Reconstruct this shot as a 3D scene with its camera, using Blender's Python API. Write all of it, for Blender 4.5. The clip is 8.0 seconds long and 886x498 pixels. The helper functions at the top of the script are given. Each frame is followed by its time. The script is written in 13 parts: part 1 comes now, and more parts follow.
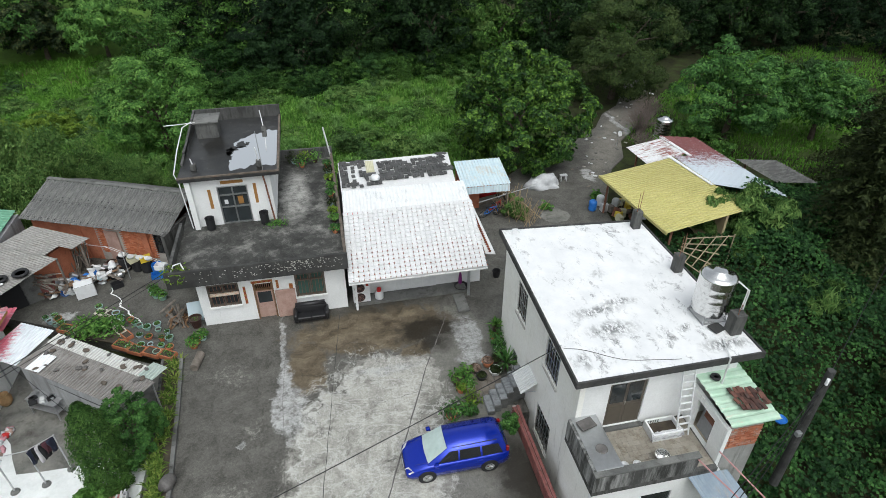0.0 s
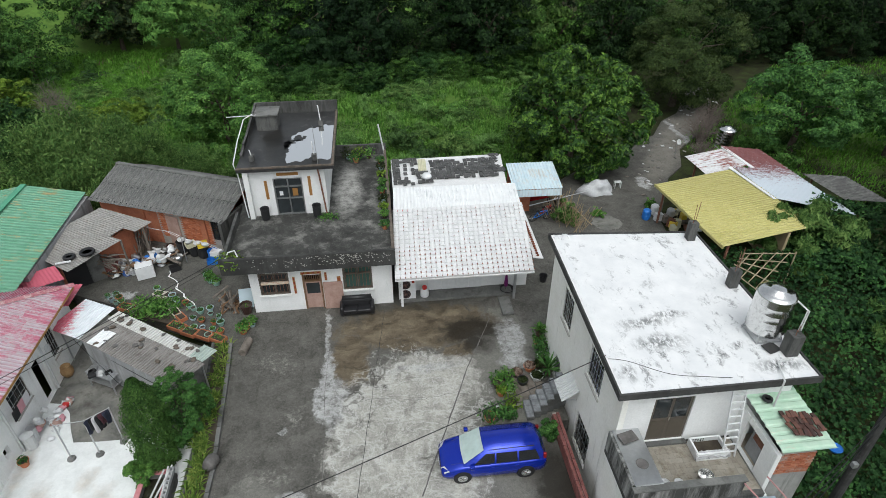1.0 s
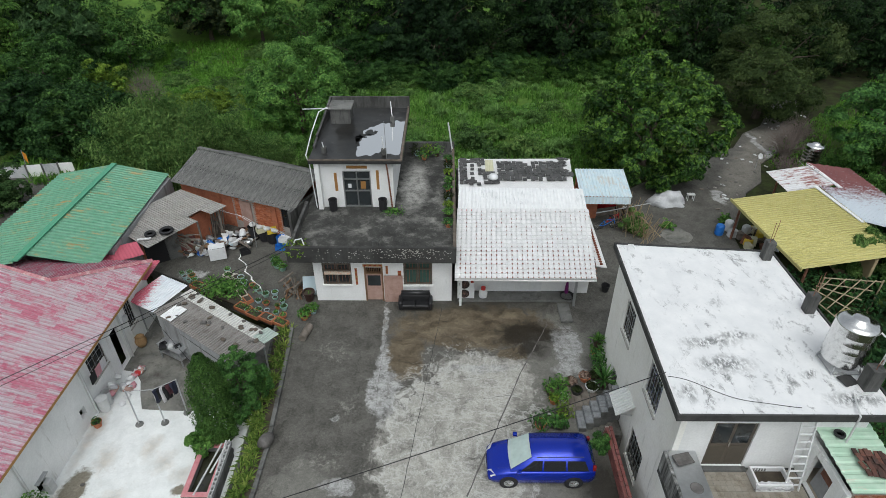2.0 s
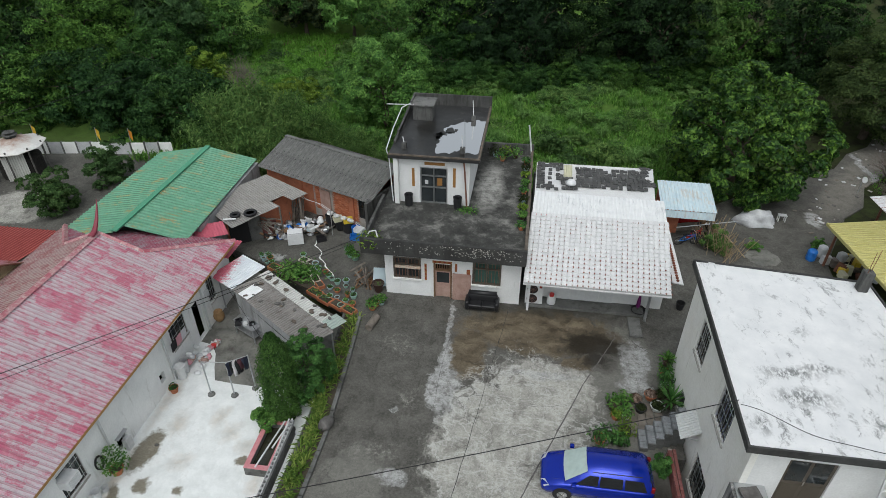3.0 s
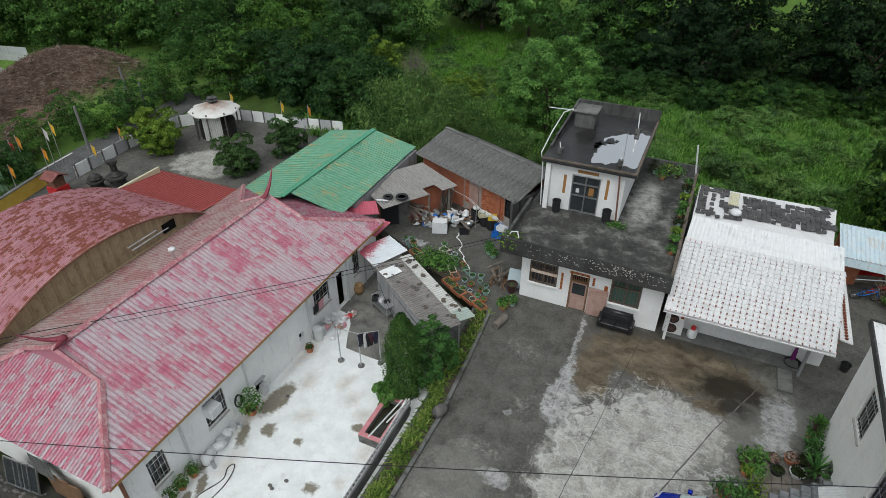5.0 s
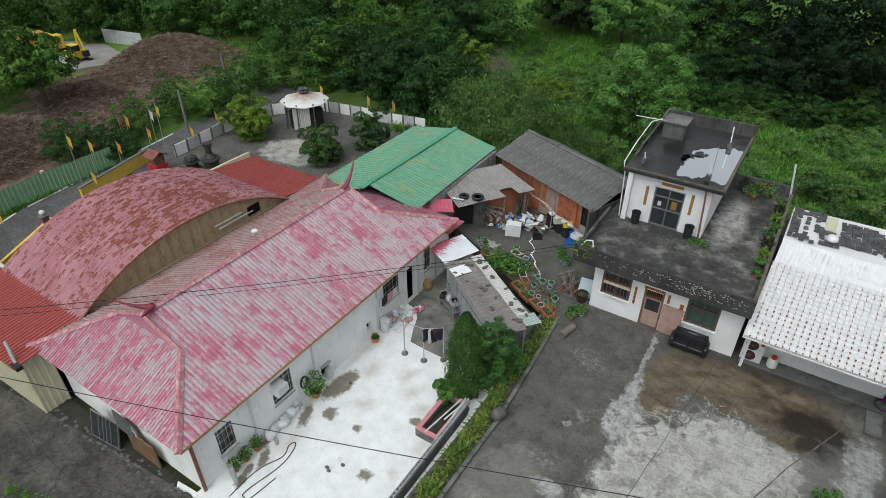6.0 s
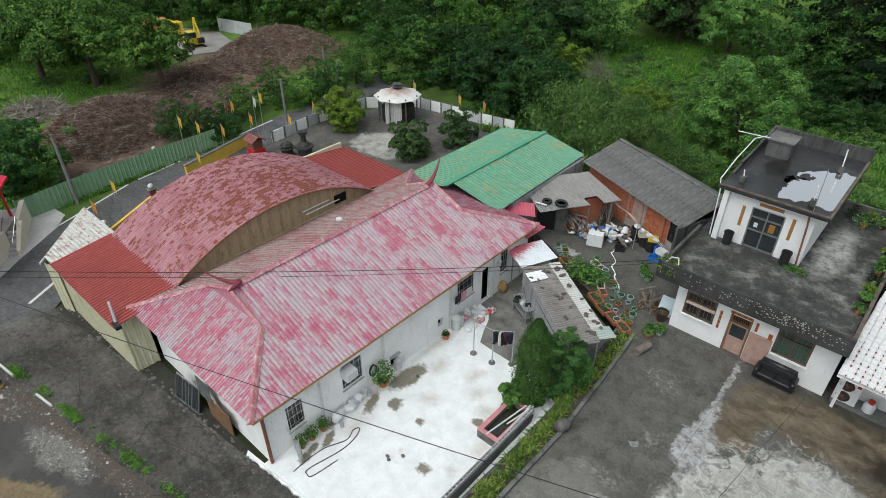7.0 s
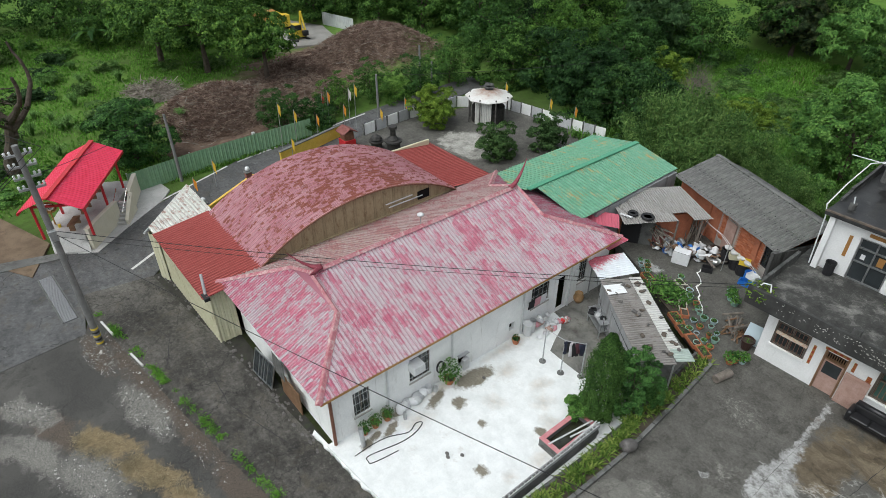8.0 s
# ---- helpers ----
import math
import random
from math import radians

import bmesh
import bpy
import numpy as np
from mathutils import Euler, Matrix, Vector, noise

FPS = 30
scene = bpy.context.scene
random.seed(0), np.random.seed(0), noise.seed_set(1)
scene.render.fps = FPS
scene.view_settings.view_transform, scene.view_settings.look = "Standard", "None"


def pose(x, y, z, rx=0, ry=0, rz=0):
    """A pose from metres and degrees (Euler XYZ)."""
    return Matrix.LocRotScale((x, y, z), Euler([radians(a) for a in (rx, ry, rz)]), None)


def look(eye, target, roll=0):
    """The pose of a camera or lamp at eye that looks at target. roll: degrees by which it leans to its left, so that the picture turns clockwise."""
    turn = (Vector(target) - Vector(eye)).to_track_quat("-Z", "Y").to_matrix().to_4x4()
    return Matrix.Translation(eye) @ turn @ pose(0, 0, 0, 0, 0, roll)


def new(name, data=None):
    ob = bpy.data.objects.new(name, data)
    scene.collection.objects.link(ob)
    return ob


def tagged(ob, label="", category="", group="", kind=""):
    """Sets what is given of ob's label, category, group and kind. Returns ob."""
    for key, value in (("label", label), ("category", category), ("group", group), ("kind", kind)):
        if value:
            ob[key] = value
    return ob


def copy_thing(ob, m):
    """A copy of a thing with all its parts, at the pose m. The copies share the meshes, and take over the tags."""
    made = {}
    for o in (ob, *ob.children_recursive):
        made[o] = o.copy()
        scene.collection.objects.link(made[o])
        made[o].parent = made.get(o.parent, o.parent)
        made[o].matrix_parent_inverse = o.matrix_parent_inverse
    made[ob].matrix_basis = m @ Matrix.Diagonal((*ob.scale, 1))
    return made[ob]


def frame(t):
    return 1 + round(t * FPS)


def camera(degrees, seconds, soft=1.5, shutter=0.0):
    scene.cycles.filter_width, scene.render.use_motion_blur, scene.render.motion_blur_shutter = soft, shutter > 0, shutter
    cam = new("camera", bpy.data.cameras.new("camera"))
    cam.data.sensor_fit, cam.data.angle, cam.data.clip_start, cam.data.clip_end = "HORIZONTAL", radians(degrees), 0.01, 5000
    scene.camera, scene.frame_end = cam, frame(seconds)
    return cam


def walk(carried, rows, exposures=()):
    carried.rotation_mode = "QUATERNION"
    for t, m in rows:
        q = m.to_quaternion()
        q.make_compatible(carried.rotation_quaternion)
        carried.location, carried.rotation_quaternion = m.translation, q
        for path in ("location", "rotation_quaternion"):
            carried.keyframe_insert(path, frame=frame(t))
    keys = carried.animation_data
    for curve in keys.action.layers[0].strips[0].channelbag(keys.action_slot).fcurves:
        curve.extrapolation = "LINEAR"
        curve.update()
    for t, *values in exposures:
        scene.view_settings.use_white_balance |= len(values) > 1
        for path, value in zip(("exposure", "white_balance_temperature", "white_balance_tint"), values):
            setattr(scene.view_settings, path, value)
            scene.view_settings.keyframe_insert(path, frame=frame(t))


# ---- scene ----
# The camera hangs 20 m above the courtyard and pans to its left, about 34.5 degrees downwards.
cam = camera(73.0, 8.0, soft=0.38)
PAN = [(0.0, -12.29, 34.52, 0.16), (0.5, -9.63, 34.50, 0.13), (1.0, -6.78, 34.50, 0.12), (1.5, -3.45, 34.51, 0.08), (3.0, 8.57, 34.53, 0.0), (3.5, 12.60, 34.52, 0.0),
       (4.0, 16.65, 34.50, 0.0), (4.5, 20.67, 34.49, 0.0), (6.0, 32.94, 34.45, 0.0), (6.5, 37.44, 34.44, 0.0), (7.0, 41.96, 34.42, 0.0), (7.5, 46.44, 34.38, 0.0), (8.0, 50.94, 34.36, 0.0)]
walk(cam, [(t, pose(0, 0, 20, 90 - down, 0, yaw) @ Matrix.Rotation(radians(lean), 4, 'Z')) for t, yaw, down, lean in PAN],
     exposures=[(0.0, 0.2, 6250, 6), (1.5, 0.0, 6250, 6), (3.0, -0.18, 6250, 6), (4.5, -0.18, 6250, 6), (6.0, -0.06, 6250, 6), (8.0, 0.15, 6250, 6)])

# ---- world and light: a bright overcast sky, one wide soft sun ----
world = bpy.data.worlds.new("overcast_sky")
scene.world = world
world.use_nodes = True
wn = world.node_tree
sky = wn.nodes.new("ShaderNodeTexSky")
sky.sky_type = 'NISHITA'
sky.sun_disc = False
SUN_EL, SUN_AZ = 60.0, 180.0
sky.sun_elevation, sky.sun_rotation = radians(SUN_EL), radians(SUN_AZ)
sky.dust_density, sky.air_density, sky.ozone_density = 5.0, 1.2, 1.0
hue = wn.nodes.new("ShaderNodeHueSaturation")
hue.inputs["Saturation"].default_value = 0.22
wn.links.new(sky.outputs[0], hue.inputs["Color"])
wn.links.new(hue.outputs[0], wn.nodes["Background"].inputs[0])
wn.nodes["Background"].inputs[1].default_value = 0.15
sun = new("sun", bpy.data.lights.new("sun", 'SUN'))
sun.data.energy, sun.data.angle, sun.data.color = 0.6, radians(60), (1.0, 0.985, 0.965)
saz = radians(SUN_AZ)
sun.matrix_world = look((40 * math.sin(saz) * 1.0, 40 * math.cos(saz), 60), (0, 0, 0))
# ---- material helpers ----
class Mat:
    """A small builder of node materials; every method returns a socket."""
    def __init__(self, name):
        self.m = bpy.data.materials.new(name)
        self.m.use_nodes = True
        self.t = self.m.node_tree
        self.t.nodes.clear()
        self.out = self.t.nodes.new("ShaderNodeOutputMaterial")

    def put(self, sock, v):
        if isinstance(v, bpy.types.NodeSocket):
            self.t.links.new(v, sock)
        elif isinstance(v, (tuple, list)) and len(v) == 3 and sock.type == 'RGBA':
            sock.default_value = (*v, 1)
        elif v is not None:
            sock.default_value = v

    def place(self):
        return self.t.nodes.new("ShaderNodeNewGeometry").outputs["Position"]

    def uv(self):
        return self.t.nodes.new("ShaderNodeTexCoord").outputs["UV"]

    def obj(self):
        return self.t.nodes.new("ShaderNodeTexCoord").outputs["Object"]

    def island(self):
        return self.t.nodes.new("ShaderNodeNewGeometry").outputs["Random Per Island"]

    def orand(self):
        return self.t.nodes.new("ShaderNodeObjectInfo").outputs["Random"]

    def map(self, v, scale=(1, 1, 1), loc=(0, 0, 0), rot=0.0):
        n = self.t.nodes.new("ShaderNodeMapping")
        self.put(n.inputs["Vector"], v)
        n.inputs["Scale"].default_value = scale
        n.inputs["Location"].default_value = loc
        n.inputs["Rotation"].default_value = (0, 0, radians(rot))
        return n.outputs[0]

    def noise(self, v, scale, detail=4.0, rough=0.6, dist=0.0):
        n = self.t.nodes.new("ShaderNodeTexNoise")
        self.put(n.inputs["Vector"], v)
        n.inputs["Scale"].default_value = scale
        n.inputs["Detail"].default_value = detail
        n.inputs["Roughness"].default_value = rough
        n.inputs["Distortion"].default_value = dist
        return n.outputs["Fac"]

    def cells(self, v, scale, rand=1.0, feature='F1'):
        n = self.t.nodes.new("ShaderNodeTexVoronoi")
        n.feature = feature
        self.put(n.inputs["Vector"], v)
        n.inputs["Scale"].default_value = scale
        n.inputs["Randomness"].default_value = rand
        return n

    def tiles(self, v, w, h):
        """A random tone for each cell of a grid whose columns are shifted against one another."""
        u = self.calc('FLOOR', self.calc('DIVIDE', self.axis(v, 0), w))
        sh = self.calc('MULTIPLY', self.calc('FRACT', self.calc('MULTIPLY', u, 0.377)), 0.35)
        r = self.calc('FLOOR', self.calc('ADD', self.calc('DIVIDE', self.axis(v, 1), h), sh))
        c = self.t.nodes.new("ShaderNodeCombineXYZ")
        self.put(c.inputs[0], u)
        self.put(c.inputs[1], r)
        n = self.t.nodes.new("ShaderNodeTexWhiteNoise")
        self.put(n.inputs["Vector"], c.outputs[0])
        return n.outputs["Value"]

    def ramp(self, fac, *stops):
        n = self.t.nodes.new("ShaderNodeValToRGB")
        els = n.color_ramp.elements
        while len(els) < len(stops):
            els.new(0.5)
        for e, (p, c) in zip(els, stops):
            e.position = p
            e.color = (c, c, c, 1) if isinstance(c, (int, float)) else (*c, 1)
        self.put(n.inputs[0], fac)
        return n.outputs[0]

    def mix(self, fac, a, b, mode='MIX'):
        n = self.t.nodes.new("ShaderNodeMix")
        n.data_type, n.blend_type = 'RGBA', mode
        self.put(n.inputs[0], fac)
        self.put(n.inputs[6], a)
        self.put(n.inputs[7], b)
        return n.outputs[2]

    def calc(self, op, a, b=0.0):
        n = self.t.nodes.new("ShaderNodeMath")
        n.operation = op
        self.put(n.inputs[0], a)
        self.put(n.inputs[1], b)
        return n.outputs[0]

    def axis(self, v, i):
        n = self.t.nodes.new("ShaderNodeSeparateXYZ")
        self.put(n.inputs[0], v)
        return n.outputs[i]

    def blob(self, v, cx, cy, rx, ry, rot=0.0, soft=0.35, rag=0.8, grain=0.9):
        """1 inside an uneven patch round (cx, cy), 0 outside."""
        a = radians(rot)
        c, s = math.cos(a), math.sin(a)
        q = self.map(v, (1 / rx, 1 / ry, 0), ((-cx * c - cy * s) / rx, (cx * s - cy * c) / ry, 0), 0)
        if rot:
            q = self.map(self.map(v, (1, 1, 0), (0, 0, 0), -rot), (1 / rx, 1 / ry, 0), (-(cx * c + cy * s) / rx, -(-cx * s + cy * c) / ry, 0), 0)
        n = self.t.nodes.new("ShaderNodeVectorMath")
        n.operation = 'LENGTH'
        self.put(n.inputs[0], q)
        d = self.calc('ADD', n.outputs["Value"], self.calc('MULTIPLY', self.calc('SUBTRACT', self.noise(v, grain, 6, 0.65), 0.5), rag * 2))
        return self.ramp(d, (max(0.0, 1 - soft), 1.0), (1.0, 0.0))

    def warp(self, v, scale, amount):
        """v pushed about by noise, for ragged outlines."""
        n = self.t.nodes.new("ShaderNodeTexNoise")
        self.put(n.inputs["Vector"], v)
        n.inputs["Scale"].default_value = scale
        n.inputs["Detail"].default_value = 6.0
        n.inputs["Roughness"].default_value = 0.65
        a = self.t.nodes.new("ShaderNodeVectorMath")
        a.operation = 'MULTIPLY_ADD'
        self.put(a.inputs[0], n.outputs["Color"])
        a.inputs[1].default_value = (amount, amount, amount)
        s = self.t.nodes.new("ShaderNodeVectorMath")
        s.operation = 'SUBTRACT'
        self.put(s.inputs[0], v)
        s.inputs[1].default_value = (amount / 2, amount / 2, amount / 2)
        self.put(a.inputs[2], s.outputs[0])
        return a.outputs[0]

    def cracks(self, v, scale, width=0.012):
        """1 along a net of thin cracks."""
        return self.ramp(self.cells(v, scale, 1.0, 'DISTANCE_TO_EDGE').outputs["Distance"], (0.0, 1.0), (width, 0.0))

    def vein(self, v, scale, width=0.015):
        return self.ramp(self.noise(v, scale, 7, 0.6, 0.4), (0.5 - width, 0.0), (0.5, 1.0), (0.5 + width, 0.0))

    def bump(self, h, strength=0.3, dist=0.02):
        n = self.t.nodes.new("ShaderNodeBump")
        n.inputs["Strength"].default_value = strength
        n.inputs["Distance"].default_value = dist
        self.put(n.inputs["Height"], h)
        return n.outputs[0]

    def done(self, color, rough=0.8, metal=0.0, normal=None, spec=0.4, coat=0.0, emit=None):
        b = self.t.nodes.new("ShaderNodeBsdfPrincipled")
        self.put(b.inputs["Base Color"], color)
        self.put(b.inputs["Roughness"], rough)
        self.put(b.inputs["Metallic"], metal)
        self.put(b.inputs["Specular IOR Level"], spec)
        self.put(b.inputs["Coat Weight"], coat)
        if normal:
            self.put(b.inputs["Normal"], normal)
        self.t.links.new(b.outputs[0], self.out.inputs[0])
        return self.m


def worn(name, a, b, scale=1.5, rough=0.75, relief=0.25, grain=25.0, dirt=None, dirt_at=0.6, streak=False, metal=0.0, spec=0.4):
    """A painted, cast or rolled surface: two tones at a large scale, grain at a small one, stains that may run downwards."""
    k = Mat(name)
    p = k.place()
    col = k.mix(k.ramp(k.noise(p, scale, 6), (0.35, 0.0), (0.65, 1.0)), a, b)
    fine = k.noise(p, grain, 3)
    col = k.mix(0.35, col, k.ramp(fine, (0.3, 0.45), (0.7, 1.0)), 'MULTIPLY')
    if dirt:
        q = k.map(p, (2.2, 2.2, 0.35)) if streak else p
        col = k.mix(k.ramp(k.noise(q, 1.4 if streak else scale * 1.7, 8, 0.7, 0.3), (dirt_at - 0.06, 0.0), (dirt_at + 0.14, 1.0)), col, dirt)
    return k.done(col, rough, metal, k.bump(fine, relief, 0.01), spec)


def plain(name, col, rough=0.5, metal=0.0, spec=0.5, vary=0.25, scale=6.0, coat=0.0):
    k = Mat(name)
    n = k.noise(k.place(), scale, 5)
    c = k.mix(vary, col, k.ramp(n, (0.3, 0.3), (0.7, 1.0)), 'MULTIPLY')
    return k.done(c, rough, metal, k.bump(n, 0.08, 0.01), spec, coat)


def leafy(name, dark, mid, light, thin=0.3, rough=0.6, spec=0.1, vary=False):
    """Leaves: each its own tone, with some light coming through."""
    k = Mat(name)
    big = k.noise(k.place(), 0.35, 3)
    tuft = k.noise(k.place(), 1.6, 2)
    f = k.calc('ADD', k.calc('MULTIPLY', k.island(), 0.45), k.calc('ADD', k.calc('MULTIPLY', big, 0.4), k.calc('MULTIPLY', k.calc('SUBTRACT', tuft, 0.4), 0.8)))
    col = k.ramp(f, (0.2, dark), (0.5, mid), (0.82, light))
    # every plant has its own tone, from dull and dark to fresh and yellowish
    if vary:
        own = k.ramp(k.orand(), (0.0, (0.5, 0.56, 0.62)), (0.35, (0.85, 0.86, 0.86)), (0.7, (1.05, 1.0, 0.85)), (1.0, (1.3, 1.2, 0.85)))
        col = k.mix(1.0, col, own, 'MULTIPLY')
    b = k.t.nodes.new("ShaderNodeBsdfPrincipled")
    k.put(b.inputs["Base Color"], col)
    k.put(b.inputs["Roughness"], rough)
    k.put(b.inputs["Specular IOR Level"], spec)
    tr = k.t.nodes.new("ShaderNodeBsdfTranslucent")
    k.put(tr.inputs[0], col)
    mx = k.t.nodes.new("ShaderNodeMixShader")
    mx.inputs[0].default_value = thin * 0.6
    k.t.links.new(b.outputs[0], mx.inputs[1])
    k.t.links.new(tr.outputs[0], mx.inputs[2])
    k.t.links.new(mx.outputs[0], k.out.inputs[0])
    return k.m


# ---- object helpers ----
def thing(name, label, category, at=(0, 0, 0), group="", kind=""):
    ob = new(name)
    ob.location = at
    ob.empty_display_size = 0.3
    return tagged(ob, label, category, group, kind)


def top_of(ob):
    while ob.parent:
        ob = ob.parent
    return ob


def part(name, bm, material, parent=None, label="", smooth=False):
    """One mesh object, given in the world's metres, under a thing or a part."""
    me = bpy.data.meshes.new(name)
    if parent is not None:
        base = top_of(parent).location
        if base.length > 0:
            bmesh.ops.translate(bm, verts=bm.verts, vec=-base)
    if smooth:
        for f in bm.faces:
            f.smooth = True
    bm.to_mesh(me)
    bm.free()
    me.materials.append(material)
    ob = new(name, me)
    if parent is not None:
        ob.parent = parent
    if label:
        ob["label"] = label
    return ob


def solo(name, bm, material, label, category, kind="", group="", smooth=False, at=None):
    """A thing that is one mesh."""
    if at is not None:
        bmesh.ops.translate(bm, verts=bm.verts, vec=-Vector(at))
    ob = part(name, bm, material, None, "", smooth)
    if at is not None:
        ob.location = at
    return tagged(ob, label, category, group, kind)


def raw(name, verts, faces, material, parent=None, label=""):
    me = bpy.data.meshes.new(name)
    me.from_pydata(verts, [], faces)
    me.materials.append(material)
    ob = new(name, me)
    if parent is not None:
        ob.parent = parent
    if label:
        ob["label"] = label
    return ob


def box(bm, x0, x1, y0, y1, z0, z1, bev=0.0):
    vs = [bm.verts.new((x, y, z)) for z in (z0, z1) for y in (y0, y1) for x in (x0, x1)]
    fs = [bm.faces.new([vs[i] for i in f]) for f in ((0, 2, 3, 1), (4, 5, 7, 6), (0, 1, 5, 4), (2, 6, 7, 3), (0, 4, 6, 2), (1, 3, 7, 5))]
    if bev:
        es = list({e for f in fs for e in f.edges})
        bmesh.ops.bevel(bm, geom=es, offset=bev, segments=2, affect='EDGES', profile=0.5)
    return bm


def turned(bm, m, start=0):
    bm.verts.ensure_lookup_table()
    bmesh.ops.transform(bm, matrix=m, verts=bm.verts[start:])
    return bm


def cyl(bm, a, b, r0, r1=None, n=12, caps=True):
    a, b = Vector(a), Vector(b)
    r1 = r0 if r1 is None else r1
    q = (b - a).to_track_quat('Z', 'Y').to_matrix()
    rings = []
    for p, r in ((a, r0), (b, r1)):
        rings.append([bm.verts.new(p + q @ Vector((r * math.cos(2 * math.pi * i / n), r * math.sin(2 * math.pi * i / n), 0))) for i in range(n)])
    for i in range(n):
        bm.faces.new((rings[0][i], rings[0][(i + 1) % n], rings[1][(i + 1) % n], rings[1][i]))
    if caps:
        bm.faces.new(rings[0][::-1])
        bm.faces.new(rings[1])
    return bm


def lathe(bm, at, prof, n=16):
    """A turned shape: prof is a row of (radius, height)."""
    at = Vector(at)
    rings = [[bm.verts.new(at + Vector((r * math.cos(2 * math.pi * i / n), r * math.sin(2 * math.pi * i / n), z))) for i in range(n)] for r, z in prof]
    for p, q in zip(rings, rings[1:]):
        for i in range(n):
            bm.faces.new((p[i], p[(i + 1) % n], q[(i + 1) % n], q[i]))
    if prof[0][0] > 0.001:
        bm.faces.new(rings[0][::-1])
    if prof[-1][0] > 0.001:
        bm.faces.new(rings[-1])
    return bm


def tube(bm, pts, r, n=6):
    """One bent tube through the points."""
    pts = [Vector(p) for p in pts]
    rings = []
    ref = Vector((0.13, 0.21, 1.0)).normalized()
    for i, p in enumerate(pts):
        d = (pts[min(i + 1, len(pts) - 1)] - pts[max(i - 1, 0)]).normalized()
        s = d.cross(ref if abs(d.dot(ref)) < 0.95 else Vector((1, 0, 0))).normalized()
        t = s.cross(d)
        rings.append([bm.verts.new(p + s * (r * math.cos(2 * math.pi * k / n)) + t * (r * math.sin(2 * math.pi * k / n))) for k in range(n)])
    fs = []
    for a, b in zip(rings, rings[1:]):
        fs += [bm.faces.new((a[k], a[(k + 1) % n], b[(k + 1) % n], b[k])) for k in range(n)]
    fs += [bm.faces.new(rings[0][::-1]), bm.faces.new(rings[-1])]
    bmesh.ops.recalc_face_normals(bm, faces=fs)
    return bm


def prism(bm, poly, z0, z1):
    """A slab over a polygon in plan; z1 may be a function of (x, y)."""
    h = z1 if callable(z1) else (lambda x, y: z1)
    area = sum(a[0] * b[1] - b[0] * a[1] for a, b in zip(poly, poly[1:] + poly[:1]))
    if area < 0:
        poly = poly[::-1]
    lo = [bm.verts.new((x, y, z0)) for x, y in poly]
    hi = [bm.verts.new((x, y, h(x, y))) for x, y in poly]
    n = len(poly)
    bm.faces.new(lo[::-1])
    bm.faces.new(hi)
    for i in range(n):
        bm.faces.new((lo[i], lo[(i + 1) % n], hi[(i + 1) % n], hi[i]))
    return bm


def sheet(bm, corners, thick=0.06):
    """A slab whose top has the given corners (anticlockwise from above)."""
    hi = [bm.verts.new(c) for c in corners]
    lo = [bm.verts.new((c[0], c[1], c[2] - thick)) for c in corners]
    n = len(corners)
    bm.faces.new(hi)
    bm.faces.new(lo[::-1])
    for i in range(n):
        bm.faces.new((hi[(i + 1) % n], hi[i], lo[i], lo[(i + 1) % n]))
    return bm


def ribbed(bm, o, u, v, pitch=0.22, high=0.03, thick=0.012, round_=False, clips=(), rows=1, flat=0.5):
    """Ribbed roof sheet: o is a corner, u the way along the eave, v the way up the slope; ribs run along v. clips: (point, normal) cuts off
    what lies on the normal's side. The UV map is in metres along u and v."""
    o, u, v = Vector(o), Vector(u), Vector(v)
    lu, lv = u.length, v.length
    n = u.cross(v).normalized()
    uu, vv = u / lu, v / lv
    prof = []
    k = max(1, round(lu / pitch))
    p = lu / k
    for i in range(k):
        if round_:
            for j in range(6):
                prof.append((p * (i + j / 6), high * 0.5 * (1 + math.sin(2 * math.pi * j / 6))))
        else:
            w = flat * p
            prof += [(p * i, 0.0), (p * i + w, 0.0), (p * i + w + 0.15 * p, high), (p * (i + 1) - 0.15 * p, high)]
    prof.append((lu, 0.0))
    layer = bm.loops.layers.uv.verify()
    first = len(bm.verts)
    for top in (True, False):
        off = 0.0 if top else -thick
        grid = [[bm.verts.new(o + uu * a + vv * (lv * r / rows) + n * (h + off)) for a, h in prof] for r in range(rows + 1)]
        for r in range(rows):
            for i in range(len(prof) - 1):
                q = (grid[r][i], grid[r][i + 1], grid[r + 1][i + 1], grid[r + 1][i])
                f = bm.faces.new(q if top else q[::-1])
                for lp in f.loops:
                    d = lp.vert.co - o
                    lp[layer].uv = (d.dot(uu), d.dot(vv))
    for pt, nm in clips:
        bm.verts.ensure_lookup_table()
        vs = bm.verts[first:]
        fs = {f for w in vs for f in w.link_faces}
        es = {e for w in vs for e in w.link_edges}
        bmesh.ops.bisect_plane(bm, geom=list(vs) + list(es) + list(fs), plane_co=pt, plane_no=nm, clear_outer=True)
    return bm


def B():
    return bmesh.new()


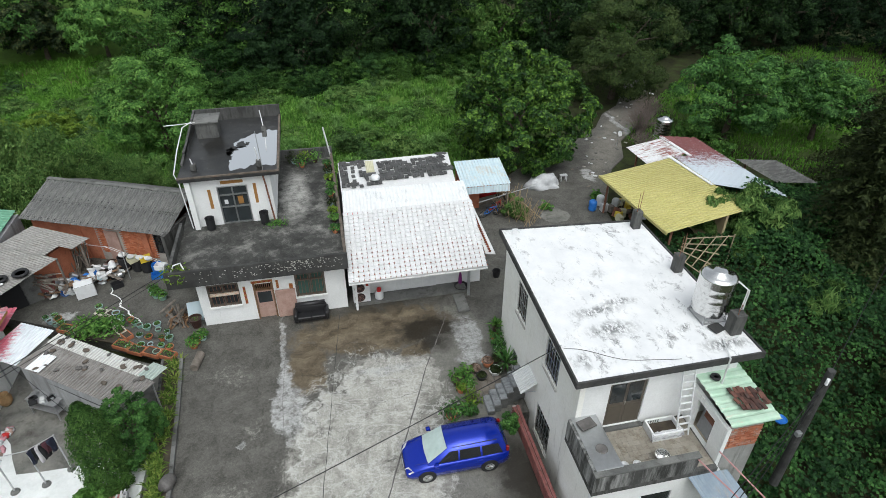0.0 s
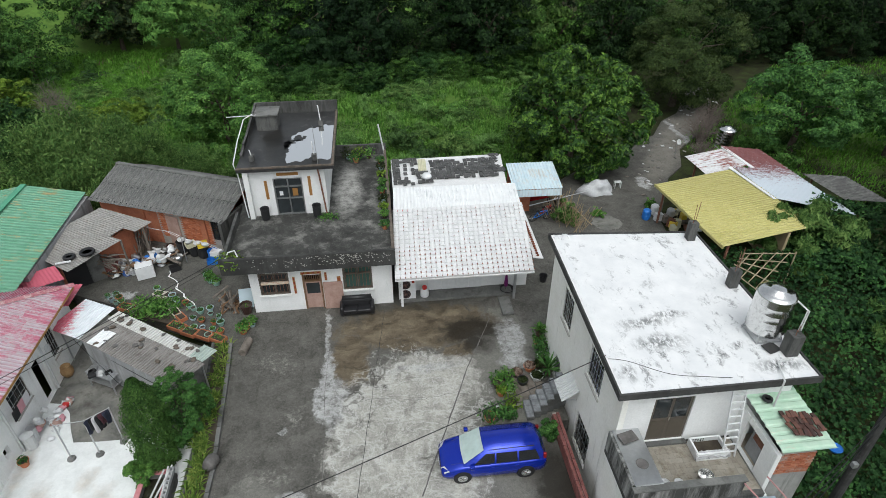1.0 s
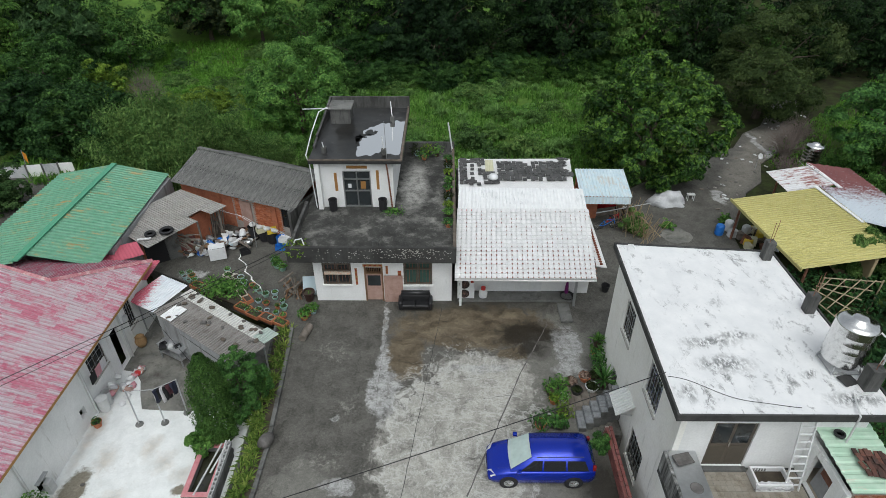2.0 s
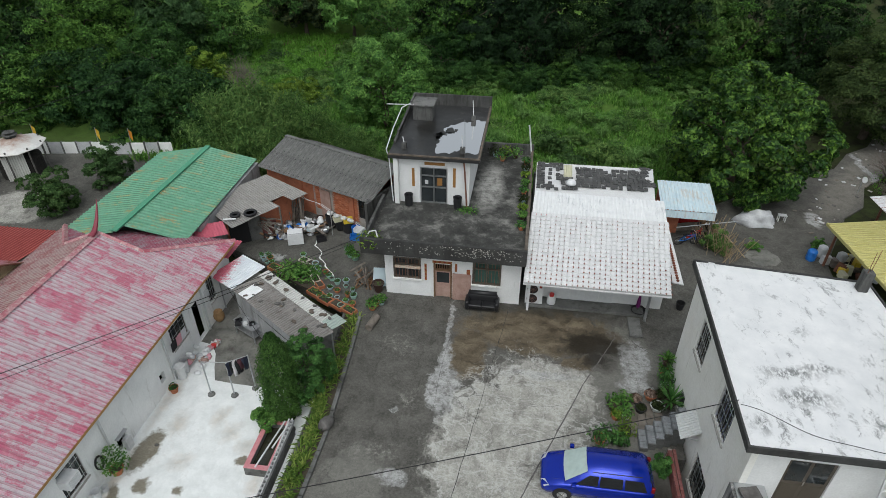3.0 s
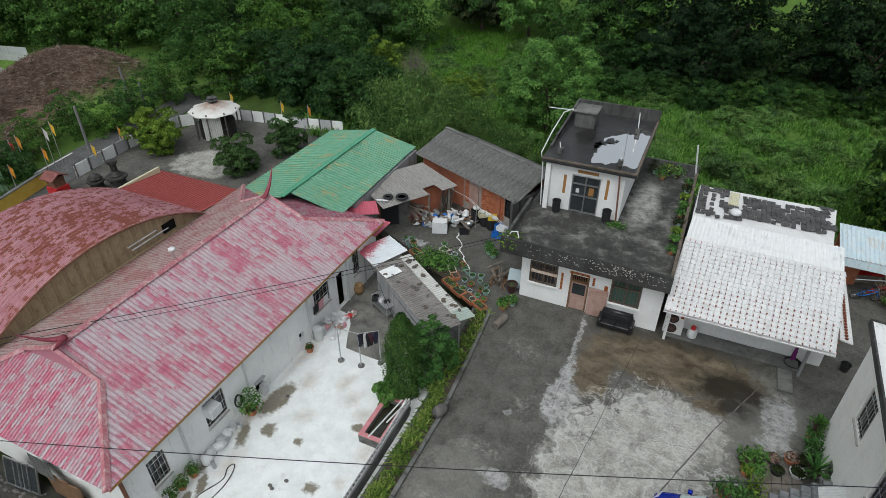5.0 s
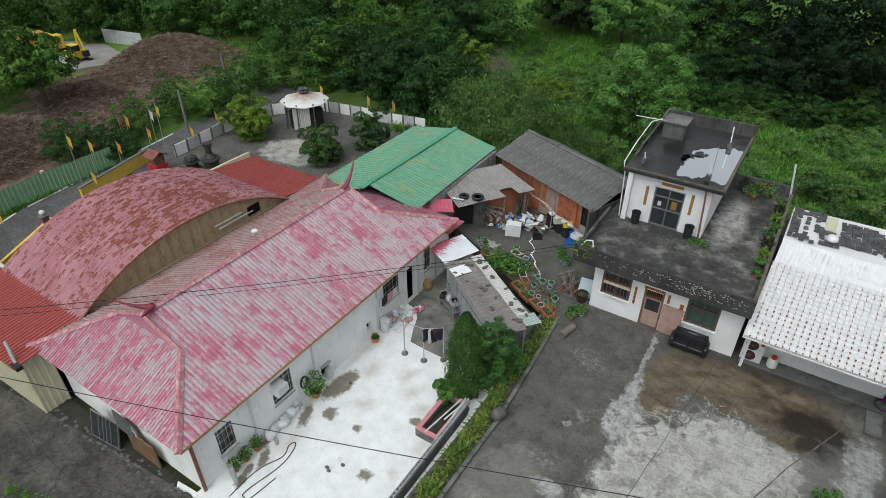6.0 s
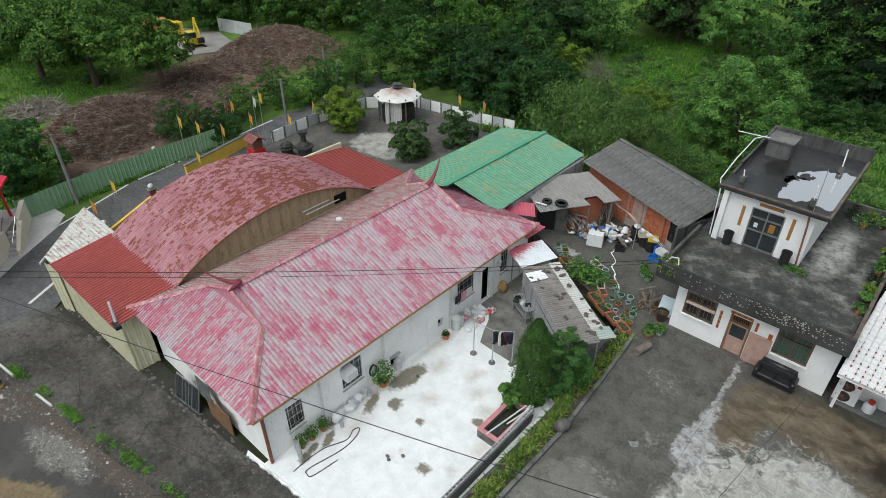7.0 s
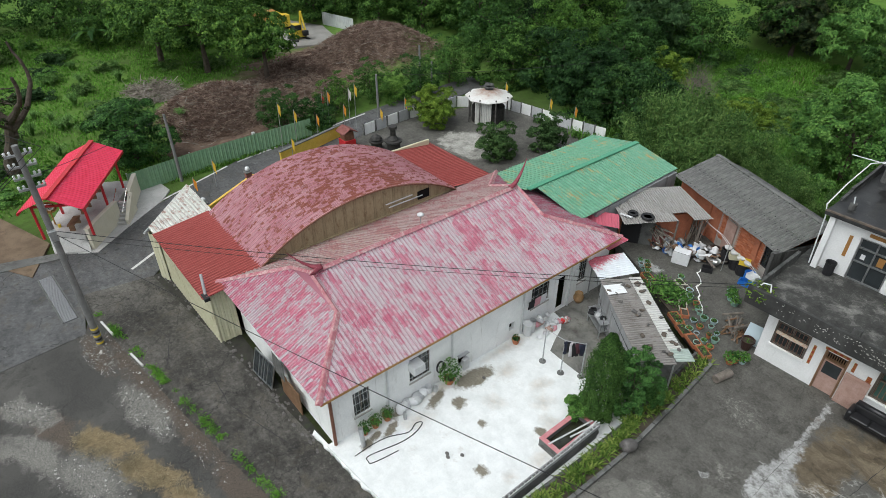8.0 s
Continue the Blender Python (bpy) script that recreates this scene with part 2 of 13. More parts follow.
def wall_with_holes(bm, x0, x1, z0, z1, y0, y1, holes):
    """A wall along x from y0 to y1 thick, with rectangular holes (xa, xb, za, zb) that go through."""
    xs = sorted({x0, x1, *[h[0] for h in holes], *[h[1] for h in holes]})
    for a, b in zip(xs, xs[1:]):
        cuts = sorted((h[2], h[3]) for h in holes if h[0] <= a + 1e-6 and h[1] >= b - 1e-6)
        z = z0
        for ca, cb in cuts:
            if ca > z:
                box(bm, a, b, y0, y1, z, ca)
            z = cb
        if z < z1:
            box(bm, a, b, y0, y1, z, z1)
    bmesh.ops.remove_doubles(bm, verts=bm.verts, dist=0.0005)
    seen = {}
    for f in bm.faces:
        seen.setdefault(tuple(sorted(v.index for v in f.verts)), []).append(f)
    bm.verts.index_update()
    seen = {}
    for f in bm.faces:
        seen.setdefault(tuple(sorted(v.index for v in f.verts)), []).append(f)
    bmesh.ops.delete(bm, geom=[f for fs in seen.values() if len(fs) > 1 for f in fs], context='FACES_ONLY')
    return bm


XY = Matrix(((0, 1, 0, 0), (1, 0, 0, 0), (0, 0, 1, 0), (0, 0, 0, 1)))  # swaps x and y


def wall_y(bm, y0, y1, z0, z1, x0, x1, holes):
    """The same for a wall along y, from x0 to x1 thick; holes (ya, yb, za, zb)."""
    wall_with_holes(bm, y0, y1, z0, z1, x0, x1, holes)
    bmesh.ops.transform(bm, matrix=XY, verts=bm.verts)
    bmesh.ops.reverse_faces(bm, faces=bm.faces)
    return bm
# ---- materials ----
def courtyard_concrete():
    k = Mat("courtyard_concrete")
    p = k.place()
    w = k.warp(k.warp(p, 0.55, 1.5), 2.8, 0.45)
    speck = k.noise(p, 26, 6, 0.8)
    mott = k.calc('ADD', k.calc('MULTIPLY', k.noise(w, 1.1, 9, 0.78), 0.5), k.calc('MULTIPLY', k.noise(p, 9.0, 9, 0.85), 0.5))
    base = k.mix(k.ramp(mott, (0.38, 0.0), (0.66, 1.0)), (0.05, 0.048, 0.042), (0.23, 0.222, 0.198))
    # pale, chalky pour in the middle of the yard
    pale = k.mix(k.ramp(mott, (0.34, 0.0), (0.64, 1.0)), (0.13, 0.125, 0.108), (0.7, 0.685, 0.625))
    chalk = k.mix(k.ramp(mott, (0.34, 0.0), (0.56, 1.0)), (0.2, 0.2, 0.19), (0.56, 0.56, 0.55))
    mid = k.mix(k.ramp(mott, (0.32, 0.0), (0.68, 1.0)), (0.098, 0.095, 0.084), (0.31, 0.302, 0.27))
    def zone(*a, soft=0.22):
        return k.blob(w, *a, 0, soft, 0.5, 1.7)
    def both(*ms):
        o = ms[0]
        for n in ms[1:]:
            o = k.mix(1.0, o, n, 'LIGHTEN')
        return o
    col = k.mix(both(zone(3.6, 16.0, 3.6, 5.2), zone(5.0, 21.0, 2.2, 2.5), zone(-5.5, 12.0, 1.6, 3.0)), base, mid)
    col = k.mix(k.blob(w, 25.0, 43.6, 1.7, 13.0, -37, 0.4, 0.3, 1.2), col, k.mix(k.ramp(mott, (0.3, 0.0), (0.68, 1.0)), (0.09, 0.083, 0.07), (0.34, 0.32, 0.28)))
    col = k.mix(both(zone(0.2, 14.6, 3.3, 5.2), zone(1.6, 18.6, 2.6, 1.9), zone(-34.0, 30.5, 3.4, 2.3)), col, pale)
    flake = k.ramp(k.noise(p, 3.0, 9, 0.82), (0.4, 0.15), (0.52, 1.0))
    col = k.mix(k.calc('MULTIPLY', flake, both(zone(-2.7, 18.6, 0.75, 2.6), zone(-2.95, 22.3, 0.16, 2.2, soft=0.4), zone(5.75, 20.9, 0.75, 1.7), zone(5.6, 19.4, 1.0, 0.5), zone(1.6, 19.4, 1.9, 0.35, soft=0.5), zone(-4.0, 13.3, 0.7, 0.45), zone(-4.6, 16.5, 0.25, 0.2),
                     zone(-13.9, 26.4, 1.0, 0.5), zone(24.6, 43.5, 0.35, 3.0), zone(18.5, 35.5, 0.5, 1.2))), col, chalk)
    # brown silt before the tiled porch, a darker band along the house fronts and a dark oily patch
    silt = k.mix(k.ramp(k.noise(k.map(w, (0.7, 1.6, 1)), 1.2, 8, 0.7), (0.35, 0.0), (0.68, 1.0)), (0.07, 0.054, 0.034), (0.25, 0.205, 0.14))
    col = k.mix(both(zone(1.4, 22.3, 4.3, 1.75), zone(-1.9, 20.6, 0.85, 1.9), zone(3.2, 20.4, 0.9, 0.5)), col, silt)
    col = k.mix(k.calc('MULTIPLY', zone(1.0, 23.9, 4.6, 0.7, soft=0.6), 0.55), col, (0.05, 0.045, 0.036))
    wet = both(zone(4.0, 21.7, 2.0, 1.4, soft=0.5), zone(4.1, 20.7, 1.0, 0.7, soft=0.6), zone(6.0, 12.9, 1.3, 2.6, soft=0.6))
    col = k.mix(k.calc('MULTIPLY', wet, 0.9), col, (0.026, 0.022, 0.016))
    # dried rims and veins of lime
    rim = k.mix(1.0, zone(0.1, 14.6, 2.55, 4.9, soft=0.03), zone(0.14, 14.5, 2.42, 4.78, soft=0.03), 'DIFFERENCE')
    vein = k.calc('MULTIPLY', k.calc('MAXIMUM', k.vein(k.map(p, (0.7, 1.3, 1), (0, 0, 0), 35), 0.75, 0.02), k.vein(k.map(p, (1.2, 0.8, 1), (3, 0, 0), 10), 1.1, 0.014)), zone(0.9, 16.2, 3.8, 5.2))
    col = k.mix(k.calc('MULTIPLY', k.calc('MAXIMUM', rim, vein), 0.75), col, (0.66, 0.655, 0.62))
    scuff = k.calc('MULTIPLY', k.ramp(k.noise(p, 4.0, 9, 0.82), (0.5, 0.0), (0.62, 1.0)), both(zone(-5.2, 20.5, 1.3, 1.0, soft=0.8), zone(-5.0, 14.5, 1.2, 0.6, soft=0.8), zone(-4.2, 17.2, 0.9, 0.8, soft=0.9), zone(-5.6, 11.5, 1.5, 0.5, soft=0.6)))
    col = k.mix(k.calc('MULTIPLY', scuff, 0.8), col, (0.44, 0.425, 0.385))
    # cracks, scuffs and grit
    cr = k.calc('MULTIPLY', k.cracks(k.warp(p, 1.2, 0.7), 0.26, 0.004), k.ramp(k.noise(p, 0.4, 3), (0.5, 0.0), (0.6, 1.0)))
    col = k.mix(k.calc('MULTIPLY', cr, 0.6), col, (0.03, 0.03, 0.028))
    blots = k.ramp(k.noise(w, 0.8, 8, 0.75), (0.55, 0.0), (0.66, 0.6))
    col = k.mix(blots, col, (0.06, 0.056, 0.048))
    spots = k.ramp(k.noise(p, 5.0, 9, 0.8), (0.55, 0.0), (0.68, 1.0))
    col = k.mix(k.calc('MULTIPLY', spots, 0.55), col, (0.045, 0.045, 0.042))
    flecks = k.ramp(k.noise(p, 9.0, 7, 0.8), (0.63, 0.0), (0.7, 1.0))
    col = k.mix(k.calc('MULTIPLY', flecks, 0.5), col, (0.42, 0.42, 0.4))
    col = k.mix(0.75, col, k.ramp(speck, (0.3, 0.35), (0.68, 1.0)), 'MULTIPLY')
    rough = k.mix(wet, (0.75, 0.75, 0.75), (0.4, 0.4, 0.4))
    return k.done(col, rough, 0.0, k.bump(speck, 0.5, 0.015), 0.3)


def yard_concrete():
    k = Mat("white_yard_screed")
    p = k.place()
    w = k.warp(k.warp(p, 0.8, 0.5), 4.0, 0.25)
    mott = k.noise(w, 1.6, 8, 0.75)
    col = k.mix(k.ramp(mott, (0.3, 0.0), (0.6, 1.0)), (0.66, 0.685, 0.675), (0.82, 0.84, 0.835))
    dirt = k.blob(w, -14.2, 13.4, 0.55, 1.25, -4, 0.3, 0.5, 4.5)
    for cx, cy, rx, ry in ((-14.3, 11.2, .3, .75), (-13.5, 11.9, .35, .42), (-14.2, 8.7, .22, .7), (-14.35, 8.0, .22, .4), (-14.85, 9.7, .3, .9), (-10.34, 10.36, .38, .3), (-10.1, 13.5, .36, .3), (-12.0, 11.9, .22, .26), (-14.2, 7.5, .25, .4)):
        dirt = k.mix(1.0, dirt, k.blob(w, cx, cy, rx, ry, 20, 0.4, 0.6, 4.5), 'LIGHTEN')
    soft = k.blob(w, -12.6, 13.1, 0.7, 0.5, 30, 0.9, 0.6, 2.5)
    for cx, cy, rx, ry in ((-10.3, 14.2, .6, .5), (-11.2, 14.8, .6, .7), (-9.46, 11.0, .4, .45), (-12.0, 15.4, .5, .8), (-13.6, 14.9, .5, .9), (-13.9, 10.0, .5, 1.0), (-14.7, 12.0, .4, 2.2), (-14.7, 16.0, .4, 2.5), (-9.2, 12.6, .5, .8)):
        soft = k.mix(1.0, soft, k.blob(w, cx, cy, rx, ry, 0, 0.9, 0.7, 2.5), 'LIGHTEN')
    grit = k.noise(p, 14, 6, 0.75)
    col = k.mix(k.calc('MULTIPLY', soft, 0.5), col, k.mix(k.ramp(k.noise(p, 3, 4), (0.4, 0.0), (0.6, 1.0)), (0.36, 0.33, 0.28), (0.5, 0.41, 0.31)))
    col = k.mix(k.calc('MULTIPLY', dirt, 0.92), col, k.mix(k.ramp(grit, (0.3, 0.0), (0.7, 1.0)), (0.085, 0.072, 0.045), (0.25, 0.215, 0.15)))
    faint = k.mix(1.0, k.ramp(k.noise(p, 2.6, 9, 0.78), (0.54, 0.0), (0.66, 1.0)), k.ramp(k.noise(p, 0.35, 2), (0.45, 0.0), (0.62, 1.0)), 'MULTIPLY')
    col = k.mix(k.calc('MULTIPLY', faint, 0.45), col, (0.42, 0.38, 0.32))
    col = k.mix(0.15, col, k.ramp(grit, (0.3, 0.5), (0.7, 1.0)), 'MULTIPLY')
    return k.done(col, 0.7, 0, k.bump(grit, 0.2, 0.01))


def white_roof_coat():
    k = Mat("white_roof_coating")
    p = k.place()
    w = k.warp(k.warp(p, 0.7, 0.8), 4.0, 0.3)
    col = k.mix(k.ramp(k.noise(p, 1.1, 8, 0.7), (0.3, 0.0), (0.7, 1.0)), (0.66, 0.67, 0.68), (0.8, 0.8, 0.8))
    smear = k.noise(k.map(w, (1.6, 0.75, 1), (2.0, 0, 0), 20), 1.7, 10, 0.78)
    near = k.ramp(k.noise(p, 0.38, 3, 0.5), (0.34, 0.0), (0.56, 1.0))
    f = k.calc('MULTIPLY', k.ramp(smear, (0.54, 0.0), (0.64, 1.0)), near)
    streak = k.ramp(k.noise(k.map(p, (9, 1.2, 1), (0, 0, 0), 28), 0.8, 6, 0.7), (0.68, 0.0), (0.76, 0.8))
    f = k.calc('MAXIMUM', f, k.calc('MULTIPLY', streak, 0.5))
    for cx, cy, rx, ry in ((9.0, 13.9, 1.1, 0.5), (9.9, 15.15, 0.9, 0.3), (12.5, 12.35, 1.2, 0.35), (7.4, 12.6, .25, .6), (8.9, 14.9, 1.3, .3), (11.5, 13.4, .4, .25)):
        m = k.mix(1.0, k.blob(w, cx, cy, rx, ry, 0, 0.7, 0.0), k.ramp(k.noise(k.map(p, (6, 3, 1), (0, 0, 0), 20), 1.6, 7, 0.75), (0.44, 0.0), (0.54, 1.0)), 'MULTIPLY')
        f = k.calc('MAXIMUM', f, m)
    col = k.mix(k.calc('MULTIPLY', f, 0.85), col, (0.13, 0.135, 0.135))
    g = k.noise(p, 15, 5, 0.7)
    return k.done(col, 0.6, 0, k.bump(g, 0.25, 0.01))


def dirty_wall(name, a, b, dirt, at=0.62):
    k = Mat(name)
    p = k.place()
    col = k.mix(k.ramp(k.noise(p, 0.9, 6), (0.35, 0.0), (0.65, 1.0)), a, b)
    run = k.ramp(k.noise(k.map(p, (2.6, 2.6, 0.3)), 1.2, 8, 0.7, 0.2), (at - 0.05, 0.0), (at + 0.16, 1.0))
    col = k.mix(k.calc('MULTIPLY', run, 0.75), col, dirt)
    g = k.noise(p, 14, 4)
    col = k.mix(0.2, col, k.ramp(g, (0.3, 0.5), (0.7, 1.0)), 'MULTIPLY')
    return k.done(col, 0.85, 0, k.bump(g, 0.2, 0.01), 0.2)


def peeled(name, paint, paint2, bare, bare2, amount=0.5, rows=1.15, cols=1.3, rough=0.5):
    """Painted ribbed sheets whose paint has flaked off sheet by sheet, in streaks down the slope."""
    k = Mat(name)
    q = k.uv()
    tone = k.tiles(q, cols, rows)
    streak = k.noise(k.map(q, (6.5, 0.8, 1)), 1.0, 8, 0.75, 0.1)
    fine = k.noise(k.map(q, (14, 2.5, 1)), 1.0, 4, 0.7)
    cloud = k.noise(q, 0.5, 4, 0.6)
    f = k.calc('ADD', k.calc('MULTIPLY', k.calc('SUBTRACT', tone, 0.5), 0.16), k.calc('MULTIPLY', k.calc('SUBTRACT', streak, 0.5), 1.15))
    f = k.calc('ADD', f, k.calc('ADD', k.calc('MULTIPLY', k.calc('SUBTRACT', fine, 0.5), 0.5), k.calc('MULTIPLY', k.calc('SUBTRACT', cloud, 0.5), 0.5)))
    f = k.calc('ADD', f, 0.5)
    f = k.ramp(f, (max(0.0, 1 - amount - 0.06), 0.0), (min(1.0, 1 - amount + 0.07), 1.0))
    col = k.mix(k.ramp(k.noise(q, 2.5, 5), (0.35, 0.0), (0.65, 1.0)), paint, paint2)
    gray = k.mix(k.ramp(k.noise(k.map(q, (8, 1, 1)), 1.0, 5), (0.35, 0.0), (0.65, 1.0)), bare, bare2)
    col = k.mix(f, col, gray)
    return k.done(col, rough, 0.0, k.bump(f, 0.15, 0.004), 0.35)


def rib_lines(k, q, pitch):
    """1 along the flank of each rib, for kept paint and painted-in rib shade."""
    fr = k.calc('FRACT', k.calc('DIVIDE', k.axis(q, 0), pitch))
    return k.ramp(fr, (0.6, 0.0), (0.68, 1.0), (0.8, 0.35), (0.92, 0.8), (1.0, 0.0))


def flaked_roof(name, paint, paint2, bare, bare2, amount, pitch=0.2, long=1.1):
    """Crimson ribbed sheets: the paint has flaked off in short strips, rib by rib; it holds along the ribs, whose shade
    is drawn in.
    """
    k = Mat(name)
    q = k.uv()
    w = k.warp(k.warp(q, 1.3, 0.2), 5.0, 0.12)
    rib = k.tiles(w, pitch, long * 0.55)
    pair = k.tiles(w, pitch * 3, long)
    patch = k.noise(k.map(w, (5.0, 2.4, 1)), 1.0, 7, 0.72)
    big = k.noise(k.map(q, (0.45, 0.3, 1)), 1.0, 3, 0.5)
    frag = k.noise(k.map(q, (13, 4.5, 1)), 1.0, 6, 0.78)
    f = k.calc('ADD', k.calc('MULTIPLY', rib, 0.24), k.calc('MULTIPLY', pair, 0.14))
    f = k.calc('ADD', f, k.calc('ADD', k.calc('MULTIPLY', patch, 0.6), k.calc('MULTIPLY', frag, 0.85)))
    f = k.calc('ADD', f, k.calc('MULTIPLY', big, 0.3))
    f = k.calc('SUBTRACT', f, 0.565)
    f = k.ramp(f, (1 - amount - 0.09, 0.0), (1 - amount + 0.09, 1.0))
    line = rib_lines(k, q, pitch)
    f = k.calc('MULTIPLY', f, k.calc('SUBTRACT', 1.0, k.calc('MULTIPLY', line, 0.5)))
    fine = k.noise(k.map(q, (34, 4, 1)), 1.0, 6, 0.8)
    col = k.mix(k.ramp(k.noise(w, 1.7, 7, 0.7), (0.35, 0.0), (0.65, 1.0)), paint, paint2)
    # rib shade is painted over both paint and bare metal as dark lines
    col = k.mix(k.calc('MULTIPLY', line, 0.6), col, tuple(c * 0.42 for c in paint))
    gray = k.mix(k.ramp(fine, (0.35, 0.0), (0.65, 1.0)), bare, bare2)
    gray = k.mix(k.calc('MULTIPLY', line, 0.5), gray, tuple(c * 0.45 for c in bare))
    col = k.mix(k.calc('MULTIPLY', f, 0.8), col, gray)
    grime = k.ramp(k.noise(k.map(q, (22, 1.2, 1)), 1.0, 5, 0.7), (0.52, 0.0), (0.7, 0.5))
    col = k.mix(grime, col, (0.2, 0.07, 0.085))
    return k.done(col, 0.5, 0.0, k.bump(f, 0.12, 0.003), 0.35)


def weathered_tin(name, a, b, stain, at, pitch, lines=0.6):
    """Ribbed tin gone dull: streaks along the ribs, dark lines that put each rib's shade into the colour, ragged
    stains.
    """
    k = Mat(name)
    q = k.uv()
    w = k.warp(q, 3.0, 0.15)
    col = k.mix(k.ramp(k.noise(k.map(w, (9, 1.4, 1)), 1.0, 6, 0.7), (0.35, 0.0), (0.65, 1.0)), a, b)
    col = k.mix(k.ramp(k.noise(k.map(w, (4, 1.6, 1)), 1.0, 7, 0.75), (at - 0.05, 0.0), (at + 0.08, 0.85)), col, stain)
    # darkened lines put the shade of the ribs into the colour
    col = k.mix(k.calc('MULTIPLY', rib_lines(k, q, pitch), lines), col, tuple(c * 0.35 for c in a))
    fine = k.noise(k.map(q, (30, 8, 1)), 1.0, 5, 0.75)
    col = k.mix(0.4, col, k.ramp(fine, (0.3, 0.5), (0.68, 1.0)), 'MULTIPLY')
    return k.done(col, 0.6, 0.0, k.bump(fine, 0.15, 0.004), 0.3)


def rusty_barrel():
    k = Mat("rusty_red_sheet")
    q = k.uv()
    col = k.mix(k.ramp(k.noise(q, 0.7, 6, 0.65), (0.35, 0.0), (0.65, 1.0)), (0.35, 0.13, 0.155), (0.46, 0.24, 0.265))
    pale = k.ramp(k.noise(k.map(q, (12, 1.0, 1)), 1, 6, 0.7), (0.5, 0.0), (0.72, 1.0))
    col = k.mix(k.calc('MULTIPLY', pale, 0.55), col, (0.54, 0.39, 0.41))
    # each rib's shade is drawn into the colour as a dark line
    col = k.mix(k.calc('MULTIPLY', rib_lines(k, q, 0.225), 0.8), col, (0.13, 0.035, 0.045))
    w = k.warp(q, 5.0, 0.1)
    dash = k.calc('ADD', k.calc('MULTIPLY', k.tiles(w, 0.225, 0.3), 0.3), k.calc('MULTIPLY', k.noise(k.map(w, (9, 4.0, 1)), 1.0, 6, 0.72), 1.2))
    crown = k.ramp(k.calc('DIVIDE', k.axis(q, 1), 14.0), (0.12, 0.0), (0.4, 1.0), (0.62, 1.0), (0.8, 0.2))
    east = k.ramp(k.calc('DIVIDE', k.calc('ADD', k.axis(q, 0), 31.0), 7.0), (0.05, 0.35), (0.75, 1.0))
    zone = k.calc('ADD', k.calc('MULTIPLY', k.calc('MULTIPLY', crown, east), 0.15), k.calc('MULTIPLY', k.noise(q, 0.4, 5, 0.6), 0.16))
    spot = k.ramp(k.calc('ADD', dash, zone), (0.915, 0.0), (0.965, 1.0))
    rust = k.mix(k.noise(q, 6, 4), (0.13, 0.032, 0.02), (0.27, 0.08, 0.045))
    col = k.mix(k.calc('MULTIPLY', spot, 0.92), col, rust)
    return k.done(col, 0.55, 0.0, k.bump(spot, 0.2, 0.004), 0.35)


def lot_ground():
    """Worn lot: dark old asphalt, crumbling to pale gravel, with dry straw."""
    k = Mat("broken_lot_asphalt")
    p = k.place()
    w = k.warp(k.warp(p, 0.6, 1.3), 2.6, 0.5)
    mott = k.noise(w, 0.9, 9, 0.75)
    grit = k.noise(p, 18, 7, 0.8)
    col = k.mix(k.ramp(mott, (0.3, 0.0), (0.7, 1.0)), (0.05, 0.049, 0.046), (0.16, 0.156, 0.143))
    tar = k.ramp(k.noise(w, 0.45, 7, 0.7), (0.46, 0.0), (0.58, 0.75))
    col = k.mix(tar, col, k.mix(k.ramp(grit, (0.35, 0.0), (0.65, 1.0)), (0.028, 0.028, 0.027), (0.085, 0.083, 0.078)))
    gravel = k.mix(k.ramp(grit, (0.36, 0.0), (0.62, 1.0)), (0.075, 0.072, 0.065), (0.34, 0.33, 0.3))
    straw = k.mix(k.ramp(k.noise(k.map(p, (9, 3, 1), (0, 0, 0), 40), 2.0, 7, 0.8), (0.35, 0.0), (0.65, 1.0)), (0.13, 0.1, 0.06), (0.36, 0.28, 0.16))
    brown = k.mix(k.ramp(grit, (0.35, 0.0), (0.65, 1.0)), (0.06, 0.05, 0.04), (0.17, 0.14, 0.115))
    def zone(*a, soft=0.25):
        return k.blob(w, *a, soft + 0.2, 0.9, 1.5)
    def both(*ms):
        o = ms[0]
        for n in ms[1:]:
            o = k.mix(1.0, o, n, 'LIGHTEN')
        return o
    col = k.mix(both(zone(-22.5, 1.9, 7.5, 0.85, 8), zone(-15.5, 2.8, 3.0, 0.7, 10), zone(-27.0, 0.3, 2.2, 0.6, 5), zone(-23.5, -2.4, 2.2, 0.7, 20)), col, brown)
    col = k.mix(both(zone(-22.0, 1.0, 2.5, 0.75, 12), zone(-19.8, -1.6, 2.2, 1.0, 25), zone(-17.5, -1.6, 2.0, 1.1, 20), zone(-25.0, -3.0, 1.8, 0.7, 30), zone(-22.5, -3.2, 2.2, 0.8, 30)), col, gravel)
    col = k.mix(both(zone(-21.2, -0.75, 2.0, 0.7, 28), zone(-18.6, 0.2, 1.9, 0.65, 30), zone(-16.6, 0.9, 1.4, 0.5, 30)), col, straw)
    cr = k.calc('MULTIPLY', k.cracks(k.warp(p, 1.4, 0.5), 1.3, 0.016), k.ramp(k.noise(p, 0.35, 3), (0.46, 0.0), (0.56, 1.0)))
    col = k.mix(k.calc('MULTIPLY', cr, 0.8), col, (0.025, 0.025, 0.024))
    stones = k.ramp(k.noise(p, 11, 7, 0.85), (0.64, 0.0), (0.7, 1.0))
    col = k.mix(k.calc('MULTIPLY', stones, 0.6), col, (0.4, 0.39, 0.37))
    col = k.mix(0.6, col, k.ramp(grit, (0.3, 0.4), (0.68, 1.0)), 'MULTIPLY')
    return k.done(col, 0.9, 0, k.bump(grit, 0.6, 0.02), 0.2)


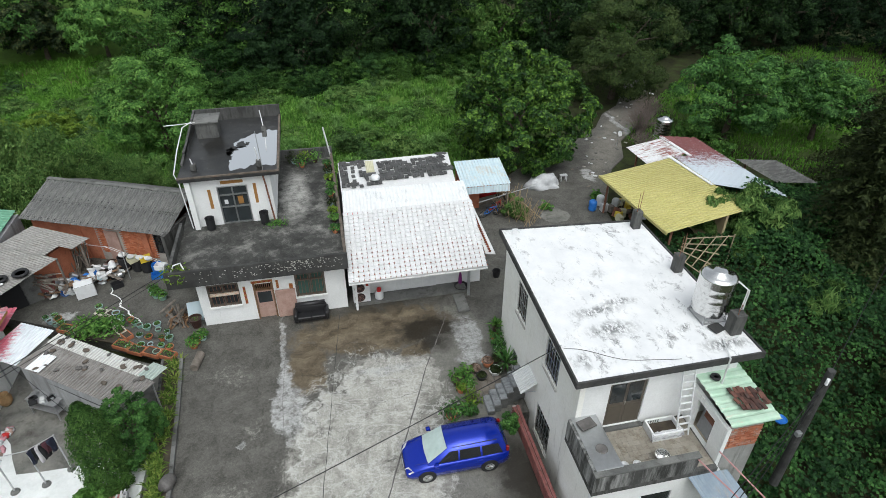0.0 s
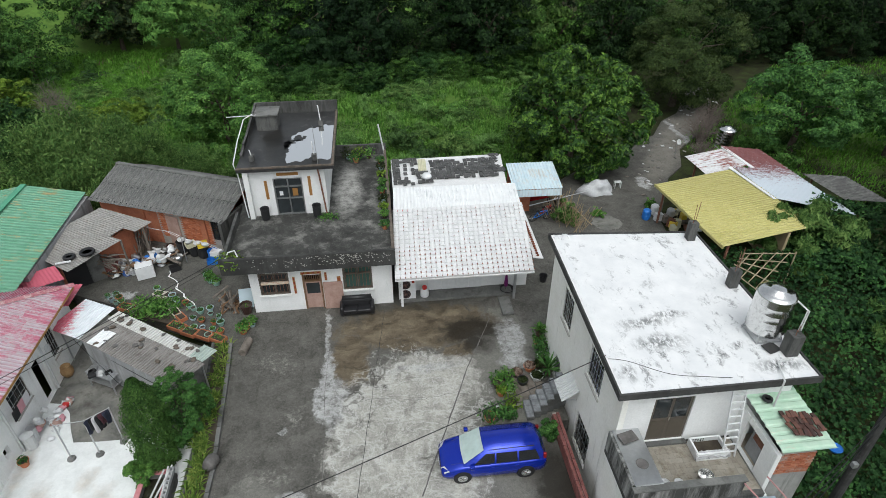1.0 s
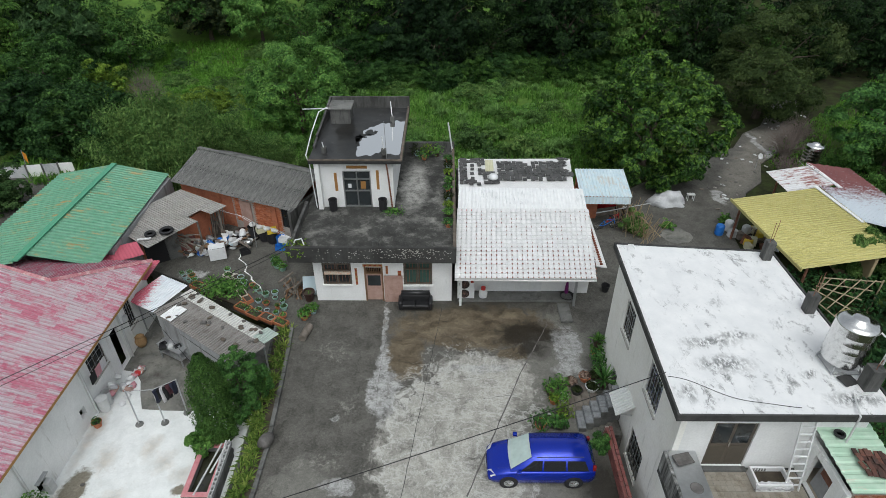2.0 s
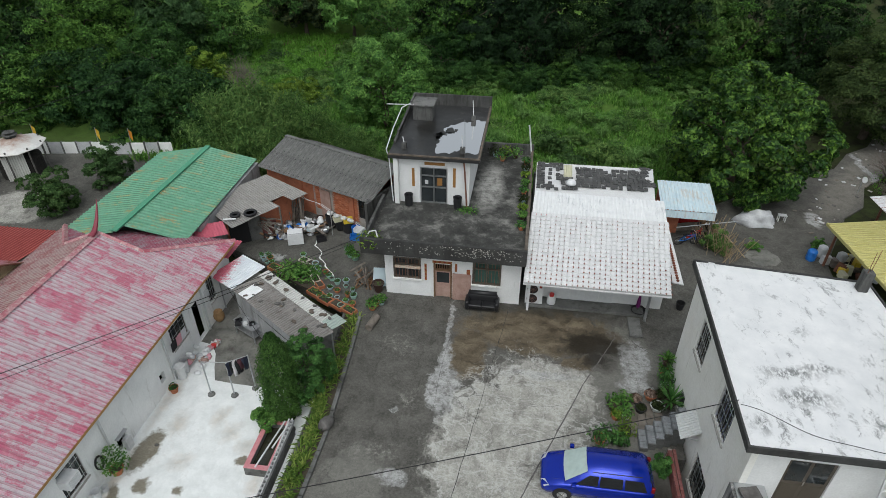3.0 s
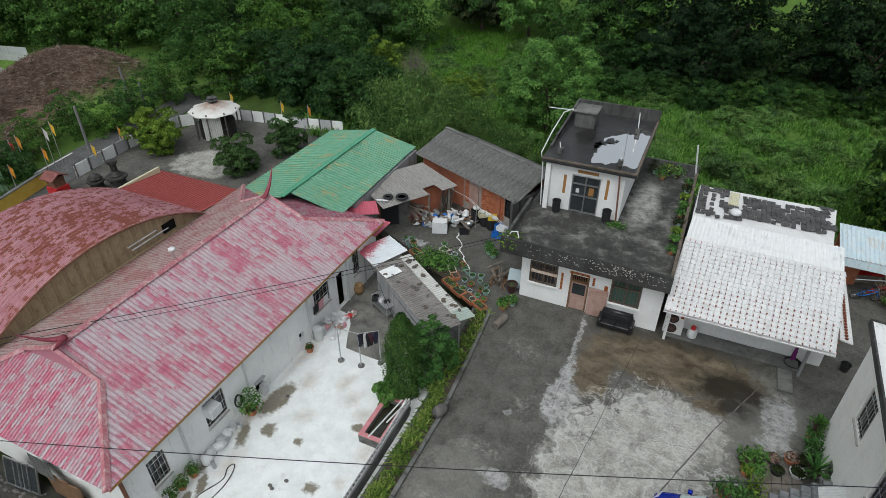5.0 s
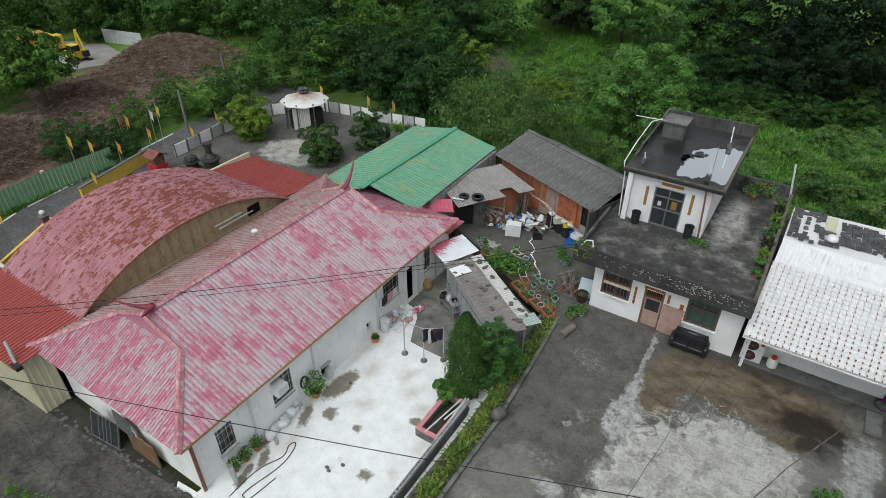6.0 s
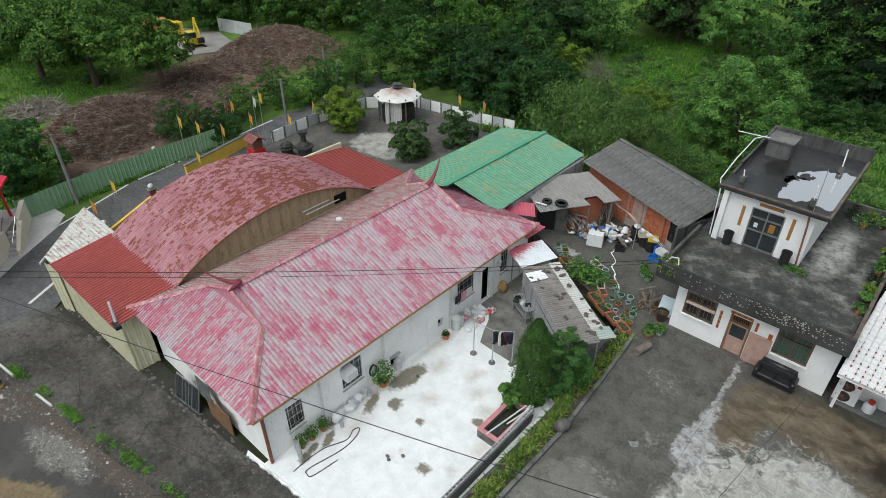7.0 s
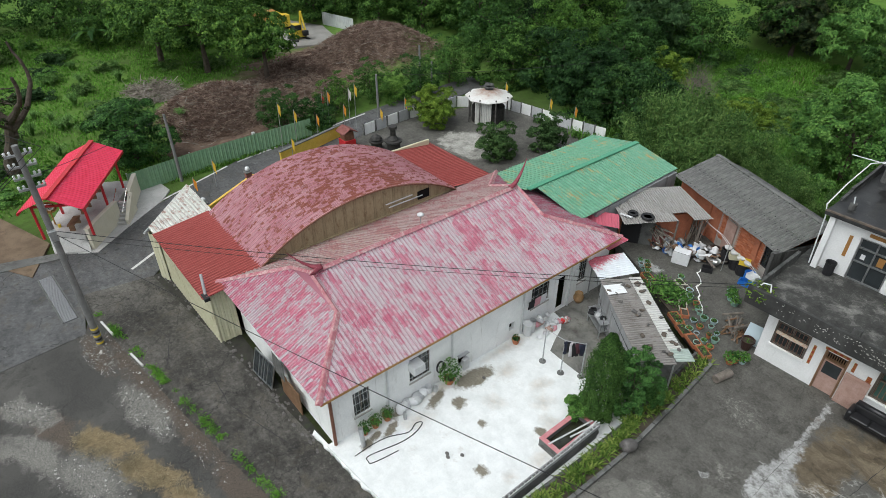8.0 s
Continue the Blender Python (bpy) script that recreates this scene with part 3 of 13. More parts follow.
def alley_ground(name, a, b, c):
    k = Mat(name)
    p = k.place()
    w = k.warp(k.warp(p, 0.5, 1.2), 2.5, 0.4)
    mott = k.noise(w, 0.8, 9, 0.72)
    grit = k.noise(p, 22, 6, 0.8)
    col = k.mix(k.ramp(mott, (0.3, 0.0), (0.68, 1.0)), a, b)
    track = k.ramp(k.noise(k.map(w, (0.35, 2.2, 1), (0, 0, 0), -8), 0.9, 7, 0.7), (0.5, 0.0), (0.66, 1.0))
    col = k.mix(k.calc('MULTIPLY', track, 0.6), col, c)
    pale = k.ramp(k.noise(w, 0.45, 6, 0.7), (0.56, 0.0), (0.68, 0.6))
    col = k.mix(pale, col, k.mix(k.ramp(k.noise(p, 6, 7, 0.75), (0.42, 0.0), (0.58, 1.0)), b, tuple(v * 1.9 for v in b)))
    col = k.mix(k.ramp(k.noise(w, 0.22, 5, 0.6), (0.5, 0.0), (0.62, 0.55)), col, tuple(v * 0.8 for v in c))
    grain = k.noise(p, 4.5, 9, 0.85)
    col = k.mix(k.ramp(grain, (0.34, 0.75), (0.5, 0.0)), col, tuple(v * 0.55 for v in c))
    col = k.mix(k.ramp(grain, (0.54, 0.0), (0.7, 0.6)), col, tuple(v * 1.7 for v in b))
    tan = k.ramp(k.noise(w, 1.3, 7, 0.7), (0.54, 0.0), (0.66, 0.45))
    col = k.mix(tan, col, (0.12, 0.105, 0.078))
    cr = k.calc('MULTIPLY', k.cracks(k.warp(p, 1.0, 0.9), 0.42, 0.008), k.ramp(k.noise(p, 0.3, 3), (0.44, 0.0), (0.52, 1.0)))
    col = k.mix(k.calc('MULTIPLY', cr, 0.85), col, (0.02, 0.02, 0.02))
    col = k.mix(0.5, col, k.ramp(grit, (0.3, 0.45), (0.68, 1.0)), 'MULTIPLY')
    return k.done(col, 0.85, 0, k.bump(grit, 0.4, 0.012), 0.25)


def old_terrace():
    k = Mat("weathered_terrace_screed")
    p = k.place()
    w = k.warp(k.warp(p, 0.7, 0.9), 3.5, 0.4)
    mott = k.noise(w, 0.9, 9, 0.76)
    col = k.ramp(mott, (0.34, (0.03, 0.03, 0.028)), (0.5, (0.072, 0.072, 0.067)), (0.68, (0.27, 0.265, 0.245)))
    stain = k.ramp(k.noise(w, 0.5, 6, 0.7), (0.5, 0.0), (0.64, 0.7))
    col = k.mix(stain, col, (0.032, 0.032, 0.03))
    worn_ = k.mix(1.0, k.blob(w, -1.9, 31.0, 1.0, 3.4, 0, 0.6, 0.35, 1.6), k.ramp(k.noise(p, 2.2, 8, 0.75), (0.38, 0.25), (0.56, 1.0)), 'MULTIPLY')
    col = k.mix(k.calc('MULTIPLY', worn_, 0.85), col, (0.5, 0.49, 0.46))
    fl = k.ramp(k.noise(p, 7, 8, 0.8), (0.6, 0.0), (0.7, 0.7))
    col = k.mix(fl, col, (0.28, 0.28, 0.26))
    g = k.noise(p, 20, 5, 0.8)
    col = k.mix(0.6, col, k.ramp(g, (0.3, 0.4), (0.66, 1.0)), 'MULTIPLY')
    return k.done(col, 0.85, 0, k.bump(g, 0.4, 0.012), 0.2)


def field_soil():
    k = Mat("grassy_soil")
    p = k.place()
    f = k.noise(p, 0.12, 8, 0.65)
    far = k.ramp(k.calc('ADD', k.calc('MULTIPLY', k.axis(p, 0), -0.1), -3.6), (0.0, 0.0), (1.0, 1.0))
    far = k.mix(1.0, far, k.ramp(k.calc('ADD', k.calc('MULTIPLY', k.axis(p, 1), 0.1), -3.7), (0.0, 0.0), (1.0, 1.0)), 'LIGHTEN')
    far = k.calc('MULTIPLY', far, k.ramp(k.calc('ADD', k.calc('MULTIPLY', k.axis(p, 0), -0.1), 2.2), (0.0, 0.0), (1.0, 1.0)))
    far = k.mix(1.0, far, k.blob(p, 40, 43, 11, 9, 0, 0.4, 0.3, 0.3), 'LIGHTEN')
    col = k.ramp(f, (0.3, (0.07, 0.11, 0.03)), (0.5, (0.10, 0.19, 0.035)), (0.7, (0.14, 0.25, 0.05)))
    col = k.mix(k.ramp(k.noise(p, 1.5, 6, 0.7), (0.3, 0.5), (0.6, 1.0)), (0.05, 0.065, 0.022), col)
    col = k.mix(far, k.mix(k.ramp(k.noise(p, 0.9, 7, 0.7), (0.35, 0.0), (0.65, 1.0)), (0.022, 0.02, 0.014), (0.045, 0.06, 0.02)), col)
    bare = k.blob(p, -52, 19, 8, 8, 0, 0.3, 0.5, 0.25)
    for cx, cy, rx, ry in ((-60, 30, 9, 9), (-61, 37, 9, 7), (-50, 18, 6, 7), (-47.5, 12.5, 3, 3), (-55, 24, 8, 7), (-25, 67.2, 7, 2.6)):
        bare = k.mix(1.0, bare, k.blob(p, cx, cy, rx, ry, 0, 0.3, 0.5, 0.25), 'LIGHTEN')
    brown = k.mix(k.ramp(k.noise(p, 1.2, 7, 0.7), (0.35, 0.0), (0.65, 1.0)), (0.085, 0.055, 0.04), (0.2, 0.145, 0.11))
    col = k.mix(bare, col, brown)
    return k.done(col, 0.95, 0, k.bump(k.noise(p, 5, 6), 0.6, 0.06), 0.1)


M_COURT = courtyard_concrete()
M_YARD = yard_concrete()
M_ROOFW = white_roof_coat()
M_SOIL = field_soil()
M_CONC = worn("old_grey_concrete", (0.12, 0.122, 0.118), (0.2, 0.2, 0.19), 0.7, 0.85, 0.35, 18, (0.055, 0.055, 0.05), 0.55)
M_CONC_D = worn("black_stained_concrete", (0.075, 0.075, 0.072), (0.13, 0.13, 0.125), 0.8, 0.85, 0.35, 15, (0.03, 0.03, 0.028), 0.5, True)
M_BAND = worn("peeling_black_parapet", (0.03, 0.03, 0.029), (0.068, 0.068, 0.066), 1.0, 0.85, 0.3, 15, (0.028, 0.028, 0.026), 0.5, True)
M_TERRACE = old_terrace()
M_WALLW = dirty_wall("white_rendered_wall", (0.74, 0.745, 0.74), (0.82, 0.825, 0.825), (0.36, 0.35, 0.32), 0.66)
M_WALLC = dirty_wall("cream_rendered_wall", (0.83, 0.82, 0.775), (0.9, 0.895, 0.865), (0.33, 0.32, 0.29), 0.63)
M_SILL = worn("weathered_cement_sill", (0.4, 0.39, 0.36), (0.52, 0.51, 0.47), 2.5, 0.85, 0.3, 18, (0.2, 0.19, 0.17), 0.6)
M_WALLG = dirty_wall("grey_white_wall", (0.79, 0.8, 0.79), (0.89, 0.895, 0.885), (0.33, 0.31, 0.265), 0.62)
M_EDGE = worn("dark_roof_edge", (0.03, 0.03, 0.03), (0.07, 0.07, 0.068), 1.5, 0.8, 0.3, 14, (0.18, 0.18, 0.17), 0.66)
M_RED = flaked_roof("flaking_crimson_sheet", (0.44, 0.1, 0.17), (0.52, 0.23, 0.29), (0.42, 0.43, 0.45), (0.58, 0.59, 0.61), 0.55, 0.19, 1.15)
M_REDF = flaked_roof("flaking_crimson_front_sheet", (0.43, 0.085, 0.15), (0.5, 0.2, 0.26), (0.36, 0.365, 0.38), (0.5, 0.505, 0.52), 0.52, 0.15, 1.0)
# sheets of the west slope, in darker tones than the other slopes
M_REDR = flaked_roof("darker_red_sheet_rear", (0.27, 0.1, 0.11), (0.36, 0.19, 0.19), (0.34, 0.3, 0.28), (0.46, 0.42, 0.4), 0.55, 0.19, 1.0)
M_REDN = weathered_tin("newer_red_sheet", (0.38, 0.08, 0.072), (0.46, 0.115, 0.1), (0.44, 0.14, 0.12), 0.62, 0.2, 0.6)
M_PAVR = peeled("bright_red_sheet", (0.64, 0.02, 0.065), (0.72, 0.045, 0.11), (0.72, 0.16, 0.24), (0.7, 0.2, 0.26), 0.3, 2, 2, 0.3)
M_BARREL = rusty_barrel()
M_GREEN = peeled("green_sheet", (0.11, 0.285, 0.18), (0.155, 0.335, 0.23), (0.28, 0.3, 0.13), (0.36, 0.22, 0.09), 0.38, 1.2, 0.5)
M_GREENP = peeled("pale_green_sheet", (0.38, 0.55, 0.42), (0.48, 0.62, 0.5), (0.5, 0.5, 0.42), (0.55, 0.5, 0.4), 0.3)
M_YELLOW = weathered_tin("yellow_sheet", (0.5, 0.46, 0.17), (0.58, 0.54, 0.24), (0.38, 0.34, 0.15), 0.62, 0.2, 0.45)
M_RUSTW = peeled("rust_streaked_white_sheet", (0.58, 0.58, 0.59), (0.68, 0.68, 0.7), (0.2, 0.07, 0.055), (0.28, 0.11, 0.09), 0.45, 2.5, 1.0)
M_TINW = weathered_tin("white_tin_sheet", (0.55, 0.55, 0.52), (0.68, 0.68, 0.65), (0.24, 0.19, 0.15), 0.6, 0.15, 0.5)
M_TINB = peeled("pale_blue_sheet", (0.5, 0.62, 0.68), (0.6, 0.7, 0.74), (0.5, 0.5, 0.48), (0.58, 0.58, 0.55), 0.42)
M_TING = peeled("grey_asbestos_sheet", (0.13, 0.13, 0.125), (0.19, 0.19, 0.18), (0.085, 0.085, 0.083), (0.115, 0.115, 0.11), 0.5, 1.8, 1.0, 0.9)
M_TILEW = worn("white_painted_tile", (0.7, 0.7, 0.7), (0.79, 0.79, 0.79), 2.0, 0.55, 0.15, 20, (0.55, 0.55, 0.53), 0.68)
M_TERRA = worn("orange_terracotta", (0.4, 0.13, 0.06), (0.5, 0.2, 0.1), 5.0, 0.8, 0.3, 30)
M_GRAYT = worn("black_weathered_roof_tile", (0.045, 0.045, 0.045), (0.11, 0.11, 0.108), 2.0, 0.85, 0.3, 20, (0.3, 0.3, 0.29), 0.64)
M_BRICK = worn("red_brick", (0.42, 0.14, 0.075), (0.52, 0.2, 0.11), 2.0, 0.85, 0.35, 20, (0.2, 0.08, 0.05), 0.6)
M_BRICKR = worn("dark_pink_brick", (0.2, 0.065, 0.055), (0.28, 0.11, 0.1), 3.0, 0.85, 0.3, 20, (0.1, 0.05, 0.045), 0.56)
M_MORTAR = worn("mortar", (0.35, 0.32, 0.29), (0.45, 0.42, 0.38), 3.0, 0.9, 0.3, 25)
M_STEEL = plain("stainless_steel", (0.75, 0.75, 0.74), 0.18, 1.0, 0.5, 0.15, 9)
M_ALU = plain("aluminium", (0.55, 0.56, 0.57), 0.35, 0.9, 0.5, 0.2, 9)
M_GALV = plain("galvanised_pipe", (0.5, 0.51, 0.52), 0.45, 0.7, 0.5, 0.3, 12)
M_WHITEP = plain("white_plastic", (0.74, 0.75, 0.76), 0.4, 0, 0.5, 0.2, 5)
M_PVC = plain("grey_white_pvc", (0.62, 0.63, 0.63), 0.45, 0, 0.5, 0.25, 6)
M_BLACK = plain("black_rubber", (0.02, 0.02, 0.022), 0.6, 0, 0.4, 0.3, 12)
M_WIRE = plain("black_cable", (0.015, 0.015, 0.016), 0.6, 0, 0.3, 0.2, 12)
M_WOOD = worn("grey_weathered_wood", (0.14, 0.12, 0.1), (0.24, 0.21, 0.18), 3, 0.85, 0.4, 30)
M_WOODB = worn("brown_wood", (0.17, 0.095, 0.05), (0.25, 0.15, 0.085), 3, 0.7, 0.3, 25)
M_PINKW = worn("pink_faded_wood", (0.38, 0.24, 0.2), (0.48, 0.33, 0.28), 3, 0.75, 0.2, 25, (0.25, 0.13, 0.1), 0.62)
M_RUST = worn("rusty_iron", (0.16, 0.07, 0.045), (0.25, 0.12, 0.08), 4, 0.85, 0.3, 30)
M_BRONZE = plain("brown_aluminium_frame", (0.13, 0.11, 0.09), 0.4, 0.3, 0.5, 0.2, 8)
# near-black that stands in for the dark of unlit rooms
M_DARK = plain("unlit_room_black", (0.012, 0.012, 0.012), 0.9, 0, 0.1, 0.2, 3)
M_ORANGEP = plain("ochre_fascia_board", (0.5, 0.27, 0.09), 0.6, 0, 0.3, 0.3, 4)
M_CREAMS = peeled("cream_wall_sheet", (0.55, 0.53, 0.36), (0.62, 0.6, 0.45), (0.45, 0.42, 0.28), (0.35, 0.3, 0.2), 0.35)
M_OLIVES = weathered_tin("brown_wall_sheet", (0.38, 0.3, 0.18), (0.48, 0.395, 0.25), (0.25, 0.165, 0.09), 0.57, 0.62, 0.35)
M_FENCE = peeled("green_fence_sheet", (0.19, 0.33, 0.2), (0.23, 0.38, 0.24), (0.17, 0.26, 0.17), (0.27, 0.34, 0.27), 0.35)
M_YWALL = worn("yellow_painted_wall", (0.72, 0.48, 0.07), (0.8, 0.56, 0.12), 1.5, 0.75, 0.15, 15, (0.45, 0.3, 0.08), 0.66)
M_ASPH = alley_ground("asphalt", (0.095, 0.096, 0.097), (0.15, 0.151, 0.152), (0.07, 0.07, 0.07))
M_ALLEY = alley_ground("alley_concrete", (0.058, 0.055, 0.05), (0.155, 0.147, 0.13), (0.026, 0.025, 0.022))
M_GRAVEL = lot_ground()
M_PAINTW = worn("road_paint", (0.6, 0.6, 0.58), (0.7, 0.7, 0.68), 3, 0.7, 0.2, 30, (0.3, 0.3, 0.29), 0.6)
M_PINKT = worn("pink_tile_kerb", (0.55, 0.2, 0.22), (0.62, 0.28, 0.3), 3, 0.5, 0.1, 20)
M_EARTH = worn("dark_garden_soil", (0.05, 0.04, 0.03), (0.085, 0.07, 0.05), 2.0, 0.95, 0.7, 14)
M_STONE = worn("dark_grey_stone", (0.09, 0.085, 0.08), (0.16, 0.15, 0.145), 3, 0.85, 0.5, 14)
M_BLUEP = plain("bright_blue_plastic", (0.02, 0.16, 0.55), 0.4, 0, 0.5, 0.2, 6)
M_YELLOWP = plain("yellow_plastic", (0.75, 0.55, 0.05), 0.4, 0, 0.5, 0.2, 6)
M_REDP = plain("red_plastic", (0.55, 0.03, 0.03), 0.4, 0, 0.5, 0.2, 6)
M_KERB = worn("brown_mossy_concrete", (0.09, 0.075, 0.06), (0.17, 0.14, 0.115), 3, 0.9, 0.4, 20, (0.2, 0.09, 0.06), 0.62)
M_GOLD = plain("gold_red_paper", (0.34, 0.17, 0.05), 0.5, 0, 0.4, 0.2, 9)
M_CHAR = plain("dark_red_print", (0.3, 0.04, 0.02), 0.6, 0, 0.3, 0.2, 9)
def pieces(name, a, b, spot, rough=0.8):
    """Loose or laid pieces, each of its own tone."""
    k = Mat(name)
    p = k.place()
    col = k.mix(k.orand(), a, b)
    col = k.mix(k.ramp(k.noise(p, 3.5, 8, 0.75), (0.5, 0.0), (0.64, 0.8)), col, spot)
    g = k.noise(p, 30, 4)
    col = k.mix(0.3, col, k.ramp(g, (0.3, 0.5), (0.7, 1.0)), 'MULTIPLY')
    return k.done(col, rough, 0, k.bump(g, 0.3, 0.006))


M_FTILE = pieces("tan_grey_floor_tile", (0.27, 0.245, 0.205), (0.35, 0.32, 0.27), (0.17, 0.14, 0.1), 0.6)
M_OTILE = pieces("old_brown_roof_tile", (0.045, 0.025, 0.022), (0.17, 0.075, 0.055), (0.05, 0.042, 0.038))
M_BRICKP = pieces("smeared_red_brick", (0.33, 0.1, 0.05), (0.47, 0.19, 0.11), (0.36, 0.33, 0.3))
M_STREAK = dirty_wall("black_streaked_parapet", (0.04, 0.04, 0.038), (0.085, 0.085, 0.082), (0.46, 0.46, 0.45), 0.5)
# grey render with dark streaks, darker than the other house walls
M_WALLD = dirty_wall("streaked_grey_render", (0.26, 0.26, 0.25), (0.38, 0.38, 0.365), (0.09, 0.09, 0.083), 0.55)
M_TANP = worn("tan_floor_tile", (0.42, 0.36, 0.28), (0.5, 0.44, 0.36), 3, 0.6, 0.1, 20, (0.22, 0.18, 0.13), 0.64)
M_TARP = worn("pale_grey_tarpaulin", (0.45, 0.46, 0.48), (0.58, 0.59, 0.6), 2, 0.5, 0.2, 10)


def glass_mat(name, tint, rough=0.06):
    k = Mat(name)
    n = k.noise(k.place(), 1.3, 3)
    return k.done(k.mix(k.ramp(n, (0.3, 0.0), (0.7, 1.0)), tint, tuple(c * 1.8 for c in tint)), rough, 0.0, k.bump(n, 0.05, 0.01), 0.7)


M_GLASS = glass_mat("window_glass", (0.02, 0.024, 0.026))
M_GLASSG = glass_mat("green_curtain_window_glass", (0.03, 0.07, 0.06))

L_DARK = leafy("dark_forest_leaf", (0.003, 0.009, 0.004), (0.011, 0.029, 0.01), (0.04, 0.085, 0.028), 0.2, vary=True)
L_SHADE = leafy("umbrella_tree_leaf", (0.02, 0.05, 0.012), (0.062, 0.14, 0.026), (0.17, 0.29, 0.055), 0.28)
L_BRONZE = leafy("dark_mango_leaf", (0.009, 0.018, 0.008), (0.025, 0.045, 0.018), (0.085, 0.1, 0.035), 0.2)
L_PALE = leafy("pale_feathery_leaf", (0.022, 0.055, 0.017), (0.055, 0.115, 0.038), (0.12, 0.2, 0.075), 0.3, vary=True)
L_MID = leafy("broad_tree_leaf", (0.016, 0.048, 0.012), (0.048, 0.13, 0.03), (0.13, 0.27, 0.065), 0.25, 0.52, 0.15)
L_LIGHT = leafy("bright_tree_leaf", (0.026, 0.078, 0.016), (0.078, 0.185, 0.036), (0.18, 0.33, 0.075), 0.26, 0.52, 0.15)
L_YEL = leafy("yellow_green_leaf", (0.05, 0.1, 0.015), (0.12, 0.2, 0.025), (0.23, 0.33, 0.05), 0.32)
L_BAMB = leafy("bamboo_leaf", (0.034, 0.08, 0.02), (0.085, 0.165, 0.042), (0.19, 0.29, 0.085), 0.34)
L_CONIF = leafy("dull_conifer_needle", (0.010, 0.016, 0.005), (0.024, 0.036, 0.012), (0.05, 0.065, 0.022), 0.18)
L_VINE = leafy("broad_vine_leaf", (0.006, 0.02, 0.007), (0.017, 0.05, 0.015), (0.042, 0.1, 0.03), 0.2)
L_REED = leafy("reed_grass_blade", (0.06, 0.13, 0.03), (0.12, 0.235, 0.06), (0.22, 0.36, 0.12), 0.35)
L_GRASS = leafy("tall_grass_blade", (0.05, 0.13, 0.02), (0.105, 0.235, 0.042), (0.2, 0.36, 0.075), 0.35)
L_CYP = leafy("cypress_spray", (0.018, 0.046, 0.011), (0.045, 0.1, 0.021), (0.1, 0.185, 0.042), 0.2)
L_DEAD = leafy("brown_brushwood", (0.07, 0.045, 0.034), (0.16, 0.108, 0.085), (0.36, 0.28, 0.23), 0.0, 0.9)
L_GREY = leafy("bleached_branch", (0.14, 0.12, 0.1), (0.24, 0.21, 0.18), (0.36, 0.33, 0.29), 0.0, 0.9)
M_BARK = worn("grey_brown_bark", (0.06, 0.045, 0.035), (0.11, 0.09, 0.07), 4, 0.95, 0.7, 18)
M_ALLEY2 = worn("pale_trampled_earth", (.25, .24, .22), (.33, .32, .3), .5, .95, .4, 12)
M_TARP2 = peeled("pale_hoarding_sheet", (.45, .47, .48), (.52, .54, .55), (.35, .36, .36), (.4, .4, .4), .4)
M_AWNB = peeled("blue_grey_sheet", (0.24, 0.3, 0.36), (0.3, 0.36, 0.42), (0.32, 0.32, 0.31), (0.36, 0.36, 0.35), 0.4)

L_GLOSS = leafy("glossy_mango_leaf", (0.006, 0.02, 0.004), (0.022, 0.068, 0.01), (0.14, 0.25, 0.036), 0.18, 0.45, 0.2)
L_MEADOW = leafy("meadow_grass_blade", (0.06, 0.15, 0.02), (0.11, 0.26, 0.035), (0.19, 0.38, 0.06), 0.35)
L_WEST = leafy("valley_tree_leaf", (0.016, 0.045, 0.012), (0.052, 0.128, 0.028), (0.145, 0.28, 0.065), 0.28, vary=True)
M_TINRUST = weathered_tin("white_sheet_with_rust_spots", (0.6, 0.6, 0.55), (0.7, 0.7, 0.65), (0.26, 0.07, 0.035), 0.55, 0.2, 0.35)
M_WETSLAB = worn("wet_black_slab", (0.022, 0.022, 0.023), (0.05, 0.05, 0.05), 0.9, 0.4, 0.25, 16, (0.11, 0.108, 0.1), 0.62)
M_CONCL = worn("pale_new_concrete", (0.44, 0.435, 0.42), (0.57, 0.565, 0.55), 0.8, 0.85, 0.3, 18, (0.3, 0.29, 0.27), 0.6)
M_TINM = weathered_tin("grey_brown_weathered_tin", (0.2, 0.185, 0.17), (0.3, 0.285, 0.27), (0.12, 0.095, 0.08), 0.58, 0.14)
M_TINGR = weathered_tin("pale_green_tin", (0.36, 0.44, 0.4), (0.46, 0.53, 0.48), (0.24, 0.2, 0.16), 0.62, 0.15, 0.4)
M_GREYW = dirty_wall("grey_sheet_wall", (0.26, 0.265, 0.27), (0.36, 0.365, 0.37), (0.12, 0.12, 0.115), 0.56)


def oversprayed_tin():
    """White ribbed tin with red roof paint spilled over the end beneath the hall's eave."""
    k = Mat("white_tin_with_red_overspray")
    p = k.place()
    col = k.mix(k.ramp(k.noise(p, 1.2, 6), (0.35, 0.0), (0.65, 1.0)), (0.6, 0.64, 0.68), (0.72, 0.75, 0.78))
    x = k.calc('ADD', k.calc('MULTIPLY', k.axis(p, 0), -1.0), k.calc('MULTIPLY', k.noise(k.map(p, (1.5, 6, 1)), 1.3, 7, 0.75), 2.2))
    red = k.ramp(k.calc('MULTIPLY', k.calc('SUBTRACT', x, 15.3), 1.0), (0.0, 0.0), (0.45, 1.0))
    col = k.mix(k.calc('MULTIPLY', red, 0.9), col, (0.47, 0.04, 0.085))
    return k.done(col, 0.45, 0, None, 0.4)


M_TINR = oversprayed_tin()


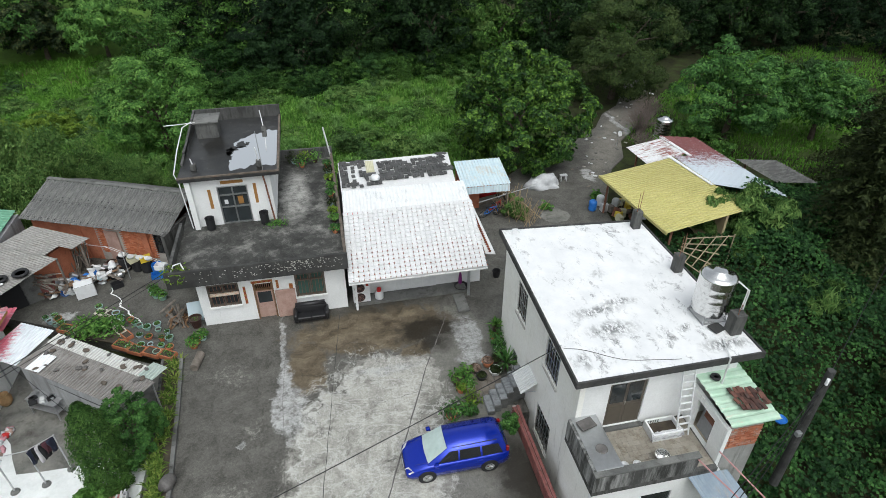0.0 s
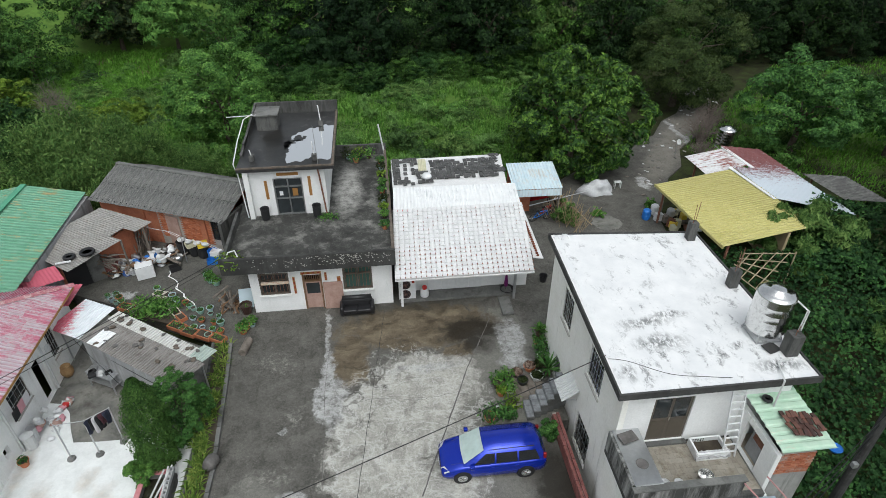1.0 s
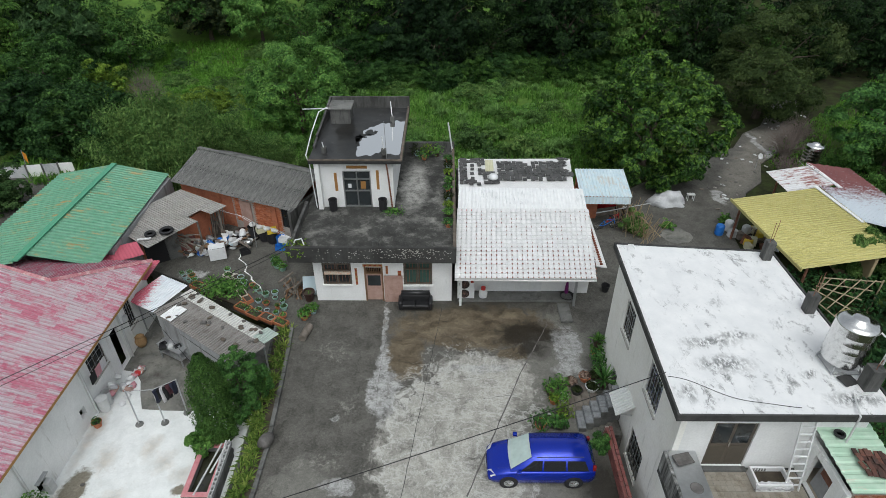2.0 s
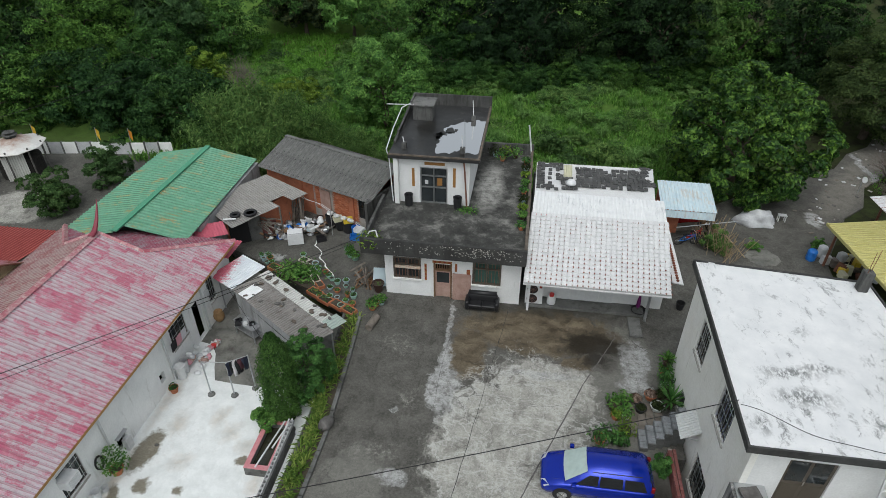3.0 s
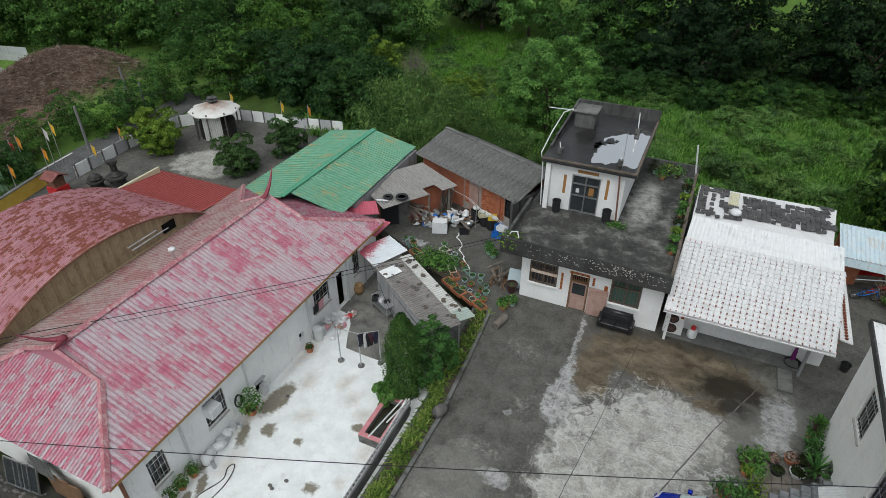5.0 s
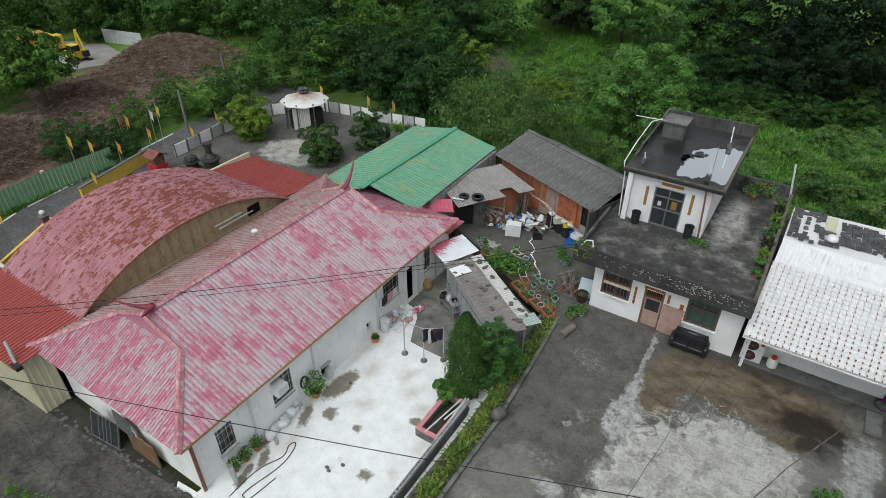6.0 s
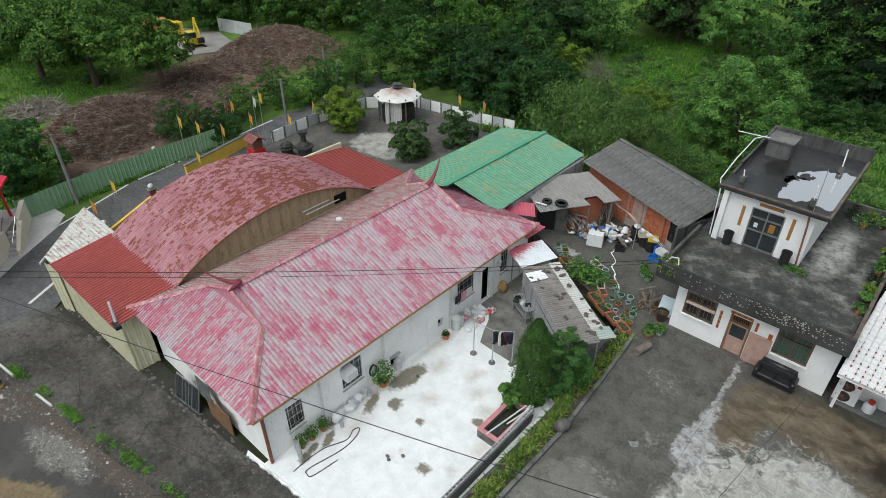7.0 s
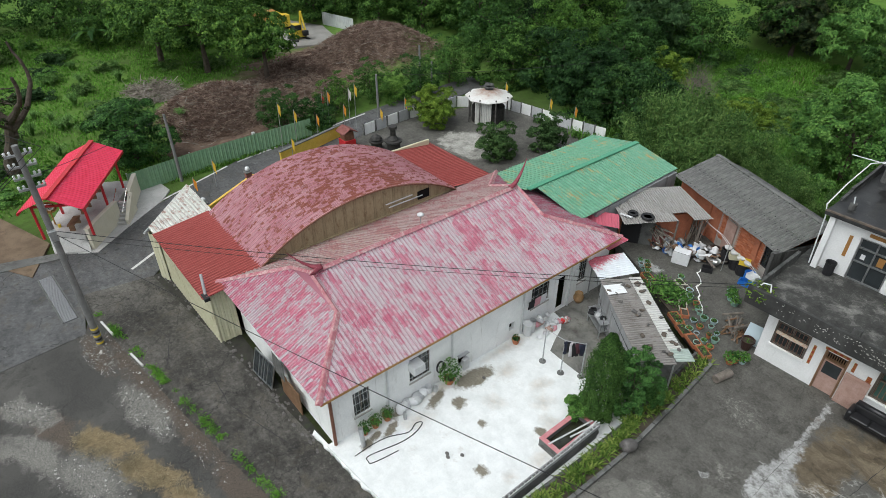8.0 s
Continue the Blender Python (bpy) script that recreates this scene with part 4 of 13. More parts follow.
def rust_to_white():
    """Sheets that are rust-red at the far end and still blue-white at the near one."""
    k = Mat("rusting_blue_white_sheet")
    p = k.place()
    y = k.calc('ADD', k.axis(p, 1), k.calc('MULTIPLY', k.calc('SUBTRACT', k.noise(k.map(p, (1.2, 7, 1), (0, 0, 0), 18), 1.0, 7, 0.75), 0.5), 6.0))
    f = k.ramp(k.calc('DIVIDE', k.calc('SUBTRACT', y, 27.3), 5.0), (0.0, 0.0), (0.55, 0.32), (1.0, 0.62))
    f = k.ramp(k.calc('ADD', f, k.calc('MULTIPLY', k.calc('SUBTRACT', k.noise(k.map(p, (3, 9, 1), (0, 0, 0), 18), 2.0, 6, 0.8), 0.5), 0.9)), (0.3, 0.0), (0.55, 1.0))
    col = k.mix(f, (0.5, 0.55, 0.6), k.mix(k.noise(p, 1.2, 4), (0.11, 0.03, 0.035), (0.24, 0.09, 0.085)))
    return k.done(col, 0.5, 0, None, 0.35)


M_RUSTR = rust_to_white()
L_BUSH = leafy("thicket_leaf", (0.01, 0.03, 0.009), (0.032, 0.085, 0.022), (0.1, 0.2, 0.052), 0.26, vary=True)
L_OLIVE = leafy("olive_tree_leaf", (0.014, 0.028, 0.008), (0.04, 0.066, 0.02), (0.085, 0.12, 0.036), 0.22)
L_WOOD = leafy("woodland_leaf", (0.01, 0.03, 0.009), (0.033, 0.088, 0.02), (0.105, 0.215, 0.052), 0.26, vary=True)
M_HORN = worn("dark_crimson_horn", (0.2, 0.025, 0.045), (0.3, 0.06, 0.085), 3, 0.5, 0.15, 20)
# ---- ground, slabs, roads ----
def smooth(a, b, v):
    t = min(1.0, max(0.0, (v - a) / (b - a)))
    return t * t * (3 - 2 * t)


def hill(x, y):
    """Height of the natural ground."""
    h = -0.78 + 0.66 * smooth(-8.6, -7.3, x)
    h -= 1.3 * smooth(3.0, 6.0, x) * smooth(18.0, 15.0, y)
    if y > 40:
        h += 0.25 * noise.noise((x * 0.08, y * 0.08, 0.0)) * smooth(40, 46, y) * 2
    back = y - 60 - 0.05 * (x + 5) + 3 * noise.noise((x * 0.03, 0.0, 3.0))
    h += 20 * smooth(0, 70, back)
    west = -x - 92 + 6 * noise.noise((0.0, y * 0.03, 7.0))
    h += 24 * smooth(0, 70, west)
    east = x - 62
    h += 25 * smooth(0, 60, east)
    # banks of felled brushwood
    for cx, cy, r, top in ((-53, 17, 6.5, 2.6), (-60, 39, 8.5, 3.2), (-60.0, 29, 5.0, 0.9)):
        d = math.hypot(x - cx, (y - cy)) / r
        if d < 1:
            h += top * (1 - d * d) ** 1.5
    return h


def ground():
    bm = B()
    xs = [-900, -500, -300, -220, -180] + [-150 + 3 * i for i in range(84)] + [110, 130, 160, 220, 320, 500, 900]
    ys = [-900, -400, -200, -100, -60, -30] + [-15 + 2.5 * i for i in range(64)] + [150, 170, 200, 260, 400, 900]
    grid = [[bm.verts.new((x, y, hill(x, y))) for x in xs] for y in ys]
    for a, b in zip(grid, grid[1:]):
        for i in range(len(xs) - 1):
            bm.faces.new((a[i], a[i + 1], b[i + 1], b[i]))
    return solo("ground", bm, M_SOIL, "grassy valley ground rising to wooded hills", "ground", "structure", smooth=True)


ground()

M_BACKY = worn("grey_back_yard_concrete", (0.13, 0.13, 0.12), (0.24, 0.235, 0.21), 0.9, 0.8, 0.5, 9, (0.07, 0.065, 0.055), 0.56)
COURT = [(-7.35, -8), (6.5, -8), (6.5, 15.8), (7.2, 15.8), (7.2, 20.4), (16.5, 21.5), (17.5, 30.5), (20.5, 36), (22.2, 37.6), (23.4, 40.5), (26.0, 42.9), (27.3, 45.2), (30.2, 49), (33, 55), (31.6, 55.6), (28.2, 50.4), (26.4, 47.6), (24.3, 46.0), (22.4, 43.2), (20.0, 42.0), (18.6, 39.6), (16.5, 39.5),
         (12, 36), (-7, 36), (-17, 33), (-19.5, 30), (-16.5, 26.9), (-14.6, 26.0), (-8.2, 22.7), (-7.5, 21.9)]
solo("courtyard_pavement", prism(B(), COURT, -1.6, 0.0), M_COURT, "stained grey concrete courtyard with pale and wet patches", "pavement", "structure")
YARD = [(-15.2, 6.2), (-8.3, 6.9), (-8.3, 17.3), (-12.2, 17.35), (-13.2, 17.42), (-13.6, 18.2), (-13.95, 19.05), (-14.4, 19.6), (-15.2, 19.75)]
solo("yard_pavement", prism(B(), YARD, -1.0, -0.5), M_YARD, "white painted concrete yard with dirt stains", "pavement", "structure")
# crumbled edge where the white screed was spilled over the alley
er = random.Random(8)
spill = [(-16.3, 6.22)] + [(-16.2 + i * .07, 6.12 + i * .0068 - .22 * abs(noise.noise((i * .11, 3.0, 0))) - .1 * abs(noise.noise((i * .5, 1.0, 0))) - er.uniform(0, .03)) for i in range(110)] + [(-8.5, 6.92)]
solo("screed_spill", prism(B(), spill, -1.0, -.59), M_YARD, "crumbled spill of white screed along the alley edge", "screed", "structure")
solo("back_yard_pavement", prism(B(), [(-8.3, 17.3), (-8.3, 22.2), (-15.2, 26.0), (-15.2, 19.75), (-14.4, 19.6), (-13.95, 19.05), (-13.6, 18.2), (-13.2, 17.42), (-12.2, 17.35)], -1.0, -0.53), M_BACKY,
     "dark grey concrete floor of the narrow back yard", "pavement", "structure")
solo("alley", prism(B(), [(-8.3, 6.85), (-15.4, 6.1), (-24.4, 5.3), (-31.9, 4.4), (-32.5, 0.9), (-30.8, 0.6), (-20, 2.2), (-14.6, 3.2), (-8.3, 3.6)], -1.0, -0.69), M_ALLEY,
     "dark patched concrete alley beside the red hall", "road", "structure")
solo("road", prism(B(), [(-31.9, 4.45), (-32.5, 0.9), (-29.0, 0.2), (-28.6, -4), (-60, -14), (-60, -9.5), (-38.8, -2.6), (-37.6, 1.0), (-39.8, 6.6), (-43.1, 14.2), (-45.4, 27.5), (-47, 42), (-43.8, 42), (-41.8, 27), (-38.6, 14.6), (-34.5, 7.5)], -1.0, -0.7), M_ASPH,
     "dark asphalt lane with white edge lines", "road", "structure")
solo("gravel_lot", prism(B(), [(-14.6, 3.35), (-20, 2.35), (-30.5, 0.75), (-28.9, 0.15), (-28.5, -4.1), (-50, -30), (0, -30), (-8, 3.0)], -1.0, -0.66), M_GRAVEL,
     "patchy gravel and broken concrete lot", "ground", "structure")
solo("plaza_pavement", prism(B(), [(-33, 23.6), (-42, 23.2), (-41.8, 30), (-40, 37.5), (-36, 38.6), (-27.5, 40.0), (-23.5, 38), (-24.2, 23.8)], -1.1, -0.72), M_COURT,
     "grey concrete plaza behind the halls", "pavement", "structure")
solo("gutter", prism(B(), [(-14.9, 6.15), (-15.6, 6.05), (-24.4, 5.25), (-31.9, 4.4), (-32.0, 4.9), (-24.3, 6.3), (-15.0, 6.35)], -1.0, -0.72), worn("black_gutter_silt", (0.02, 0.019, 0.016), (0.045, 0.042, 0.034), 1.5, 0.8, 0.5, 14, (0.03, 0.045, 0.015), 0.58), "dark silted gutter along the hall wall", "gutter", "structure")
rg = random.Random(31)
for i in range(110):
    t = rg.random()
    x, y = -15.2 - 16.5 * t, 6.0 - 1.2 * t + rg.uniform(-.2, .35)
    bm = B()
    bmesh.ops.create_icosphere(bm, subdivisions=1, radius=1.0)
    for v in bm.verts:
        v.co *= 1 + 0.3 * noise.noise(v.co + Vector((i, 0, 0)))
    r = rg.uniform(0.03, 0.1)
    turned(bm, Matrix.Translation((x, y, -0.7)) @ Matrix.Diagonal((r * 1.5, r, r * 0.55, 1)))
    solo("gutter_stone", bm, M_STONE, "loose stone in the gutter beside the hall", "stone", group="stones in the gutter")
# joints and tar lines in the courtyard
def strip(name, pts, w, z, mat, label, seed=0):
    g = random.Random(seed)
    bm = B()
    prev = None
    n = 14
    for (ax, ay), (bx, by) in zip(pts, pts[1:]):
        d = Vector((bx - ax, by - ay)).normalized()
        nn = Vector((-d.y, d.x))
        for i in range(n + 1):
            c = Vector((ax, ay)).lerp(Vector((bx, by)), i / n) + nn * g.uniform(-.02, .02)
            ww = w * g.uniform(.5, 1.2)
            cur = (bm.verts.new((*(c - nn * ww), z)), bm.verts.new((*(c + nn * ww), z)))
            if prev and i:
                bm.faces.new((prev[0], cur[0], cur[1], prev[1]))
            prev = cur
    bmesh.ops.recalc_face_normals(bm, faces=bm.faces)
    for f in bm.faces:
        if f.normal.z < 0:
            f.normal_flip()
    return solo(name, bm, mat, label, "joint", "structure")


strip("joint_line", [(-0.2, 23.7), (-0.75, 19.5), (-1.75, 12.0)], .012, .004, M_BLACK, "dark joint in the concrete", 1)
strip("joint_line", [(5.0, 22.4), (3.4, 19.2), (0.8, 13.0)], .028, .005, M_STONE, "dark filled joint in the concrete", 2)
strip("joint_line", [(-2.75, 24.2), (-3.0, 18.9), (-2.85, 12.0)], .008, .004, M_STONE, "dark joint in the concrete", 3)
strip("joint_line", [(-2.2, 17.6), (-0.9, 17.9), (1.2, 17.6), (3.0, 17.9)], .008, .004, M_STONE, "hairline crack in the concrete", 4)
strip("joint_line", [(5.5, 24.0), (5.9, 22.2), (6.9, 21.4)], .02, .004, M_STONE, "crack in the concrete by the porch", 5)
strip("joint_line", [(-16.0, 5.2), (-20.0, 4.0), (-24, 4.2)], .015, -.685, M_BLACK, "crack in the alley concrete", 6)
strip("joint_line", [(-24.0, 2.6), (-26.0, 3.4), (-29, 2.6)], .015, -.685, M_BLACK, "crack in the alley concrete", 7)
# ---- white two-storey house ----
def window_y(name, parent, x, y0, y1, z0, z1, out=-1, bars=6, material=None):
    """A barred window in a wall along y whose outer face is at x; out is the way it faces."""
    w = part(name, box(B(), min(x, x - out * 0.08), max(x, x - out * 0.08), y0, y1, z0, z1), material or M_GLASS, parent)
    f = B()
    xo = x + out * 0.03
    for a, b, c, d in ((y0, y1, z0 - 0.05, z0 + 0.03), (y0, y1, z1 - 0.03, z1 + 0.05), (y0 - 0.05, y0 + 0.03, z0, z1), (y1 - 0.03, y1 + 0.05, z0, z1), ((y0 + y1) / 2 - 0.025, (y0 + y1) / 2 + 0.025, z0, z1)):
        box(f, min(x - out * 0.05, xo), max(x - out * 0.05, xo), a, b, c, d)
    part("window_frame", f, M_BRONZE, w)
    g = B()
    for i in range(bars):
        yy = y0 + (y1 - y0) * (i + 0.5) / bars
        cyl(g, (x + out * 0.07, yy, z0), (x + out * 0.07, yy, z1), 0.012, n=5)
    for j in range(3):
        zz = z0 + (z1 - z0) * (j + 0.5) / 3
        cyl(g, (x + out * 0.07, y0, zz), (x + out * 0.07, y1, zz), 0.012, n=5)
    part("grille", g, M_WHITEP if material else M_ALU, w)
    part("sill", box(B(), min(x, x + out * 0.16), max(x, x + out * 0.13), y0 - 0.05, y1 + 0.05, z0 - 0.11, z0 - 0.05), M_SILL, w)
    return w


def white_house():
    h = thing("white_house", "two-storey white rendered house with a whitewashed flat roof", "house", (10, 16, 0))
    x0, x1, y0, y1, top = 7.25, 13.0, 12.2, 20.3, 5.8
    wins = [(13.85, 15.15, 3.45, 4.95), (17.35, 18.5, 3.4, 5.0), (13.85, 15.3, -0.45, 1.2), (17.85, 18.5, 0.1, 1.2)]
    part("side_wall", wall_y(B(), y0, y1, -1.6, top, x0, x0 + 0.2, wins), M_WALLC, h, "cream wall with black rain streaks")
    door = (8.35, 9.7, 3.05, 5.15)
    part("front_wall", wall_with_holes(B(), x0 + 0.2, x1, -1.6, top, y0, y0 + 0.2, [door, (9.0, 10.4, 0.9, 2.1)]), M_WALLW, h)
    part("back_wall", box(B(), x0 + 0.2, x1, y1 - 0.2, y1, -1.6, top), M_WALLW, h)
    part("far_wall", box(B(), x1 - 0.2, x1, y0 + 0.2, y1 - 0.2, -1.6, top), M_WALLW, h)
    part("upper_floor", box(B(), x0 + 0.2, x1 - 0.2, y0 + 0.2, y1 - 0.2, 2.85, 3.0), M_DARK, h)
    for w in wins:
        window_y("window", h, x0 + 0.1, *w)
    roof = part("roof_slab", prism(B(), [(6.85, 11.75), (13.4, 11.75), (13.3, 20.2), (7.05, 20.75)], top, 6.02), M_ROOFW, h)
    e = B()
    for a, b in (((6.85, 11.75), (13.4, 11.75)), ((13.4, 11.75), (13.3, 20.2)), ((13.3, 20.2), (7.05, 20.75)), ((7.05, 20.75), (6.85, 11.75))):
        d = (Vector(b) - Vector(a)).normalized()
        n = Vector((-d.y, d.x))
        q = [Vector(a) - n * 0.04 + d * 0.025, Vector(b) - n * 0.04 + d * 0.04, Vector(b) + n * 0.025 + d * 0.04, Vector(a) + n * 0.025 + d * 0.025]
        prism(e, [tuple(v) for v in q], top + 0.02, 6.08)
    part("roof_edge", e, M_EDGE, roof, "black weathered raised rim")
    # balcony with its parapet, over the ground-floor bay
    part("balcony_floor", box(B(), 7.0, 11.44, 9.95, 12.2, 2.75, 2.946), M_CONC_D, h)
    mt = bpy.data.meshes.new("floor_tile")
    t = box(B(), 0, 0.194, 0, 0.194, 0, 0.012)
    t.to_mesh(mt)
    t.free()
    mt.materials.append(M_FTILE)
    for i in range(17):
        for j in range(10):
            ob = new("floor_tile", mt)
            ob.parent = h
            ob.location = Vector((8.0 + i * 0.2, 10.12 + j * 0.2, 2.943)) - top_of(h).location
    part("door_step", box(B(), 8.25, 9.8, 12.02, 12.2, 2.955, 3.04, 0.01), M_CONC, h, "grey concrete door step")
    part("bay_wall", wall_with_holes(B(), 7.05, 11.6, -1.7, 2.75, 10.0, 10.2, [(8.9, 10.0, 1.0, 2.1)]), M_WALLW, h)
    part("bay_side", box(B(), 7.05, 7.25, 10.2, 12.2, -1.7, 2.75), M_WALLC, h)
    part("bay_window", box(B(), 8.9, 10.0, 10.05, 10.1, 1.0, 2.1), M_GLASS, h)
    part("parapet", box(B(), 7.0, 10.6, 9.95, 10.1, 2.95, 3.75), M_STREAK, h, "black streaked concrete parapet")
    part("parapet_cap", box(B(), 6.98, 10.62, 9.9, 10.14, 3.75, 3.8), M_CONC, h)
    part("side_parapet", box(B(), 7.0, 7.12, 10.1, 12.2, 2.95, 3.8), M_STREAK, h)
    part("counter", box(B(), 7.1, 8.0, 10.1, 12.2, 3.72, 3.82, 0.01), M_ALU, h, "steel sheet over the counter")
    part("counter_side", box(B(), 7.9, 7.98, 10.1, 12.2, 2.95, 3.72), M_CONC, h)
    d = part("double_door", box(B(), 8.35, 9.7, 12.26, 12.31, 3.05, 5.15), M_BRONZE, h, "brown aluminium double door")
    for a, b in ((8.45, 8.97), (9.08, 9.6)):
        part("pane", box(B(), a, b, 12.25, 12.262, 4.15, 5.05), M_GLASS, d)
        part("lower_panel", box(B(), a, b, 12.25, 12.262, 3.15, 4.0), plain("brown_door_panel", (0.1, 0.085, 0.065), 0.5), d)
    part("door_handle", box(B(), 9.0, 9.05, 12.22, 12.27, 4.0, 4.2), M_STEEL, d)
    # black sheet in place of the unlit room behind the door
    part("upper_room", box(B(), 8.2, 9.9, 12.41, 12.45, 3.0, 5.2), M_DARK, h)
    # annex with pale green sheet roof and brick end
    a = thing("balcony_annex", "small white outbuilding on the balcony with pale green sheet roof", "shed", (12.1, 11, 0))
    part("wall_front", wall_y(B(), 10.15, 12.19, -1.7, 4.55, 11.45, 11.6, [(10.75, 11.7, 2.96, 4.3)]), M_WALLG, a, "stained wall with an open doorway")
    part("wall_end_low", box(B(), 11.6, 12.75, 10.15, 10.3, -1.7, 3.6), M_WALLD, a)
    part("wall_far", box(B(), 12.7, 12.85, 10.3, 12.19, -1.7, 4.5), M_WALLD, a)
    part("brick_end_core", box(B(), 11.6, 12.75, 10.17, 10.3, 3.6, 4.55), M_MORTAR, a)
    part("room_floor", box(B(), 11.6, 12.7, 10.3, 12.19, 2.75, 2.95), M_TANP, a)
    part("roof", ribbed(B(), (13.2, 12.35, 4.98), (0, -2.35, -0.12), (-1.75, 0, 0.0), 0.3, 0.03), M_GREENP, a)
    row = B()
    box(row, 0, 0.21, 0, 0.05, 0, 0.058)
    me = bpy.data.meshes.new("brick")
    row.to_mesh(me)
    row.free()
    me.materials.append(M_BRICKP)
    for j in range(14):
        for i in range(5):
            ob = new("brick", me)
            ob.parent = a
            ob.location = (11.6 - 12.1 + i * 0.225 + (0.08 if j % 2 else 0.0) + 0.004, 10.15 - 11 - 0.012 + 0.012 * math.sin(i * 7.1 + j * 3.7), 3.61 + j * 0.067)
            if i == 4 and j % 2:
                ob.scale = (0.72, 1, 1)
    # awning over the lower door
    w = thing("lower_awning", "pale blue sheet awning on pink steel posts", "awning", (11, 9.5, 0))
    part("sheet", ribbed(B(), (10.4, 10.0, 2.75), (1.5, 0.0, -0.1), (0.3, -1.9, -0.35), 0.2, 0.02), M_AWNB, w)
    for p, q in (((10.5, 9.9, 3.7), (12.4, 7.6, 2.2)), ((11.4, 10.1, 3.6), (13.0, 8.0, 2.2))):
        part("rail", cyl(B(), p, q, 0.025, n=6), plain("pink_painted_steel", (0.5, 0.25, 0.25), 0.5), w)
    for p in ((10.6, 8.1), (12.0, 8.1)):
        part("post", cyl(B(), (p[0], p[1], -1.4), (p[0], p[1], 2.4), 0.03, n=6), M_GALV, w)
    # low brick ledge along the side wall
    l = thing("brick_ledge", "low dark red brick planter ledge along the house wall", "planter", (6.9, 14, 0))
    part("core", box(B(), 6.42, 6.68, 9.5, 15.85, -1.6, 0.5), M_MORTAR, l)
    me2 = bpy.data.meshes.new("brick")
    bb = box(B(), 0, 0.118, 0, 0.212, 0, 0.06)
    bb.to_mesh(me2)
    bb.free()
    me2.materials.append(M_BRICKR)
    for j in range(28):
        for s in range(2):
            ob = new("brick", me2)
            ob.parent = l
            ob.location = (6.41 - 6.9 + s * 0.13, 9.52 - 14 + j * 0.222, 0.5 + random.uniform(0, 0.01) + s * 0.07)
    me3 = bpy.data.meshes.new("brick")
    bb = box(B(), 0, 0.02, 0, 0.21, 0, 0.06)
    bb.to_mesh(me3)
    bb.free()
    me3.materials.append(M_BRICKR)
    for r in range(6):
        for j in range(28):
            ob = new("brick", me3)
            ob.parent = l
            ob.location = (6.406 - 6.9, 9.52 - 14 + j * 0.222 + (0.1 if r % 2 else 0), 0.02 + r * 0.078)
    return h


white_house()


def water_tank(x, y, z, r=0.52, tall=1.75, name="water_tank"):
    t = thing(name, "ribbed stainless steel water tank on a steel stand", "water tank", (x, y, z))
    lo, hi = 0.33, tall - 0.2
    prof = [(r * 0.4, lo - 0.06), (r * 0.97, lo), (r, lo + 0.04)]
    n = 5
    for i in range(1, n):
        a = lo + (hi - lo) * i / n
        prof += [(r, a - 0.035), (r * 1.01, a - 0.012), (r * 1.01, a + 0.012), (r, a + 0.035)]
    prof += [(r, hi - 0.04), (r * 0.985, hi), (r * 0.8, hi + 0.07), (r * 0.42, hi + 0.13), (r * 0.4, hi + 0.17), (r * 0.3, hi + 0.2), (0.001, hi + 0.21)]
    part("body", lathe(B(), (x, y, z), prof, 28), M_STEEL, t, smooth=True)
    for i in range(4):
        a = math.pi / 4 + i * math.pi / 2
        c, s = math.cos(a), math.sin(a)
        part("leg", cyl(B(), (x + r * 1.05 * c, y + r * 1.05 * s, z), (x + r * 0.85 * c, y + r * 0.85 * s, z + 0.34), 0.025, n=6), M_GALV, t)
    b = B()
    for i in range(4):
        a, e = math.pi / 4 + i * math.pi / 2, math.pi / 4 + (i + 1) * math.pi / 2
        cyl(b, (x + r * 1.05 * math.cos(a), y + r * 1.05 * math.sin(a), z + 0.03), (x + r * 1.05 * math.cos(e), y + r * 1.05 * math.sin(e), z + 0.03), 0.02, n=6)
        cyl(b, (x + r * math.cos(a), y + r * math.sin(a), z + 0.34), (x + r * math.cos(e), y + r * math.sin(e), z + 0.34), 0.02, n=6)
    part("frame", b, M_GALV, t)
    return t


water_tank(12.62, 13.86, 6.02, 0.62, 2.0)


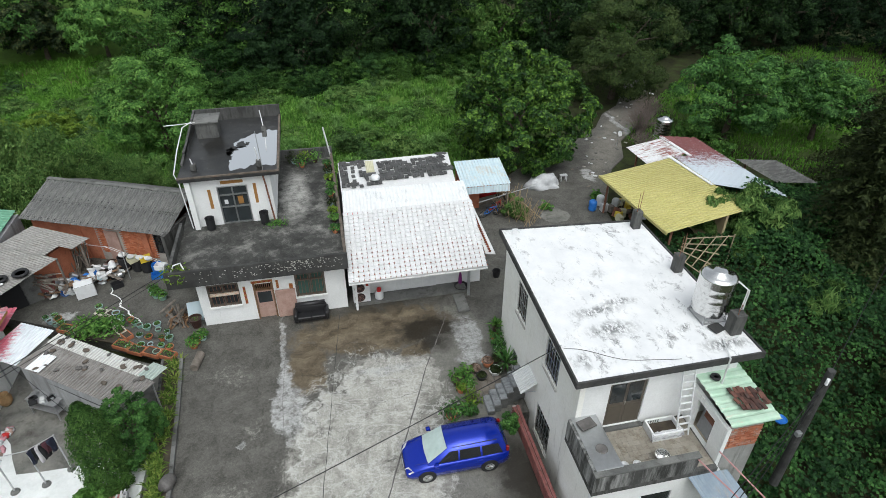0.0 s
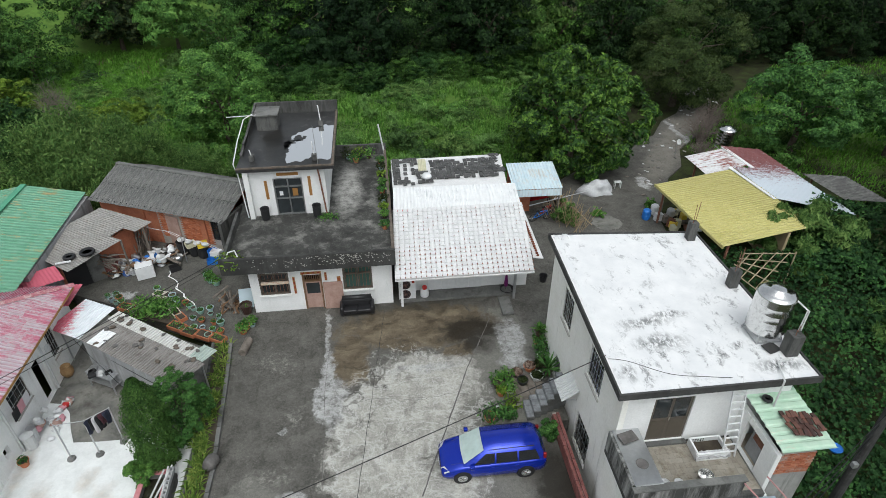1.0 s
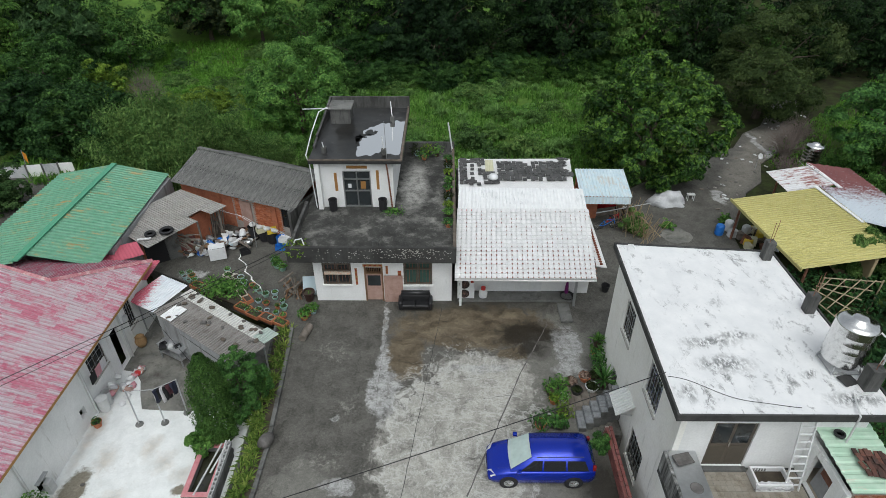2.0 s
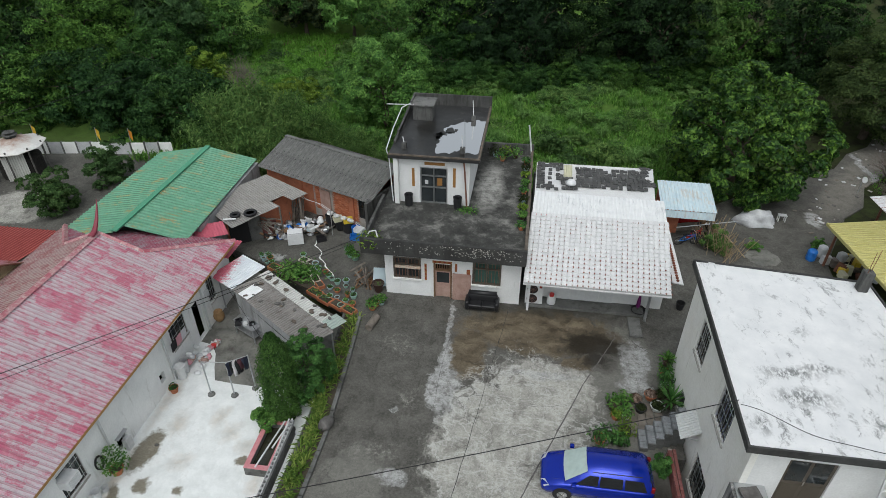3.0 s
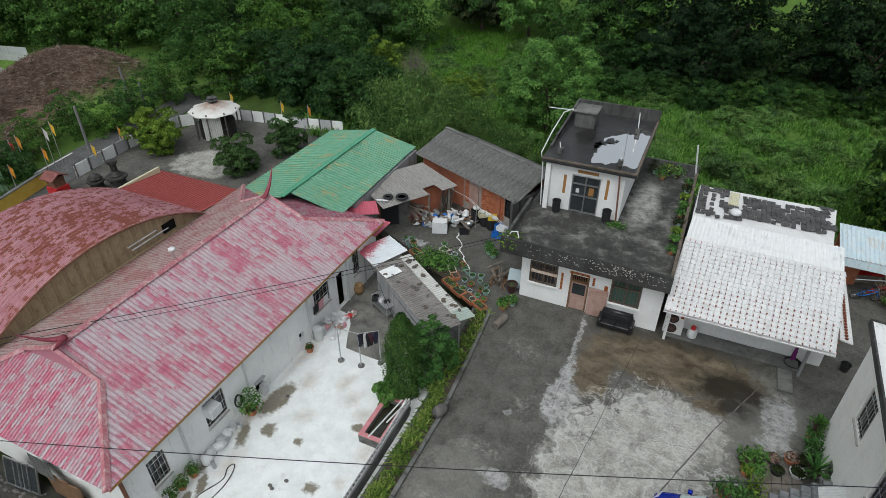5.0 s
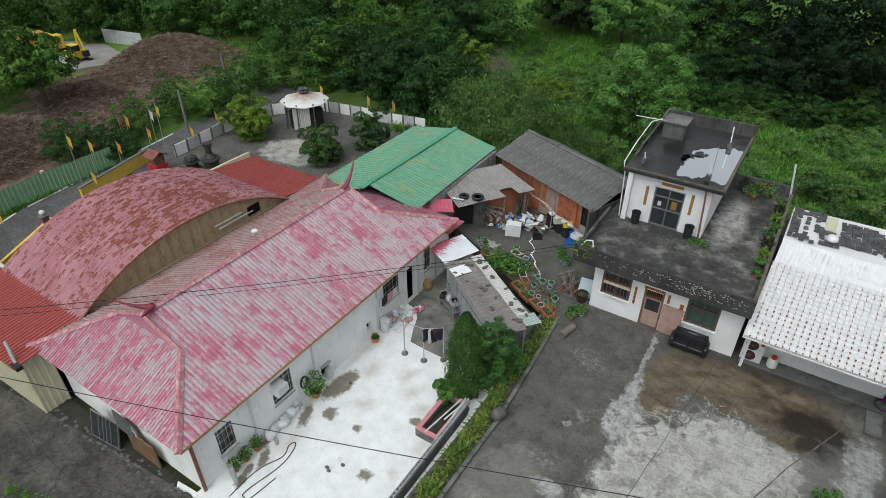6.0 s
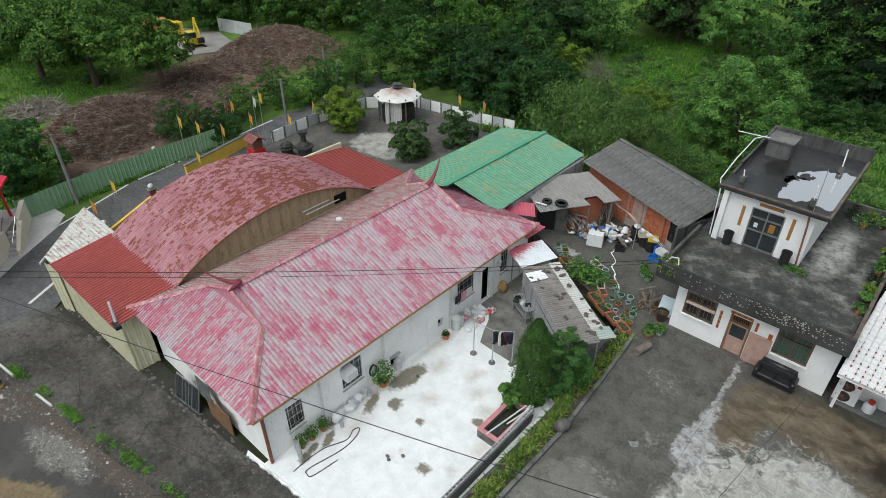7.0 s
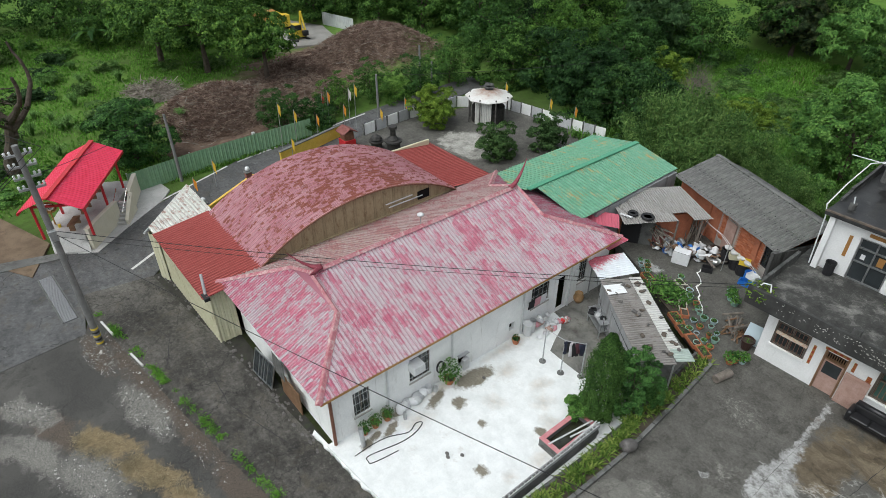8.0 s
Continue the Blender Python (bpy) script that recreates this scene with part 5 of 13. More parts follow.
# ---- long low house with roof terrace and tower room ----
def grey_house():
    h = thing("terrace_house", "single-storey white house with roof terrace and a small upper room", "house", (-3, 29, 0))
    x0, x1, y0, y1, z = -6.7, 0.3, 24.3, 35.5, 3.0
    wl, dr, wr = (-6.2, -4.85, 1.15, 2.35), (-4.1, -3.25, 0.0, 2.15), (-2.1, -0.75, 1.15, 2.45)
    part("front_wall", wall_with_holes(B(), x0, x1, 0, z, y0, y0 + 0.2, [wl, dr, wr]), M_WALLW, h)
    part("west_wall", box(B(), x0, x0 + 0.2, y0 + 0.2, y1, 0, z), M_CONC, h)
    part("east_wall", box(B(), x1 - 0.2, x1, y0 + 0.2, y1, 0, z), M_CONC, h)
    part("back_wall", box(B(), x0 + 0.2, x1 - 0.2, y1 - 0.2, y1, 0, z), M_CONC, h)
    # black sheet added behind the openings for the unlit rooms
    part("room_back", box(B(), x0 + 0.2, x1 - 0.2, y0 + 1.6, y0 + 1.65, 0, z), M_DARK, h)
    part("terrace_slab", box(B(), -7.6, 0.4, 23.7, 35.6, 3.0, 3.2), M_TERRACE, h, "grey terrace floor with pale worn patches")
    part("front_parapet", box(B(), -7.7, 0.5, 23.55, 23.7, 2.95, 3.85, 0.02), M_BAND, h, "black mould-stained parapet with flaking paint")
    f = B()
    rnd = random.Random(5)
    for i in range(230):
        x = rnd.choice([rnd.uniform(-7.5, 0.3), rnd.gauss(-1.6, 0.8), rnd.gauss(-2.4, 1.2)])
        if not -7.6 < x < 0.4:
            continue
        a, zz, s = rnd.uniform(0, 6.28), rnd.uniform(3.2, 3.78), rnd.uniform(0.012, 0.042)
        vs = [f.verts.new((x + s * rnd.uniform(.6, 1.6) * math.cos(a + k * 1.26), 23.546, zz + s * rnd.uniform(0.4, 1.0) * math.sin(a + k * 1.26))) for k in range(5)]
        f.faces.new(vs)
    bmesh.ops.recalc_face_normals(f, faces=f.faces)
    tagged(part("paint_flake", f, M_SILL, h), "left-over flakes of white paint", kind="stuff")
    part("west_parapet", box(B(), -7.7, -7.55, 23.7, 28.4, 2.95, 3.6), M_CONC_D, h)
    part("east_kerb", box(B(), 0.35, 0.5, 23.7, 35.6, 2.95, 3.5), M_KERB, h)
    part("back_parapet", box(B(), -2.9, 0.5, 35.45, 35.6, 2.95, 3.9), M_CONC_D, h)
    for a, n in ((wl, 8), (wr, 8)):
        w = part("window", box(B(), a[0], a[1], y0 + 0.1, y0 + 0.14, a[2], a[3]), M_GLASSG if a is wr else M_GLASS, h)
        fr = B()
        for p, q, r, s in ((a[0] - .05, a[1] + .05, a[2] - .05, a[2] + .03), (a[0] - .05, a[1] + .05, a[3] - .03, a[3] + .05), (a[0] - .05, a[0] + .04, a[2], a[3]), (a[1] - .04, a[1] + .05, a[2], a[3]), (a[0], a[1], a[3] - .42, a[3] - .36), ((a[0] + a[1]) / 2 - .03, (a[0] + a[1]) / 2 + .03, a[2], a[3])):
            box(fr, p, q, y0 - 0.03, y0 + 0.08, r, s)
        part("window_frame", fr, M_BRONZE, w)
        g = B()
        for i in range(n):
            xx = a[0] + (a[1] - a[0]) * (i + .5) / n
            cyl(g, (xx, y0 - 0.02, a[2]), (xx, y0 - 0.02, a[3]), 0.012, n=5)
        part("grille", g, M_RUST, w)
        part("sill", box(B(), a[0] - .1, a[1] + .1, y0 - 0.12, y0, a[2] - .13, a[2] - .05), M_WALLG, w)
    part("blind", box(B(), -6.15, -4.8, y0 - 0.2, y0 - 0.06, 1.82, 1.95, 0.03), worn("faded_orange_canvas", (0.6, 0.5, 0.4), (0.7, 0.62, 0.55), 4, 0.8, 0.2, 20, (0.5, 0.2, 0.08), 0.55), h, "rolled faded blind")
    d = part("door", box(B(), dr[0], dr[1], y0 + 0.06, y0 + 0.11, 0.02, 1.75), M_PINKW, h, "faded pink wooden door")
    part("pane", box(B(), dr[0] + .1, dr[1] - .1, y0 + 0.05, y0 + 0.062, 0.95, 1.6), M_GLASS, d)
    ff = B()
    for a in (dr[0] - 0.05, dr[1] - 0.03):
        box(ff, a, a + 0.08, y0 - 0.03, y0 + 0.12, 0, 2.2)
    box(ff, dr[0], dr[1], y0 - 0.03, y0 + 0.12, 1.74, 1.8)
    part("door_frame", ff, M_WOODB, d)
    for i in range(9):
        xx = dr[0] + 0.05 + i * 0.09
        part("transom_slat", box(B(), xx, xx + 0.03, y0 - 0.02, y0 + 0.02, 1.8, 2.15), M_WOODB, d)
    s = part("open_screen_door", box(B(), -3.15, -2.2, y0 - 0.16, y0 - 0.11, 0.05, 1.72), M_PINKW, h, "pink slatted outer door folded back")
    for i in range(11):
        for z in (0.1, 1.2):
            part("slat", box(B(), -3.12 + i * 0.085, -3.09 + i * 0.085, y0 - 0.185, y0 - 0.16, z, z + 0.45), M_PINKW, s)
    # red and gold paper couplets
    for a, b, c, e in ((-4.62, -4.5, 1.05, 2.1), (-3.05, -2.93, 1.75, 2.25), (-4.2, -3.2, 2.2, 2.34), (-2.45, -2.27, 1.6, 1.95)):
        o = part("paper_couplet", box(B(), a, b, y0 - 0.012, y0 - 0.004, c, e), M_GOLD, h, "gold and red paper couplet")
        k = 4
        for i in range(k):
            if b - a > e - c:
                m0 = a + (b - a) * (i + .25) / k
                part("printed_bar", box(B(), m0, m0 + (b - a) / k * .5, y0 - 0.016, y0 - 0.012, c + .03, e - .03), M_CHAR, o)
            else:
                m0 = c + (e - c) * (i + .25) / k
                part("printed_bar", box(B(), a + .025, b - .025, y0 - 0.016, y0 - 0.012, m0, m0 + (e - c) / k * .5), M_CHAR, o)
    part("wall_ornament", lathe(B(), (0, 0, 0), [(0.1, 0), (0.1, 0.02), (0.05, 0.03)], 10), M_GOLD, h).matrix_local = Matrix.Translation((-6.48 + 3, y0 - 29, 1.75)) @ Matrix.Rotation(radians(90), 4, 'X')
    # upper room
    tx0, tx1, ty0, ty1, tz = -6.7, -2.85, 28.5, 35.4, 6.0
    td = (-5.55, -4.05, 3.2, 5.4)
    part("room_front_wall", wall_with_holes(B(), tx0, tx1, 3.2, tz, ty0, ty0 + .2, [td]), M_WALLW, h)
    part("room_east_wall", box(B(), tx1 - .2, tx1, ty0 + .2, ty1, 3.2, tz), M_WALLW, h)
    part("room_west_wall", box(B(), tx0, tx0 + .2, ty0 + .2, ty1, 0, tz), M_WALLG, h)
    part("room_back_wall", box(B(), tx0 + .2, tx1 - .2, ty1 - .2, ty1, 3.2, tz), M_WALLG, h)
    # black sheet added for the dark inside of the upper room
    part("room_inside", box(B(), tx0 + .2, tx1 - .2, ty0 + 1.6, ty0 + 1.65, 3.2, tz), M_DARK, h)
    gd = part("glass_door", box(B(), td[0], td[1], ty0 + .08, ty0 + .1, 3.22, 5.4), M_GLASS, h, "aluminium framed glass double door")
    fr = B()
    for a in (td[0], (td[0] + td[1]) / 2 - .04, td[1] - .07):
        box(fr, a, a + .07, ty0 + .02, ty0 + .11, 3.2, 5.4)
    for c in (3.2, 4.15, 4.85, 5.33):
        box(fr, td[0], td[1], ty0 + .03, ty0 + .105, c, c + .07)
    part("frame", fr, M_ALU, gd)
    part("poster", box(B(), -4.62, -4.35, ty0 + .07, ty0 + .078, 4.3, 4.75), M_GOLD, gd, "orange printed paper")
    part("poster", box(B(), -5.3, -5.12, ty0 + .07, ty0 + .078, 4.35, 4.6), M_WHITEP, gd, "small pale paper")
    for a, b, c, e in ((-6.0, -5.85, 4.2, 5.3), (-3.75, -3.6, 4.3, 5.45), (-5.3, -4.2, 5.55, 5.72)):
        part("paper_couplet", box(B(), a, b, ty0 - .012, ty0 - .004, c, e), M_GOLD, h, "gold and red paper couplet")
    # flat roof with rim and standing rainwater
    rx0, rx1, ry0, ry1 = -7.2, -2.3, 28.1, 35.7
    part("room_roof_slab", box(B(), rx0, rx1, ry0, ry1, 6.0, 6.17), M_WETSLAB, h, "black wet flat roof")
    rim = B()
    box(rim, rx1 - .12, rx1, ry0 + .1, ry1 - .12, 6.17, 6.27)
    box(rim, rx0, rx1, ry0, ry0 + .1, 6.17, 6.25)
    part("roof_rim", rim, M_KERB, h)
    pp = B()
    box(pp, rx0, rx1, ry1 - .12, ry1, 6.17, 6.86)
    sheet(pp, [(rx0, ry0 + 1.5, 6.3), (rx0 + .12, ry0 + 1.5, 6.3), (rx0 + .12, ry1 - .12, 6.86), (rx0, ry1 - .12, 6.86)], 0.14)
    box(pp, rx0, rx0 + .12, ry0 + 2.5, ry1 - .12, 6.17, 6.5)
    part("roof_parapet", pp, M_CONC_D, h, "dark stained concrete parapet")
    return h


grey_house()
# ---- tiled porch house ----
M_TINCLEAN = peeled("white_painted_ribbed_sheet", (0.72, 0.73, 0.735), (0.8, 0.81, 0.81), (0.5, 0.52, 0.53), (0.6, 0.61, 0.62), 0.36)
M_TERRAD = worn("dirty_terracotta", (0.14, 0.04, 0.022), (0.26, 0.085, 0.045), 6.0, 0.85, 0.3, 30)


def tile_house():
    h = thing("tile_roof_house", "low white house with a white painted tile porch roof", "house", (4, 28, 0))
    x0, x1 = 0.62, 7.3
    part("front_wall", wall_with_holes(B(), x0, 7.5, 0, 2.6, 25.0, 25.2, [(2.1, 2.9, 1.3, 2.2), (4.6, 5.6, 1.3, 2.2)]), M_WALLW, h)
    part("side_wall", box(B(), 7.3, 7.5, 25.2, 34, 0, 2.6), M_WALLG, h)
    part("back_wall", box(B(), x0, 7.3, 33.8, 34, 0, 2.8), M_CONC, h)
    part("step", box(B(), x0, 6.6, 24.2, 25.0, 0, 0.14, 0.01), M_CONC, h)
    for a in (2.1, 4.6):
        part("window", box(B(), a, a + 0.95, 25.08, 25.12, 1.3, 2.2), M_GLASS, h)
    for i in range(4):
        d = part("door_panel", box(B(), 2.2 + i * 0.72, 2.88 + i * 0.72, 24.94, 24.99, 0.15, 2.05), M_WHITEP, h, "white louvred door leaf")
        g = B()
        for j in range(5):
            box(g, 2.32 + i * 0.72, 2.76 + i * 0.72, 24.925, 24.942, 1.3 + j * 0.12, 1.37 + j * 0.12)
        part("louvre", g, M_PVC, d)
    # roof frames: rear flat sheet, middle painted sheet, tiled porch slope
    part("rear_roof", sheet(B(), [(0.7, 30.4, 3.3), (7.35, 30.2, 3.3), (7.75, 34.3, 3.35), (0.75, 34.2, 3.35)], 0.1), M_TILEW, h)
    part("middle_roof", ribbed(B(), (0.62, 28.15, 3.12), (7.1, -0.15, 0), (0.1, 2.35, 0.24), 0.19, 0.03, 0.012, True), M_TINCLEAN, h, "white painted ribbed sheet")
    part("red_flashing", box(B(), 0.65, 1.55, 28.06, 28.2, 3.2, 3.26), M_REDP, h)
    # porch slope
    A, Bv = Vector((0.42, 23.0, 2.42)), Vector((7.28, 22.95, 2.42))
    up = Vector((0.02, 5.2, 0.82))
    part("porch_deck", sheet(B(), [tuple(A - Vector((0, 0, .05))), tuple(Bv - Vector((0, 0, .05))), tuple(Bv + up + Vector((0.35, 0, -.05))), tuple(A + up - Vector((-0.18, 0, .05)))], 0.05), M_TILEW, h, "white painted roof boards under the tiles")
    cols, rows = 27, 17
    n = up.cross(Vector((-1, 0, 0))).normalized()
    w, l = (Bv - A).length / cols, up.length / rows
    tb = B()
    for s in range(6):
        a0, a1 = math.pi * s / 6, math.pi * (s + 1) / 6
        q = []
        for a, v, lift in ((a0, 0, 0.03), (a1, 0, 0.03), (a1, l * 1.12, 0), (a0, l * 1.12, 0)):
            q.append(tb.verts.new((w * 0.5 - w * 0.5 * math.cos(a), v, 0.045 * math.sin(a) + lift)))
        tb.faces.new(q)
    ends = [(tb.verts.new((w * 0.06, 0.0, 0.0)), tb.verts.new((w * 0.94, 0.0, 0.0)))]
    bmesh.ops.remove_doubles(tb, verts=tb.verts, dist=0.0005)
    tb.verts.ensure_lookup_table()
    rim = sorted([v for v in tb.verts if v.co.y < 0.001 and v.co.z > 0.02], key=lambda v: v.co.x)
    tb.faces.new([ends[0][0], ends[0][1]] + rim[::-1])
    bmesh.ops.recalc_face_normals(tb, faces=tb.faces)
    me = bpy.data.meshes.new("roof_tile")
    tb.to_mesh(me)
    tb.free()
    me.materials.append(M_TILEW)
    rot = Matrix.Rotation(math.atan2(up.z, up.y), 3, 'X')
    rest_v, rest_f = [], []
    rnd = random.Random(3)
    for r in range(rows):
        for c in range(cols):
            k = (r + 0.0) / rows
            o = A + up * k + Vector(((Bv - A).x / cols * c * (1 + 0.05 * k) + 0.16 * k, 0, 0.015))
            if r < 11:
                ob = new("roof_tile", me)
                ob.parent = h
                ob.location = o - h.location
                ob.rotation_euler = (math.atan2(up.z, up.y), rnd.uniform(-.02, .02), rnd.uniform(-.015, .015))
            else:
                b0 = len(rest_v)
                rest_v += [tuple(rot @ v.co + o - h.location) for v in me.vertices]
                rest_f += [tuple(b0 + i for i in p.vertices) for p in me.polygons]
    tagged(raw("upper_roof_tiles", rest_v, rest_f, M_TILEW, h), kind="stuff")
    # terracotta glimpses where the paint is gone from the tile ends
    g = B()
    for r in range(rows):
        for c in range(cols):
            if rnd.random() < (0.95 if r < 8 else 0.4):
                k = r / rows
                o = A + up * k + Vector(((Bv - A).x / cols * (c + 1.0) * (1 + 0.05 * k) + 0.16 * k, 0.0, 0.02))
                s = rnd.uniform(0.02, 0.036) * (1.0 if r < 7 else 0.6)
                vs = [g.verts.new(o + Vector(q)) for q in ((-s * 1.3, .05, .085), (0, -.06, .06), (s * 1.3, .05, .085), (0, .1, .085))]
                g.faces.new(vs)
    tagged(part("bare_tile_end", g, M_TERRAD, h), kind="stuff")
    # side strip with exposed tiles
    part("side_strip", sheet(B(), [(7.55, 24.3, 2.3), (8.05, 24.2, 2.28), (8.0, 28.7, 2.6), (7.75, 28.7, 2.62)], 0.05), M_TILEW, h)
    g = B()
    for i in range(22):
        y = 24.4 + i * 0.19
        lathe(g, (7.8, y, 2.34 + (y - 24.3) * 0.07), [(0.08, -0.02), (0.07, 0.03), (0.0, 0.04)], 6)
    part("strip_tiles", g, M_TERRAD, h)
    # old grey tiles laid on the rear roof
    tm = bpy.data.meshes.new("grey_roof_tile")
    tb = box(B(), 0, 0.22, 0, 0.28, 0, 0.035)
    tb.to_mesh(tm)
    tb.free()
    tm.materials.append(M_GRAYT)
    def lay(xa, xb, ya, yb, keep, tilt=0.0):
        y = ya
        while y < yb:
            x = xa
            while x < xb:
                if rnd.random() < keep:
                    ob = new("grey_roof_tile", tm)
                    ob.parent = h
                    ob.location = Vector((x + rnd.uniform(-.02, .02), y + rnd.uniform(-.03, .03), 3.36 + rnd.uniform(0, 0.05))) - h.location
                    ob.rotation_euler = (rnd.uniform(0, .12), rnd.uniform(-.06, .06), rnd.uniform(-.12, .12) + tilt)
                x += 0.235
            y += 0.27
    lay(3.1, 7.0, 31.3, 33.5, 0.93)
    lay(2.2, 3.0, 30.9, 32.2, 0.75)
    lay(0.8, 1.1, 30.9, 34.0, 0.85)
    lay(1.45, 1.65, 30.9, 33.8, 0.6)
    lay(1.9, 2.3, 32.0, 33.9, 0.7)
    lay(0.8, 2.2, 33.6, 34.1, 0.7)
    lay(1.1, 2.0, 30.7, 31.2, 0.5)
    lay(7.0, 7.5, 31.8, 34.0, 0.55, 0.6)
    part("ventilator", lathe(B(), (2.75, 31.4, 3.33), [(0.2, 0), (0.22, 0.12), (0.3, 0.16), (0.28, 0.3), (0.18, 0.4), (0, 0.42)], 14), M_WHITEP, h, "white round roof vent", smooth=True)
    part("loose_sheet", ribbed(B(), (2.35, 32.4, 3.42), (0.5, 0, 0), (0.05, 1.5, 0.02), 0.1, 0.02), M_CREAMS, h)
    for x in (0.75, 6.6):
        part("porch_post", box(B(), x - .06, x + .06, 23.9, 24.02, 0, 2.5), M_WHITEP if x < 1 else M_GALV, h)
    return h


tile_house()


def blue_leanto():
    h = thing("blue_roof_leanto", "lean-to of bricks with a pale blue sheet roof", "shed", (9.5, 33, 0))
    part("roof", ribbed(B(), (7.95, 31.0, 2.5), (3.05, -0.05, 0), (0.1, 2.9, 0.35), 0.2, 0.03), M_TINB, h)
    part("fascia", ribbed(B(), (8.0, 30.96, 2.02), (2.95, -0.05, 0), (0, 0.06, 0.44), 0.2, 0.015), M_TINB, h)
    part("wall", box(B(), 8.2, 9.5, 32.6, 32.8, 0, 2.3), M_BRICK, h)
    part("rear_wall", box(B(), 8.2, 10.9, 33.7, 33.9, 0, 2.5), M_BRICK, h)
    for x in (8.1, 10.9):
        part("post", cyl(B(), (x, 31.2, 0), (x, 31.2, 2.5), 0.05, n=8), M_WOOD, h)
    return h


blue_leanto()


# ---- red hall ----
def hip_roof(h, x0, x1, y0, y1, ze, zr, gy0, gy1, gxw, mat_e, mat_w):
    """Hip-and-gable roof of ribbed sheets: eaves at ze, ridge along y at zr, small gables at gy0 and gy1."""
    xm = (x0 + x1) / 2
    run = xm - x0
    rise = zr - ze
    up_e, up_w = Vector((-run, 0, rise)), Vector((run, 0, rise))
    def hipplane(cx, cy, sx, sy, keep):
        # vertical plane through the eave corner along the hip
        d = Vector((sx * gxw, sy * abs(gy0 - y0), 0)).normalized()
        n = Vector((-d.y, d.x, 0))
        return (Vector((cx, cy, 0)), n if keep > 0 else -n)
    c_se, c_ne = hipplane(x1, y0, -1, 1, 0), hipplane(x1, y1, -1, -1, 0)
    # east and west slopes run to the gables, cut along the hips below them
    for side, xe, upv, mt in ((1, x1, up_e, mat_e), (-1, x0, up_w, mat_w)):
        bm = B()
        u = Vector((0, y1 - y0, 0))
        o = Vector((xe, y0, ze))
        if side < 0:
            u, o = -u, Vector((xe, y1, ze))
        ribbed(bm, o, u, upv, 0.19, 0.045, 0.012, flat=0.66)
        s = -1 if side > 0 else 1
        for cy, sy in ((y0, 1), (y1, -1)):
            g = gy0 if sy > 0 else gy1
            # below the gable foot: outside the hip line; above: outside the gable line
            d = Vector((s * gxw, g - cy, 0))
            n = Vector((d.y, -d.x, 0)) * (1 if (s * sy) < 0 else -1)
            if n.y * sy > 0:
                n = -n
            geom = list(bm.verts) + list(bm.edges) + list(bm.faces)
            bmesh.ops.bisect_plane(bm, geom=geom, plane_co=(xe + s * gxw, g, 0), plane_no=(1, 0, 0))
            kill = []
            geom = list(bm.verts) + list(bm.edges) + list(bm.faces)
            bmesh.ops.bisect_plane(bm, geom=geom, plane_co=(xe, cy, 0), plane_no=n)
            geom = list(bm.verts) + list(bm.edges) + list(bm.faces)
            bmesh.ops.bisect_plane(bm, geom=geom, plane_co=(0, g, 0), plane_no=(0, 1, 0))
            for f in bm.faces:
                c = f.calc_center_median()
                inside = abs(c.x - xe) < gxw
                if inside and (c - Vector((xe, cy, 0))).dot(n) > 0 and (Vector((c.x, c.y, 0)) - Vector((xe, cy, 0))).dot(n) > 0:
                    kill.append(f)
                elif not inside and (c.y - g) * sy < 0:
                    kill.append(f)
            bmesh.ops.delete(bm, geom=kill, context='FACES')
        part("roof_slope_east" if side > 0 else "roof_slope_west", bm, mt, h)
    zg = ze + rise * gxw / run
    for cy, g, nm in ((y0, gy0, "roof_slope_front"), (y1, gy1, "roof_slope_rear")):
        sy = 1 if g > cy else -1
        bm = B()
        o, u = (Vector((x0, cy, ze)), Vector((x1 - x0, 0, 0))) if sy > 0 else (Vector((x1, cy, ze)), Vector((x0 - x1, 0, 0)))
        v = Vector((0, g - cy, zg - ze))
        clips = []
        for xe, s in ((x1, -1), (x0, 1)):
            d = Vector((s * gxw, g - cy, 0))
            n = Vector((d.y, -d.x, 0))
            if n.x * s > 0:
                n = -n
            clips.append(((xe, cy, 0), n))
        ribbed(bm, o, u, v, 0.15, 0.035, 0.012, clips=clips, flat=0.64)
        part(nm, bm, M_REDF, h)
        gb = B()
        for off in (0.0, 0.05 * sy):
            vs = [gb.verts.new((x1 - gxw, g + off, zg)), gb.verts.new((x0 + gxw, g + off, zg)), gb.verts.new((xm, g + off, zr))]
            gb.faces.new(vs)
        bmesh.ops.recalc_face_normals(gb, faces=gb.faces)
        part("gable", gb, mat_e, h)
    # hip and ridge caps
    def cap(a, b, w=0.14):
        bm = B()
        a, b = Vector(a), Vector(b)
        d = (b - a).normalized()
        s = d.cross(Vector((0, 0, 1))).normalized() * w
        t = Vector((0, 0, 0.085))
        vs = [bm.verts.new(p + q) for p in (a, b) for q in (-s + Vector((0, 0, -0.03)), t, s + Vector((0, 0, -0.03)), Vector((0, 0, -0.03)))]
        for i in range(4):
            bm.faces.new((vs[i], vs[(i + 1) % 4], vs[4 + (i + 1) % 4], vs[4 + i]))
        bm.faces.new(vs[:4])
        bm.faces.new(vs[4:][::-1])
        bmesh.ops.recalc_face_normals(bm, faces=bm.faces)
        return bm
    z = 0.04
    part("ridge_cap", cap((xm, gy0, zr + z), (xm, gy1, zr + z), 0.17), M_REDCAP, h, "crimson ridge capping with worn pale patches")
    for xe, s in ((x1, -1), (x0, 1)):
        for cy, g in ((y0, gy0), (y1, gy1)):
            part("hip_cap", cap((xe, cy, ze + z), (xe + s * gxw, g, zg + z)), M_REDCAP, h)
            part("gable_cap", cap((xe + s * gxw, g, zg + z), (xm, g, zr + z), 0.1), M_REDCAP, h)
